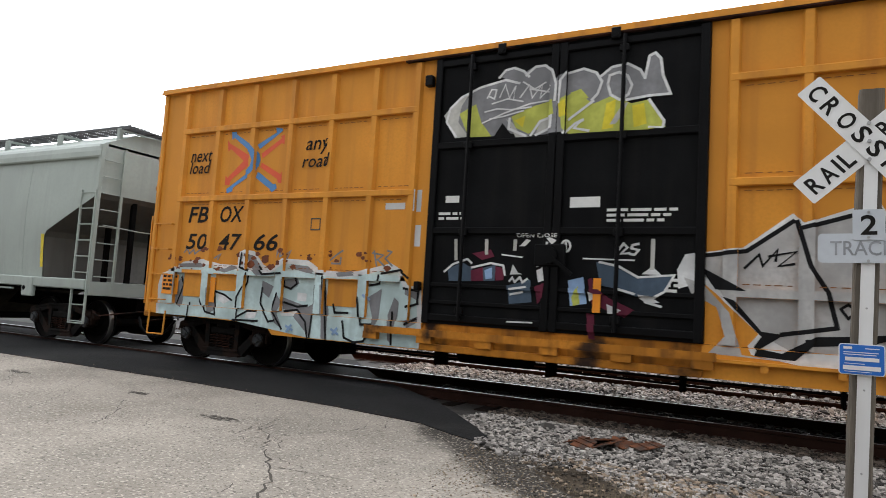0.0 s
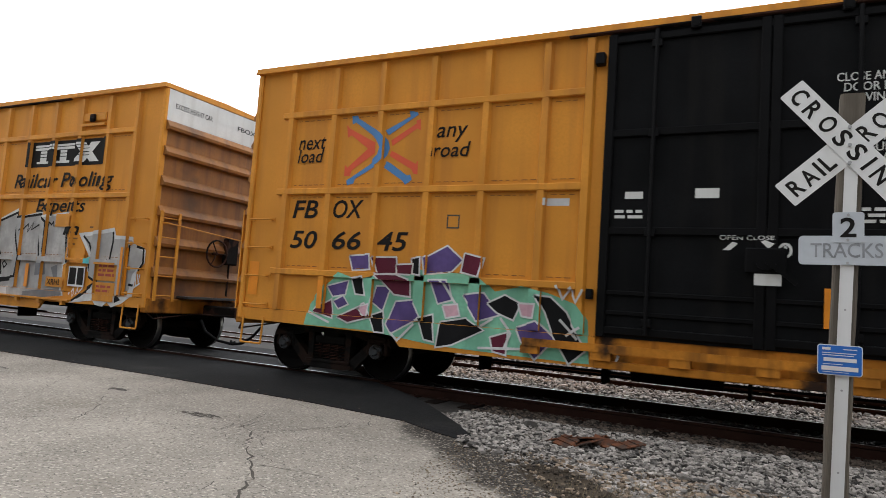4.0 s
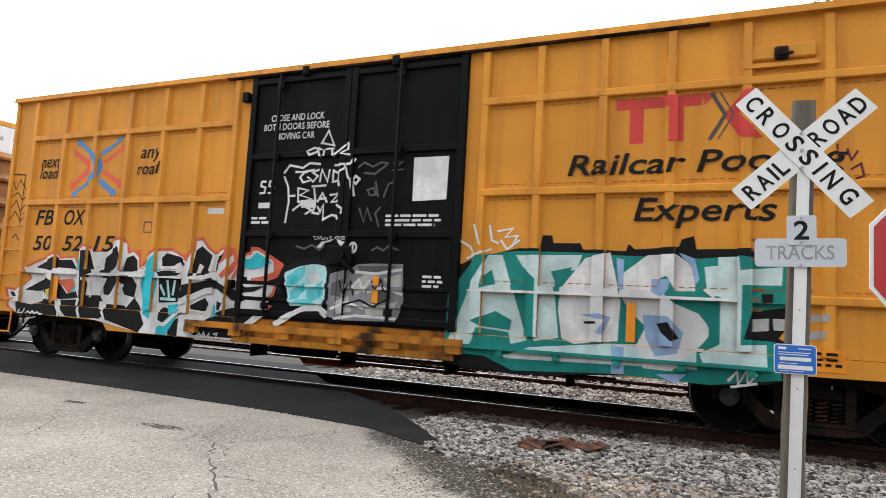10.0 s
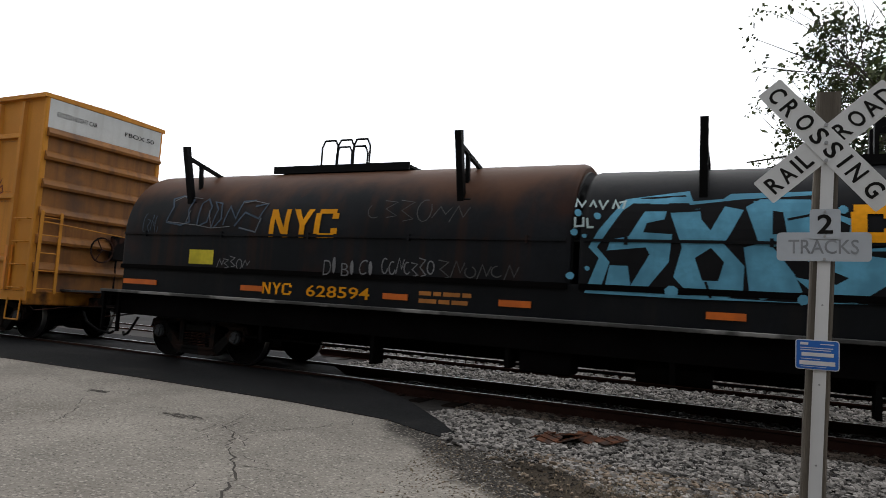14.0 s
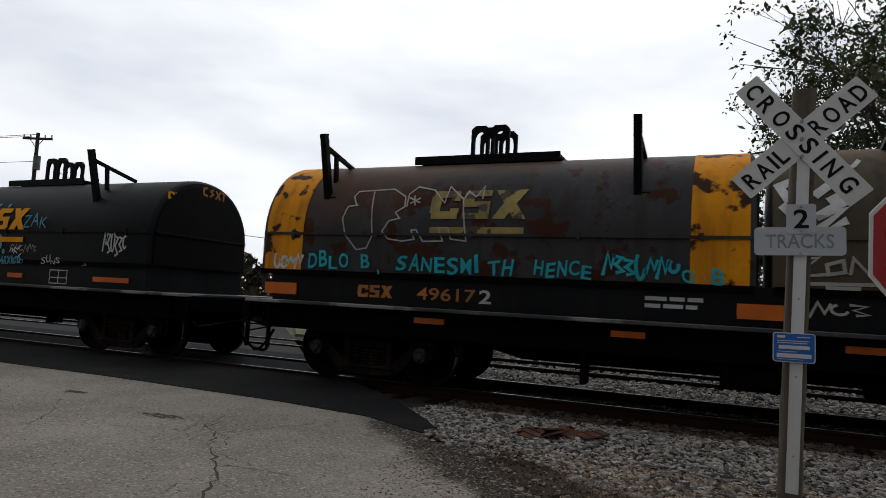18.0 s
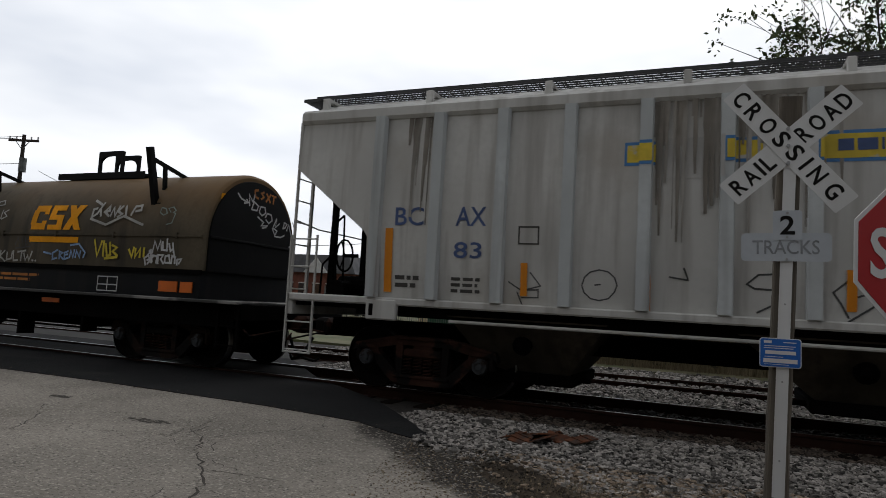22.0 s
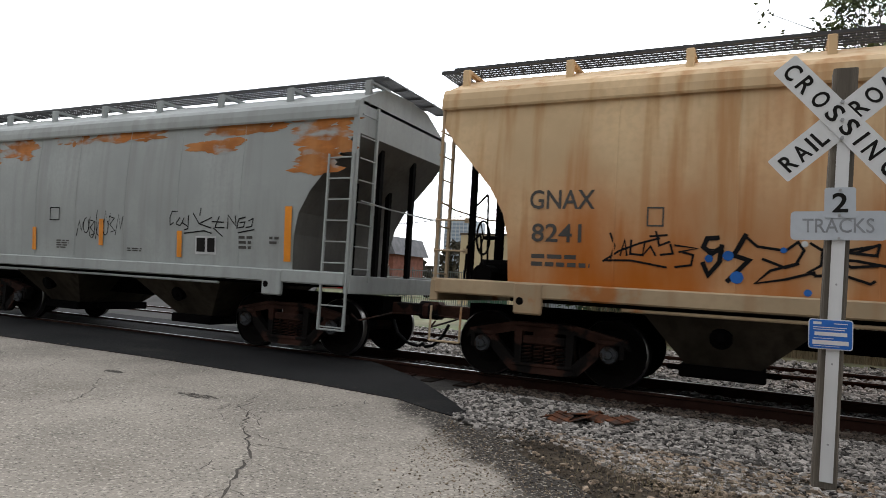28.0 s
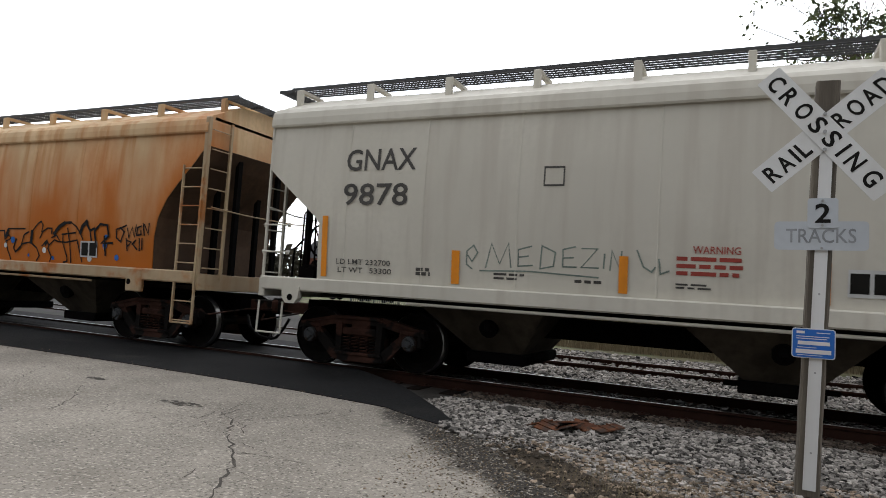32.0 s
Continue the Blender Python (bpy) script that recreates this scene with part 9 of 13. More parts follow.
mural.fill("lilac", [(2.24, 1.99), (2.51, 2.21), (2.70, 2.02), (2.79, 1.53), (2.90, 0.91), (2.69, 0.89), (2.59, 1.48), (2.30, 1.58)])
mural.fill("lilac", [(2.76, 2.01), (3.15, 2.29), (3.24, 2.05), (2.93, 1.83), (3.10, 1.43), (3.27, 1.15), (3.21, 0.92), (2.94, 0.90), (2.81, 1.49)])
mural.fill("lilac", [(3.21, 2.16), (3.53, 2.42), (3.68, 2.06), (3.67, 1.78), (3.47, 1.52), (3.66, 1.25), (3.61, 0.90), (3.47, 0.85), (3.31, 1.09), (3.25, 1.51)])
mural.fill("lilac", [(3.77, 2.00), (4.34, 2.32), (4.42, 2.01), (4.19, 1.77), (4.40, 1.47), (4.25, 1.16), (4.23, 0.88), (3.96, 0.86), (3.74, 1.08), (3.76, 1.43), (3.93, 1.55)])
mural.fill("lilac", [(4.45, 1.95), (4.70, 2.22), (5.04, 2.33), (4.99, 2.03), (4.53, 1.68), (4.66, 1.48), (4.70, 1.26), (4.62, 0.85), (4.43, 0.90), (4.38, 1.23), (4.43, 1.57)])
mural.fill("lilac", [(5.10, 2.26), (5.44, 2.31), (5.46, 2.14), (5.12, 1.77), (5.33, 1.71), (5.45, 1.53), (5.50, 0.90), (5.23, 0.89), (5.23, 1.16), (4.98, 1.27), (5.22, 1.52), (4.88, 1.63), (4.90, 1.83)])
mural.fill("pink", [(2.32, 2.03), (2.49, 2.16), (2.66, 2.00), (2.52, 1.96)])
mural.fill("pink", [(3.25, 2.16), (3.52, 2.38), (3.62, 2.10), (3.43, 2.20)])
mural.fill("pink", [(3.91, 2.00), (4.31, 2.27), (4.34, 2.11), (4.05, 1.93)])
mural.fill("pink", [(2.27, 1.50), (2.52, 1.36), (2.57, 1.18), (2.32, 1.31)])
mural.fill("pink", [(4.70, 2.12), (4.98, 2.23), (4.95, 2.13), (4.64, 1.95)])
mural.fill("pink", [(5.19, 2.23), (5.43, 2.28), (5.42, 2.17), (5.20, 2.07)])
mural.fill("pink", [(3.93, 1.44), (4.20, 1.53), (4.18, 1.35), (3.98, 1.27)])
mural.fill("pink", [(4.88, 1.53), (5.21, 1.61), (5.16, 1.45), (4.92, 1.34)])
mural.fill("black", [(2.43, 1.85), (2.61, 1.83), (2.60, 1.67), (2.46, 1.68)])
mural.fill("black", [(3.28, 1.87), (3.44, 2.13), (3.50, 1.95), (3.38, 1.73)])
mural.fill("black", [(4.05, 1.86), (4.25, 1.92), (4.16, 1.70), (4.02, 1.71)])
mural.fill("black", [(4.93, 1.89), (5.29, 2.10), (5.03, 1.73)])
mural.fill("black", [(3.86, 1.47), (4.07, 1.45), (4.01, 1.38), (3.89, 1.34)])
mural.fill("black", [(5.34, 1.20), (5.43, 1.31), (5.40, 1.11), (5.36, 1.10)])
mural.fill("black", [(4.46, 1.74), (4.71, 1.99), (4.65, 1.85), (4.49, 1.68)])
mural.fill("black", [(3.28, 1.55), (3.51, 1.35), (3.37, 1.38)])
mural.line("white", 0.035, [(2.36, 1.92), (2.63, 1.89), (2.60, 1.68)])
mural.line("white", 0.035, [(2.77, 1.90), (3.07, 2.05), (3.14, 1.80)])
mural.line("white", 0.035, [(3.38, 2.17), (3.49, 1.88), (3.42, 1.77)])
mural.line("white", 0.035, [(4.05, 1.86), (4.25, 1.94), (4.20, 1.70)])
mural.line("white", 0.035, [(5.20, 2.07), (5.32, 2.09), (5.03, 1.70)])
mural.line("white", 0.035, [(2.19, 1.42), (2.44, 1.32), (2.66, 1.11)])
mural.line("white", 0.035, [(2.95, 1.42), (3.01, 1.06)])
mural.line("white", 0.035, [(3.03, 1.28), (3.17, 1.26), (3.16, 1.04)])
mural.line("white", 0.035, [(3.25, 1.55), (3.47, 1.42), (3.69, 1.39)])
mural.line("white", 0.035, [(4.01, 1.21), (4.21, 1.29)])
mural.line("white", 0.035, [(4.21, 1.46), (4.34, 1.43)])
mural.line("white", 0.035, [(4.87, 1.50), (5.13, 1.51)])
mural.line("white", 0.035, [(4.98, 1.24), (5.19, 1.35)])
mural.line("white", 0.035, [(4.62, 1.82), (4.80, 1.92)])
mural.line("white", 0.035, [(4.77, 2.01), (4.93, 2.01)])
mural.line("white", 0.035, [(3.55, 1.25), (3.63, 1.11), (3.57, 0.97)])
mural.line("white", 0.035, [(5.44, 1.28), (5.35, 1.14)])
mural.line("white", 0.035, [(3.76, 1.36), (3.74, 1.15), (3.96, 0.96)])
mural.fill("black", [(5.45, 1.72), (6.01, 1.81), (6.04, 1.56), (5.88, 1.46), (5.45, 1.47)])
mural.line("white", 0.06, [(5.45, 1.66), (5.65, 1.68)])
mural.line("white", 0.06, [(5.55, 1.66), (5.54, 1.47), (5.47, 1.47)])
mural.line("white", 0.06, [(5.77, 1.69), (5.65, 1.67), (5.61, 1.54), (5.77, 1.50)])
mural.line("white", 0.06, [(5.85, 1.51), (5.87, 1.71), (5.98, 1.68), (5.89, 1.55)])
mural.line("white", 0.03, [(2.00, 1.18), (2.13, 1.04), (2.03, 0.95)])
mural.line("white", 0.03, [(2.15, 1.08), (2.14, 0.92)])
mural.line("white", 0.03, [(2.21, 1.08), (2.27, 0.90)])
mural.line("white", 0.03, [(2.30, 1.05), (2.35, 0.87)])
mural.line("white", 0.03, [(2.42, 0.98), (2.39, 0.87), (2.59, 0.92), (2.55, 0.85)])

mural = Mural(car_b, "black looping marker tag on the end", "box")
mural.line("black", 0.05, [(6.02, 0.89), (6.16, 1.29), (6.27, 0.74)])
mural.line("black", 0.05, [(6.05, 1.00), (6.25, 1.05)])
mural.line("black", 0.05, [(6.21, 1.34), (6.54, 1.40), (6.86, 1.37)])
mural.line("black", 0.05, [(6.44, 1.27), (6.47, 0.76)])
mural.line("black", 0.05, [(6.45, 1.10), (6.68, 1.09)])
mural.line("black", 0.05, [(6.74, 1.23), (6.78, 0.89), (7.04, 0.92), (7.05, 1.25), (6.64, 1.27)])
mural.line("black", 0.05, [(7.14, 1.32), (7.19, 0.83)])
mural.line("black", 0.05, [(7.33, 1.27), (7.37, 0.76), (7.39, 1.34)])
mural.line("black", 0.05, [(7.44, 1.34), (7.63, 0.97), (7.74, 1.30), (7.78, 0.86)])
mural.line("maroon", 0.02, [(7.56, 2.29), (7.51, 2.19), (7.60, 2.07)])
mural.line("maroon", 0.02, [(7.46, 1.93), (7.57, 1.99), (7.61, 1.87), (7.72, 1.97)])
mural.line("maroon", 0.02, [(7.49, 1.87), (7.61, 1.77)])

mural = Mural(car_c, "black, white and turquoise spray painted letters edged in coral", "box")
mural.fill("coral", [(-7.68, 1.27), (-7.22, 1.25), (-6.93, 1.46), (-7.14, 1.66), (-6.96, 1.75), (-6.25, 1.99), (-6.15, 1.88), (-5.76, 1.90), (-5.60, 1.72), (-5.62, 2.07), (-5.50, 2.14), (-5.26, 2.02), (-4.97, 2.04), (-4.79, 2.15), (-4.71, 2.25), (-4.58, 2.27), (-4.47, 2.19), (-4.36, 2.02), (-4.10, 2.05), (-4.07, 1.59), (-3.99, 0.61), (-5.25, 0.79), (-5.85, 0.79), (-6.00, 0.79), (-7.21, 0.79), (-7.49, 0.87)])
mural.fill("coral", [(-4.08, 1.76), (-3.84, 2.02), (-3.71, 2.08), (-3.38, 2.08), (-3.03, 1.94), (-2.89, 2.09), (-2.89, 2.25), (-2.73, 2.28), (-2.57, 2.12), (-2.43, 2.03), (-2.19, 2.12), (-2.00, 2.08), (-2.00, 1.97), (-1.87, 2.00), (-1.69, 2.04), (-1.68, 2.12), (-1.53, 2.11), (-1.18, 1.94), (-1.03, 1.86), (-1.01, 1.75), (-1.15, 1.63), (-1.32, 1.58), (-1.12, 1.53), (-1.17, 1.36), (-1.33, 1.24), (-1.18, 1.20), (-1.37, 1.03), (-1.61, 0.83), (-1.83, 0.61), (-3.98, 0.61)])
mural.fill("white", [(-7.56, 1.22), (-7.24, 1.20), (-6.88, 1.46), (-7.06, 1.66), (-6.26, 1.93), (-6.17, 1.84), (-5.78, 1.87), (-5.63, 1.65), (-5.56, 1.63), (-5.58, 2.03), (-5.49, 2.09), (-5.28, 1.98), (-4.94, 1.99), (-4.76, 2.10), (-4.70, 2.19), (-4.60, 2.21), (-4.51, 2.15), (-4.41, 1.96), (-4.28, 2.00), (-4.15, 1.91), (-4.12, 1.71), (-4.02, 1.76), (-3.94, 0.61), (-5.25, 0.79), (-5.83, 0.79), (-5.96, 0.79), (-6.69, 0.79), (-7.18, 0.79), (-7.43, 0.91)])
mural.fill("white", [(-4.04, 1.71), (-3.82, 1.97), (-3.70, 2.02), (-3.39, 2.03), (-3.05, 1.89), (-2.98, 1.84), (-2.86, 2.05), (-2.85, 2.20), (-2.74, 2.22), (-2.59, 2.07), (-2.43, 1.98), (-2.19, 2.06), (-2.29, 1.81), (-2.05, 1.99), (-2.03, 1.89), (-2.27, 1.65), (-2.20, 1.59), (-2.03, 1.71), (-1.87, 1.96), (-1.67, 1.99), (-1.64, 2.05), (-1.54, 2.06), (-1.23, 1.90), (-1.20, 1.73), (-1.48, 1.63), (-1.18, 1.51), (-1.22, 1.39), (-1.38, 1.24), (-1.22, 1.20), (-1.39, 1.07), (-1.65, 0.88), (-1.86, 0.62), (-2.89, 0.61), (-3.94, 0.61)])
mural.fill("black", [(-6.80, 1.67), (-6.25, 1.89), (-6.17, 1.82), (-5.84, 1.83), (-5.68, 1.66), (-6.20, 1.68), (-6.29, 1.61), (-6.48, 1.64)])
mural.fill("black", [(-7.06, 1.23), (-6.43, 1.49), (-6.27, 1.42), (-6.19, 1.47), (-5.89, 1.20), (-5.57, 1.27), (-5.49, 1.14), (-6.06, 1.09), (-6.50, 1.23), (-6.75, 1.22)])
mural.fill("black", [(-7.49, 1.18), (-7.26, 1.18), (-7.20, 1.10), (-7.38, 1.08)])
mural.fill("black", [(-7.27, 1.00), (-6.78, 0.96), (-6.36, 1.09), (-6.14, 1.04), (-6.02, 0.88), (-5.98, 0.79), (-6.69, 0.79), (-7.19, 0.79)])
mural.fill("black", [(-5.56, 2.00), (-5.37, 2.02), (-5.19, 1.61), (-5.35, 1.56), (-5.38, 1.19), (-5.00, 1.21), (-4.90, 1.07), (-4.31, 1.05), (-4.16, 1.20), (-4.02, 1.07), (-3.85, 0.76), (-3.97, 0.61), (-4.82, 0.79), (-5.45, 0.79), (-5.55, 1.04), (-5.48, 1.14)])
mural.fill("black", [(-6.04, 1.08), (-5.53, 1.11), (-5.50, 0.79), (-5.83, 0.79), (-5.97, 0.89)])
mural.fill("black", [(-5.04, 1.83), (-4.93, 1.90), (-4.63, 2.10), (-4.56, 1.92), (-4.60, 1.73), (-4.73, 1.61), (-5.00, 1.61)])
mural.fill("black", [(-4.49, 1.73), (-4.44, 1.89), (-4.28, 1.94), (-4.17, 1.85), (-4.15, 1.65), (-4.50, 1.64)])
mural.fill("black", [(-4.99, 1.55), (-4.29, 1.58), (-4.13, 1.42), (-4.12, 1.20), (-4.41, 1.24), (-4.55, 1.47), (-4.70, 1.20), (-4.92, 1.23)])
mural.fill("black", [(-3.60, 1.91), (-3.50, 1.99), (-3.17, 1.93), (-3.00, 1.81), (-3.07, 1.73), (-3.58, 1.76)])
mural.fill("black", [(-3.64, 1.68), (-3.03, 1.69), (-3.14, 1.61), (-3.57, 1.59)])
mural.fill("black", [(-3.63, 1.56), (-3.10, 1.56), (-3.16, 1.17), (-3.58, 1.14)])
mural.fill("black", [(-2.93, 1.60), (-2.84, 2.05), (-2.72, 2.12), (-2.46, 1.95), (-2.54, 1.64), (-2.74, 1.62), (-2.64, 1.78), (-2.74, 1.83), (-2.81, 1.62)])
mural.fill("black", [(-3.19, 1.28), (-3.04, 1.46), (-2.64, 1.54), (-2.43, 1.60), (-2.12, 1.46), (-1.70, 1.32), (-1.45, 1.32), (-1.66, 1.24), (-2.03, 1.28), (-2.29, 1.43), (-2.46, 1.42), (-2.89, 1.21), (-3.09, 1.20)])
mural.fill("black", [(-2.79, 0.74), (-2.27, 1.03), (-2.08, 1.11), (-1.82, 1.16), (-1.44, 1.13), (-1.68, 0.90), (-1.89, 0.65), (-2.76, 0.65)])
mural.fill("black", [(-2.87, 1.13), (-2.56, 1.27), (-2.48, 1.17), (-2.53, 1.05), (-2.86, 1.05)])
mural.fill("black", [(-2.39, 1.68), (-2.37, 1.89), (-2.19, 2.01), (-2.25, 1.89)])
mural.fill("black", [(-3.54, 0.85), (-3.53, 1.02), (-3.44, 1.07), (-3.33, 1.05), (-3.30, 0.95), (-3.11, 1.03), (-3.01, 0.98), (-3.40, 0.80)])
mural.fill("black", [(-3.28, 0.79), (-3.08, 0.92), (-3.08, 0.61), (-3.29, 0.61)])
mural.fill("black", [(-1.94, 1.59), (-1.72, 1.64), (-1.70, 1.57), (-1.94, 1.49)])
mural.fill("black", [(-1.94, 1.49), (-1.28, 1.53), (-1.55, 1.41), (-1.93, 1.36)])
mural.fill("black", [(-2.22, 1.42), (-2.02, 1.45), (-1.70, 1.27), (-1.96, 1.20)])
mural.fill("black", [(-2.25, 1.30), (-2.14, 1.24), (-2.20, 1.07), (-2.25, 1.09)])
mural.fill("turquoise", [(-3.98, 1.76), (-3.72, 1.97), (-3.66, 1.61), (-3.70, 1.10), (-3.76, 0.86), (-3.90, 0.93), (-4.05, 1.52), (-3.87, 1.60)])
mural.fill("turquoise", [(-3.56, 0.71), (-3.29, 0.92), (-3.10, 1.08), (-3.07, 1.00), (-3.33, 0.61), (-3.56, 0.61)])
mural.fill("turquoise", [(-3.36, 1.11), (-3.13, 1.14), (-3.23, 0.96), (-3.34, 0.98)])
mural.fill("turquoise", [(-1.85, 1.90), (-1.67, 1.93), (-1.61, 1.99), (-1.55, 2.03), (-1.24, 1.87), (-1.49, 1.78), (-1.66, 1.76), (-1.84, 1.80)])
mural.fill("turquoise", [(-2.38, 1.15), (-2.28, 1.18), (-2.25, 0.99), (-2.38, 0.95)])
mural.fill("turquoise", [(-5.80, 1.26), (-5.74, 1.37), (-5.67, 1.39), (-5.64, 1.32), (-5.73, 1.23)])
mural.fill("turquoise", [(-5.61, 1.85), (-5.54, 1.87), (-5.52, 1.65), (-5.57, 1.63)])
mural.fill("coral", [(-1.19, 1.87), (-1.06, 1.86), (-1.02, 1.77), (-1.09, 1.66), (-1.19, 1.69)])
mural.fill("coral", [(-1.64, 1.61), (-1.23, 1.69), (-1.35, 1.59), (-1.60, 1.55)])
mural.fill("coral", [(-6.25, 1.44), (-5.75, 1.48), (-5.67, 1.37), (-5.82, 1.20), (-6.00, 1.34)])
mural.fill("coral", [(-2.06, 1.61), (-1.89, 1.90), (-1.86, 1.84), (-2.01, 1.58)])
mural.fill("yellow", [(-6.38, 1.25), (-6.28, 1.28), (-6.25, 1.11), (-6.33, 1.09)])
mural.fill("white", [(-3.28, 1.79), (-3.17, 1.84), (-3.08, 1.76), (-3.12, 1.65), (-3.24, 1.66)])
mural.fill("white", [(-2.78, 0.85), (-2.52, 1.03), (-2.40, 1.07), (-2.39, 0.96), (-2.69, 0.82)])
mural.fill("white", [(-2.99, 0.82), (-2.94, 0.89), (-2.87, 0.62), (-3.01, 0.61)])
mural.fill("white", [(-4.99, 1.10), (-4.80, 1.10), (-4.85, 0.94), (-5.00, 0.98)])
mural.fill("white", [(-3.69, 1.30), (-3.62, 1.44), (-3.62, 1.14), (-3.71, 1.05)])
mural.line("white", 0.06, [(-5.35, 2.02), (-5.21, 1.73), (-5.13, 1.59)])
mural.line("white", 0.06, [(-4.98, 1.86), (-4.99, 1.65)])
mural.line("white", 0.06, [(-4.48, 2.14), (-4.44, 1.91), (-4.57, 1.70), (-4.73, 1.57)])
mural.line("white", 0.06, [(-4.06, 1.54), (-4.12, 1.23)])
mural.line("white", 0.06, [(-4.46, 1.41), (-4.70, 1.18), (-4.86, 1.07)])
mural.line("white", 0.06, [(-5.47, 1.12), (-5.51, 0.91), (-5.45, 0.79)])
mural.line("white", 0.06, [(-4.89, 0.92), (-4.81, 0.79), (-4.89, 0.79)])
mural.line("white", 0.06, [(-3.58, 1.73), (-3.09, 1.76)])
mural.line("white", 0.06, [(-2.44, 1.95), (-2.51, 1.72)])
mural.line("white", 0.06, [(-5.45, 1.49), (-4.90, 1.49), (-5.03, 1.22)])
mural.line("white", 0.06, [(-5.03, 1.51), (-5.34, 1.46), (-5.24, 1.18)])
mural.line("white", 0.06, [(-6.14, 1.04), (-6.02, 0.88), (-6.01, 0.79)])
mural.line("white", 0.06, [(-6.24, 1.07), (-6.50, 1.23)])
mural.line("white", 0.06, [(-3.51, 0.80), (-3.38, 0.78), (-3.06, 1.03)])
mural.line("white", 0.06, [(-1.95, 1.60), (-1.71, 1.50), (-1.27, 1.54)])
mural.line("white", 0.06, [(-1.70, 1.28), (-1.46, 1.22), (-1.26, 1.24)])
mural.line("white", 0.06, [(-4.44, 1.17), (-4.31, 1.05)])
mural.line("white", 0.1, [(-3.05, 1.17), (-2.81, 1.28), (-2.55, 1.38), (-2.44, 1.39)])
mural.line("white", 0.1, [(-2.23, 1.28), (-2.02, 1.20), (-1.45, 1.14)])
mural.line("white", 0.1, [(-1.83, 0.61), (-1.64, 0.88), (-1.37, 1.06)])
mural.line("white", 0.03, [(-7.09, 0.86), (-7.13, 0.79), (-7.00, 0.79), (-6.94, 0.87)])
mural.line("white", 0.03, [(-6.90, 0.79), (-6.83, 0.83), (-6.77, 0.79), (-6.71, 0.84), (-6.65, 0.79), (-6.58, 0.83), (-6.50, 0.79), (-6.43, 0.80)])
mural.line("white", 0.03, [(-2.81, 0.63), (-2.79, 0.71), (-2.71, 0.70), (-2.76, 0.65), (-2.67, 0.61)])
mural.line("white", 0.03, [(-2.64, 0.63), (-2.59, 0.70), (-2.53, 0.62), (-2.49, 0.71), (-2.45, 0.62), (-2.37, 0.70), (-2.39, 0.62)])
mural.line("white", 0.03, [(-2.28, 0.69), (-2.21, 0.71), (-2.24, 0.62)])
mural.line("white", 0.03, [(-2.86, 1.05), (-2.52, 1.03)])
mural.line("paleaqua", 0.05, [(-3.56, 1.44), (-3.45, 1.28)])
mural.line("paleaqua", 0.05, [(-3.41, 1.52), (-3.34, 1.25)])
mural.line("paleaqua", 0.05, [(-3.24, 1.52), (-3.26, 1.29)])
mural.line("paleaqua", 0.05, [(-3.52, 1.21), (-3.20, 1.21)])

mural = Mural(car_c, "thin black marker scribble on the end bay", "box")
mural.line("black", 0.02, [(-7.76, 3.34), (-7.67, 3.19), (-7.56, 3.39), (-7.37, 3.18)])
mural.line("black", 0.02, [(-7.79, 3.04), (-7.60, 3.13), (-7.44, 2.98), (-7.28, 3.09)])
mural.line("black", 0.02, [(-7.76, 2.83), (-7.62, 2.98), (-7.48, 2.76), (-7.30, 2.92)])
mural.line("black", 0.02, [(-7.77, 2.58), (-7.62, 2.76), (-7.43, 2.56), (-7.24, 2.72)])
mural.line("black", 0.02, [(-7.62, 2.23), (-7.53, 2.30), (-7.41, 2.18)])
mural.line("black", 0.02, [(-7.82, 3.50), (-7.43, 3.48), (-7.45, 2.53)])

mural = Mural(car_c, "white chalk-like tags on the black door", "door_c")
mural.fill("white", [(1.13, 3.45), (1.68, 3.45), (1.67, 2.83), (1.14, 2.81)])
mural.line("white", 0.035, [(-0.49, 3.74), (-0.37, 3.94), (-0.25, 3.70), (-0.47, 3.75)])
mural.line("white", 0.035, [(-0.47, 3.64), (-0.61, 3.68), (-0.72, 3.64), (-0.67, 3.56), (-0.53, 3.60)])
mural.line("white", 0.035, [(-0.53, 3.68), (-0.48, 3.53)])
mural.line("white", 0.035, [(-0.41, 3.54), (-0.39, 3.65), (-0.26, 3.65), (-0.24, 3.53)])
mural.line("white", 0.035, [(-0.21, 3.55), (0.04, 3.71), (0.04, 3.62), (-0.09, 3.56), (0.07, 3.53)])
mural.line("white", 0.035, [(-1.15, 3.30), (-1.05, 3.42), (-0.80, 3.37), (-0.68, 3.44), (-0.48, 3.42)])
mural.line("white", 0.035, [(-0.93, 3.31), (-0.71, 3.30)])
mural.line("white", 0.035, [(-0.58, 3.33), (-0.75, 3.31), (-0.84, 3.22), (-0.78, 3.14), (-0.62, 3.17), (-0.70, 3.22)])
mural.line("white", 0.035, [(-0.50, 3.33), (-0.61, 3.29), (-0.51, 3.23), (-0.60, 3.14)])
mural.line("white", 0.035, [(-0.47, 3.14), (-0.44, 3.33), (-0.33, 3.14), (-0.30, 3.32)])
mural.line("white", 0.035, [(-0.23, 3.13), (-0.23, 3.31), (-0.11, 3.25), (-0.14, 3.15), (-0.23, 3.13)])
mural.line("white", 0.035, [(-0.13, 3.27), (-0.01, 3.32), (0.01, 3.37), (0.06, 3.19), (0.18, 3.09), (0.24, 3.16), (0.17, 3.21), (0.11, 3.14), (0.16, 2.91)])
mural.line("white", 0.035, [(-0.60, 3.07), (-0.35, 3.08)])
mural.line("white", 0.035, [(-0.21, 3.39), (0.09, 3.39), (0.15, 3.47)])
mural.line("white", 0.035, [(-0.12, 3.19), (-0.08, 3.06)])
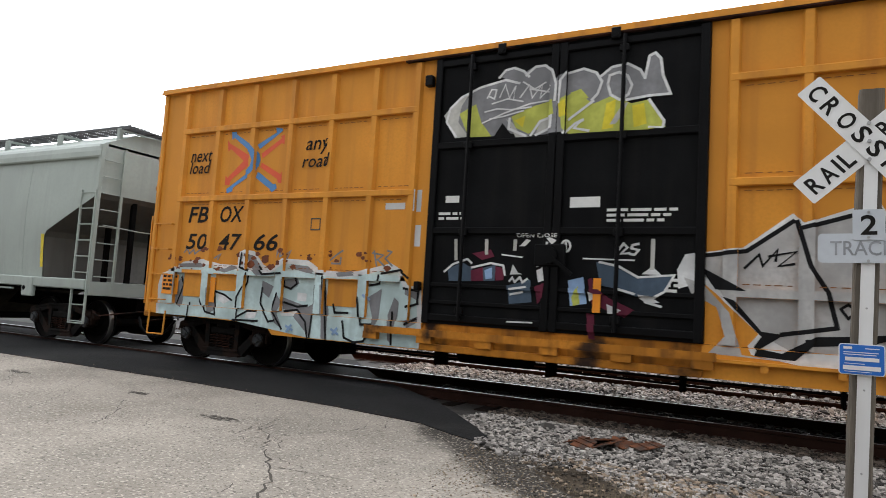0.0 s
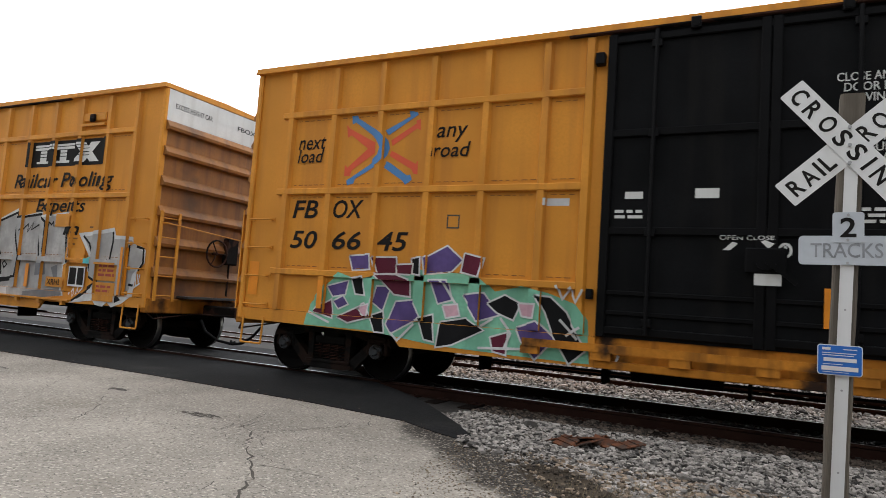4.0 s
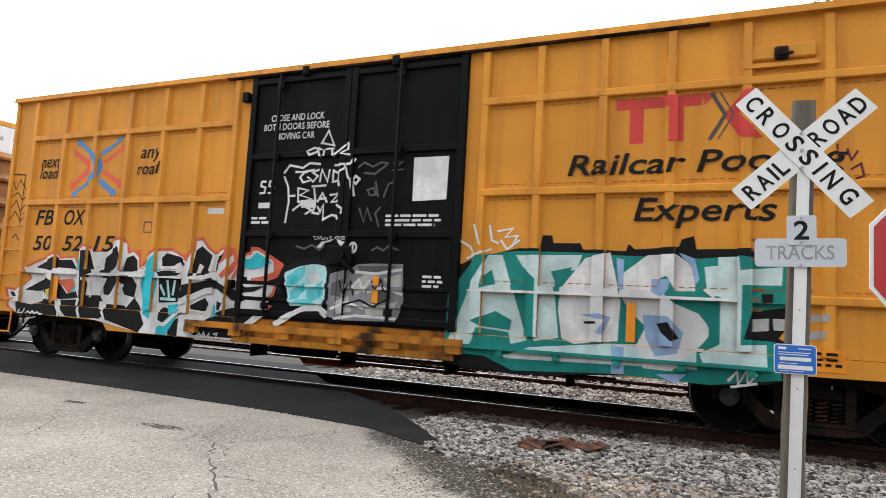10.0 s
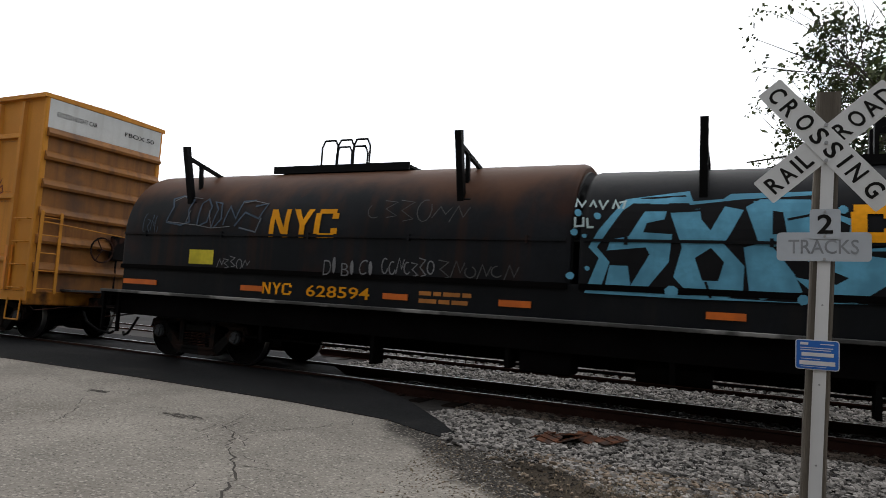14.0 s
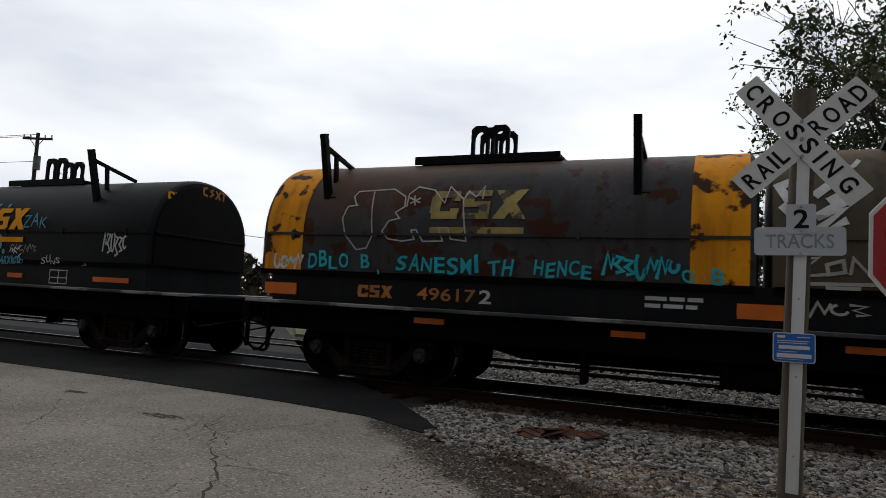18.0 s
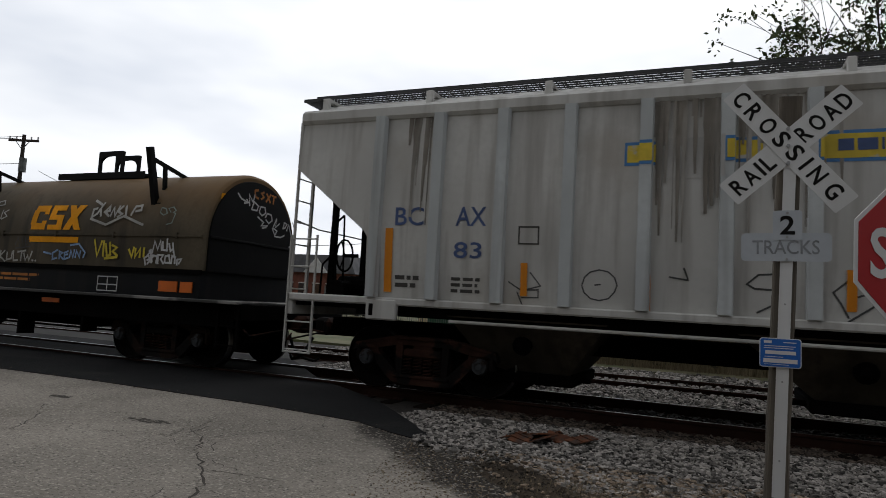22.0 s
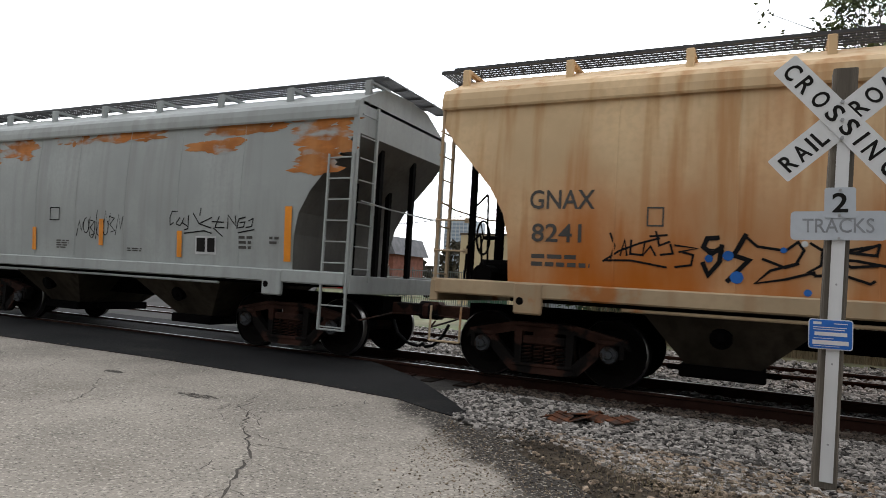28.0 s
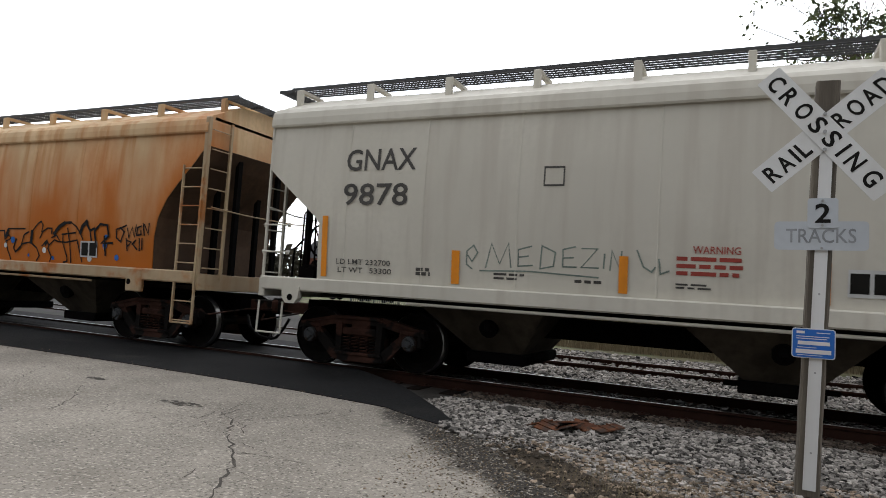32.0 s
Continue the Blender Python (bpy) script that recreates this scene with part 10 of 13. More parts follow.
mural.line("white", 0.035, [(-1.14, 3.24), (-1.05, 3.07), (-1.02, 2.84), (-1.06, 2.51)])
mural.line("white", 0.035, [(-1.03, 2.93), (-0.91, 2.93)])
mural.line("white", 0.035, [(-0.86, 3.05), (-0.84, 2.83)])
mural.line("white", 0.035, [(-0.86, 3.05), (-0.66, 3.01), (-0.82, 2.94), (-0.59, 2.87), (-0.84, 2.83)])
mural.line("white", 0.035, [(-0.56, 3.04), (-0.52, 2.83)])
mural.line("white", 0.035, [(-0.48, 2.83), (-0.40, 2.96), (-0.31, 2.82)])
mural.line("white", 0.035, [(-0.45, 2.87), (-0.33, 2.88)])
mural.line("white", 0.035, [(-0.26, 2.93), (-0.11, 2.94), (-0.23, 2.82), (-0.09, 2.83)])
mural.line("white", 0.035, [(-0.93, 2.70), (-0.78, 2.80), (-0.69, 2.75), (-0.58, 2.70), (-0.69, 2.64)])
mural.line("white", 0.035, [(-0.52, 2.76), (-0.56, 2.66), (-0.44, 2.64)])
mural.line("white", 0.035, [(-0.47, 2.75), (-0.42, 2.67), (-0.37, 2.78), (-0.36, 2.55), (-0.21, 2.62), (-0.09, 2.60), (-0.07, 2.55)])
mural.line("white", 0.035, [(-0.11, 2.77), (0.00, 2.71), (-0.01, 2.64)])
mural.line("dimgrey", 0.03, [(0.21, 3.34), (0.31, 3.41), (0.46, 3.34), (0.60, 3.40), (0.71, 3.38)])
mural.line("dimgrey", 0.03, [(0.32, 3.25), (0.50, 3.23), (0.69, 3.36)])
mural.line("dimgrey", 0.03, [(0.44, 2.91), (0.39, 2.99), (0.50, 3.02), (0.54, 2.92), (0.44, 2.91)])
mural.line("dimgrey", 0.03, [(0.52, 3.11), (0.58, 2.89)])
mural.line("dimgrey", 0.03, [(0.67, 2.88), (0.74, 3.07), (0.82, 3.10)])
mural.line("dimgrey", 0.03, [(0.27, 2.72), (0.36, 2.51), (0.41, 2.72), (0.49, 2.53)])
mural.line("dimgrey", 0.03, [(0.62, 2.44), (0.55, 2.64), (0.63, 2.73)])
mural.line("dimgrey", 0.03, [(0.81, 3.38), (0.95, 3.39), (0.80, 3.27), (0.96, 3.28)])
mural.line("white", 0.035, [(-1.49, 3.17), (-1.57, 3.17), (-1.58, 3.10), (-1.49, 3.07), (-1.50, 2.99), (-1.59, 2.98)])
mural.line("white", 0.035, [(-1.32, 3.17), (-1.41, 3.17), (-1.42, 3.10), (-1.32, 3.07), (-1.34, 2.99), (-1.43, 2.98)])
mural.line("dimgrey", 0.03, [(-0.81, 2.14), (-0.66, 2.10), (-0.52, 2.16), (-0.38, 2.09), (-0.31, 2.14)])
mural.line("dimgrey", 0.03, [(0.53, 2.09), (0.62, 2.14), (0.72, 2.09), (0.81, 2.16), (0.97, 2.10)])
mural.fill("paleaqua", [(-1.00, 1.71), (-0.87, 1.79), (-0.62, 1.87), (-0.27, 1.86), (-0.21, 1.79), (-0.23, 1.30), (-0.28, 1.23), (-0.85, 1.22)])
mural.fill("aqua", [(-0.94, 1.66), (-0.76, 1.79), (-0.60, 1.84), (-0.61, 1.71), (-0.72, 1.56), (-0.90, 1.48)])
mural.fill("aqua", [(-0.87, 1.44), (-0.68, 1.56), (-0.61, 1.46), (-0.71, 1.33), (-0.84, 1.30)])
mural.fill("aqua", [(-0.56, 1.50), (-0.39, 1.52), (-0.28, 1.63), (-0.26, 1.40), (-0.42, 1.29), (-0.56, 1.35)])
mural.fill("aqua", [(-0.78, 1.30), (-0.56, 1.34), (-0.35, 1.27), (-0.63, 1.23)])
mural.fill("turquoise", [(-0.88, 1.61), (-0.78, 1.70), (-0.72, 1.65), (-0.82, 1.54)])
mural.fill("turquoise", [(-0.67, 1.50), (-0.59, 1.58), (-0.57, 1.48), (-0.64, 1.42)])
mural.fill("turquoise", [(-0.38, 1.43), (-0.29, 1.52), (-0.30, 1.38)])
mural.fill("white", [(-0.55, 1.71), (-0.37, 1.74), (-0.31, 1.66), (-0.39, 1.55), (-0.50, 1.60)])
mural.line("black", 0.09, [(-1.05, 1.40), (-1.09, 1.58), (-1.00, 1.77), (-0.73, 1.87), (-0.44, 1.92), (-0.20, 1.88), (-0.16, 1.72), (-0.18, 1.29)])
mural.line("white", 0.09, [(-1.10, 0.92), (-0.86, 1.05), (-0.59, 1.19), (-0.31, 1.21), (-0.15, 1.11)])
mural.fill("grey", [(-0.16, 1.72), (0.18, 1.80), (0.31, 1.88), (0.57, 1.90), (1.06, 1.90), (1.10, 1.37), (1.01, 1.08), (0.13, 1.05), (-0.16, 1.10)])
mural.fill("dimgrey", [(0.31, 1.86), (1.00, 1.87), (0.69, 1.78), (0.38, 1.74)])
mural.fill("dimgrey", [(-0.08, 1.59), (0.12, 1.66), (0.09, 1.39), (-0.09, 1.41)])
mural.fill("dimgrey", [(0.64, 1.48), (0.88, 1.56), (0.84, 1.36), (0.61, 1.31)])
mural.fill("ash", [(0.25, 1.60), (0.44, 1.74), (0.70, 1.72), (0.51, 1.54), (0.32, 1.43)])
mural.fill("ash", [(0.76, 1.69), (1.04, 1.76), (1.05, 1.57), (0.83, 1.58)])
mural.fill("ash", [(-0.01, 1.31), (0.19, 1.41), (0.26, 1.19), (0.03, 1.14)])
mural.fill("ash", [(0.45, 1.34), (0.77, 1.29), (1.01, 1.37), (0.95, 1.17), (0.52, 1.14)])
mural.line("white", 0.04, [(0.29, 1.77), (0.63, 1.75), (1.04, 1.82)])
mural.line("white", 0.04, [(-0.07, 1.21), (0.19, 1.32), (0.45, 1.24)])
mural.line("white", 0.04, [(0.51, 1.48), (0.76, 1.55), (1.07, 1.47)])
mural.line("white", 0.04, [(0.25, 1.53), (0.35, 1.66), (0.45, 1.50), (0.53, 1.65)])
mural.line("white", 0.04, [(-0.00, 1.07), (0.33, 1.13), (1.01, 1.12)])
mural.line("black", 0.03, [(0.05, 1.63), (0.12, 1.46), (0.22, 1.63), (0.27, 1.43)])
mural.line("black", 0.03, [(0.57, 1.64), (0.65, 1.51), (0.72, 1.67), (0.80, 1.49)])
mural.line("black", 0.03, [(0.13, 1.28), (0.39, 1.36), (0.64, 1.27), (0.89, 1.42)])
mural.line("ash", 0.03, [(-0.32, 2.20), (-0.17, 2.23)])

mural = Mural(car_c, "pale blue block letters shadowed in teal", "box")
mural.fill("black", [(1.85, 1.60), (1.87, 1.89), (2.11, 2.01), (2.76, 2.16), (3.04, 2.15), (3.07, 2.33), (3.20, 2.33), (3.22, 2.23), (3.57, 2.23), (3.61, 2.15), (4.14, 2.14), (4.17, 2.23), (4.25, 2.16), (4.76, 2.20), (4.79, 2.29), (4.93, 2.33), (4.96, 2.17), (5.58, 2.19), (5.62, 2.07), (5.94, 2.06), (6.06, 1.95), (6.17, 1.72), (6.08, 1.51), (5.84, 1.17), (6.12, 1.02), (6.12, 0.76), (5.69, 0.64), (5.06, 0.58), (4.99, 0.68), (2.78, 0.50), (1.74, 0.57), (1.74, 0.83)])
mural.fill("teal", [(1.75, 0.71), (1.78, 1.52), (2.16, 2.05), (2.72, 2.12), (3.59, 2.11), (4.10, 2.08), (5.01, 2.06), (5.45, 2.10), (5.91, 2.03), (6.04, 1.88), (6.02, 1.54), (5.57, 1.46), (5.48, 1.14), (5.80, 1.13), (5.88, 0.71), (5.13, 0.59), (4.01, 0.62), (2.74, 0.55), (2.34, 0.71)])
mural.fill("ice", [(1.79, 0.83), (2.09, 1.65), (2.33, 2.06), (2.53, 2.06), (2.92, 0.95), (2.71, 0.89), (2.66, 1.04), (2.22, 1.08), (2.13, 0.85)])
mural.fill("ice", [(2.72, 2.06), (3.60, 2.08), (3.53, 1.88), (3.28, 1.88), (3.25, 1.65), (3.33, 1.01), (3.01, 0.95), (3.00, 1.76), (2.82, 1.91)])
mural.fill("ice", [(5.05, 1.96), (5.20, 1.98), (5.20, 2.08), (5.42, 2.09), (5.44, 1.93), (5.88, 1.98), (5.87, 1.77), (5.46, 1.76), (5.45, 1.07), (5.72, 1.09), (5.73, 0.84), (5.05, 0.84), (5.01, 0.94), (5.23, 1.06), (5.23, 1.61), (5.09, 1.64)])
mural.fill("ice", [(2.62, 0.73), (2.97, 0.87), (3.96, 0.98), (4.98, 1.04), (4.98, 0.77), (4.01, 0.73), (2.64, 0.70)])
mural.fill("white", [(3.34, 1.65), (3.64, 2.04), (3.95, 2.12), (4.09, 1.53), (4.07, 1.02), (3.53, 0.95), (3.37, 1.01), (3.31, 1.39)])
mural.fill("white", [(4.11, 1.86), (4.40, 2.09), (4.73, 2.11), (4.95, 1.95), (4.95, 1.67), (4.74, 1.66), (4.63, 1.84), (4.45, 1.76), (4.71, 1.52), (5.03, 1.39), (5.14, 1.19), (5.04, 1.05), (4.71, 0.71), (4.38, 0.72), (4.30, 1.00), (4.40, 1.22), (4.21, 1.39), (4.08, 1.60)])
mural.fill("periwinkle", [(4.45, 1.80), (4.67, 1.80), (4.65, 1.68), (4.57, 1.57), (4.45, 1.65)])
mural.fill("periwinkle", [(3.59, 1.32), (3.83, 1.35), (3.98, 1.31), (3.88, 1.08), (3.80, 1.11), (3.91, 1.27)])
mural.fill("periwinkle", [(4.36, 1.36), (4.65, 1.36), (4.83, 1.17), (4.77, 0.92), (4.52, 0.87), (4.40, 1.08)])
mural.fill("periwinkle", [(4.76, 2.13), (4.94, 2.06), (5.00, 1.81), (4.95, 1.74), (4.91, 1.95)])
mural.fill("periwinkle", [(4.00, 0.98), (4.15, 0.95), (4.16, 0.63), (4.01, 0.62)])
mural.fill("periwinkle", [(4.53, 0.66), (4.88, 0.69), (4.75, 0.57)])
mural.fill("periwinkle", [(4.03, 2.05), (4.12, 2.03), (4.12, 1.64), (4.06, 1.68)])
mural.fill("black", [(4.52, 1.26), (4.65, 1.29), (4.78, 1.10), (4.69, 1.06), (4.58, 1.16)])
mural.fill("black", [(3.64, 1.24), (3.79, 1.25), (3.81, 1.22), (3.66, 1.21)])
mural.fill("black", [(5.66, 1.66), (5.78, 1.67), (5.78, 1.57), (5.67, 1.56)])
mural.fill("black", [(5.57, 1.40), (5.96, 1.41), (5.80, 1.18), (5.54, 1.15)])
mural.fill("teal", [(2.26, 1.77), (2.39, 1.86), (2.45, 1.66), (2.23, 1.61)])
mural.fill("teal", [(2.13, 1.17), (2.47, 1.31), (2.70, 1.20), (2.68, 1.07), (2.27, 1.10)])
mural.fill("teal", [(3.20, 1.86), (3.48, 1.92), (3.34, 1.65), (3.27, 1.69)])
mural.fill("teal", [(4.93, 1.49), (5.20, 1.54), (5.18, 1.09), (5.11, 1.09), (5.11, 1.26)])
mural.line("white", 0.035, [(2.05, 1.57), (3.34, 1.58), (5.30, 1.58)])
mural.line("white", 0.035, [(2.62, 0.73), (4.98, 0.77)])
mural.line("white", 0.035, [(4.84, 0.98), (5.05, 0.98)])
mural.line("white", 0.035, [(5.06, 1.69), (5.16, 1.61)])
mural.line("white", 0.03, [(1.91, 2.25), (2.06, 2.17), (2.11, 2.09)])
mural.line("white", 0.03, [(2.13, 2.46), (2.21, 2.20)])
mural.line("white", 0.03, [(2.02, 2.01), (2.37, 2.14)])
mural.line("white", 0.03, [(2.33, 2.46), (2.37, 2.26), (2.46, 2.22)])
mural.line("white", 0.03, [(2.45, 2.38), (2.66, 2.42), (2.56, 2.30), (2.73, 2.32), (2.66, 2.18)])
mural.line("white", 0.03, [(2.50, 2.26), (2.59, 2.14), (2.76, 2.26)])
mural.line("white", 0.03, [(5.33, 0.66), (5.42, 0.77), (5.43, 0.62), (5.52, 0.79), (5.53, 0.63), (5.62, 0.75)])
mural.line("white", 0.03, [(5.36, 0.59), (5.62, 0.65)])
mural.fill("silver", [(5.57, 1.37), (5.74, 1.39), (5.74, 1.25), (5.57, 1.23)])
mural.fill("silver", [(5.78, 1.39), (5.96, 1.39), (5.95, 1.26), (5.79, 1.26)])

mural = Mural(car_c, "dull scuffs and pale patches near the corner", "box")
mural.fill("silver", [(6.16, 1.45), (6.33, 1.47), (6.34, 1.39), (6.16, 1.38)])
mural.fill("silver", [(6.15, 1.27), (6.30, 1.29), (6.30, 1.20), (6.13, 1.17)])
mural.line("maroon", 0.025, [(6.41, 3.36), (6.42, 3.23), (6.48, 3.26)])
mural.line("maroon", 0.025, [(6.51, 3.32), (6.55, 3.19), (6.61, 3.29)])
mural.line("maroon", 0.025, [(6.55, 3.09), (6.64, 3.15), (6.67, 3.01), (6.59, 2.98)])

mural = Mural(hood_d2, "pale blue spray painted letters on the hood", "hood")
mural.fill("sky", [(-0.06, 1.51), (0.11, 1.97), (-0.03, 2.11), (0.09, 2.33), (0.40, 2.76), (1.17, 2.87), (1.22, 2.72), (1.57, 2.75), (1.65, 2.82), (2.62, 2.84), (2.75, 2.55), (2.97, 2.46), (2.94, 2.14), (3.48, 2.19), (3.63, 2.09), (3.66, 1.89), (3.42, 1.54), (3.31, 1.55), (2.60, 1.52), (1.30, 1.50)])
mural.fill("black", [(0.14, 1.56), (0.25, 1.92), (0.08, 2.11), (0.38, 2.60), (0.60, 2.78), (1.13, 2.81), (1.19, 2.67), (1.76, 2.74), (2.58, 2.79), (2.71, 2.52), (2.89, 2.41), (2.85, 2.12), (2.58, 2.11), (3.37, 2.13), (3.56, 2.05), (3.60, 1.91), (3.27, 1.54), (2.60, 1.54), (2.27, 1.52), (1.30, 1.54)])
mural.fill("sky", [(0.48, 2.26), (0.75, 2.76), (0.95, 2.75), (0.90, 2.48), (0.69, 2.43), (0.65, 2.31), (1.00, 2.29), (0.97, 1.94), (0.67, 1.54), (0.19, 1.54), (0.25, 1.88), (0.48, 1.88), (0.52, 1.63), (0.74, 2.03), (0.69, 2.12), (0.21, 2.07), (0.25, 2.21)])
mural.fill("sky", [(0.96, 2.58), (1.31, 2.62), (1.33, 2.48), (1.44, 2.34), (1.59, 2.65), (1.80, 2.60), (1.67, 2.32), (1.59, 2.18), (1.82, 1.92), (1.81, 1.61), (1.62, 1.52), (1.25, 1.52), (1.03, 1.76), (1.12, 2.13)])
mural.fill("sky", [(1.82, 2.64), (1.98, 2.74), (2.50, 2.73), (2.69, 2.50), (2.58, 2.28), (2.12, 2.15), (2.34, 1.85), (2.43, 1.64), (2.01, 1.53), (1.88, 1.61), (1.81, 2.14), (1.97, 2.19)])
mural.fill("sky", [(2.12, 2.21), (2.49, 2.32), (2.99, 2.08), (3.30, 2.04), (3.23, 1.75), (2.96, 1.54), (2.60, 1.58), (2.34, 1.81), (2.76, 1.74), (2.88, 1.82), (2.50, 1.98)])
mural.fill("black", [(1.27, 2.00), (1.45, 2.13), (1.60, 1.96), (1.54, 1.73), (1.36, 1.73)])
mural.fill("black", [(2.11, 2.59), (2.22, 2.57), (2.26, 2.32), (2.11, 2.30)])
mural.line("black", 0.03, [(0.96, 2.58), (1.32, 2.60)])
mural.line("black", 0.03, [(2.27, 2.48), (2.56, 2.55)])
mural.line("black", 0.03, [(1.88, 1.61), (2.14, 1.60)])
mural.line("black", 0.03, [(1.40, 1.71), (1.46, 1.53)])
mural.fill("sky", [(3.03, 2.76), (3.05, 2.79), (3.09, 2.79), (3.11, 2.76), (3.12, 2.72), (3.09, 2.69), (3.06, 2.69), (3.04, 2.72)])
mural.fill("sky", [(3.24, 2.76), (3.26, 2.78), (3.28, 2.78), (3.30, 2.76), (3.30, 2.73), (3.29, 2.71), (3.26, 2.71), (3.24, 2.73)])
mural.fill("sky", [(3.54, 2.74), (3.56, 2.76), (3.59, 2.76), (3.61, 2.74), (3.61, 2.70), (3.59, 2.68), (3.57, 2.68), (3.55, 2.70)])
mural.fill("sky", [(2.97, 2.90), (2.99, 2.92), (3.01, 2.92), (3.03, 2.89), (3.03, 2.87), (3.02, 2.85), (2.99, 2.85), (2.98, 2.87)])
mural.fill("sky", [(2.78, 2.62), (2.80, 2.65), (2.84, 2.65), (2.87, 2.62), (2.87, 2.58), (2.84, 2.55), (2.81, 2.55), (2.78, 2.58)])
mural.fill("sky", [(-0.25, 2.59), (-0.23, 2.62), (-0.19, 2.62), (-0.16, 2.59), (-0.15, 2.55), (-0.17, 2.52), (-0.21, 2.52), (-0.24, 2.55)])
mural.fill("sky", [(0.01, 2.55), (0.03, 2.57), (0.07, 2.57), (0.10, 2.55), (0.11, 2.51), (0.09, 2.48), (0.05, 2.48), (0.02, 2.51)])
mural.fill("sky", [(-0.28, 2.32), (-0.25, 2.35), (-0.21, 2.35), (-0.18, 2.32), (-0.18, 2.29), (-0.20, 2.26), (-0.24, 2.26), (-0.27, 2.28)])
mural.fill("sky", [(-0.31, 1.74), (-0.28, 1.77), (-0.24, 1.78), (-0.20, 1.75), (-0.20, 1.71), (-0.23, 1.68), (-0.27, 1.68), (-0.31, 1.71)])
mural.fill("sky", [(-0.07, 1.84), (-0.05, 1.86), (-0.02, 1.86), (-0.00, 1.84), (-0.00, 1.82), (-0.02, 1.80), (-0.04, 1.80), (-0.06, 1.82)])
mural.fill("sky", [(3.45, 2.44), (3.46, 2.45), (3.49, 2.45), (3.50, 2.44), (3.50, 2.41), (3.49, 2.40), (3.47, 2.40), (3.45, 2.41)])
mural.fill("sky", [(3.69, 1.80), (3.71, 1.83), (3.75, 1.83), (3.77, 1.80), (3.77, 1.76), (3.75, 1.73), (3.71, 1.73), (3.69, 1.76)])
mural.fill("sky", [(3.21, 2.28), (3.22, 2.29), (3.24, 2.29), (3.26, 2.28), (3.26, 2.26), (3.24, 2.24), (3.23, 2.24), (3.21, 2.26)])
mural.fill("sky", [(-0.12, 2.27), (-0.10, 2.28), (-0.08, 2.28), (-0.06, 2.27), (-0.06, 2.24), (-0.07, 2.23), (-0.10, 2.23), (-0.12, 2.24)])
mural.fill("sky", [(3.84, 2.01), (3.86, 2.03), (3.88, 2.03), (3.90, 2.01), (3.90, 1.98), (3.88, 1.96), (3.86, 1.96), (3.84, 1.98)])
mural.fill("sky", [(0.93, 1.60), (0.98, 1.65), (1.04, 1.65), (1.09, 1.61), (1.09, 1.55), (1.05, 1.51), (0.98, 1.50), (0.94, 1.55)])
mural.fill("sky", [(2.38, 1.57), (2.41, 1.61), (2.46, 1.61), (2.49, 1.58), (2.50, 1.53), (2.46, 1.50), (2.42, 1.49), (2.38, 1.53)])
mural.line("ice", 0.03, [(-0.24, 2.66), (-0.24, 2.77), (-0.16, 2.66), (-0.12, 2.74)])
mural.line("ice", 0.03, [(-0.05, 2.66), (-0.02, 2.74), (0.03, 2.65)])
mural.line("ice", 0.03, [(0.06, 2.74), (0.12, 2.63), (0.17, 2.74)])
mural.line("ice", 0.03, [(0.25, 2.63), (0.27, 2.74), (0.33, 2.63)])
mural.line("ice", 0.03, [(0.33, 2.71), (0.40, 2.73), (0.38, 2.63)])
mural.line("ice", 0.03, [(-0.23, 2.50), (-0.22, 2.38), (-0.11, 2.39), (-0.12, 2.50)])
mural.line("ice", 0.03, [(-0.07, 2.49), (-0.05, 2.37), (0.02, 2.37)])
mural.line("sky", 0.035, [(3.63, 1.53), (3.64, 1.67), (3.68, 1.57), (3.72, 1.67), (3.75, 1.54)])
mural.line("sky", 0.035, [(3.79, 1.66), (3.84, 1.67), (3.80, 1.60), (3.86, 1.54)])
mural.line("sky", 0.035, [(3.89, 1.68), (3.97, 1.55)])
mural.line("sky", 0.035, [(3.97, 1.67), (3.90, 1.54)])
mural.line("sky", 0.035, [(4.02, 1.69), (4.02, 1.55)])
mural.line("sky", 0.035, [(4.14, 1.67), (4.07, 1.63), (4.09, 1.55), (4.15, 1.57)])
mural.line("sky", 0.035, [(4.19, 1.64), (4.24, 1.69), (4.28, 1.62), (4.23, 1.56), (4.19, 1.64)])
mural.line("white", 0.02, [(3.93, 1.78), (4.00, 1.85), (4.03, 1.79), (4.10, 1.87), (4.17, 1.82), (4.27, 1.91)])
mural.line("white", 0.02, [(4.05, 1.74), (4.10, 1.80), (4.16, 1.75)])
mural.line("white", 0.02, [(4.17, 1.67), (4.28, 1.74)])

mural = Mural(hood_e1, "pale chalky outline of bubble letters", "hood")
mural.line("ash", 0.022, [(-6.03, 2.65), (-6.20, 2.63), (-6.26, 2.44), (-6.18, 2.18), (-5.97, 1.96), (-5.80, 1.99), (-5.71, 2.18), (-5.81, 2.87)])
mural.line("ash", 0.022, [(-6.06, 2.66), (-6.14, 2.79), (-6.09, 2.88), (-5.48, 2.91), (-5.25, 2.78), (-5.22, 2.62), (-5.36, 2.53), (-5.28, 2.44), (-5.45, 2.40)])
mural.line("ash", 0.022, [(-5.45, 2.40), (-5.55, 2.24), (-5.44, 2.13), (-5.20, 2.10), (-5.01, 2.13), (-5.07, 2.26), (-4.99, 2.27), (-4.87, 2.10), (-4.56, 2.11), (-4.64, 2.30), (-4.49, 2.30), (-4.44, 2.14), (-4.20, 2.11), (-4.31, 2.73), (-4.56, 2.93), (-4.59, 2.67), (-4.80, 2.88), (-5.08, 2.94), (-5.20, 2.82), (-5.19, 2.62)])
mural.line("ash", 0.022, [(-4.30, 2.73), (-4.25, 2.85), (-4.12, 2.76), (-4.03, 2.93), (-4.02, 2.73)])
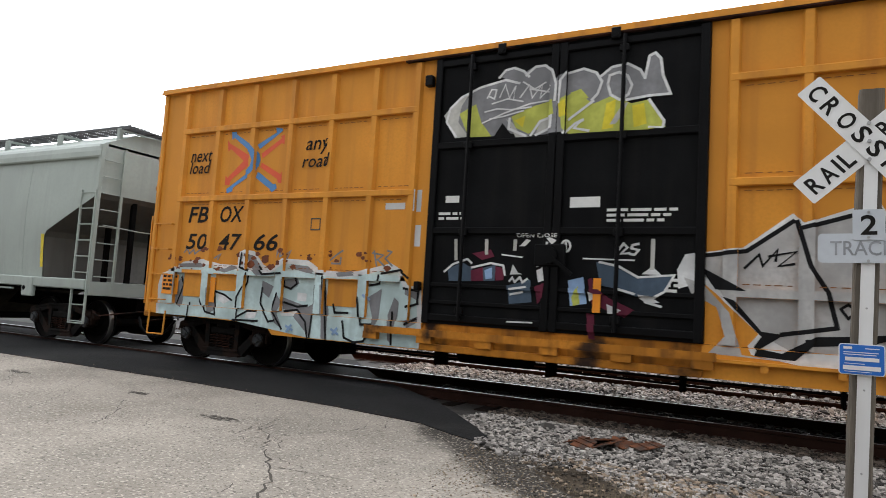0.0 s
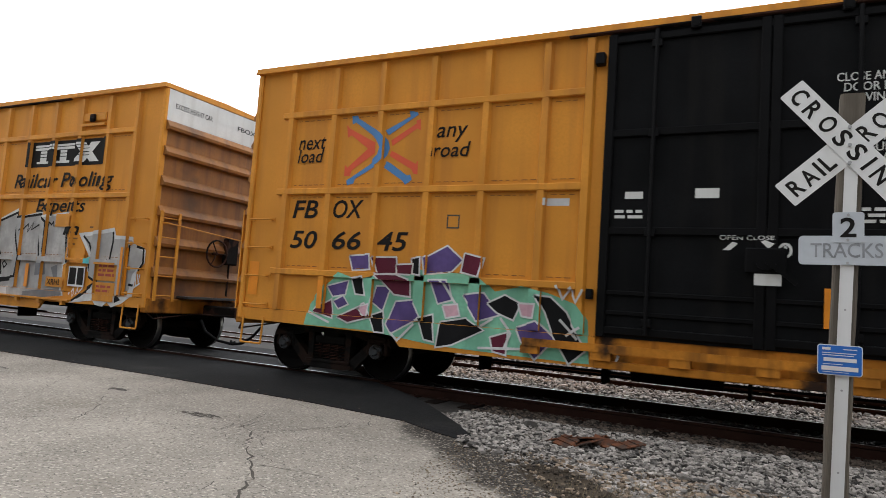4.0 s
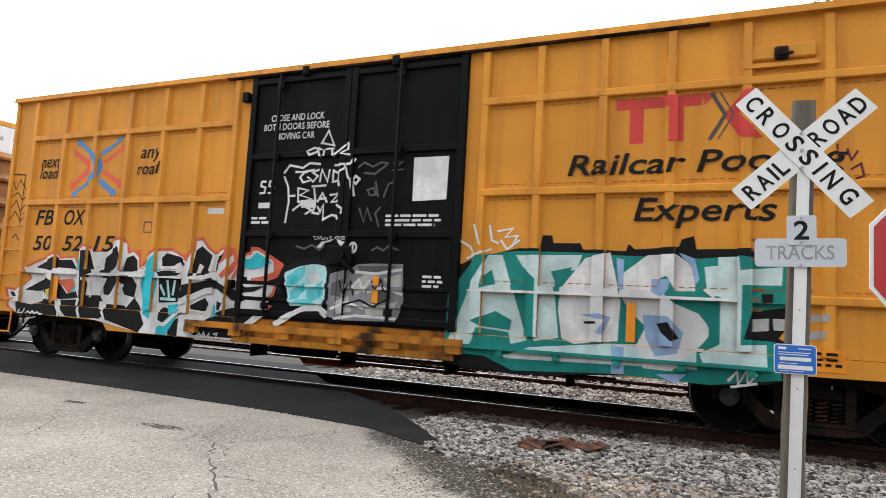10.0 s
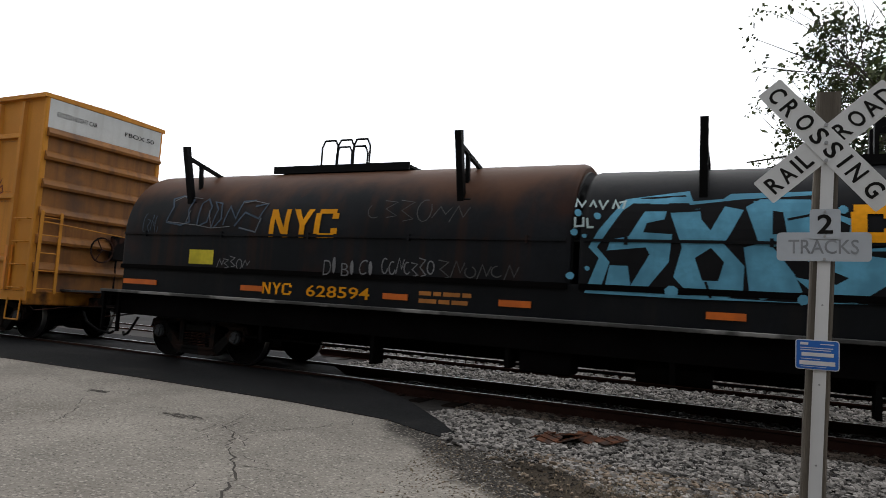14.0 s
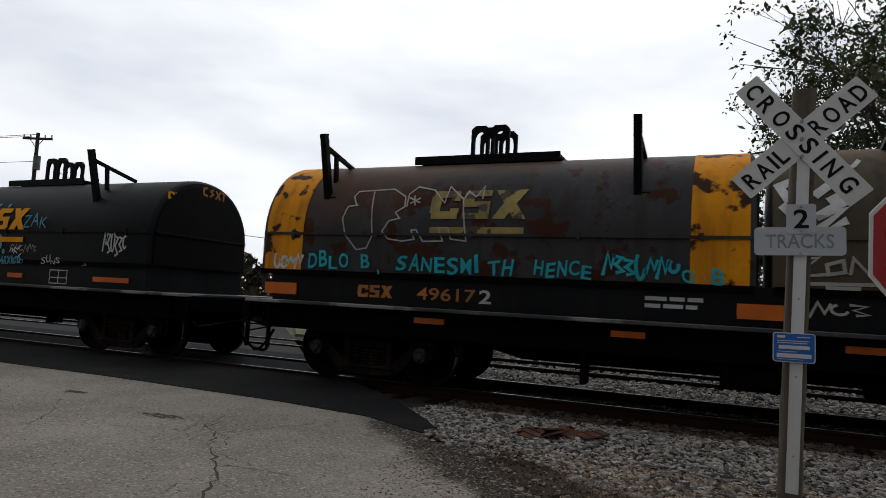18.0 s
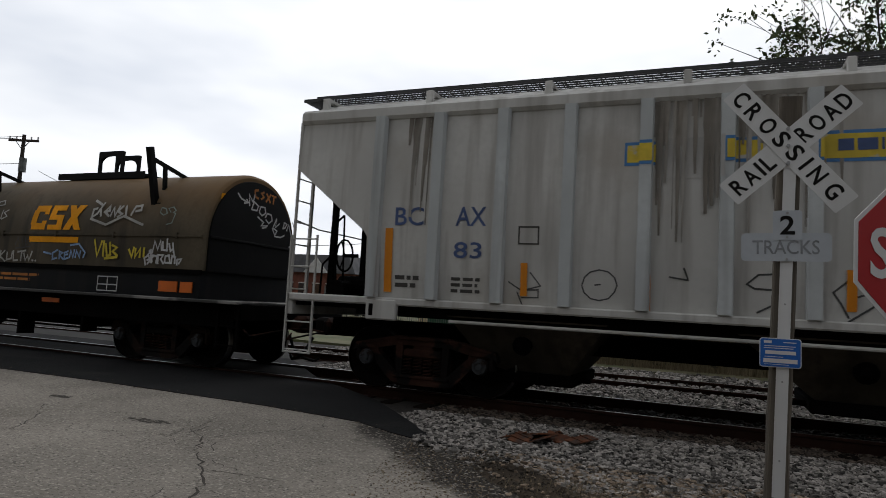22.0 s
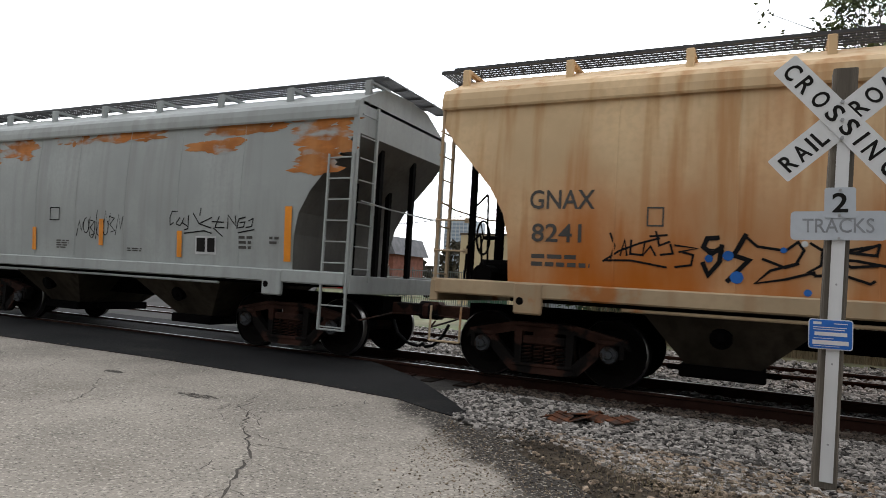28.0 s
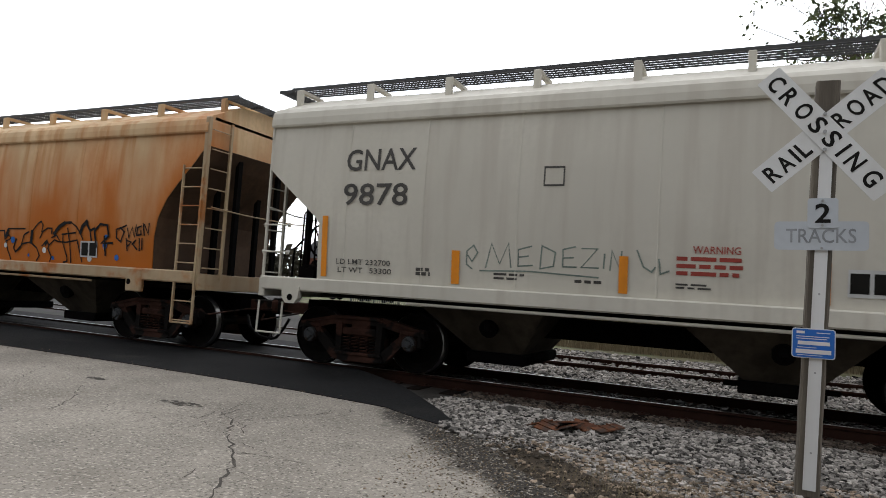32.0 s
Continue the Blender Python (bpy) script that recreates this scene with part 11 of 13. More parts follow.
mural.line("ash", 0.022, [(-5.17, 2.76), (-4.99, 2.68)])
mural.line("ash", 0.022, [(-5.10, 2.79), (-5.06, 2.64)])
mural.line("ash", 0.022, [(-5.14, 2.67), (-5.00, 2.75)])

mural = Mural(car_h, "looping black spray painted tags over the rust", "hop")
mural.line("black", 0.025, [(-3.24, 1.66), (-3.05, 1.79), (-2.81, 1.89), (-2.57, 1.96)])
mural.line("black", 0.025, [(-3.16, 2.01), (-3.10, 1.85), (-3.15, 1.70)])
mural.line("black", 0.025, [(-3.03, 1.74), (-2.98, 1.93), (-2.95, 1.74)])
mural.line("black", 0.025, [(-2.90, 1.93), (-2.91, 1.76), (-2.75, 1.75)])
mural.line("black", 0.025, [(-2.74, 1.91), (-2.76, 1.75), (-2.67, 1.86), (-2.61, 1.75)])
mural.line("black", 0.025, [(-2.61, 2.04), (-2.57, 1.87), (-2.45, 1.92)])
mural.line("black", 0.025, [(-2.68, 1.98), (-2.48, 2.00)])
mural.line("black", 0.025, [(-2.55, 1.76), (-2.41, 1.78), (-2.44, 1.89)])
mural.line("black", 0.025, [(-2.39, 1.88), (-2.14, 1.85), (-2.34, 1.80)])
mural.line("black", 0.025, [(-2.30, 1.80), (-2.18, 1.77), (-2.20, 1.65), (-2.38, 1.62)])
mural.line("black", 0.025, [(-3.22, 1.67), (-2.90, 1.68), (-2.48, 1.61)])
mural.line("black", 0.055, [(-1.91, 1.98), (-2.03, 1.97), (-2.07, 1.87), (-1.98, 1.79), (-1.87, 1.87), (-2.01, 1.83)])
mural.line("black", 0.055, [(-1.87, 1.89), (-1.89, 1.70), (-2.01, 1.54), (-2.07, 1.68)])
mural.line("black", 0.055, [(-1.62, 2.02), (-1.74, 1.78), (-1.58, 1.73), (-1.80, 1.48)])
mural.line("black", 0.03, [(-1.62, 2.00), (-1.50, 1.89), (-1.21, 1.85), (-1.09, 1.95), (-1.03, 1.86), (-1.10, 1.71), (-1.36, 1.62), (-1.51, 1.47), (-1.20, 1.53), (-0.92, 1.62)])
mural.line("black", 0.03, [(-1.44, 1.75), (-1.21, 1.66), (-1.08, 1.71)])
mural.line("black", 0.03, [(-0.97, 1.94), (-0.85, 1.86), (-0.53, 1.85), (-0.33, 1.94)])
mural.line("black", 0.03, [(-0.85, 1.88), (-0.86, 1.70), (-0.98, 1.62), (-0.89, 1.58)])
mural.line("black", 0.03, [(-0.73, 1.77), (-0.53, 1.76), (-0.20, 1.70)])
mural.line("black", 0.03, [(-0.70, 1.76), (-0.58, 1.69), (-0.30, 1.72)])
mural.line("black", 0.03, [(-0.92, 1.58), (-0.68, 1.61), (-0.40, 1.52), (-0.36, 1.55)])
mural.line("black", 0.03, [(-0.62, 1.87), (-0.33, 1.93), (-0.35, 1.82), (-0.62, 1.85)])
mural.line("black", 0.03, [(-0.09, 1.92), (0.32, 1.93)])
mural.line("black", 0.03, [(-0.07, 1.92), (-0.14, 1.70)])
mural.line("black", 0.03, [(0.32, 1.93), (0.34, 1.76), (0.46, 1.85), (0.54, 1.78), (0.38, 1.72), (0.44, 1.55), (0.55, 1.36)])
mural.line("black", 0.03, [(0.44, 1.97), (0.98, 1.98)])
mural.line("black", 0.03, [(0.72, 1.77), (0.63, 1.60), (0.69, 1.51), (0.85, 1.60), (0.95, 1.86), (1.10, 1.92)])
mural.line("black", 0.03, [(0.70, 1.52), (0.92, 1.68), (1.15, 1.72), (1.35, 1.61), (1.44, 1.46), (1.35, 1.36)])
mural.line("black", 0.03, [(1.23, 1.96), (1.37, 2.09), (1.46, 2.13), (1.52, 2.06), (1.49, 1.93)])
mural.line("black", 0.03, [(1.44, 1.80), (1.52, 1.93), (1.66, 2.00), (1.79, 2.00), (1.79, 1.89)])
mural.line("black", 0.03, [(1.51, 1.65), (1.66, 1.77), (1.72, 1.67), (1.69, 1.61), (1.80, 1.45), (1.75, 1.36)])
mural.line("black", 0.03, [(1.72, 1.67), (1.88, 1.78), (2.00, 1.75), (2.21, 1.74), (2.53, 1.79), (2.68, 1.39)])
mural.line("black", 0.03, [(2.25, 2.01), (2.30, 1.82), (2.33, 1.73), (2.37, 1.36)])
mural.line("black", 0.03, [(2.09, 1.89), (2.49, 1.93)])
mural.line("black", 0.03, [(2.12, 1.88), (2.13, 1.72), (2.25, 1.47), (2.26, 1.38), (2.15, 1.36)])
mural.line("black", 0.03, [(1.79, 1.82), (1.94, 1.87), (2.03, 1.77)])
mural.line("black", 0.03, [(2.87, 2.00), (2.93, 1.78), (2.93, 1.54)])
mural.line("black", 0.03, [(2.35, 2.12), (2.50, 2.04), (2.61, 1.93), (2.69, 1.81)])
mural.line("black", 0.075, [(1.20, 1.94), (1.18, 1.70)])
mural.line("black", 0.075, [(1.86, 1.89), (2.00, 2.03), (2.17, 2.11)])
mural.line("black", 0.075, [(2.61, 1.92), (2.67, 2.05), (2.79, 2.15)])
mural.line("black", 0.075, [(0.45, 1.94), (0.38, 1.82)])
mural.line("black", 0.05, [(2.17, 2.11), (2.35, 2.12)])
mural.line("black", 0.05, [(1.61, 1.68), (1.68, 1.73)])
mural.line("black", 0.045, [(2.77, 2.13), (2.89, 1.97), (3.00, 2.02), (3.07, 1.67)])
mural.line("black", 0.045, [(3.01, 1.97), (3.16, 2.10), (3.35, 2.08), (3.39, 1.88), (3.21, 1.75), (3.50, 1.76)])
mural.line("black", 0.045, [(3.28, 1.88), (3.32, 1.53)])
mural.line("black", 0.03, [(3.59, 2.01), (3.70, 2.04), (3.80, 1.97), (3.71, 1.79), (3.60, 1.86), (3.59, 2.01)])
mural.line("black", 0.03, [(3.72, 2.04), (3.85, 2.09)])
mural.line("black", 0.03, [(3.88, 2.04), (3.92, 1.87), (4.00, 2.05), (4.06, 1.88), (4.10, 2.10)])
mural.line("black", 0.03, [(4.23, 2.08), (4.13, 2.05), (4.12, 1.91), (4.23, 1.93), (4.22, 2.00)])
mural.line("black", 0.03, [(4.27, 2.13), (4.31, 1.91)])
mural.line("black", 0.03, [(4.30, 2.11), (4.41, 1.94), (4.42, 2.13)])
mural.line("black", 0.03, [(3.86, 1.85), (3.89, 1.63)])
mural.line("black", 0.03, [(3.86, 1.82), (3.99, 1.79), (3.89, 1.71)])
mural.line("black", 0.03, [(4.11, 1.83), (4.02, 1.76), (4.14, 1.66)])
mural.line("black", 0.03, [(4.19, 1.86), (4.20, 1.64)])
mural.line("black", 0.03, [(4.26, 1.86), (4.26, 1.67)])

# ---------------------------------------------------------------- lettering on the box cars
M_DATA = material("faded_brown_stencil", (0.20, 0.095, 0.025), 0.7, 0, 0.3, 2, 20, 0.03)
M_DIMRED = material("dull_red_lettering", (0.34, 0.05, 0.035), 0.6, 0, 0.2, 2, 20, 0.04)


def on_box(car, pieces, mat, layer=0, label="", name="lettering"):
    h = BOX_L / 2
    return box_paint(car, name, [[(x - h, z) for x, z in p] for p in pieces], mat, layer, label, door_surface)


def fb_ox(car, u, num, shade):
    a = u
    t = text("FB", a, a + 0.50, 2.48, 2.77, 0.18, 0.016) + text("OX", a + 0.80, a + 1.36, 2.48, 2.77, 0.18, 0.016)
    for k, pair in enumerate(num):
        t += text(pair, a + 0.0 + 0.83 * k, a + 0.53 + 0.83 * k, 1.99, 2.28, 0.18, 0.016)
    on_box(car, t, shade, 0, "slanted black reporting mark and number")


next_load(car_a, M_INK, 2.40, 0.07), next_load(car_b, M_INK, 2.56, 0.20), next_load(car_c, M_INK, 2.43, 0.13)
fb_ox(car_a, 0.86, ("50", "47", "66"), M_INK)
fb_ox(car_b, 0.91, ("50", "66", "45"), M_INK)
fb_ox(car_c, 0.86, ("50", "52", "15"), M_INK)
on_box(car_a, text("Railcar Pooling", 11.24, 14.42, 3.00, 3.40, 0.2, 0.014) + text("Experts", 12.10, 13.66, 2.50, 2.86, 0.2, 0.014) + text("m", 13.05, 13.55, 2.12, 2.30, 0.2, 0.014), M_INK, 0, "slanted black slogan")
on_box(car_b, text("RAILCAR POOLING EXPERTS", 10.59, 15.31, 3.17, 3.41), M_INK, 0, "thin black slogan")
on_box(car_c, text("Railcar Pooling", 11.20, 14.36, 3.02, 3.38, 0.2, 0.014) + text("Experts", 12.05, 13.65, 2.42, 2.80, 0.2, 0.014), M_INK, 0, "slanted black slogan")


def emblem(car, x0, x1, z0, z1, bar_mat, dark):
    """The owner's mark as plain slabs: two upright bars under a beam and a crossed chevron."""
    w, hh = x1 - x0, z1 - z0
    X, Z = lambda a: x0 + w * a, lambda b: z0 + hh * b
    red = [rect(X(0), X(0.60), Z(0.76), Z(1)), rect(X(0.10), X(0.20), Z(0), Z(0.76)), rect(X(0.38), X(0.48), Z(0), Z(0.76)),
           [(X(0.86), Z(0)), (X(1.0), Z(0)), (X(0.84), Z(0.52)), (X(1.0), Z(1)), (X(0.88), Z(1)), (X(0.74), Z(0.52))], [(X(0.62), Z(0.76)), (X(0.70), Z(1)), (X(0.60), Z(1))]]
    grey = [q for s in (0.0, 0.055) for q in stroke([(X(0.665 + s), Z(1)), (X(0.755 + s), Z(0.52)), (X(0.655 + s), Z(0.02))], 0.045 - s * 0.5)]
    on_box(car, red, bar_mat, 0, "red slab emblem", "emblem")
    on_box(car, grey, dark, 1, "dark chevron of the emblem", "emblem")


emblem(car_b, 12.14, 14.00, 3.57, 4.14, M_RED, M_FADED_INK)
emblem(car_c, 11.80, 13.50, 3.50, 4.08, M_RED, M_FADED_INK)
on_box(car_a, [rect(11.62, 14.14, 3.54, 4.08)], M_INK, 0, "black emblem panel", "emblem")


def block_marks(x0, x1, z0, z1):
    w, hh = x1 - x0, z1 - z0
    out = []
    for k in range(2):
        a = x0 + w * 0.31 * k
        out += [rect(a, a + w * 0.30, z0 + hh * 0.72, z1), rect(a + w * 0.09, a + w * 0.19, z0 + hh * 0.1, z0 + hh * 0.72), rect(a + w * 0.04, a + w * 0.24, z0, z0 + hh * 0.12)]
    c = x0 + w * 0.81
    out += [[(c - w * 0.17, z0), (c - w * 0.04, z0), (c + w * 0.17, z1), (c + w * 0.04, z1)], [(c + w * 0.04, z0), (c + w * 0.17, z0), (c - w * 0.04, z1), (c - w * 0.17, z1)]]
    return out


on_box(car_a, block_marks(11.82, 13.95, 3.61, 4.01), M_WHITE, 1, "white slab shapes on the black panel", "emblem")
on_box(car_a, [rect(11.8, 13.6, 3.74 + 0.07 * k, 3.755 + 0.07 * k) for k in range(4)], M_INK, 2, "", "emblem")

# writing on the doors
on_box(car_b, text("CLOSE AND LOCK", 8.50, 9.42, 4.04, 4.14, 0, 0.008) + text("DOOR BEFORE", 8.57, 9.34, 3.92, 4.02, 0, 0.008) + text("MOVING CAR", 8.60, 9.30, 3.80, 3.90, 0, 0.008), M_WHITE, 0, "white block lettering")
on_box(car_b, text("CIERRE Y PONGA", 8.52, 9.44, 3.36, 3.46, 0, 0.008) + text("EL SEGURO A LA", 8.52, 9.42, 3.24, 3.34, 0, 0.008) + text("PUERTA ANTES DE", 8.48, 9.47, 3.12, 3.22, 0, 0.008) + text("MOVER EL CARRO", 8.48, 9.47, 3.00, 3.10, 0, 0.008), M_WHITE, 0, "white block lettering in Spanish")
on_box(car_c, text("CLOSE AND LOCK", 6.36, 7.36, 4.14, 4.25, 0, 0.01) + text("BOTH DOORS BEFORE", 6.24, 7.46, 3.99, 4.10, 0, 0.01) + text("MOVING CAR", 6.48, 7.20, 3.84, 3.95, 0, 0.01), M_WHITE, 0, "white block lettering")
for car, k in ((car_a, 1), (car_b, 2), (car_c, 3)):
    on_box(car, text("OPEN CLOSE", 7.34, 7.92, 2.24, 2.29, 0, 0.01) + bars(8.55, 9.45, 2.42, 2.62, 3, k) + bars(6.10, 6.48, 2.46, 2.60, 2, k + 7) + bars(9.2, 9.52, 1.55, 1.75, 3, k + 9), M_WHITE, 0, "small white door instructions")
    on_box(car, [rect(6.20, 6.42, 2.74, 2.84) if k == 1 else rect(6.22, 6.44, 2.74, 2.83), rect(8.06, 8.46, 2.64, 2.78) if k == 1 else rect(7.05, 7.32, 2.74, 2.86)], M_WHITE, 0, "white paper placard", "placard")
    ring = [[(8.03 + 0.075 * math.cos(a), 2.13 + 0.09 * math.sin(a)), (8.03 + 0.075 * math.cos(a + 0.53), 2.13 + 0.09 * math.sin(a + 0.53)), (8.03 + 0.045 * math.cos(a + 0.53), 2.13 + 0.06 * math.sin(a + 0.53)), (8.03 + 0.045 * math.cos(a), 2.13 + 0.06 * math.sin(a))] for a in [i * 0.5236 for i in range(12)]]
    on_box(car, ring + [rect(8.015, 8.045, 2.08, 2.18)] + [[(7.38, 2.12), (7.46, 2.12), (7.54, 2.2), (7.48, 2.22)], [(7.78, 2.22), (7.86, 2.14), (7.92, 2.2), (7.82, 2.24)]], M_WHITE, 0, "white round door mark")
    on_box(car, [rect(8.42, 8.52, 1.28, 1.72)], M_ORANGE, 12, "orange reflector strip", "reflector")
    on_box(car, [rect(1.6 + 4.2 * q, 1.72 + 4.2 * q, 1.06, 1.5) for q in (0,)] + [rect(12.0, 12.11, 1.02, 1.5), rect(14.98, 15.12, 1.0, 1.9)], M_ORANGE, 13, "orange reflector strip", "reflector")
    # data panels
    t = []
    for r in range(8):
        z = 2.30 - 0.115 * r
        t += [rect(13.38, 13.38 + 0.09 + 0.03 * (r % 3), z - 0.032, z), rect(13.88, 13.98, z - 0.032, z)]
        if k == 2:
            t += [rect(14.34, 14.50, z - 0.032, z), rect(14.74, 14.83, z - 0.032, z)]
    on_box(car, t, M_DATA, 0, "small stencilled data columns")
    on_box(car, [rect(3.72, 3.92, 2.34, 2.36), rect(3.72, 3.92, 2.52, 2.54), rect(3.72, 3.74, 2.34, 2.54), rect(3.90, 3.92, 2.34, 2.54)], M_FADED_INK, 0, "small stencilled frame")
    on_box(car, [rect(5.15, 5.50, 2.66, 2.76)] + ([rect(5.70, 5.80, 2.10, 2.42), rect(5.68, 5.78, 2.62, 2.95)] if k == 1 else []), M_GREYWHITE, 0, "torn pale sticker", "sticker")
on_box(car_a, [rect(12.72, 13.36, 1.06, 1.26)], M_YELLOW_TRIM, 12, "yellow code field", "code_field")
on_box(car_a, text("XRH52", 12.78, 13.28, 1.10, 1.22, 0, 0.01), M_INK, 13, "black code")
on_box(car_b, [rect(12.02, 12.92, 0.96, 1.14)], M_YELLOW_TRIM, 12, "yellow code field", "code_field")
on_box(car_b, text("XGH52A", 12.08, 12.86, 0.99, 1.11, 0, 0.01), M_INK, 13, "black code")
on_box(car_a, [rect(13.42, 13.92, 1.10, 1.50)], M_WHITE, 12, "white framed black placard", "placard")
on_box(car_a, [rect(13.45, 13.66, 1.14, 1.47), rect(13.70, 13.89, 1.14, 1.47)], M_INK, 13, "", "placard")
on_box(car_a, [rect(14.25, 14.85, 1.25, 1.60), rect(13.36, 13.85, 1.62, 1.86), rect(12.82, 13.36, 2.28, 2.54), rect(14.25, 14.85, 0.86, 1.22)], M_YELLOW_TRIM, 12, "yellow field left bare in the graffiti", "bare_field")
on_box(car_a, bars(14.32, 14.8, 1.30, 1.56, 3, 31) + bars(14.3, 14.8, 1.0, 1.16, 2, 37), M_DIMRED, 13, "small red and black stencils")
on_box(car_b, [rect(0.10, 0.30, 1.2, 1.75)], M_ORANGE, 2, "orange reflector strip", "reflector")
on_box(car_b, [rect(14.96, 15.50, 0.92, 1.12)], M_ORANGE, 3, "orange warning plate", "plate")
on_box(car_b, bars(15.02, 15.45, 0.95, 1.1, 2, 41), M_INK, 4, "small stencils on the orange plate")
on_box(car_b, [rect(8.55, 8.75, 2.02, 2.18)], M_FADERED, 2, "orange-red square placard", "placard")
on_box(car_b, [rect(7.72, 8.0, 1.72, 1.98)], M_WHITE, 2, "white card in the door latch", "placard")
on_box(car_a, [rect(0.35, 0.78, 1.16, 1.52)], M_ORANGE, 12, "orange data plate", "plate")
on_box(car_a, bars(0.38, 0.75, 1.2, 1.5, 4, 43), M_INK, 13, "small stencils on the plate")
on_box(car_c, [rect(13.95, 14.32, 0.84, 1.08)], M_ORANGE, 3, "orange data plate", "plate")
on_box(car_c, bars(13.98, 14.3, 0.87, 1.05, 3, 47), M_INK, 4, "small stencils on the plate")
rust_rnd = random.Random(11)
spots = []
for _ in range(46):
    u, z, r = rust_rnd.uniform(0.4, 5.7), rust_rnd.uniform(1.62, 2.02), rust_rnd.uniform(0.02, 0.10)
    spots.append([(u + r * math.cos(a) * rust_rnd.uniform(0.5, 1.2), z + 0.6 * r * math.sin(a) * rust_rnd.uniform(0.5, 1.3)) for a in [i * 0.7854 for i in range(8)]])
on_box(car_a, spots, material("rust_blister", (0.17, 0.05, 0.02), 0.85, 0, 0.4, 5, 30, 0.4), 0, "rust blisters", "rust_spots")
for car in (car_a, car_b, car_c):
    e = Shape()
    for y0, y1, z0, z1, body in ((-1.22, -0.30, 4.60, 4.70, "EXCESS HEIGHT CAR"), (0.40, 1.20, 4.60, 4.70, "FBOX 50" if car is not car_b else "FBOX 50")):
        for p in letters(body, 0, 0.01):
            e.add([(BOX_L / 2 + 0.055, y0 + (y1 - y0) * a, z0 + (z1 - z0) * b) for a, b in p], [tuple(range(len(p)))])
    part("lettering", e, M_INK, car, "small black lettering on the white band", tidy=False)

# ---------------------------------------------------------------- lettering on the coil cars
def slab_c(x0, x1, z0, z1):
    """Blocky marks like an owner's initials, as plain slabs."""
    w, h = x1 - x0, z1 - z0
    X, Z = lambda a: x0 + w * a, lambda b: z0 + h * b
    out = [rect(X(0.02), X(0.30), Z(0.74), Z(1)), rect(X(0), X(0.11), Z(0.2), Z(0.8)), rect(X(0.02), X(0.30), Z(0), Z(0.26)), rect(X(0.22), X(0.31), Z(0.62), Z(0.76)), rect(X(0.22), X(0.31), Z(0.22), Z(0.36))]
    out += [rect(X(0.35), X(0.63), Z(0.78), Z(1)), rect(X(0.35), X(0.46), Z(0.5), Z(0.8)), rect(X(0.35), X(0.63), Z(0.40), Z(0.60)), rect(X(0.52), X(0.63), Z(0.18), Z(0.45)), rect(X(0.35), X(0.63), Z(0), Z(0.2))]
    out += [[(X(0.66), Z(0)), (X(0.79), Z(0)), (X(0.99), Z(1)), (X(0.86), Z(1))], [(X(0.88), Z(0)), (X(1.0), Z(0)), (X(0.79), Z(1)), (X(0.67), Z(1))]]
    return out


def slab_n(x0, x1, z0, z1):
    w, h = x1 - x0, z1 - z0
    X, Z = lambda a: x0 + w * a, lambda b: z0 + h * b
    return [rect(X(0), X(0.07), Z(0), Z(1)), rect(X(0.22), X(0.29), Z(0), Z(1)), [(X(0), Z(1)), (X(0.08), Z(1)), (X(0.29), Z(0)), (X(0.21), Z(0))],
            [(X(0.34), Z(1)), (X(0.42), Z(1)), (X(0.53), Z(0.45)), (X(0.46), Z(0.42))], [(X(0.56), Z(1)), (X(0.64), Z(1)), (X(0.53), Z(0.42)), (X(0.46), Z(0.45))], rect(X(0.455), X(0.53), Z(0), Z(0.46)),
            rect(X(0.72), X(0.96), Z(0.84), Z(1)), rect(X(0.67), X(0.75), Z(0.14), Z(0.86)), rect(X(0.72), X(0.96), Z(0), Z(0.16)), rect(X(0.91), X(1), Z(0.66), Z(0.86)), rect(X(0.91), X(1), Z(0.14), Z(0.34))]


DM, EM = D_MID - 43.20, E_MID - 62.20


def on_hood(hd, pieces, mat, mid, layer=0, label="", name="lettering"):
    return hood_paint(hd, [[(x - mid, z) for x, z in p] for p in pieces], mat, layer, label, name)


M_NYC = material("yellow_hood_lettering", (0.88, 0.36, 0.012), 0.65, 0, 0.2, 2, 18, 0.05, spec=0.1)
M_NYC_DIM = material("dull_orange_lettering", (0.46, 0.17, 0.03), 0.65, 0, 0.3, 2, 18, 0.05)
on_hood(hood_d1, slab_n(3.56, 4.90, 2.17, 2.64), M_NYC, DM, 0, "yellow slab initials", "emblem")
on_hood(hood_d1, [rect(1.84, 2.40, 1.68, 1.93)], SPRAY["yellow"], DM, 0, "yellow painted-out patch", "patch")
on_hood(hood_d2, slab_c(11.77, 13.17, 2.22, 2.66) + [rect(12.45, 13.17, 1.97, 2.07)], M_NYC, DM, 4, "yellow slab initials with a bar", "emblem")
on_hood(hood_e1, slab_c(2.97, 4.42, 2.43, 2.86) + [rect(3.0, 4.40, 2.21, 2.31)], material("worn_yellow_lettering", (0.34, 0.26, 0.08), 0.7, 0, 0.4, 2.0, 14, 0.05, None, 0, (0.07, 0.05, 0.035), 0.3, 4), EM, 0, "worn yellow slab initials with a bar", "emblem")
on_hood(hood_e2, slab_c(10.23, 11.60, 2.28, 2.76) + [rect(10.25, 11.58, 2.04, 2.15)], M_NYC, EM, 0, "yellow slab initials with a bar", "emblem")


def on_trough(car, pieces, mat, mid, label="", name="lettering"):
    paint_parts(name, [[(x - mid, z) for x, z in p] for p in pieces], mat, car, label, lambda x, z, a, b: -HOOD_HALF + 0.02, (), (), 0.004)


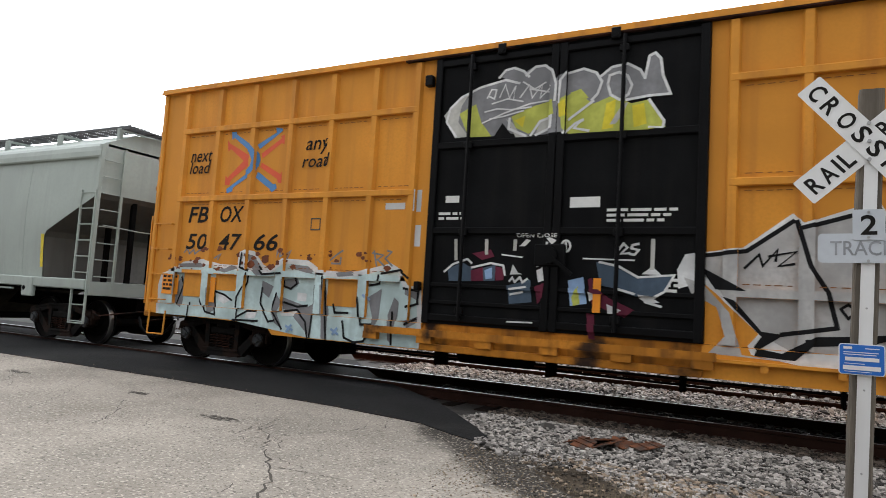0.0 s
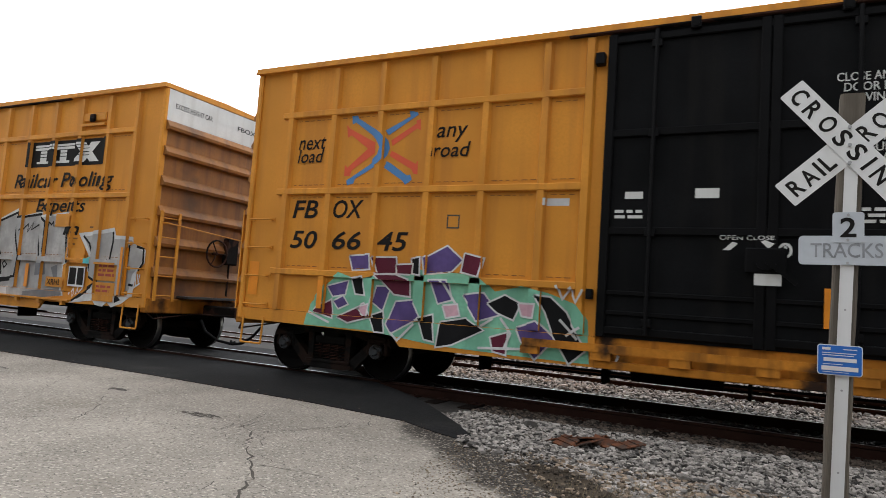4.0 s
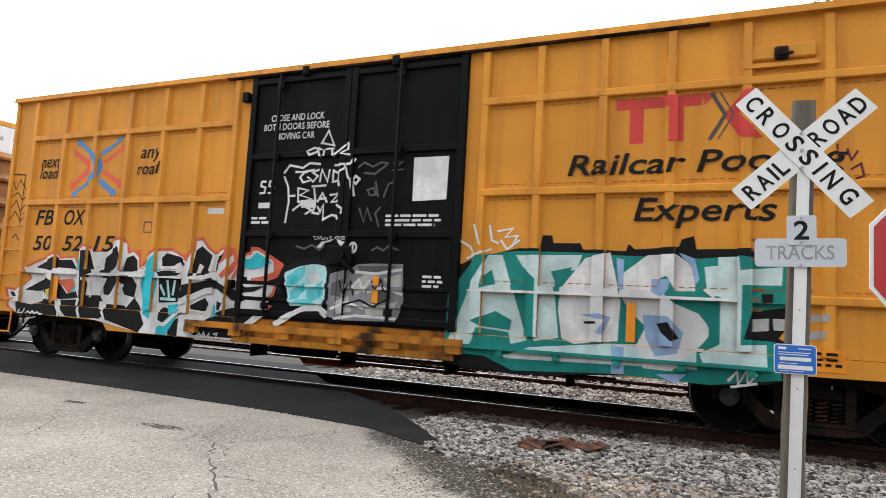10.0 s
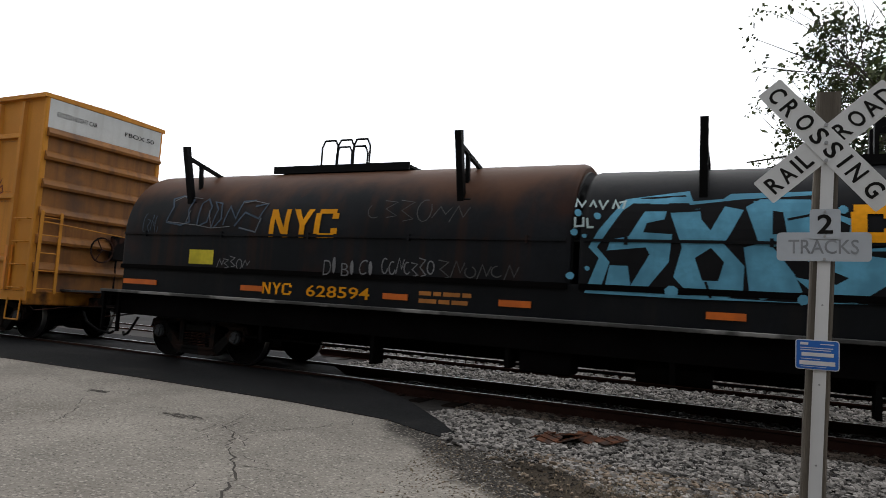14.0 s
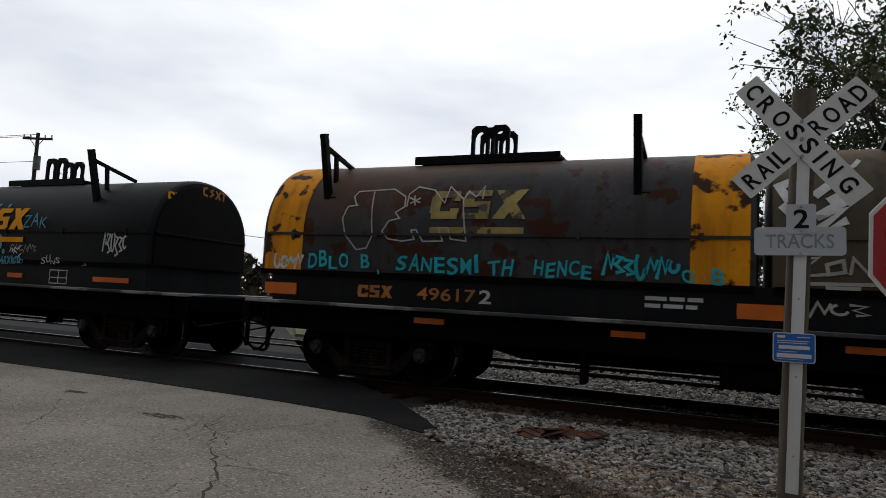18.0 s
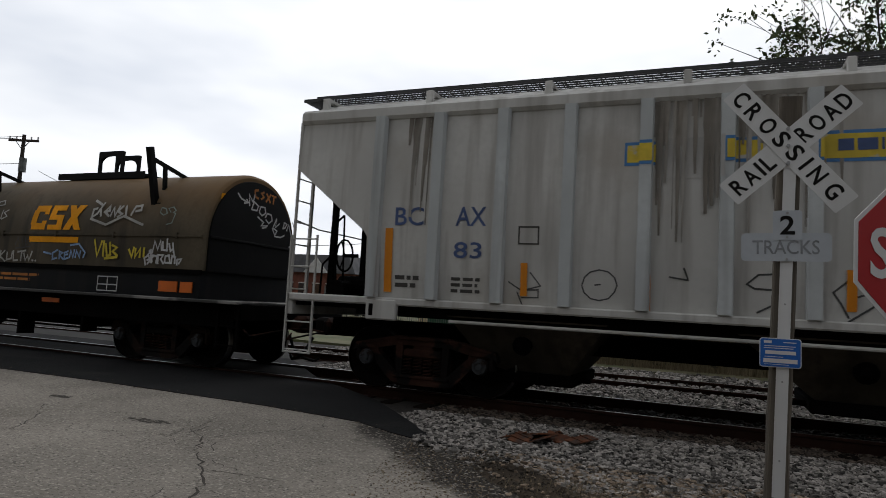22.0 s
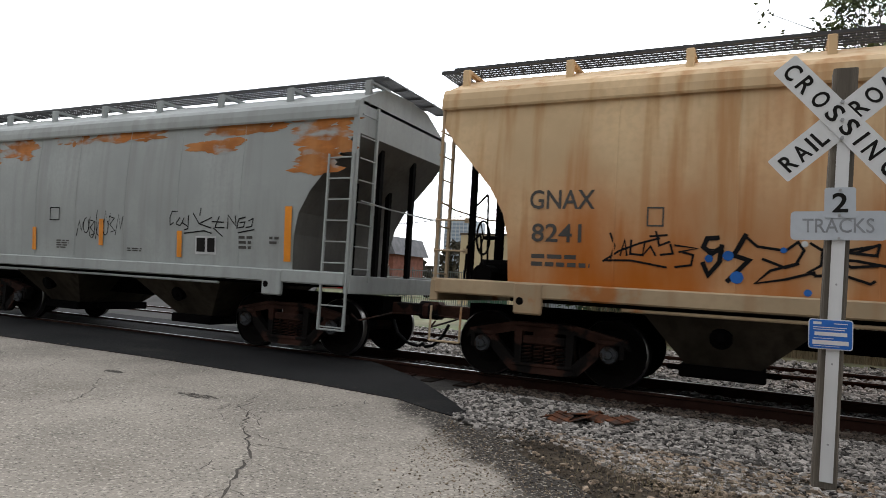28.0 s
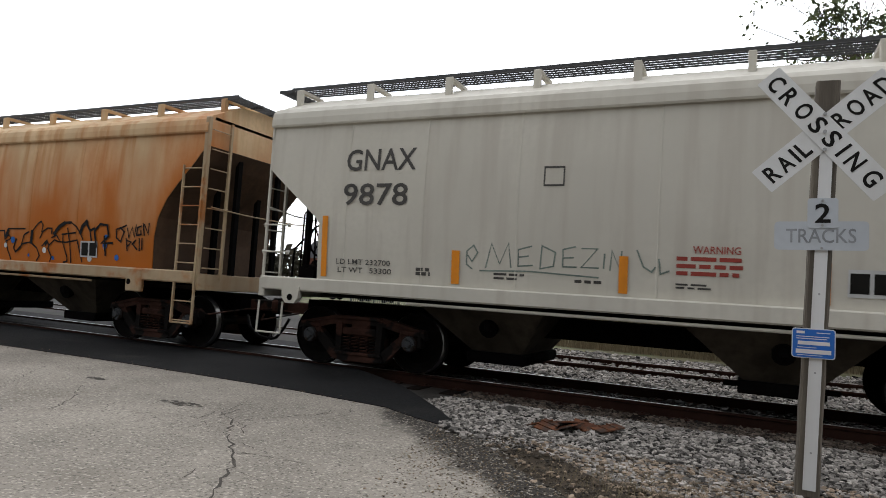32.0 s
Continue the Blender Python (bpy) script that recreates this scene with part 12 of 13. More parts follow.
on_trough(car_d, slab_n(3.50, 4.10, 1.24, 1.43) + text("628594", 4.40, 5.56, 1.24, 1.42, 0, 0.01), M_NYC, DM, "orange-yellow car number")
on_trough(car_d, bars(6.4, 7.3, 1.2, 1.42, 2, 51), M_NYC_DIM, DM, "small dull stencils")
on_trough(car_e, slab_c(1.86, 2.45, 1.26, 1.44) + text("49617", 2.85, 3.75, 1.26, 1.44, 0, 0.01), M_NYC_DIM, EM, "dull orange car number")
on_trough(car_e, text("2", 3.80, 3.98, 1.25, 1.44, 0, 0.02) + bars(6.0, 6.8, 1.28, 1.46, 2, 53), M_GREYWHITE, EM, "white repainted numeral")
on_trough(car_e, bars(9.0, 10.6, 1.26, 1.44, 2, 57), M_NYC_DIM, EM, "dull red stencils")
for a, b in ((0.24, 1.08), (3.05, 3.51), (5.80, 6.22), (7.64, 8.10), (10.29, 10.73), (12.78, 13.21), (15.20, 16.11)):
    part("reflector", Shape().box(a - DM, b - DM, -HOOD_HALF, -HOOD_HALF + 0.03, 1.27, 1.36), M_DULLREF, car_d, "dull red-orange reflector strip")
for a, b in ((2.88, 3.34), (5.62, 6.03), (8.14, 8.53), (10.91, 11.35)):
    part("reflector", Shape().box(a - EM, b - EM, -HALF + 0.10, -HALF + 0.13, 0.93, 1.01), M_DULLREF, car_e, "dull red-orange reflector strip")
for a, b in ((0.15, 0.75), (7.05, 7.55), (13.62, 14.03), (14.10, 14.36)):
    part("reflector", Shape().box(a - EM, b - EM, -HOOD_HALF, -HOOD_HALF + 0.03, 1.24, 1.42), M_DULLREF, car_e, "dull red-orange plate")
for car, mid, a in ((car_d, DM, 13.99), (car_e, EM, 12.14)):
    on_trough(car, [rect(a, a + 0.5, 1.19, 1.21), rect(a, a + 0.5, 1.44, 1.46), rect(a, a + 0.02, 1.2, 1.45), rect(a + 0.48, a + 0.5, 1.2, 1.45), rect(a + 0.24, a + 0.26, 1.2, 1.45), rect(a, a + 0.5, 1.30, 1.32)], M_GREYWHITE, mid, "white stencilled frame")


def end_marks(hd, x, rows, mat, label):
    """Painted ribbons on the upright end wall of a hood, from (y, z) strokes."""
    for w, pts in rows:
        sh = Shape()
        for p in stroke(pts, w):
            sh.add([(x, y, z) for y, z in p], [tuple(range(len(p)))])
        part("lettering", sh, mat, hd, label, tidy=False)


end_marks(hood_e2, 76.75 - E_MID + 0.029, [(0.03, [(-0.56, 3.05), (-0.47, 2.97), (-0.29, 2.93)]), (0.03, [(-0.38, 2.9), (-0.27, 2.93), (-0.32, 2.98)]), (0.03, [(-0.23, 2.88), (-0.26, 3.08), (-0.14, 2.95), (-0.11, 3.1)]), (0.03, [(-0.17, 2.82), (-0.11, 2.97), (0.02, 2.91), (-0.02, 2.82), (-0.17, 2.82)]), (0.03, [(0.05, 2.82), (0.09, 2.91), (0.21, 2.91), (0.24, 2.81), (0.14, 2.75), (0.05, 2.8)]), (0.03, [(0.24, 2.73), (0.29, 2.81), (0.41, 2.8), (0.45, 2.7), (0.35, 2.63), (0.26, 2.69)]), (0.03, [(0.02, 2.71), (0.2, 2.63), (0.14, 2.56), (0.32, 2.58)]), (0.03, [(0.17, 2.52), (0.29, 2.55)]), (0.03, [(0.5, 2.59), (0.59, 2.76), (0.56, 2.58), (0.68, 2.67)]), (0.03, [(0.47, 2.56), (0.56, 2.43), (0.62, 2.52), (0.5, 2.56)]), (0.03, [(0.56, 2.41), (0.74, 2.41), (0.86, 2.46)]), (0.03, [(0.8, 2.59), (0.83, 2.71), (0.92, 2.69), (0.86, 2.61), (0.8, 2.59)]), (0.03, [(0.92, 2.56), (0.98, 2.69), (1.07, 2.5)]), (0.03, [(1.1, 2.75), (1.19, 2.59), (1.16, 2.37), (1.04, 2.24)])], M_GREYWHITE, "white scrawl on the end wall")
end_marks(hood_e2, 76.75 - E_MID + 0.029, [(0.04, [(-0.02, 3.2), (-0.11, 3.18), (-0.09, 3.07), (0.0, 3.05)]), (0.04, [(0.15, 3.19), (0.08, 3.16), (0.15, 3.1), (0.08, 3.05)]), (0.04, [(0.23, 3.18), (0.35, 3.03)]), (0.04, [(0.35, 3.18), (0.23, 3.03)]), (0.04, [(0.39, 3.17), (0.51, 3.16)]), (0.04, [(0.45, 3.16), (0.44, 3.02)])], M_NYC_DIM, "orange reporting mark on the end wall")
end_marks(hood_d2, 59.76 - D_MID + 0.029, [(0.04, [(-0.02, 3.2), (-0.11, 3.18), (-0.09, 3.07), (0.0, 3.05)]), (0.04, [(0.15, 3.19), (0.08, 3.16), (0.15, 3.1), (0.08, 3.05)]), (0.04, [(0.23, 3.18), (0.35, 3.03)]), (0.04, [(0.35, 3.18), (0.23, 3.03)]), (0.04, [(0.39, 3.17), (0.51, 3.16)]), (0.04, [(0.45, 3.16), (0.44, 3.02)])], M_NYC_DIM, "orange reporting mark on the end wall")


def tags(hd, wall, mid, rows, seed):
    """Scrawled tags: colour, box, number of letters, width of the line."""
    for i, (colour, x0, x1, z0, z1, n, w) in enumerate(rows):
        mu = Mural(hd, colour + " scrawled tag", wall)
        mu.lift += 0.002 * i
        mu.put(colour, scribble(random.Random(seed + i), x0 - mid, x1 - mid, z0, z1, n, w))


# scrawls followed by hand
mural = Mural(hood_d1, "faint blue outline of painted letters", "hood")
mural.line("dimblue", 0.03, [(-7.68, 2.44), (-7.61, 2.70), (-7.71, 2.86), (-7.50, 2.92), (-7.18, 2.83), (-7.22, 2.64), (-7.12, 2.42), (-7.32, 2.36), (-7.68, 2.41)])
mural.line("dimblue", 0.03, [(-6.93, 2.37), (-6.95, 2.76), (-6.84, 2.85), (-6.69, 2.70), (-6.71, 2.42), (-6.86, 2.36)])
mural.line("dimblue", 0.03, [(-6.59, 2.32), (-6.52, 2.65), (-6.65, 2.79), (-6.48, 2.76), (-6.39, 2.48), (-6.53, 2.32)])
mural.line("dimblue", 0.03, [(-6.33, 2.37), (-6.26, 2.70), (-6.07, 2.48), (-6.01, 2.79), (-5.75, 2.81)])
mural.line("dimblue", 0.03, [(-6.07, 2.35), (-5.89, 2.59), (-5.57, 2.48), (-5.45, 2.75), (-5.70, 2.70)])
mural.line("dimblue", 0.03, [(-5.96, 2.32), (-5.60, 2.25), (-5.52, 2.48)])
mural.line("grey", 0.012, [(-7.64, 2.42), (-7.27, 2.39), (-6.93, 2.36), (-6.59, 2.31), (-6.17, 2.34)])
mural.line("grey", 0.012, [(-7.67, 2.81), (-7.48, 2.91), (-7.01, 2.86)])
mural.line("grey", 0.012, [(-6.01, 2.76), (-5.76, 2.80), (-5.45, 2.74)])
mural.line("grey", 0.012, [(-5.94, 2.32), (-5.60, 2.25), (-5.52, 2.49)])
mural.line("grey", 0.012, [(-7.16, 2.63), (-7.20, 2.42)])
mural.line("grey", 0.012, [(-6.72, 2.63), (-6.59, 2.33)])
mural = Mural(hood_e2, "pale scrawled tags on the olive hood", "hood")
mural.line("white", 0.035, [(5.65, 1.89), (5.69, 2.10), (5.77, 1.95), (5.82, 2.11), (5.86, 1.94)])
mural.line("white", 0.035, [(5.87, 2.09), (5.89, 1.95), (5.98, 1.94), (5.97, 2.14)])
mural.line("white", 0.035, [(6.02, 2.06), (6.06, 1.93), (6.12, 1.98), (6.10, 2.07)])
mural.line("white", 0.035, [(5.52, 1.68), (5.48, 1.80), (5.57, 1.85), (5.62, 1.77), (5.56, 1.70)])
mural.line("white", 0.035, [(5.65, 1.72), (5.66, 1.85), (5.77, 1.84), (5.76, 1.72)])
mural.line("white", 0.035, [(5.80, 1.71), (5.79, 1.86), (5.91, 1.86), (5.86, 1.79), (5.93, 1.71)])
mural.line("white", 0.035, [(5.95, 1.73), (5.96, 1.84), (6.04, 1.86), (6.07, 1.73), (5.97, 1.73)])
mural.line("white", 0.035, [(6.10, 1.72), (6.11, 1.85), (6.18, 1.83), (6.18, 1.72)])
mural.line("white", 0.035, [(6.23, 1.70), (6.23, 1.79), (6.32, 1.80), (6.27, 1.72)])
mural.line("white", 0.035, [(5.58, 1.93), (5.65, 1.89)])
mural.line("white", 0.035, [(6.12, 1.96), (6.16, 1.86)])
mural.line("sage", 0.02, [(5.69, 2.61), (5.69, 2.70), (5.79, 2.68), (5.86, 2.59), (5.78, 2.56), (5.69, 2.61)])
mural.line("sage", 0.02, [(5.93, 2.61), (5.86, 2.68), (5.95, 2.71), (6.04, 2.64), (5.98, 2.61), (6.05, 2.59), (6.02, 2.42), (5.90, 2.39)])
mural.line("white", 0.1, [(0.15, 3.21), (-0.01, 2.97), (-0.29, 2.83), (-0.21, 2.68), (0.00, 2.76), (-0.14, 2.94)])
mural.line("white", 0.1, [(0.09, 2.72), (0.26, 2.87), (0.38, 2.73), (0.23, 2.64)])
mural.line("white", 0.1, [(0.40, 2.65), (0.08, 2.44), (0.35, 2.53), (0.07, 2.27), (0.37, 2.40)])
mural.line("white", 0.1, [(-0.25, 2.58), (-0.08, 2.38)])
mural.line("white", 0.05, [(0.29, 3.01), (0.50, 3.10), (0.56, 3.18)])
mural.line("ash", 0.028, [(0.97, 2.86), (1.03, 2.73)])
mural.line("ash", 0.028, [(1.08, 2.87), (1.12, 2.73), (1.19, 2.80), (1.24, 2.73)])
mural.line("ash", 0.028, [(1.27, 2.86), (1.29, 2.76), (1.47, 2.79), (1.39, 2.88), (1.29, 2.86)])
mural.line("ash", 0.028, [(0.82, 2.68), (0.93, 2.51), (1.06, 2.56), (0.95, 2.71), (0.82, 2.68)])
mural.line("ash", 0.028, [(1.06, 2.71), (1.13, 2.48)])
mural.line("ash", 0.028, [(1.18, 2.68), (1.24, 2.48)])
mural.line("ash", 0.028, [(1.14, 2.58), (1.24, 2.59)])
mural.line("ash", 0.028, [(1.24, 2.71), (1.34, 2.72)])
mural.line("ash", 0.028, [(1.29, 2.71), (1.32, 2.48)])
mural.line("ash", 0.028, [(1.39, 2.65), (1.41, 2.50), (1.55, 2.50), (1.53, 2.67)])
mural.line("ash", 0.028, [(1.69, 2.67), (1.59, 2.62), (1.71, 2.54), (1.57, 2.48)])
mural.line("ash", 0.028, [(1.14, 2.42), (1.45, 2.40), (1.32, 2.31), (1.37, 2.37)])
mural.line("ash", 0.04, [(-0.17, 1.94), (0.11, 1.98), (-0.15, 1.75), (0.18, 1.79)])
mural.line("ash", 0.04, [(0.19, 1.90), (0.35, 1.95), (0.37, 1.82), (0.21, 1.79), (0.19, 1.90)])
mural.line("ash", 0.04, [(0.21, 2.08), (0.27, 2.12), (0.29, 2.06), (0.23, 2.05)])
mural.line("ash", 0.04, [(0.42, 1.80), (0.45, 1.98), (0.60, 1.80), (0.65, 2.01)])
mural.line("ash", 0.04, [(0.86, 2.00), (0.69, 1.97), (0.69, 1.88), (0.84, 1.86), (0.66, 1.78)])
mural.line("ash", 0.04, [(0.93, 1.78), (0.97, 2.02), (1.02, 1.84)])
mural.line("ash", 0.04, [(0.89, 1.89), (1.20, 1.95)])
mural.line("ash", 0.04, [(0.04, 1.68), (0.67, 1.69)])
mural.line("ash", 0.04, [(0.19, 1.64), (0.51, 1.64)])
mural.line("ash", 0.035, [(1.12, 1.81), (1.26, 1.74), (1.34, 1.87)])
mural.line("ash", 0.035, [(1.26, 1.74), (1.22, 1.64)])
mural.line("ash", 0.035, [(1.43, 1.64), (1.45, 1.85), (1.59, 1.65), (1.64, 1.88)])
mural.line("ash", 0.035, [(1.72, 1.86), (1.70, 1.65)])
mural.line("ash", 0.035, [(1.84, 1.86), (1.70, 1.75), (1.87, 1.65)])
mural.line("ash", 0.035, [(1.91, 1.83), (1.91, 1.68), (2.04, 1.71), (2.06, 1.84)])
mural.line("ash", 0.035, [(2.09, 1.86), (2.11, 1.67), (2.23, 1.68)])
mural.line("ash", 0.035, [(2.21, 1.84), (2.44, 1.87)])
mural.line("ash", 0.035, [(2.33, 1.86), (2.32, 1.67)])
mural.line("ash", 0.035, [(2.39, 1.82), (2.45, 1.68), (2.50, 1.78), (2.55, 1.68), (2.62, 1.85)])
mural.line("ash", 0.035, [(2.64, 1.69), (2.67, 1.68)])
mural.line("ash", 0.035, [(2.73, 1.69), (2.75, 1.68)])
mural.line("periwinkle", 0.035, [(2.94, 1.85), (3.15, 1.82)])
mural.line("periwinkle", 0.035, [(3.32, 1.90), (3.19, 1.84), (3.20, 1.72), (3.31, 1.75)])
mural.line("periwinkle", 0.035, [(3.38, 1.73), (3.37, 1.87), (3.46, 1.85), (3.38, 1.80), (3.49, 1.73)])
mural.line("periwinkle", 0.035, [(3.60, 1.88), (3.51, 1.85), (3.52, 1.73), (3.62, 1.76)])
mural.line("periwinkle", 0.035, [(3.51, 1.81), (3.60, 1.82)])
mural.line("periwinkle", 0.035, [(3.65, 1.76), (3.67, 1.90), (3.74, 1.76), (3.76, 1.91)])
mural.line("periwinkle", 0.035, [(3.64, 1.99), (3.86, 2.02), (4.04, 1.86), (4.00, 1.77)])
mural.line("periwinkle", 0.035, [(3.80, 1.77), (3.82, 1.89), (3.91, 1.77), (3.92, 1.89)])
mural.line("ash", 0.045, [(4.14, 2.69), (4.06, 2.67), (4.08, 2.52), (4.19, 2.59), (4.26, 2.80)])
mural.line("ash", 0.045, [(4.00, 2.85), (4.22, 2.76)])
mural.line("ash", 0.045, [(4.23, 2.69), (4.30, 2.54)])
mural.line("ash", 0.045, [(4.35, 2.62), (4.48, 2.64), (4.44, 2.73), (4.37, 2.62), (4.50, 2.54)])
mural.line("ash", 0.045, [(4.54, 2.54), (4.56, 2.71), (4.65, 2.54), (4.69, 2.73)])
mural.line("ash", 0.045, [(4.77, 2.73), (4.69, 2.63), (4.81, 2.58), (4.72, 2.52)])
mural.line("ash", 0.045, [(4.85, 2.73), (4.92, 2.54)])
mural.line("ash", 0.045, [(4.06, 2.49), (4.48, 2.38), (4.88, 2.54), (5.38, 2.38)])
mural.line("ash", 0.045, [(5.04, 2.56), (5.08, 2.72), (5.22, 2.74), (5.24, 2.65), (5.12, 2.63)])
mural.line("gold", 0.045, [(4.26, 2.10), (4.35, 1.81), (4.45, 2.08)])
mural.line("gold", 0.045, [(4.50, 2.08), (4.50, 1.81)])
mural.line("gold", 0.045, [(4.55, 2.03), (4.60, 1.81), (4.68, 1.84), (4.65, 2.06)])
mural.line("gold", 0.045, [(4.70, 2.01), (4.83, 1.97), (4.73, 1.90), (4.86, 1.82)])
mural.line("gold", 0.045, [(5.12, 1.94), (5.20, 1.81), (5.24, 1.98)])
mural.line("gold", 0.045, [(5.28, 1.96), (5.28, 1.81), (5.39, 1.96), (5.39, 1.81)])
mural.line("gold", 0.045, [(5.48, 1.97), (5.48, 1.82)])
mural.line("gold", 0.045, [(4.55, 1.77), (4.85, 1.80)])
mural.line("white", 0.035, [(5.55, 1.82), (5.63, 1.91), (5.69, 1.74)])
mural.line("white", 0.035, [(5.57, 1.76), (5.71, 1.83)])
mural.line("white", 0.035, [(5.64, 1.95), (5.66, 1.72)])
mural.line("dimgrey", 0.02, [(2.13, 1.97), (2.20, 2.12), (2.26, 1.95), (2.31, 2.12), (2.36, 1.97)])
mural.line("dimgrey", 0.02, [(2.16, 1.91), (2.57, 1.95)])
mural.line("dimgrey", 0.02, [(2.40, 2.12), (2.43, 1.97), (2.54, 2.07)])
tags(hood_d1, "hood", DM, [("grey", 2.5, 3.2, 1.6, 1.84, 5, 0.016), ("grey", 5.75, 6.64, 1.6, 1.90, 7, 0.018), ("dimgrey", 6.7, 7.9, 1.6, 1.88, 6, 0.016), ("dimblue", 0.62, 1.02, 2.17, 2.58, 4, 0.012), ("dimgrey", 5.4, 7.1, 2.42, 2.80, 6, 0.012)], 60)
tags(hood_d2, "hood", DM, [("white", 15.4, 16.0, 1.75, 2.25, 6, 0.035), ("ash", 12.8, 13.6, 1.75, 1.95, 6, 0.015)], 80)
tags(hood_e1, "hood", EM, [("turquoise", 5.48, 6.40, 1.66, 2.02, 7, 0.045), ("white", 0.30, 0.84, 1.64, 1.90, 4, 0.045)], 100)


def hand(body, x0, x1, z0, z1, seed, fat=0.0, jig=0.03):
    """Sprayed capitals, each set a little askew."""
    rnd, out, n = random.Random(seed), [], len(body)
    w = (x1 - x0) / n
    for i, ch in enumerate(body):
        if ch != " ":
            a, d = x0 + w * i, rnd.uniform(-jig, jig)
            out += boxed(letters(ch, rnd.uniform(-0.12, 0.18), fat), a + w * 0.06, a + w * (0.94 if ch not in "I.,!" else 0.45), z0 + d, z1 - rnd.uniform(0, 2 * jig) + d, 0, rnd.uniform(-jig, jig))
    return out


for hd, mid, colour, rows in (
        (hood_d1, DM, "grey", (("D.B.C.", 4.70, 5.70, 1.60, 1.86, -0.012),)),
        (hood_d2, DM, "sky", (("ZAK", 13.10, 13.84, 2.27, 2.55, -0.005), ("MEXICO", 12.5, 13.27, 1.55, 1.68, 0.0), ("A", 14.9, 15.05, 1.52, 1.62, 0.0))),
        (hood_d2, DM, "white", (("SUNS", 13.77, 14.32, 1.57, 1.72, 0.0),)),
        (hood_e1, EM, "turquoise", (("DBLOQB", 0.95, 2.08, 1.67, 1.93, 0.02), (",", 2.18, 2.3, 1.62, 1.72, 0.02), ("SANESMITH", 2.49, 4.31, 1.65, 1.91, 0.02), ("HENCE", 4.56, 5.35, 1.66, 1.89, 0.02), ("OQB", 6.42, 6.92, 1.66, 1.86, 0.02)))):
    for k, (body, x0, x1, z0, z1, fat) in enumerate(rows):
        on_hood(hd, hand(body, x0, x1, z0, z1, k + 3, fat), SPRAY[colour], mid, 5, colour + " hand-painted capitals", "graffiti")
on_trough(car_e, [[(x + 0.0, z) for x, z in p] for p in scribble(random.Random(5), 8.74, 9.22, 1.24, 1.46, 4, 0.05)], SPRAY["turquoise"], EM, "turquoise scrawled tag", "graffiti")
on_trough(car_e, scribble(random.Random(6), 7.6, 8.4, 1.3, 1.5, 4, 0.03), SPRAY["ash"], EM, "pale scrawled tag", "graffiti")
for hd, mid, x in ((hood_d2, DM, 59.76 - 43.20), (hood_e2, EM, 76.75 - 62.20)):
    s = Shape()
    for p in slab_c(0, 0.5, 2.85, 2.99):
        s.add([(x - mid + 0.006, -0.95 + a, b) for a, b in p], [(0, 1, 2, 3)])
    part("end_mark", s, M_NYC, hd, "small yellow slab initials", tidy=False)

# ---------------------------------------------------------------- lettering and stains on the hoppers
def on_hop(car, x0, x1, pieces, mat, layer=0, label="", name="lettering"):
    h = (x1 - x0) / 2
    return hop_paint(car, [[(x - h, z) for x, z in p] for p in pieces], mat, layer, label, name)


F, GG, HH, II = (car_f, 78.63, 89.72), (car_g, 91.22, 102.52), (car_h, 103.93, 115.10), (car_i, 116.40, 127.60)
M_FADEBLUE = material("faded_blue_lettering", (0.07, 0.11, 0.25), 0.6, 0, 0.3, 2, 16, 0.04)
M_GREYPATCH = material("pale_grey_overpaint", (0.56, 0.55, 0.53), 0.7, 0, 0.2, 1.5, 10, 0.05, (0.30, 0.28, 0.26), 0.6)
M_STRIPE = material("faded_yellow_stripe", (0.70, 0.52, 0.05), 0.6, 0, 0.25, 2, 12, 0.04, None, 0, (0.5, 0.49, 0.46), 0.1, 3.0)
on_hop(*F, text("BC", 1.72, 2.16, 2.36, 2.62, 0, 0.01) + text("AX", 2.64, 3.08, 2.36, 2.62, 0, 0.01) + text("83", 2.63, 3.03, 1.92, 2.14, 0, 0.01), M_FADEBLUE, 0, "faded blue reporting mark")
F_RIBS = [80.05, 80.97, 81.90, 82.80, 83.74, 84.66, 85.56, 86.46, 87.38, 88.26]
F_MID = (78.63 + 89.72) / 2


def rib_surface(x, z, mx, mz):
    for r in F_RIBS:
        if abs(mx - r + F_MID) < 0.075:
            return hop_bulge(2.6) - 0.086
    return hop_bulge(z)


def on_ribs(pieces, mat, layer=0, label="", name="lettering"):
    h = F_MID - 78.63
    return hop_paint(car_f, [[(x - h, z) for x, z in p] for p in pieces], mat, layer, label, name, rib_surface, sorted(r - F_MID + s * 0.075 for r in F_RIBS for s in (-1, 1)))


on_ribs([rect(4.85, 5.25, 3.12, 3.42), rect(6.0, 6.4, 3.13, 3.43), rect(6.95, 9.0, 3.10, 3.46)], M_BLUE, 0, "blue border of the stripe", "stripe")
on_ribs([rect(4.88, 5.22, 3.16, 3.38), rect(6.02, 6.4, 3.17, 3.39), rect(6.97, 8.97, 3.14, 3.42)], M_STRIPE, 1, "faded yellow stripe", "stripe")
on_ribs(bars(7.15, 7.65, 3.21, 3.36, 1, 61, 0.1) + bars(8.05, 8.7, 3.21, 3.36, 1, 63, 0.1), M_FADEBLUE, 2, "blue bars on the stripe", "stripe")
on_ribs([rect(5.25, 6.0, 2.95, 3.45), rect(6.42, 6.95, 3.0, 3.42)], M_GREYPATCH, 0, "greyed-over patch on the stripe", "patch")
M_SMEAR = material("dark_run_stain", (0.23, 0.205, 0.175), 0.85, 0, 0.4, 1.2, 10, 0.05, (0.46, 0.44, 0.41), 0.8)
rs = random.Random(3)
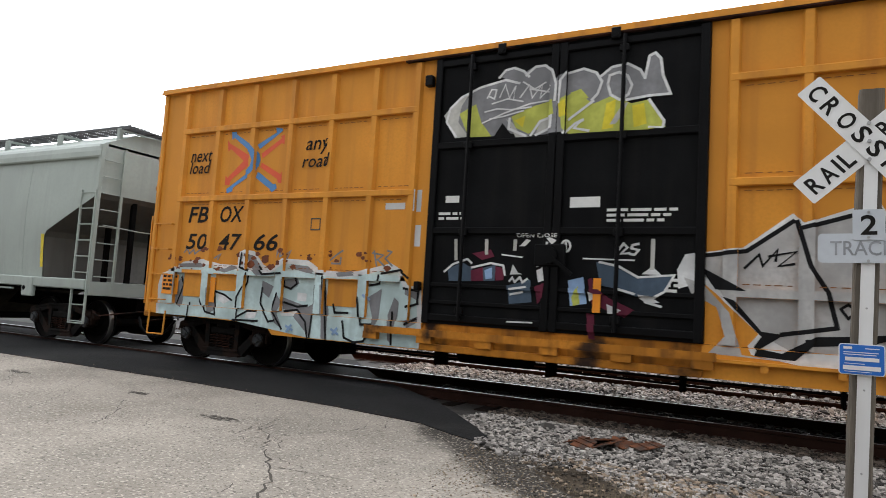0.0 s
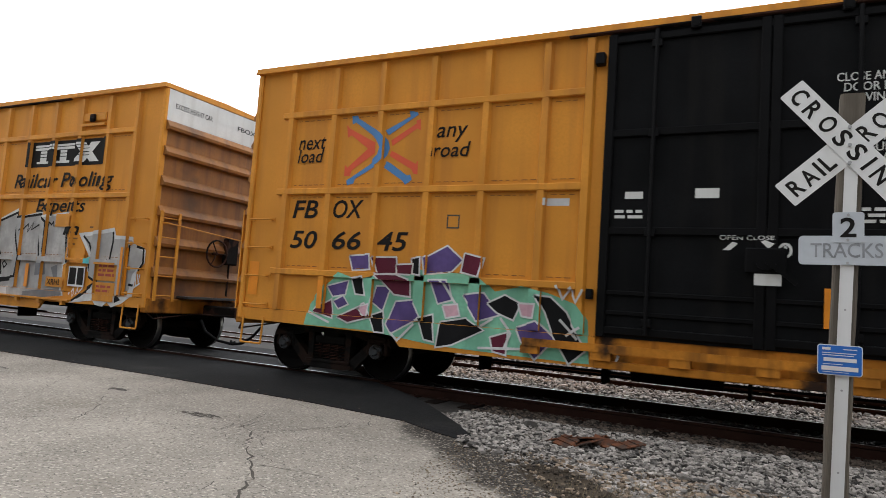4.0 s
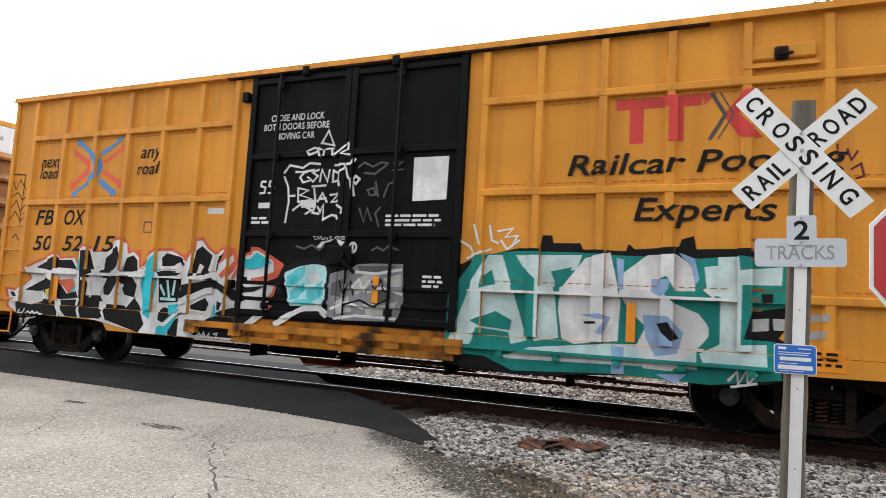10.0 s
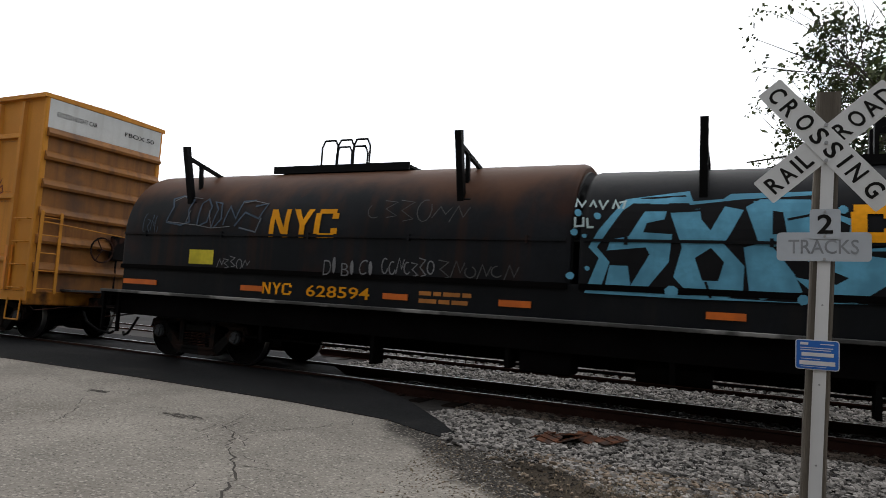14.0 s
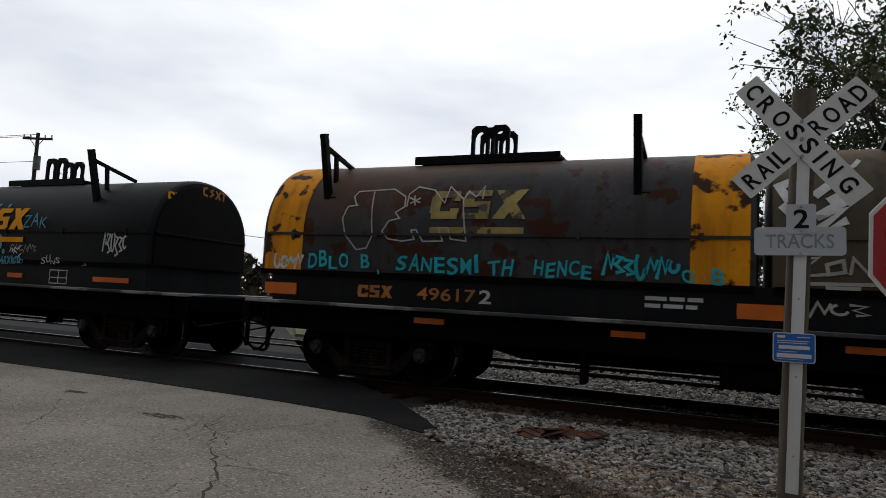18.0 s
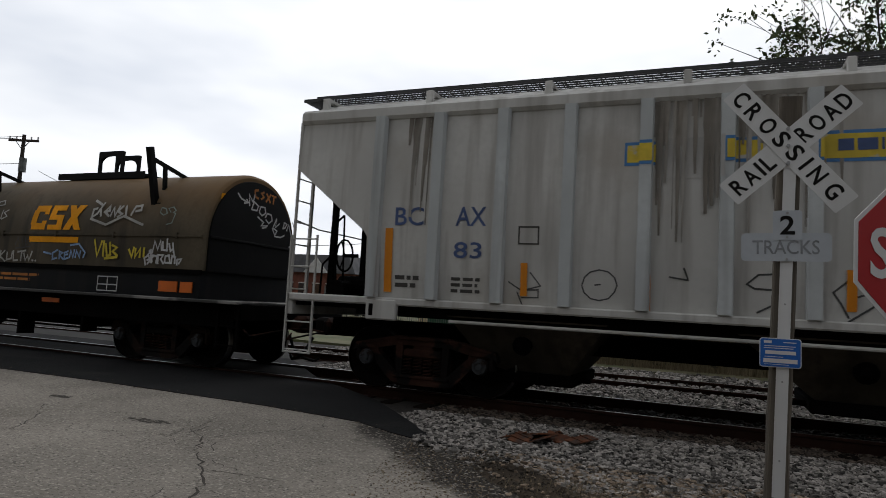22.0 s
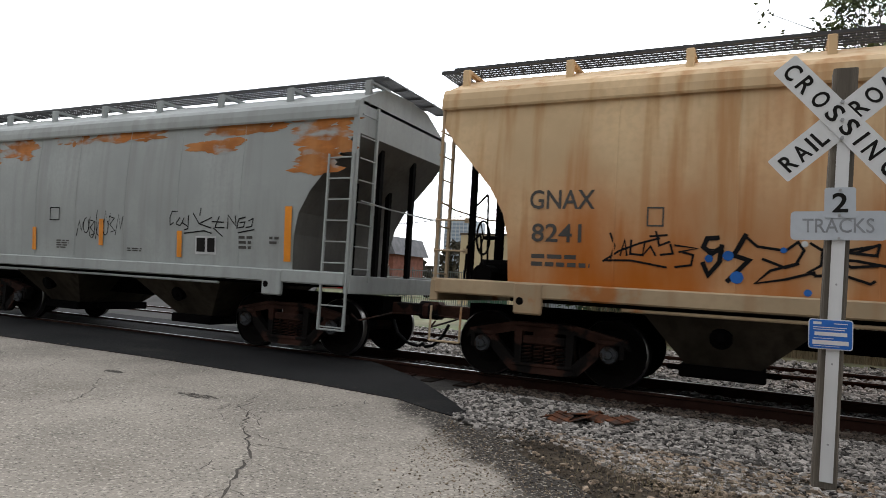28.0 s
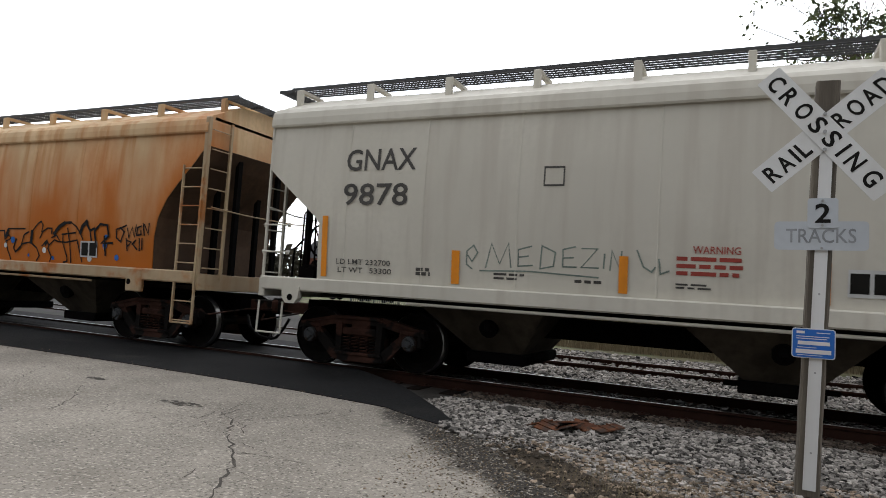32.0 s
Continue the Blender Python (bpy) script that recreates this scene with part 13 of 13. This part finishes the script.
for u0, u1, n in ((1.85, 2.35, 12), (5.1, 6.9, 60), (7.0, 7.2, 5)):
    runs = []
    for _ in range(n):
        u, w = rs.uniform(u0, u1), rs.uniform(0.01, 0.055)
        z, cut_off = 3.96, 3.96 - rs.uniform(0.25, 1.9)
        sides = []
        while z > cut_off:
            k = 0.35 + 0.65 * (z - cut_off) / (3.96 - cut_off)
            sides.append((u - w * k * rs.uniform(0.6, 1.2), u + w * k * rs.uniform(0.6, 1.2), z))
            z -= rs.uniform(0.12, 0.3)
        for (a, b, z0), (c, d, z1) in zip(sides, sides[1:]):
            runs.append([(a, z0), (c, z1), (d, z1), (b, z0)])
    on_hop(*F, runs, M_SMEAR, 0, "dark run stains below the hatches", "run_stains")
on_hop(*F, [rect(1.33, 1.46, 1.33, 2.22), rect(1.58, 1.70, 1.42, 2.32), rect(3.19, 3.31, 1.33, 1.78), rect(3.58, 3.67, 1.45, 1.88), rect(5.06, 5.20, 1.33, 1.78), rect(7.24, 7.34, 1.45, 1.90), rect(8.02, 8.14, 1.35, 1.80), rect(9.55, 9.68, 1.36, 2.28), rect(9.78, 9.92, 1.34, 2.2)], M_ORANGE, 5, "orange reflector strip", "reflector")
on_hop(*F, [rect(8.36, 8.74, 1.55, 1.84)], M_INK, 2, "black and white placard", "placard")
on_hop(*F, [rect(8.40, 8.54, 1.60, 1.80), rect(8.58, 8.70, 1.64, 1.76)] + bars(9.3, 9.7, 1.45, 1.55, 2, 67), M_WHITE, 3, "white stencils", "placard")
on_hop(*F, [rect(3.53, 3.81, 2.34, 2.36), rect(3.53, 3.81, 2.12, 2.14), rect(3.53, 3.55, 2.12, 2.36), rect(3.79, 3.81, 2.12, 2.36)] + bars(1.75, 2.15, 1.45, 1.66, 2, 71) + bars(2.6, 3.05, 1.42, 1.66, 3, 73) + bars(8.1, 8.95, 2.05, 2.32, 3, 75), M_FADED_INK, 0, "small stencils")
mural = Mural(car_f, "thin dark marker scrawls", "hop")
mural.line("dimgrey", 0.018, [(-0.74, 1.64), (-0.77, 1.55), (-0.84, 1.47), (-0.95, 1.44), (-1.06, 1.46), (-1.14, 1.53), (-1.17, 1.62), (-1.14, 1.72), (-1.07, 1.79), (-0.96, 1.82), (-0.85, 1.80), (-0.77, 1.73), (-0.74, 1.64)])
mural.line("dimgrey", 0.018, [(-1.01, 1.63), (-0.94, 1.64)])
mural.line("dimgrey", 0.018, [(-2.13, 1.63), (-1.95, 1.52), (-1.70, 1.59), (-1.84, 1.76)])
mural.line("dimgrey", 0.018, [(-2.01, 1.50), (-1.93, 1.32)])
mural.line("dimgrey", 0.018, [(-1.95, 1.43), (-1.73, 1.44), (-1.73, 1.54), (-1.92, 1.53)])
mural.line("dimgrey", 0.022, [(0.98, 1.83), (0.83, 1.82), (0.71, 1.71), (0.79, 1.66), (1.03, 1.65), (1.13, 1.58), (0.98, 1.48), (0.82, 1.39)])
mural.line("dimgrey", 0.022, [(1.94, 1.88), (1.71, 1.78), (1.57, 1.65), (1.65, 1.52), (1.72, 1.38)])
mural.line("dimgrey", 0.022, [(1.72, 1.34), (1.96, 1.52), (2.20, 1.59)])
mural.line("dimgrey", 0.022, [(1.80, 1.61), (1.98, 1.68), (2.20, 1.69)])
mural.line("dimgrey", 0.022, [(4.15, 1.93), (4.28, 2.03)])
mural.line("dimgrey", 0.022, [(0.03, 1.87), (0.08, 1.73), (-0.13, 1.76)])
mural.line("dimgrey", 0.022, [(3.46, 2.30), (3.76, 2.32)])

on_hop(*GG, text("GNAX", 1.20, 2.08, 2.31, 2.58, 0, 0.012) + text("7256", 1.24, 1.98, 1.90, 2.14, 0, 0.012), M_FADED_INK, 0, "grey-black reporting mark and number")
on_hop(*GG, [rect(1.02, 1.14, 1.46, 2.36), rect(3.60, 3.72, 1.46, 1.92), rect(5.62, 5.74, 1.60, 2.10), rect(7.68, 7.80, 1.45, 1.91), rect(10.06, 10.20, 1.46, 2.34)], M_ORANGE, 5, "orange reflector strip", "reflector")
on_hop(*GG, [rect(8.12, 8.60, 1.52, 1.83)], M_GREYWHITE, 2, "white framed placard", "placard")
on_hop(*GG, [rect(8.15, 8.35, 1.56, 1.80), rect(8.40, 8.57, 1.56, 1.80)] + [rect(4.13, 4.43, 2.30, 2.32), rect(4.13, 4.43, 2.06, 2.08), rect(4.13, 4.15, 2.06, 2.32), rect(4.41, 4.43, 2.06, 2.32)], M_INK, 3, "black fields and frame", "placard")
on_hop(*GG, bars(1.2, 1.45, 1.50, 1.66, 2, 81) + bars(1.9, 2.2, 1.5, 1.66, 2, 83) + bars(4.35, 4.75, 1.5, 1.68, 4, 85) + bars(6.4, 6.8, 1.5, 1.58, 2, 87) + bars(9.1, 9.4, 1.6, 1.85, 3, 89) + bars(9.75, 9.95, 1.7, 1.85, 2, 91), M_FADED_INK, 0, "small stencils")
tags(car_g, "hop", 5.65, [("black", 4.95, 6.25, 1.72, 2.2, 7, 0.018), ("black", 5.3, 5.9, 1.6, 2.4, 3, 0.015)], 160)
mural = Mural(car_g, "black scrawled tag on the grey side", "hop")
mural.line("black", 0.022, [(2.01, 2.25), (1.88, 2.25), (1.83, 2.14), (1.84, 2.01), (1.92, 2.05)])
mural.line("black", 0.022, [(2.07, 2.14), (1.98, 2.03), (2.09, 2.00), (2.18, 2.14), (2.14, 2.05), (2.27, 1.99)])
mural.line("black", 0.022, [(2.28, 2.18), (2.28, 1.95), (2.19, 1.93)])
mural.line("black", 0.022, [(2.39, 2.22), (2.54, 2.04), (2.83, 2.15)])
mural.line("black", 0.022, [(2.54, 2.04), (2.82, 1.97)])
mural.line("black", 0.022, [(2.57, 2.31), (2.55, 2.18)])
mural.line("black", 0.022, [(2.84, 2.08), (3.10, 2.07)])
mural.line("black", 0.022, [(3.00, 2.17), (2.91, 1.98), (3.12, 1.98)])
mural.line("black", 0.022, [(2.88, 1.97), (3.09, 1.83)])
mural.line("black", 0.022, [(3.19, 1.96), (3.20, 2.19), (3.38, 2.01), (3.36, 2.18)])
mural.line("black", 0.022, [(3.58, 2.16), (3.44, 2.13), (3.40, 1.98), (3.55, 2.00), (3.57, 2.08), (3.46, 2.07)])
mural.line("black", 0.022, [(3.65, 2.10), (3.75, 2.14), (3.72, 2.01), (3.60, 1.99)])
mural.line("black", 0.022, [(2.19, 1.87), (2.66, 1.92), (2.84, 1.88)])
mural.line("black", 0.022, [(3.43, 1.90), (3.78, 1.96)])


def rust_patches(car, x0, x1, zones, seed, mat):
    """Ragged patches of rust: rows of overlapping slivers, dense in the middle."""
    rnd = random.Random(seed)
    h = (x1 - x0) / 2
    for a, b, z0, z1, n in zones:
        out = []
        for _ in range(n):
            u, z = rnd.triangular(a, b), rnd.triangular(z0, z1)
            w, d = rnd.uniform(0.06, 0.32), rnd.uniform(0.015, 0.07)
            k = [(u - w, z + rnd.uniform(-d, d) * 0.4), (u - w * 0.4, z - d), (u + w * 0.5, z - d * 0.8), (u + w, z + rnd.uniform(-d, d) * 0.4), (u + w * 0.4, z + d), (u - w * 0.5, z + d * 0.9)]
            out.append([(x - h, min(3.93, q)) for x, q in k])
        me = laid(out, hop_surface, (), HOP_CZ, 0.004, 0.00003).mesh("rust_patch", mat, tidy=False)
        part("rust_patch", me, None, car, "orange rust patch")


rust_patches(car_g, 91.22, 102.52, [(0.15, 2.3, 3.0, 3.93, 130), (0.3, 1.6, 2.7, 3.4, 40), (2.35, 3.5, 3.25, 3.85, 60), (3.9, 5.2, 3.55, 3.85, 24), (5.3, 7.5, 3.55, 3.85, 60), (7.9, 10.1, 3.55, 3.92, 90), (7.8, 9.0, 3.28, 3.5, 40), (10.1, 11.2, 3.2, 3.92, 120), (10.2, 11.0, 2.8, 3.3, 50), (0.1, 11.2, 3.86, 3.93, 120)], 7, M_RUSTPATCH)
on_hop(*HH, text("GNAX", 1.36, 2.22, 2.31, 2.56, 0, 0.012) + text("8241", 1.40, 2.06, 1.88, 2.12, 0, 0.012), M_FADED_INK, 0, "faded black reporting mark and number")
on_hop(*HH, bars(1.4, 2.2, 1.52, 1.72, 2, 93) + [rect(2.86, 3.06, 2.10, 2.12), rect(2.86, 3.06, 2.32, 2.34), rect(2.86, 2.88, 2.1, 2.34), rect(3.04, 3.06, 2.1, 2.34)], M_FADED_INK, 0, "small faded stencils")
on_hop(*HH, [rect(8.22, 8.68, 1.48, 1.78)], M_GREYWHITE, 4, "white framed black placard", "placard")
on_hop(*HH, [rect(8.25, 8.43, 1.51, 1.75), rect(8.47, 8.65, 1.51, 1.75)], M_INK, 5, "", "placard")
mu = Mural(car_h, "blue and white paint dabs", "hop")
rd = random.Random(8)
for k in range(18):
    x, z, r = rd.uniform(3.2, 9.2) - 5.585, rd.uniform(1.38, 1.95), rd.uniform(0.03, 0.075)
    mu.lift = 0.012
    mu.put("cobalt" if k % 3 else "white", [[(x + r * math.cos(a), z + r * math.sin(a)) for a in [i * 0.7854 for i in range(8)]]])

on_hop(*II, text("GNAX", 1.46, 2.64, 2.98, 3.31, 0, 0.012) + text("9878", 1.45, 2.54, 2.46, 2.79, 0, 0.012), M_FADED_INK, 0, "black reporting mark and number")
on_hop(*II, text("LD LMT 232700", 1.38, 2.30, 1.58, 1.66, 0, 0.01) + text("LT WT   53300", 1.40, 2.32, 1.46, 1.54, 0, 0.01), M_FADED_INK, 0, "small black weights")
on_hop(*II, [rect(1.10, 1.20, 1.38, 2.30), rect(3.28, 3.40, 1.38, 1.84), rect(5.55, 5.66, 1.38, 1.84), rect(7.72, 7.82, 1.38, 1.84)], M_ORANGE, 5, "orange reflector strip", "reflector")
on_hop(*II, [rect(4.54, 4.82, 2.96, 2.985), rect(4.54, 4.82, 2.72, 2.745), rect(4.54, 4.56, 2.72, 2.98), rect(4.80, 4.82, 2.72, 2.98)] + bars(2.72, 2.98, 1.46, 1.58, 2, 95, 0.2) + bars(3.9, 4.35, 1.45, 1.56, 2, 97) + bars(5.0, 5.4, 1.45, 1.52, 1, 99), M_FADED_INK, 0, "small stencils")
on_hop(*II, text("WARNING", 6.40, 6.92, 1.90, 1.99, 0, 0.012) + bars(6.22, 7.05, 1.60, 1.86, 3, 101), M_DIMRED, 0, "red warning stencil")
on_hop(*II, bars(6.22, 6.7, 1.46, 1.54, 2, 103), M_FADED_INK, 0, "small stencils")
on_hop(*II, [rect(7.98, 8.40, 1.48, 1.78)], M_GREYWHITE, 2, "white placard", "placard")
on_hop(*II, [rect(8.0, 8.18, 1.52, 1.74), rect(8.22, 8.38, 1.52, 1.74)], M_INK, 3, "", "placard")
mural = Mural(car_i, "faint green-grey marker tag", "hop")
mural.line("sage", 0.02, [(-2.02, 1.60), (-2.10, 1.66), (-2.10, 1.84), (-2.00, 1.92), (-1.94, 1.82), (-2.02, 1.70), (-2.08, 1.78)])
mural.line("sage", 0.02, [(-1.82, 1.62), (-1.74, 1.95), (-1.62, 1.68), (-1.50, 1.96), (-1.46, 1.64)])
mural.line("sage", 0.02, [(-1.18, 1.93), (-1.36, 1.88), (-1.36, 1.66), (-1.16, 1.68)])
mural.line("sage", 0.02, [(-1.36, 1.78), (-1.22, 1.80)])
mural.line("sage", 0.02, [(-1.06, 1.64), (-1.04, 1.94), (-0.86, 1.86), (-0.88, 1.68), (-1.06, 1.64)])
mural.line("sage", 0.02, [(-0.60, 1.94), (-0.76, 1.90), (-0.76, 1.68), (-0.58, 1.68)])
mural.line("sage", 0.02, [(-0.76, 1.79), (-0.62, 1.80)])
mural.line("sage", 0.02, [(-0.52, 1.92), (-0.32, 1.92), (-0.52, 1.68), (-0.30, 1.68)])
mural.line("sage", 0.02, [(-0.24, 1.68), (-0.23, 1.86)])
mural.line("sage", 0.02, [(-0.16, 1.66), (-0.14, 1.90), (-0.04, 1.68), (-0.02, 1.90)])
mural.line("sage", 0.02, [(-1.90, 1.58), (-1.20, 1.60), (-0.30, 1.56)])
mural.line("sage", 0.02, [(0.16, 1.92), (0.24, 1.72), (0.34, 1.66), (0.38, 1.72)])
mural.line("sage", 0.02, [(0.42, 1.82), (0.44, 1.64), (0.54, 1.68)])
mu = Mural(car_lead, "orange reflector strip", "hop")
mu.put("gold", [rect(-14.16 + 27.2 - 7.375, -14.06 + 27.2 - 7.375, 1.55, 2.25)])


# ---------------------------------------------------------------- what moves
def motions():
    for car, x in CARS:
        walk(car, [(t, Matrix.Translation((x - s, TRACK_Y, 0))) for t, s in ROLLED])
    ts = np.array([t for t, _ in ROLLED])
    ss = np.array([s for _, s in ROLLED])
    steps = [round(0.1333333 * i * 30) / 30 for i in range(240)] + [32.0]
    turn = [-math.degrees(np.interp(t, ts, ss) / 0.4572) for t in steps]
    for w, x in WHEELS:
        walk(w, [(t, pose(x, 0, 0.4572, 0, a, 0)) for t, a in zip(steps, turn)])


motions()
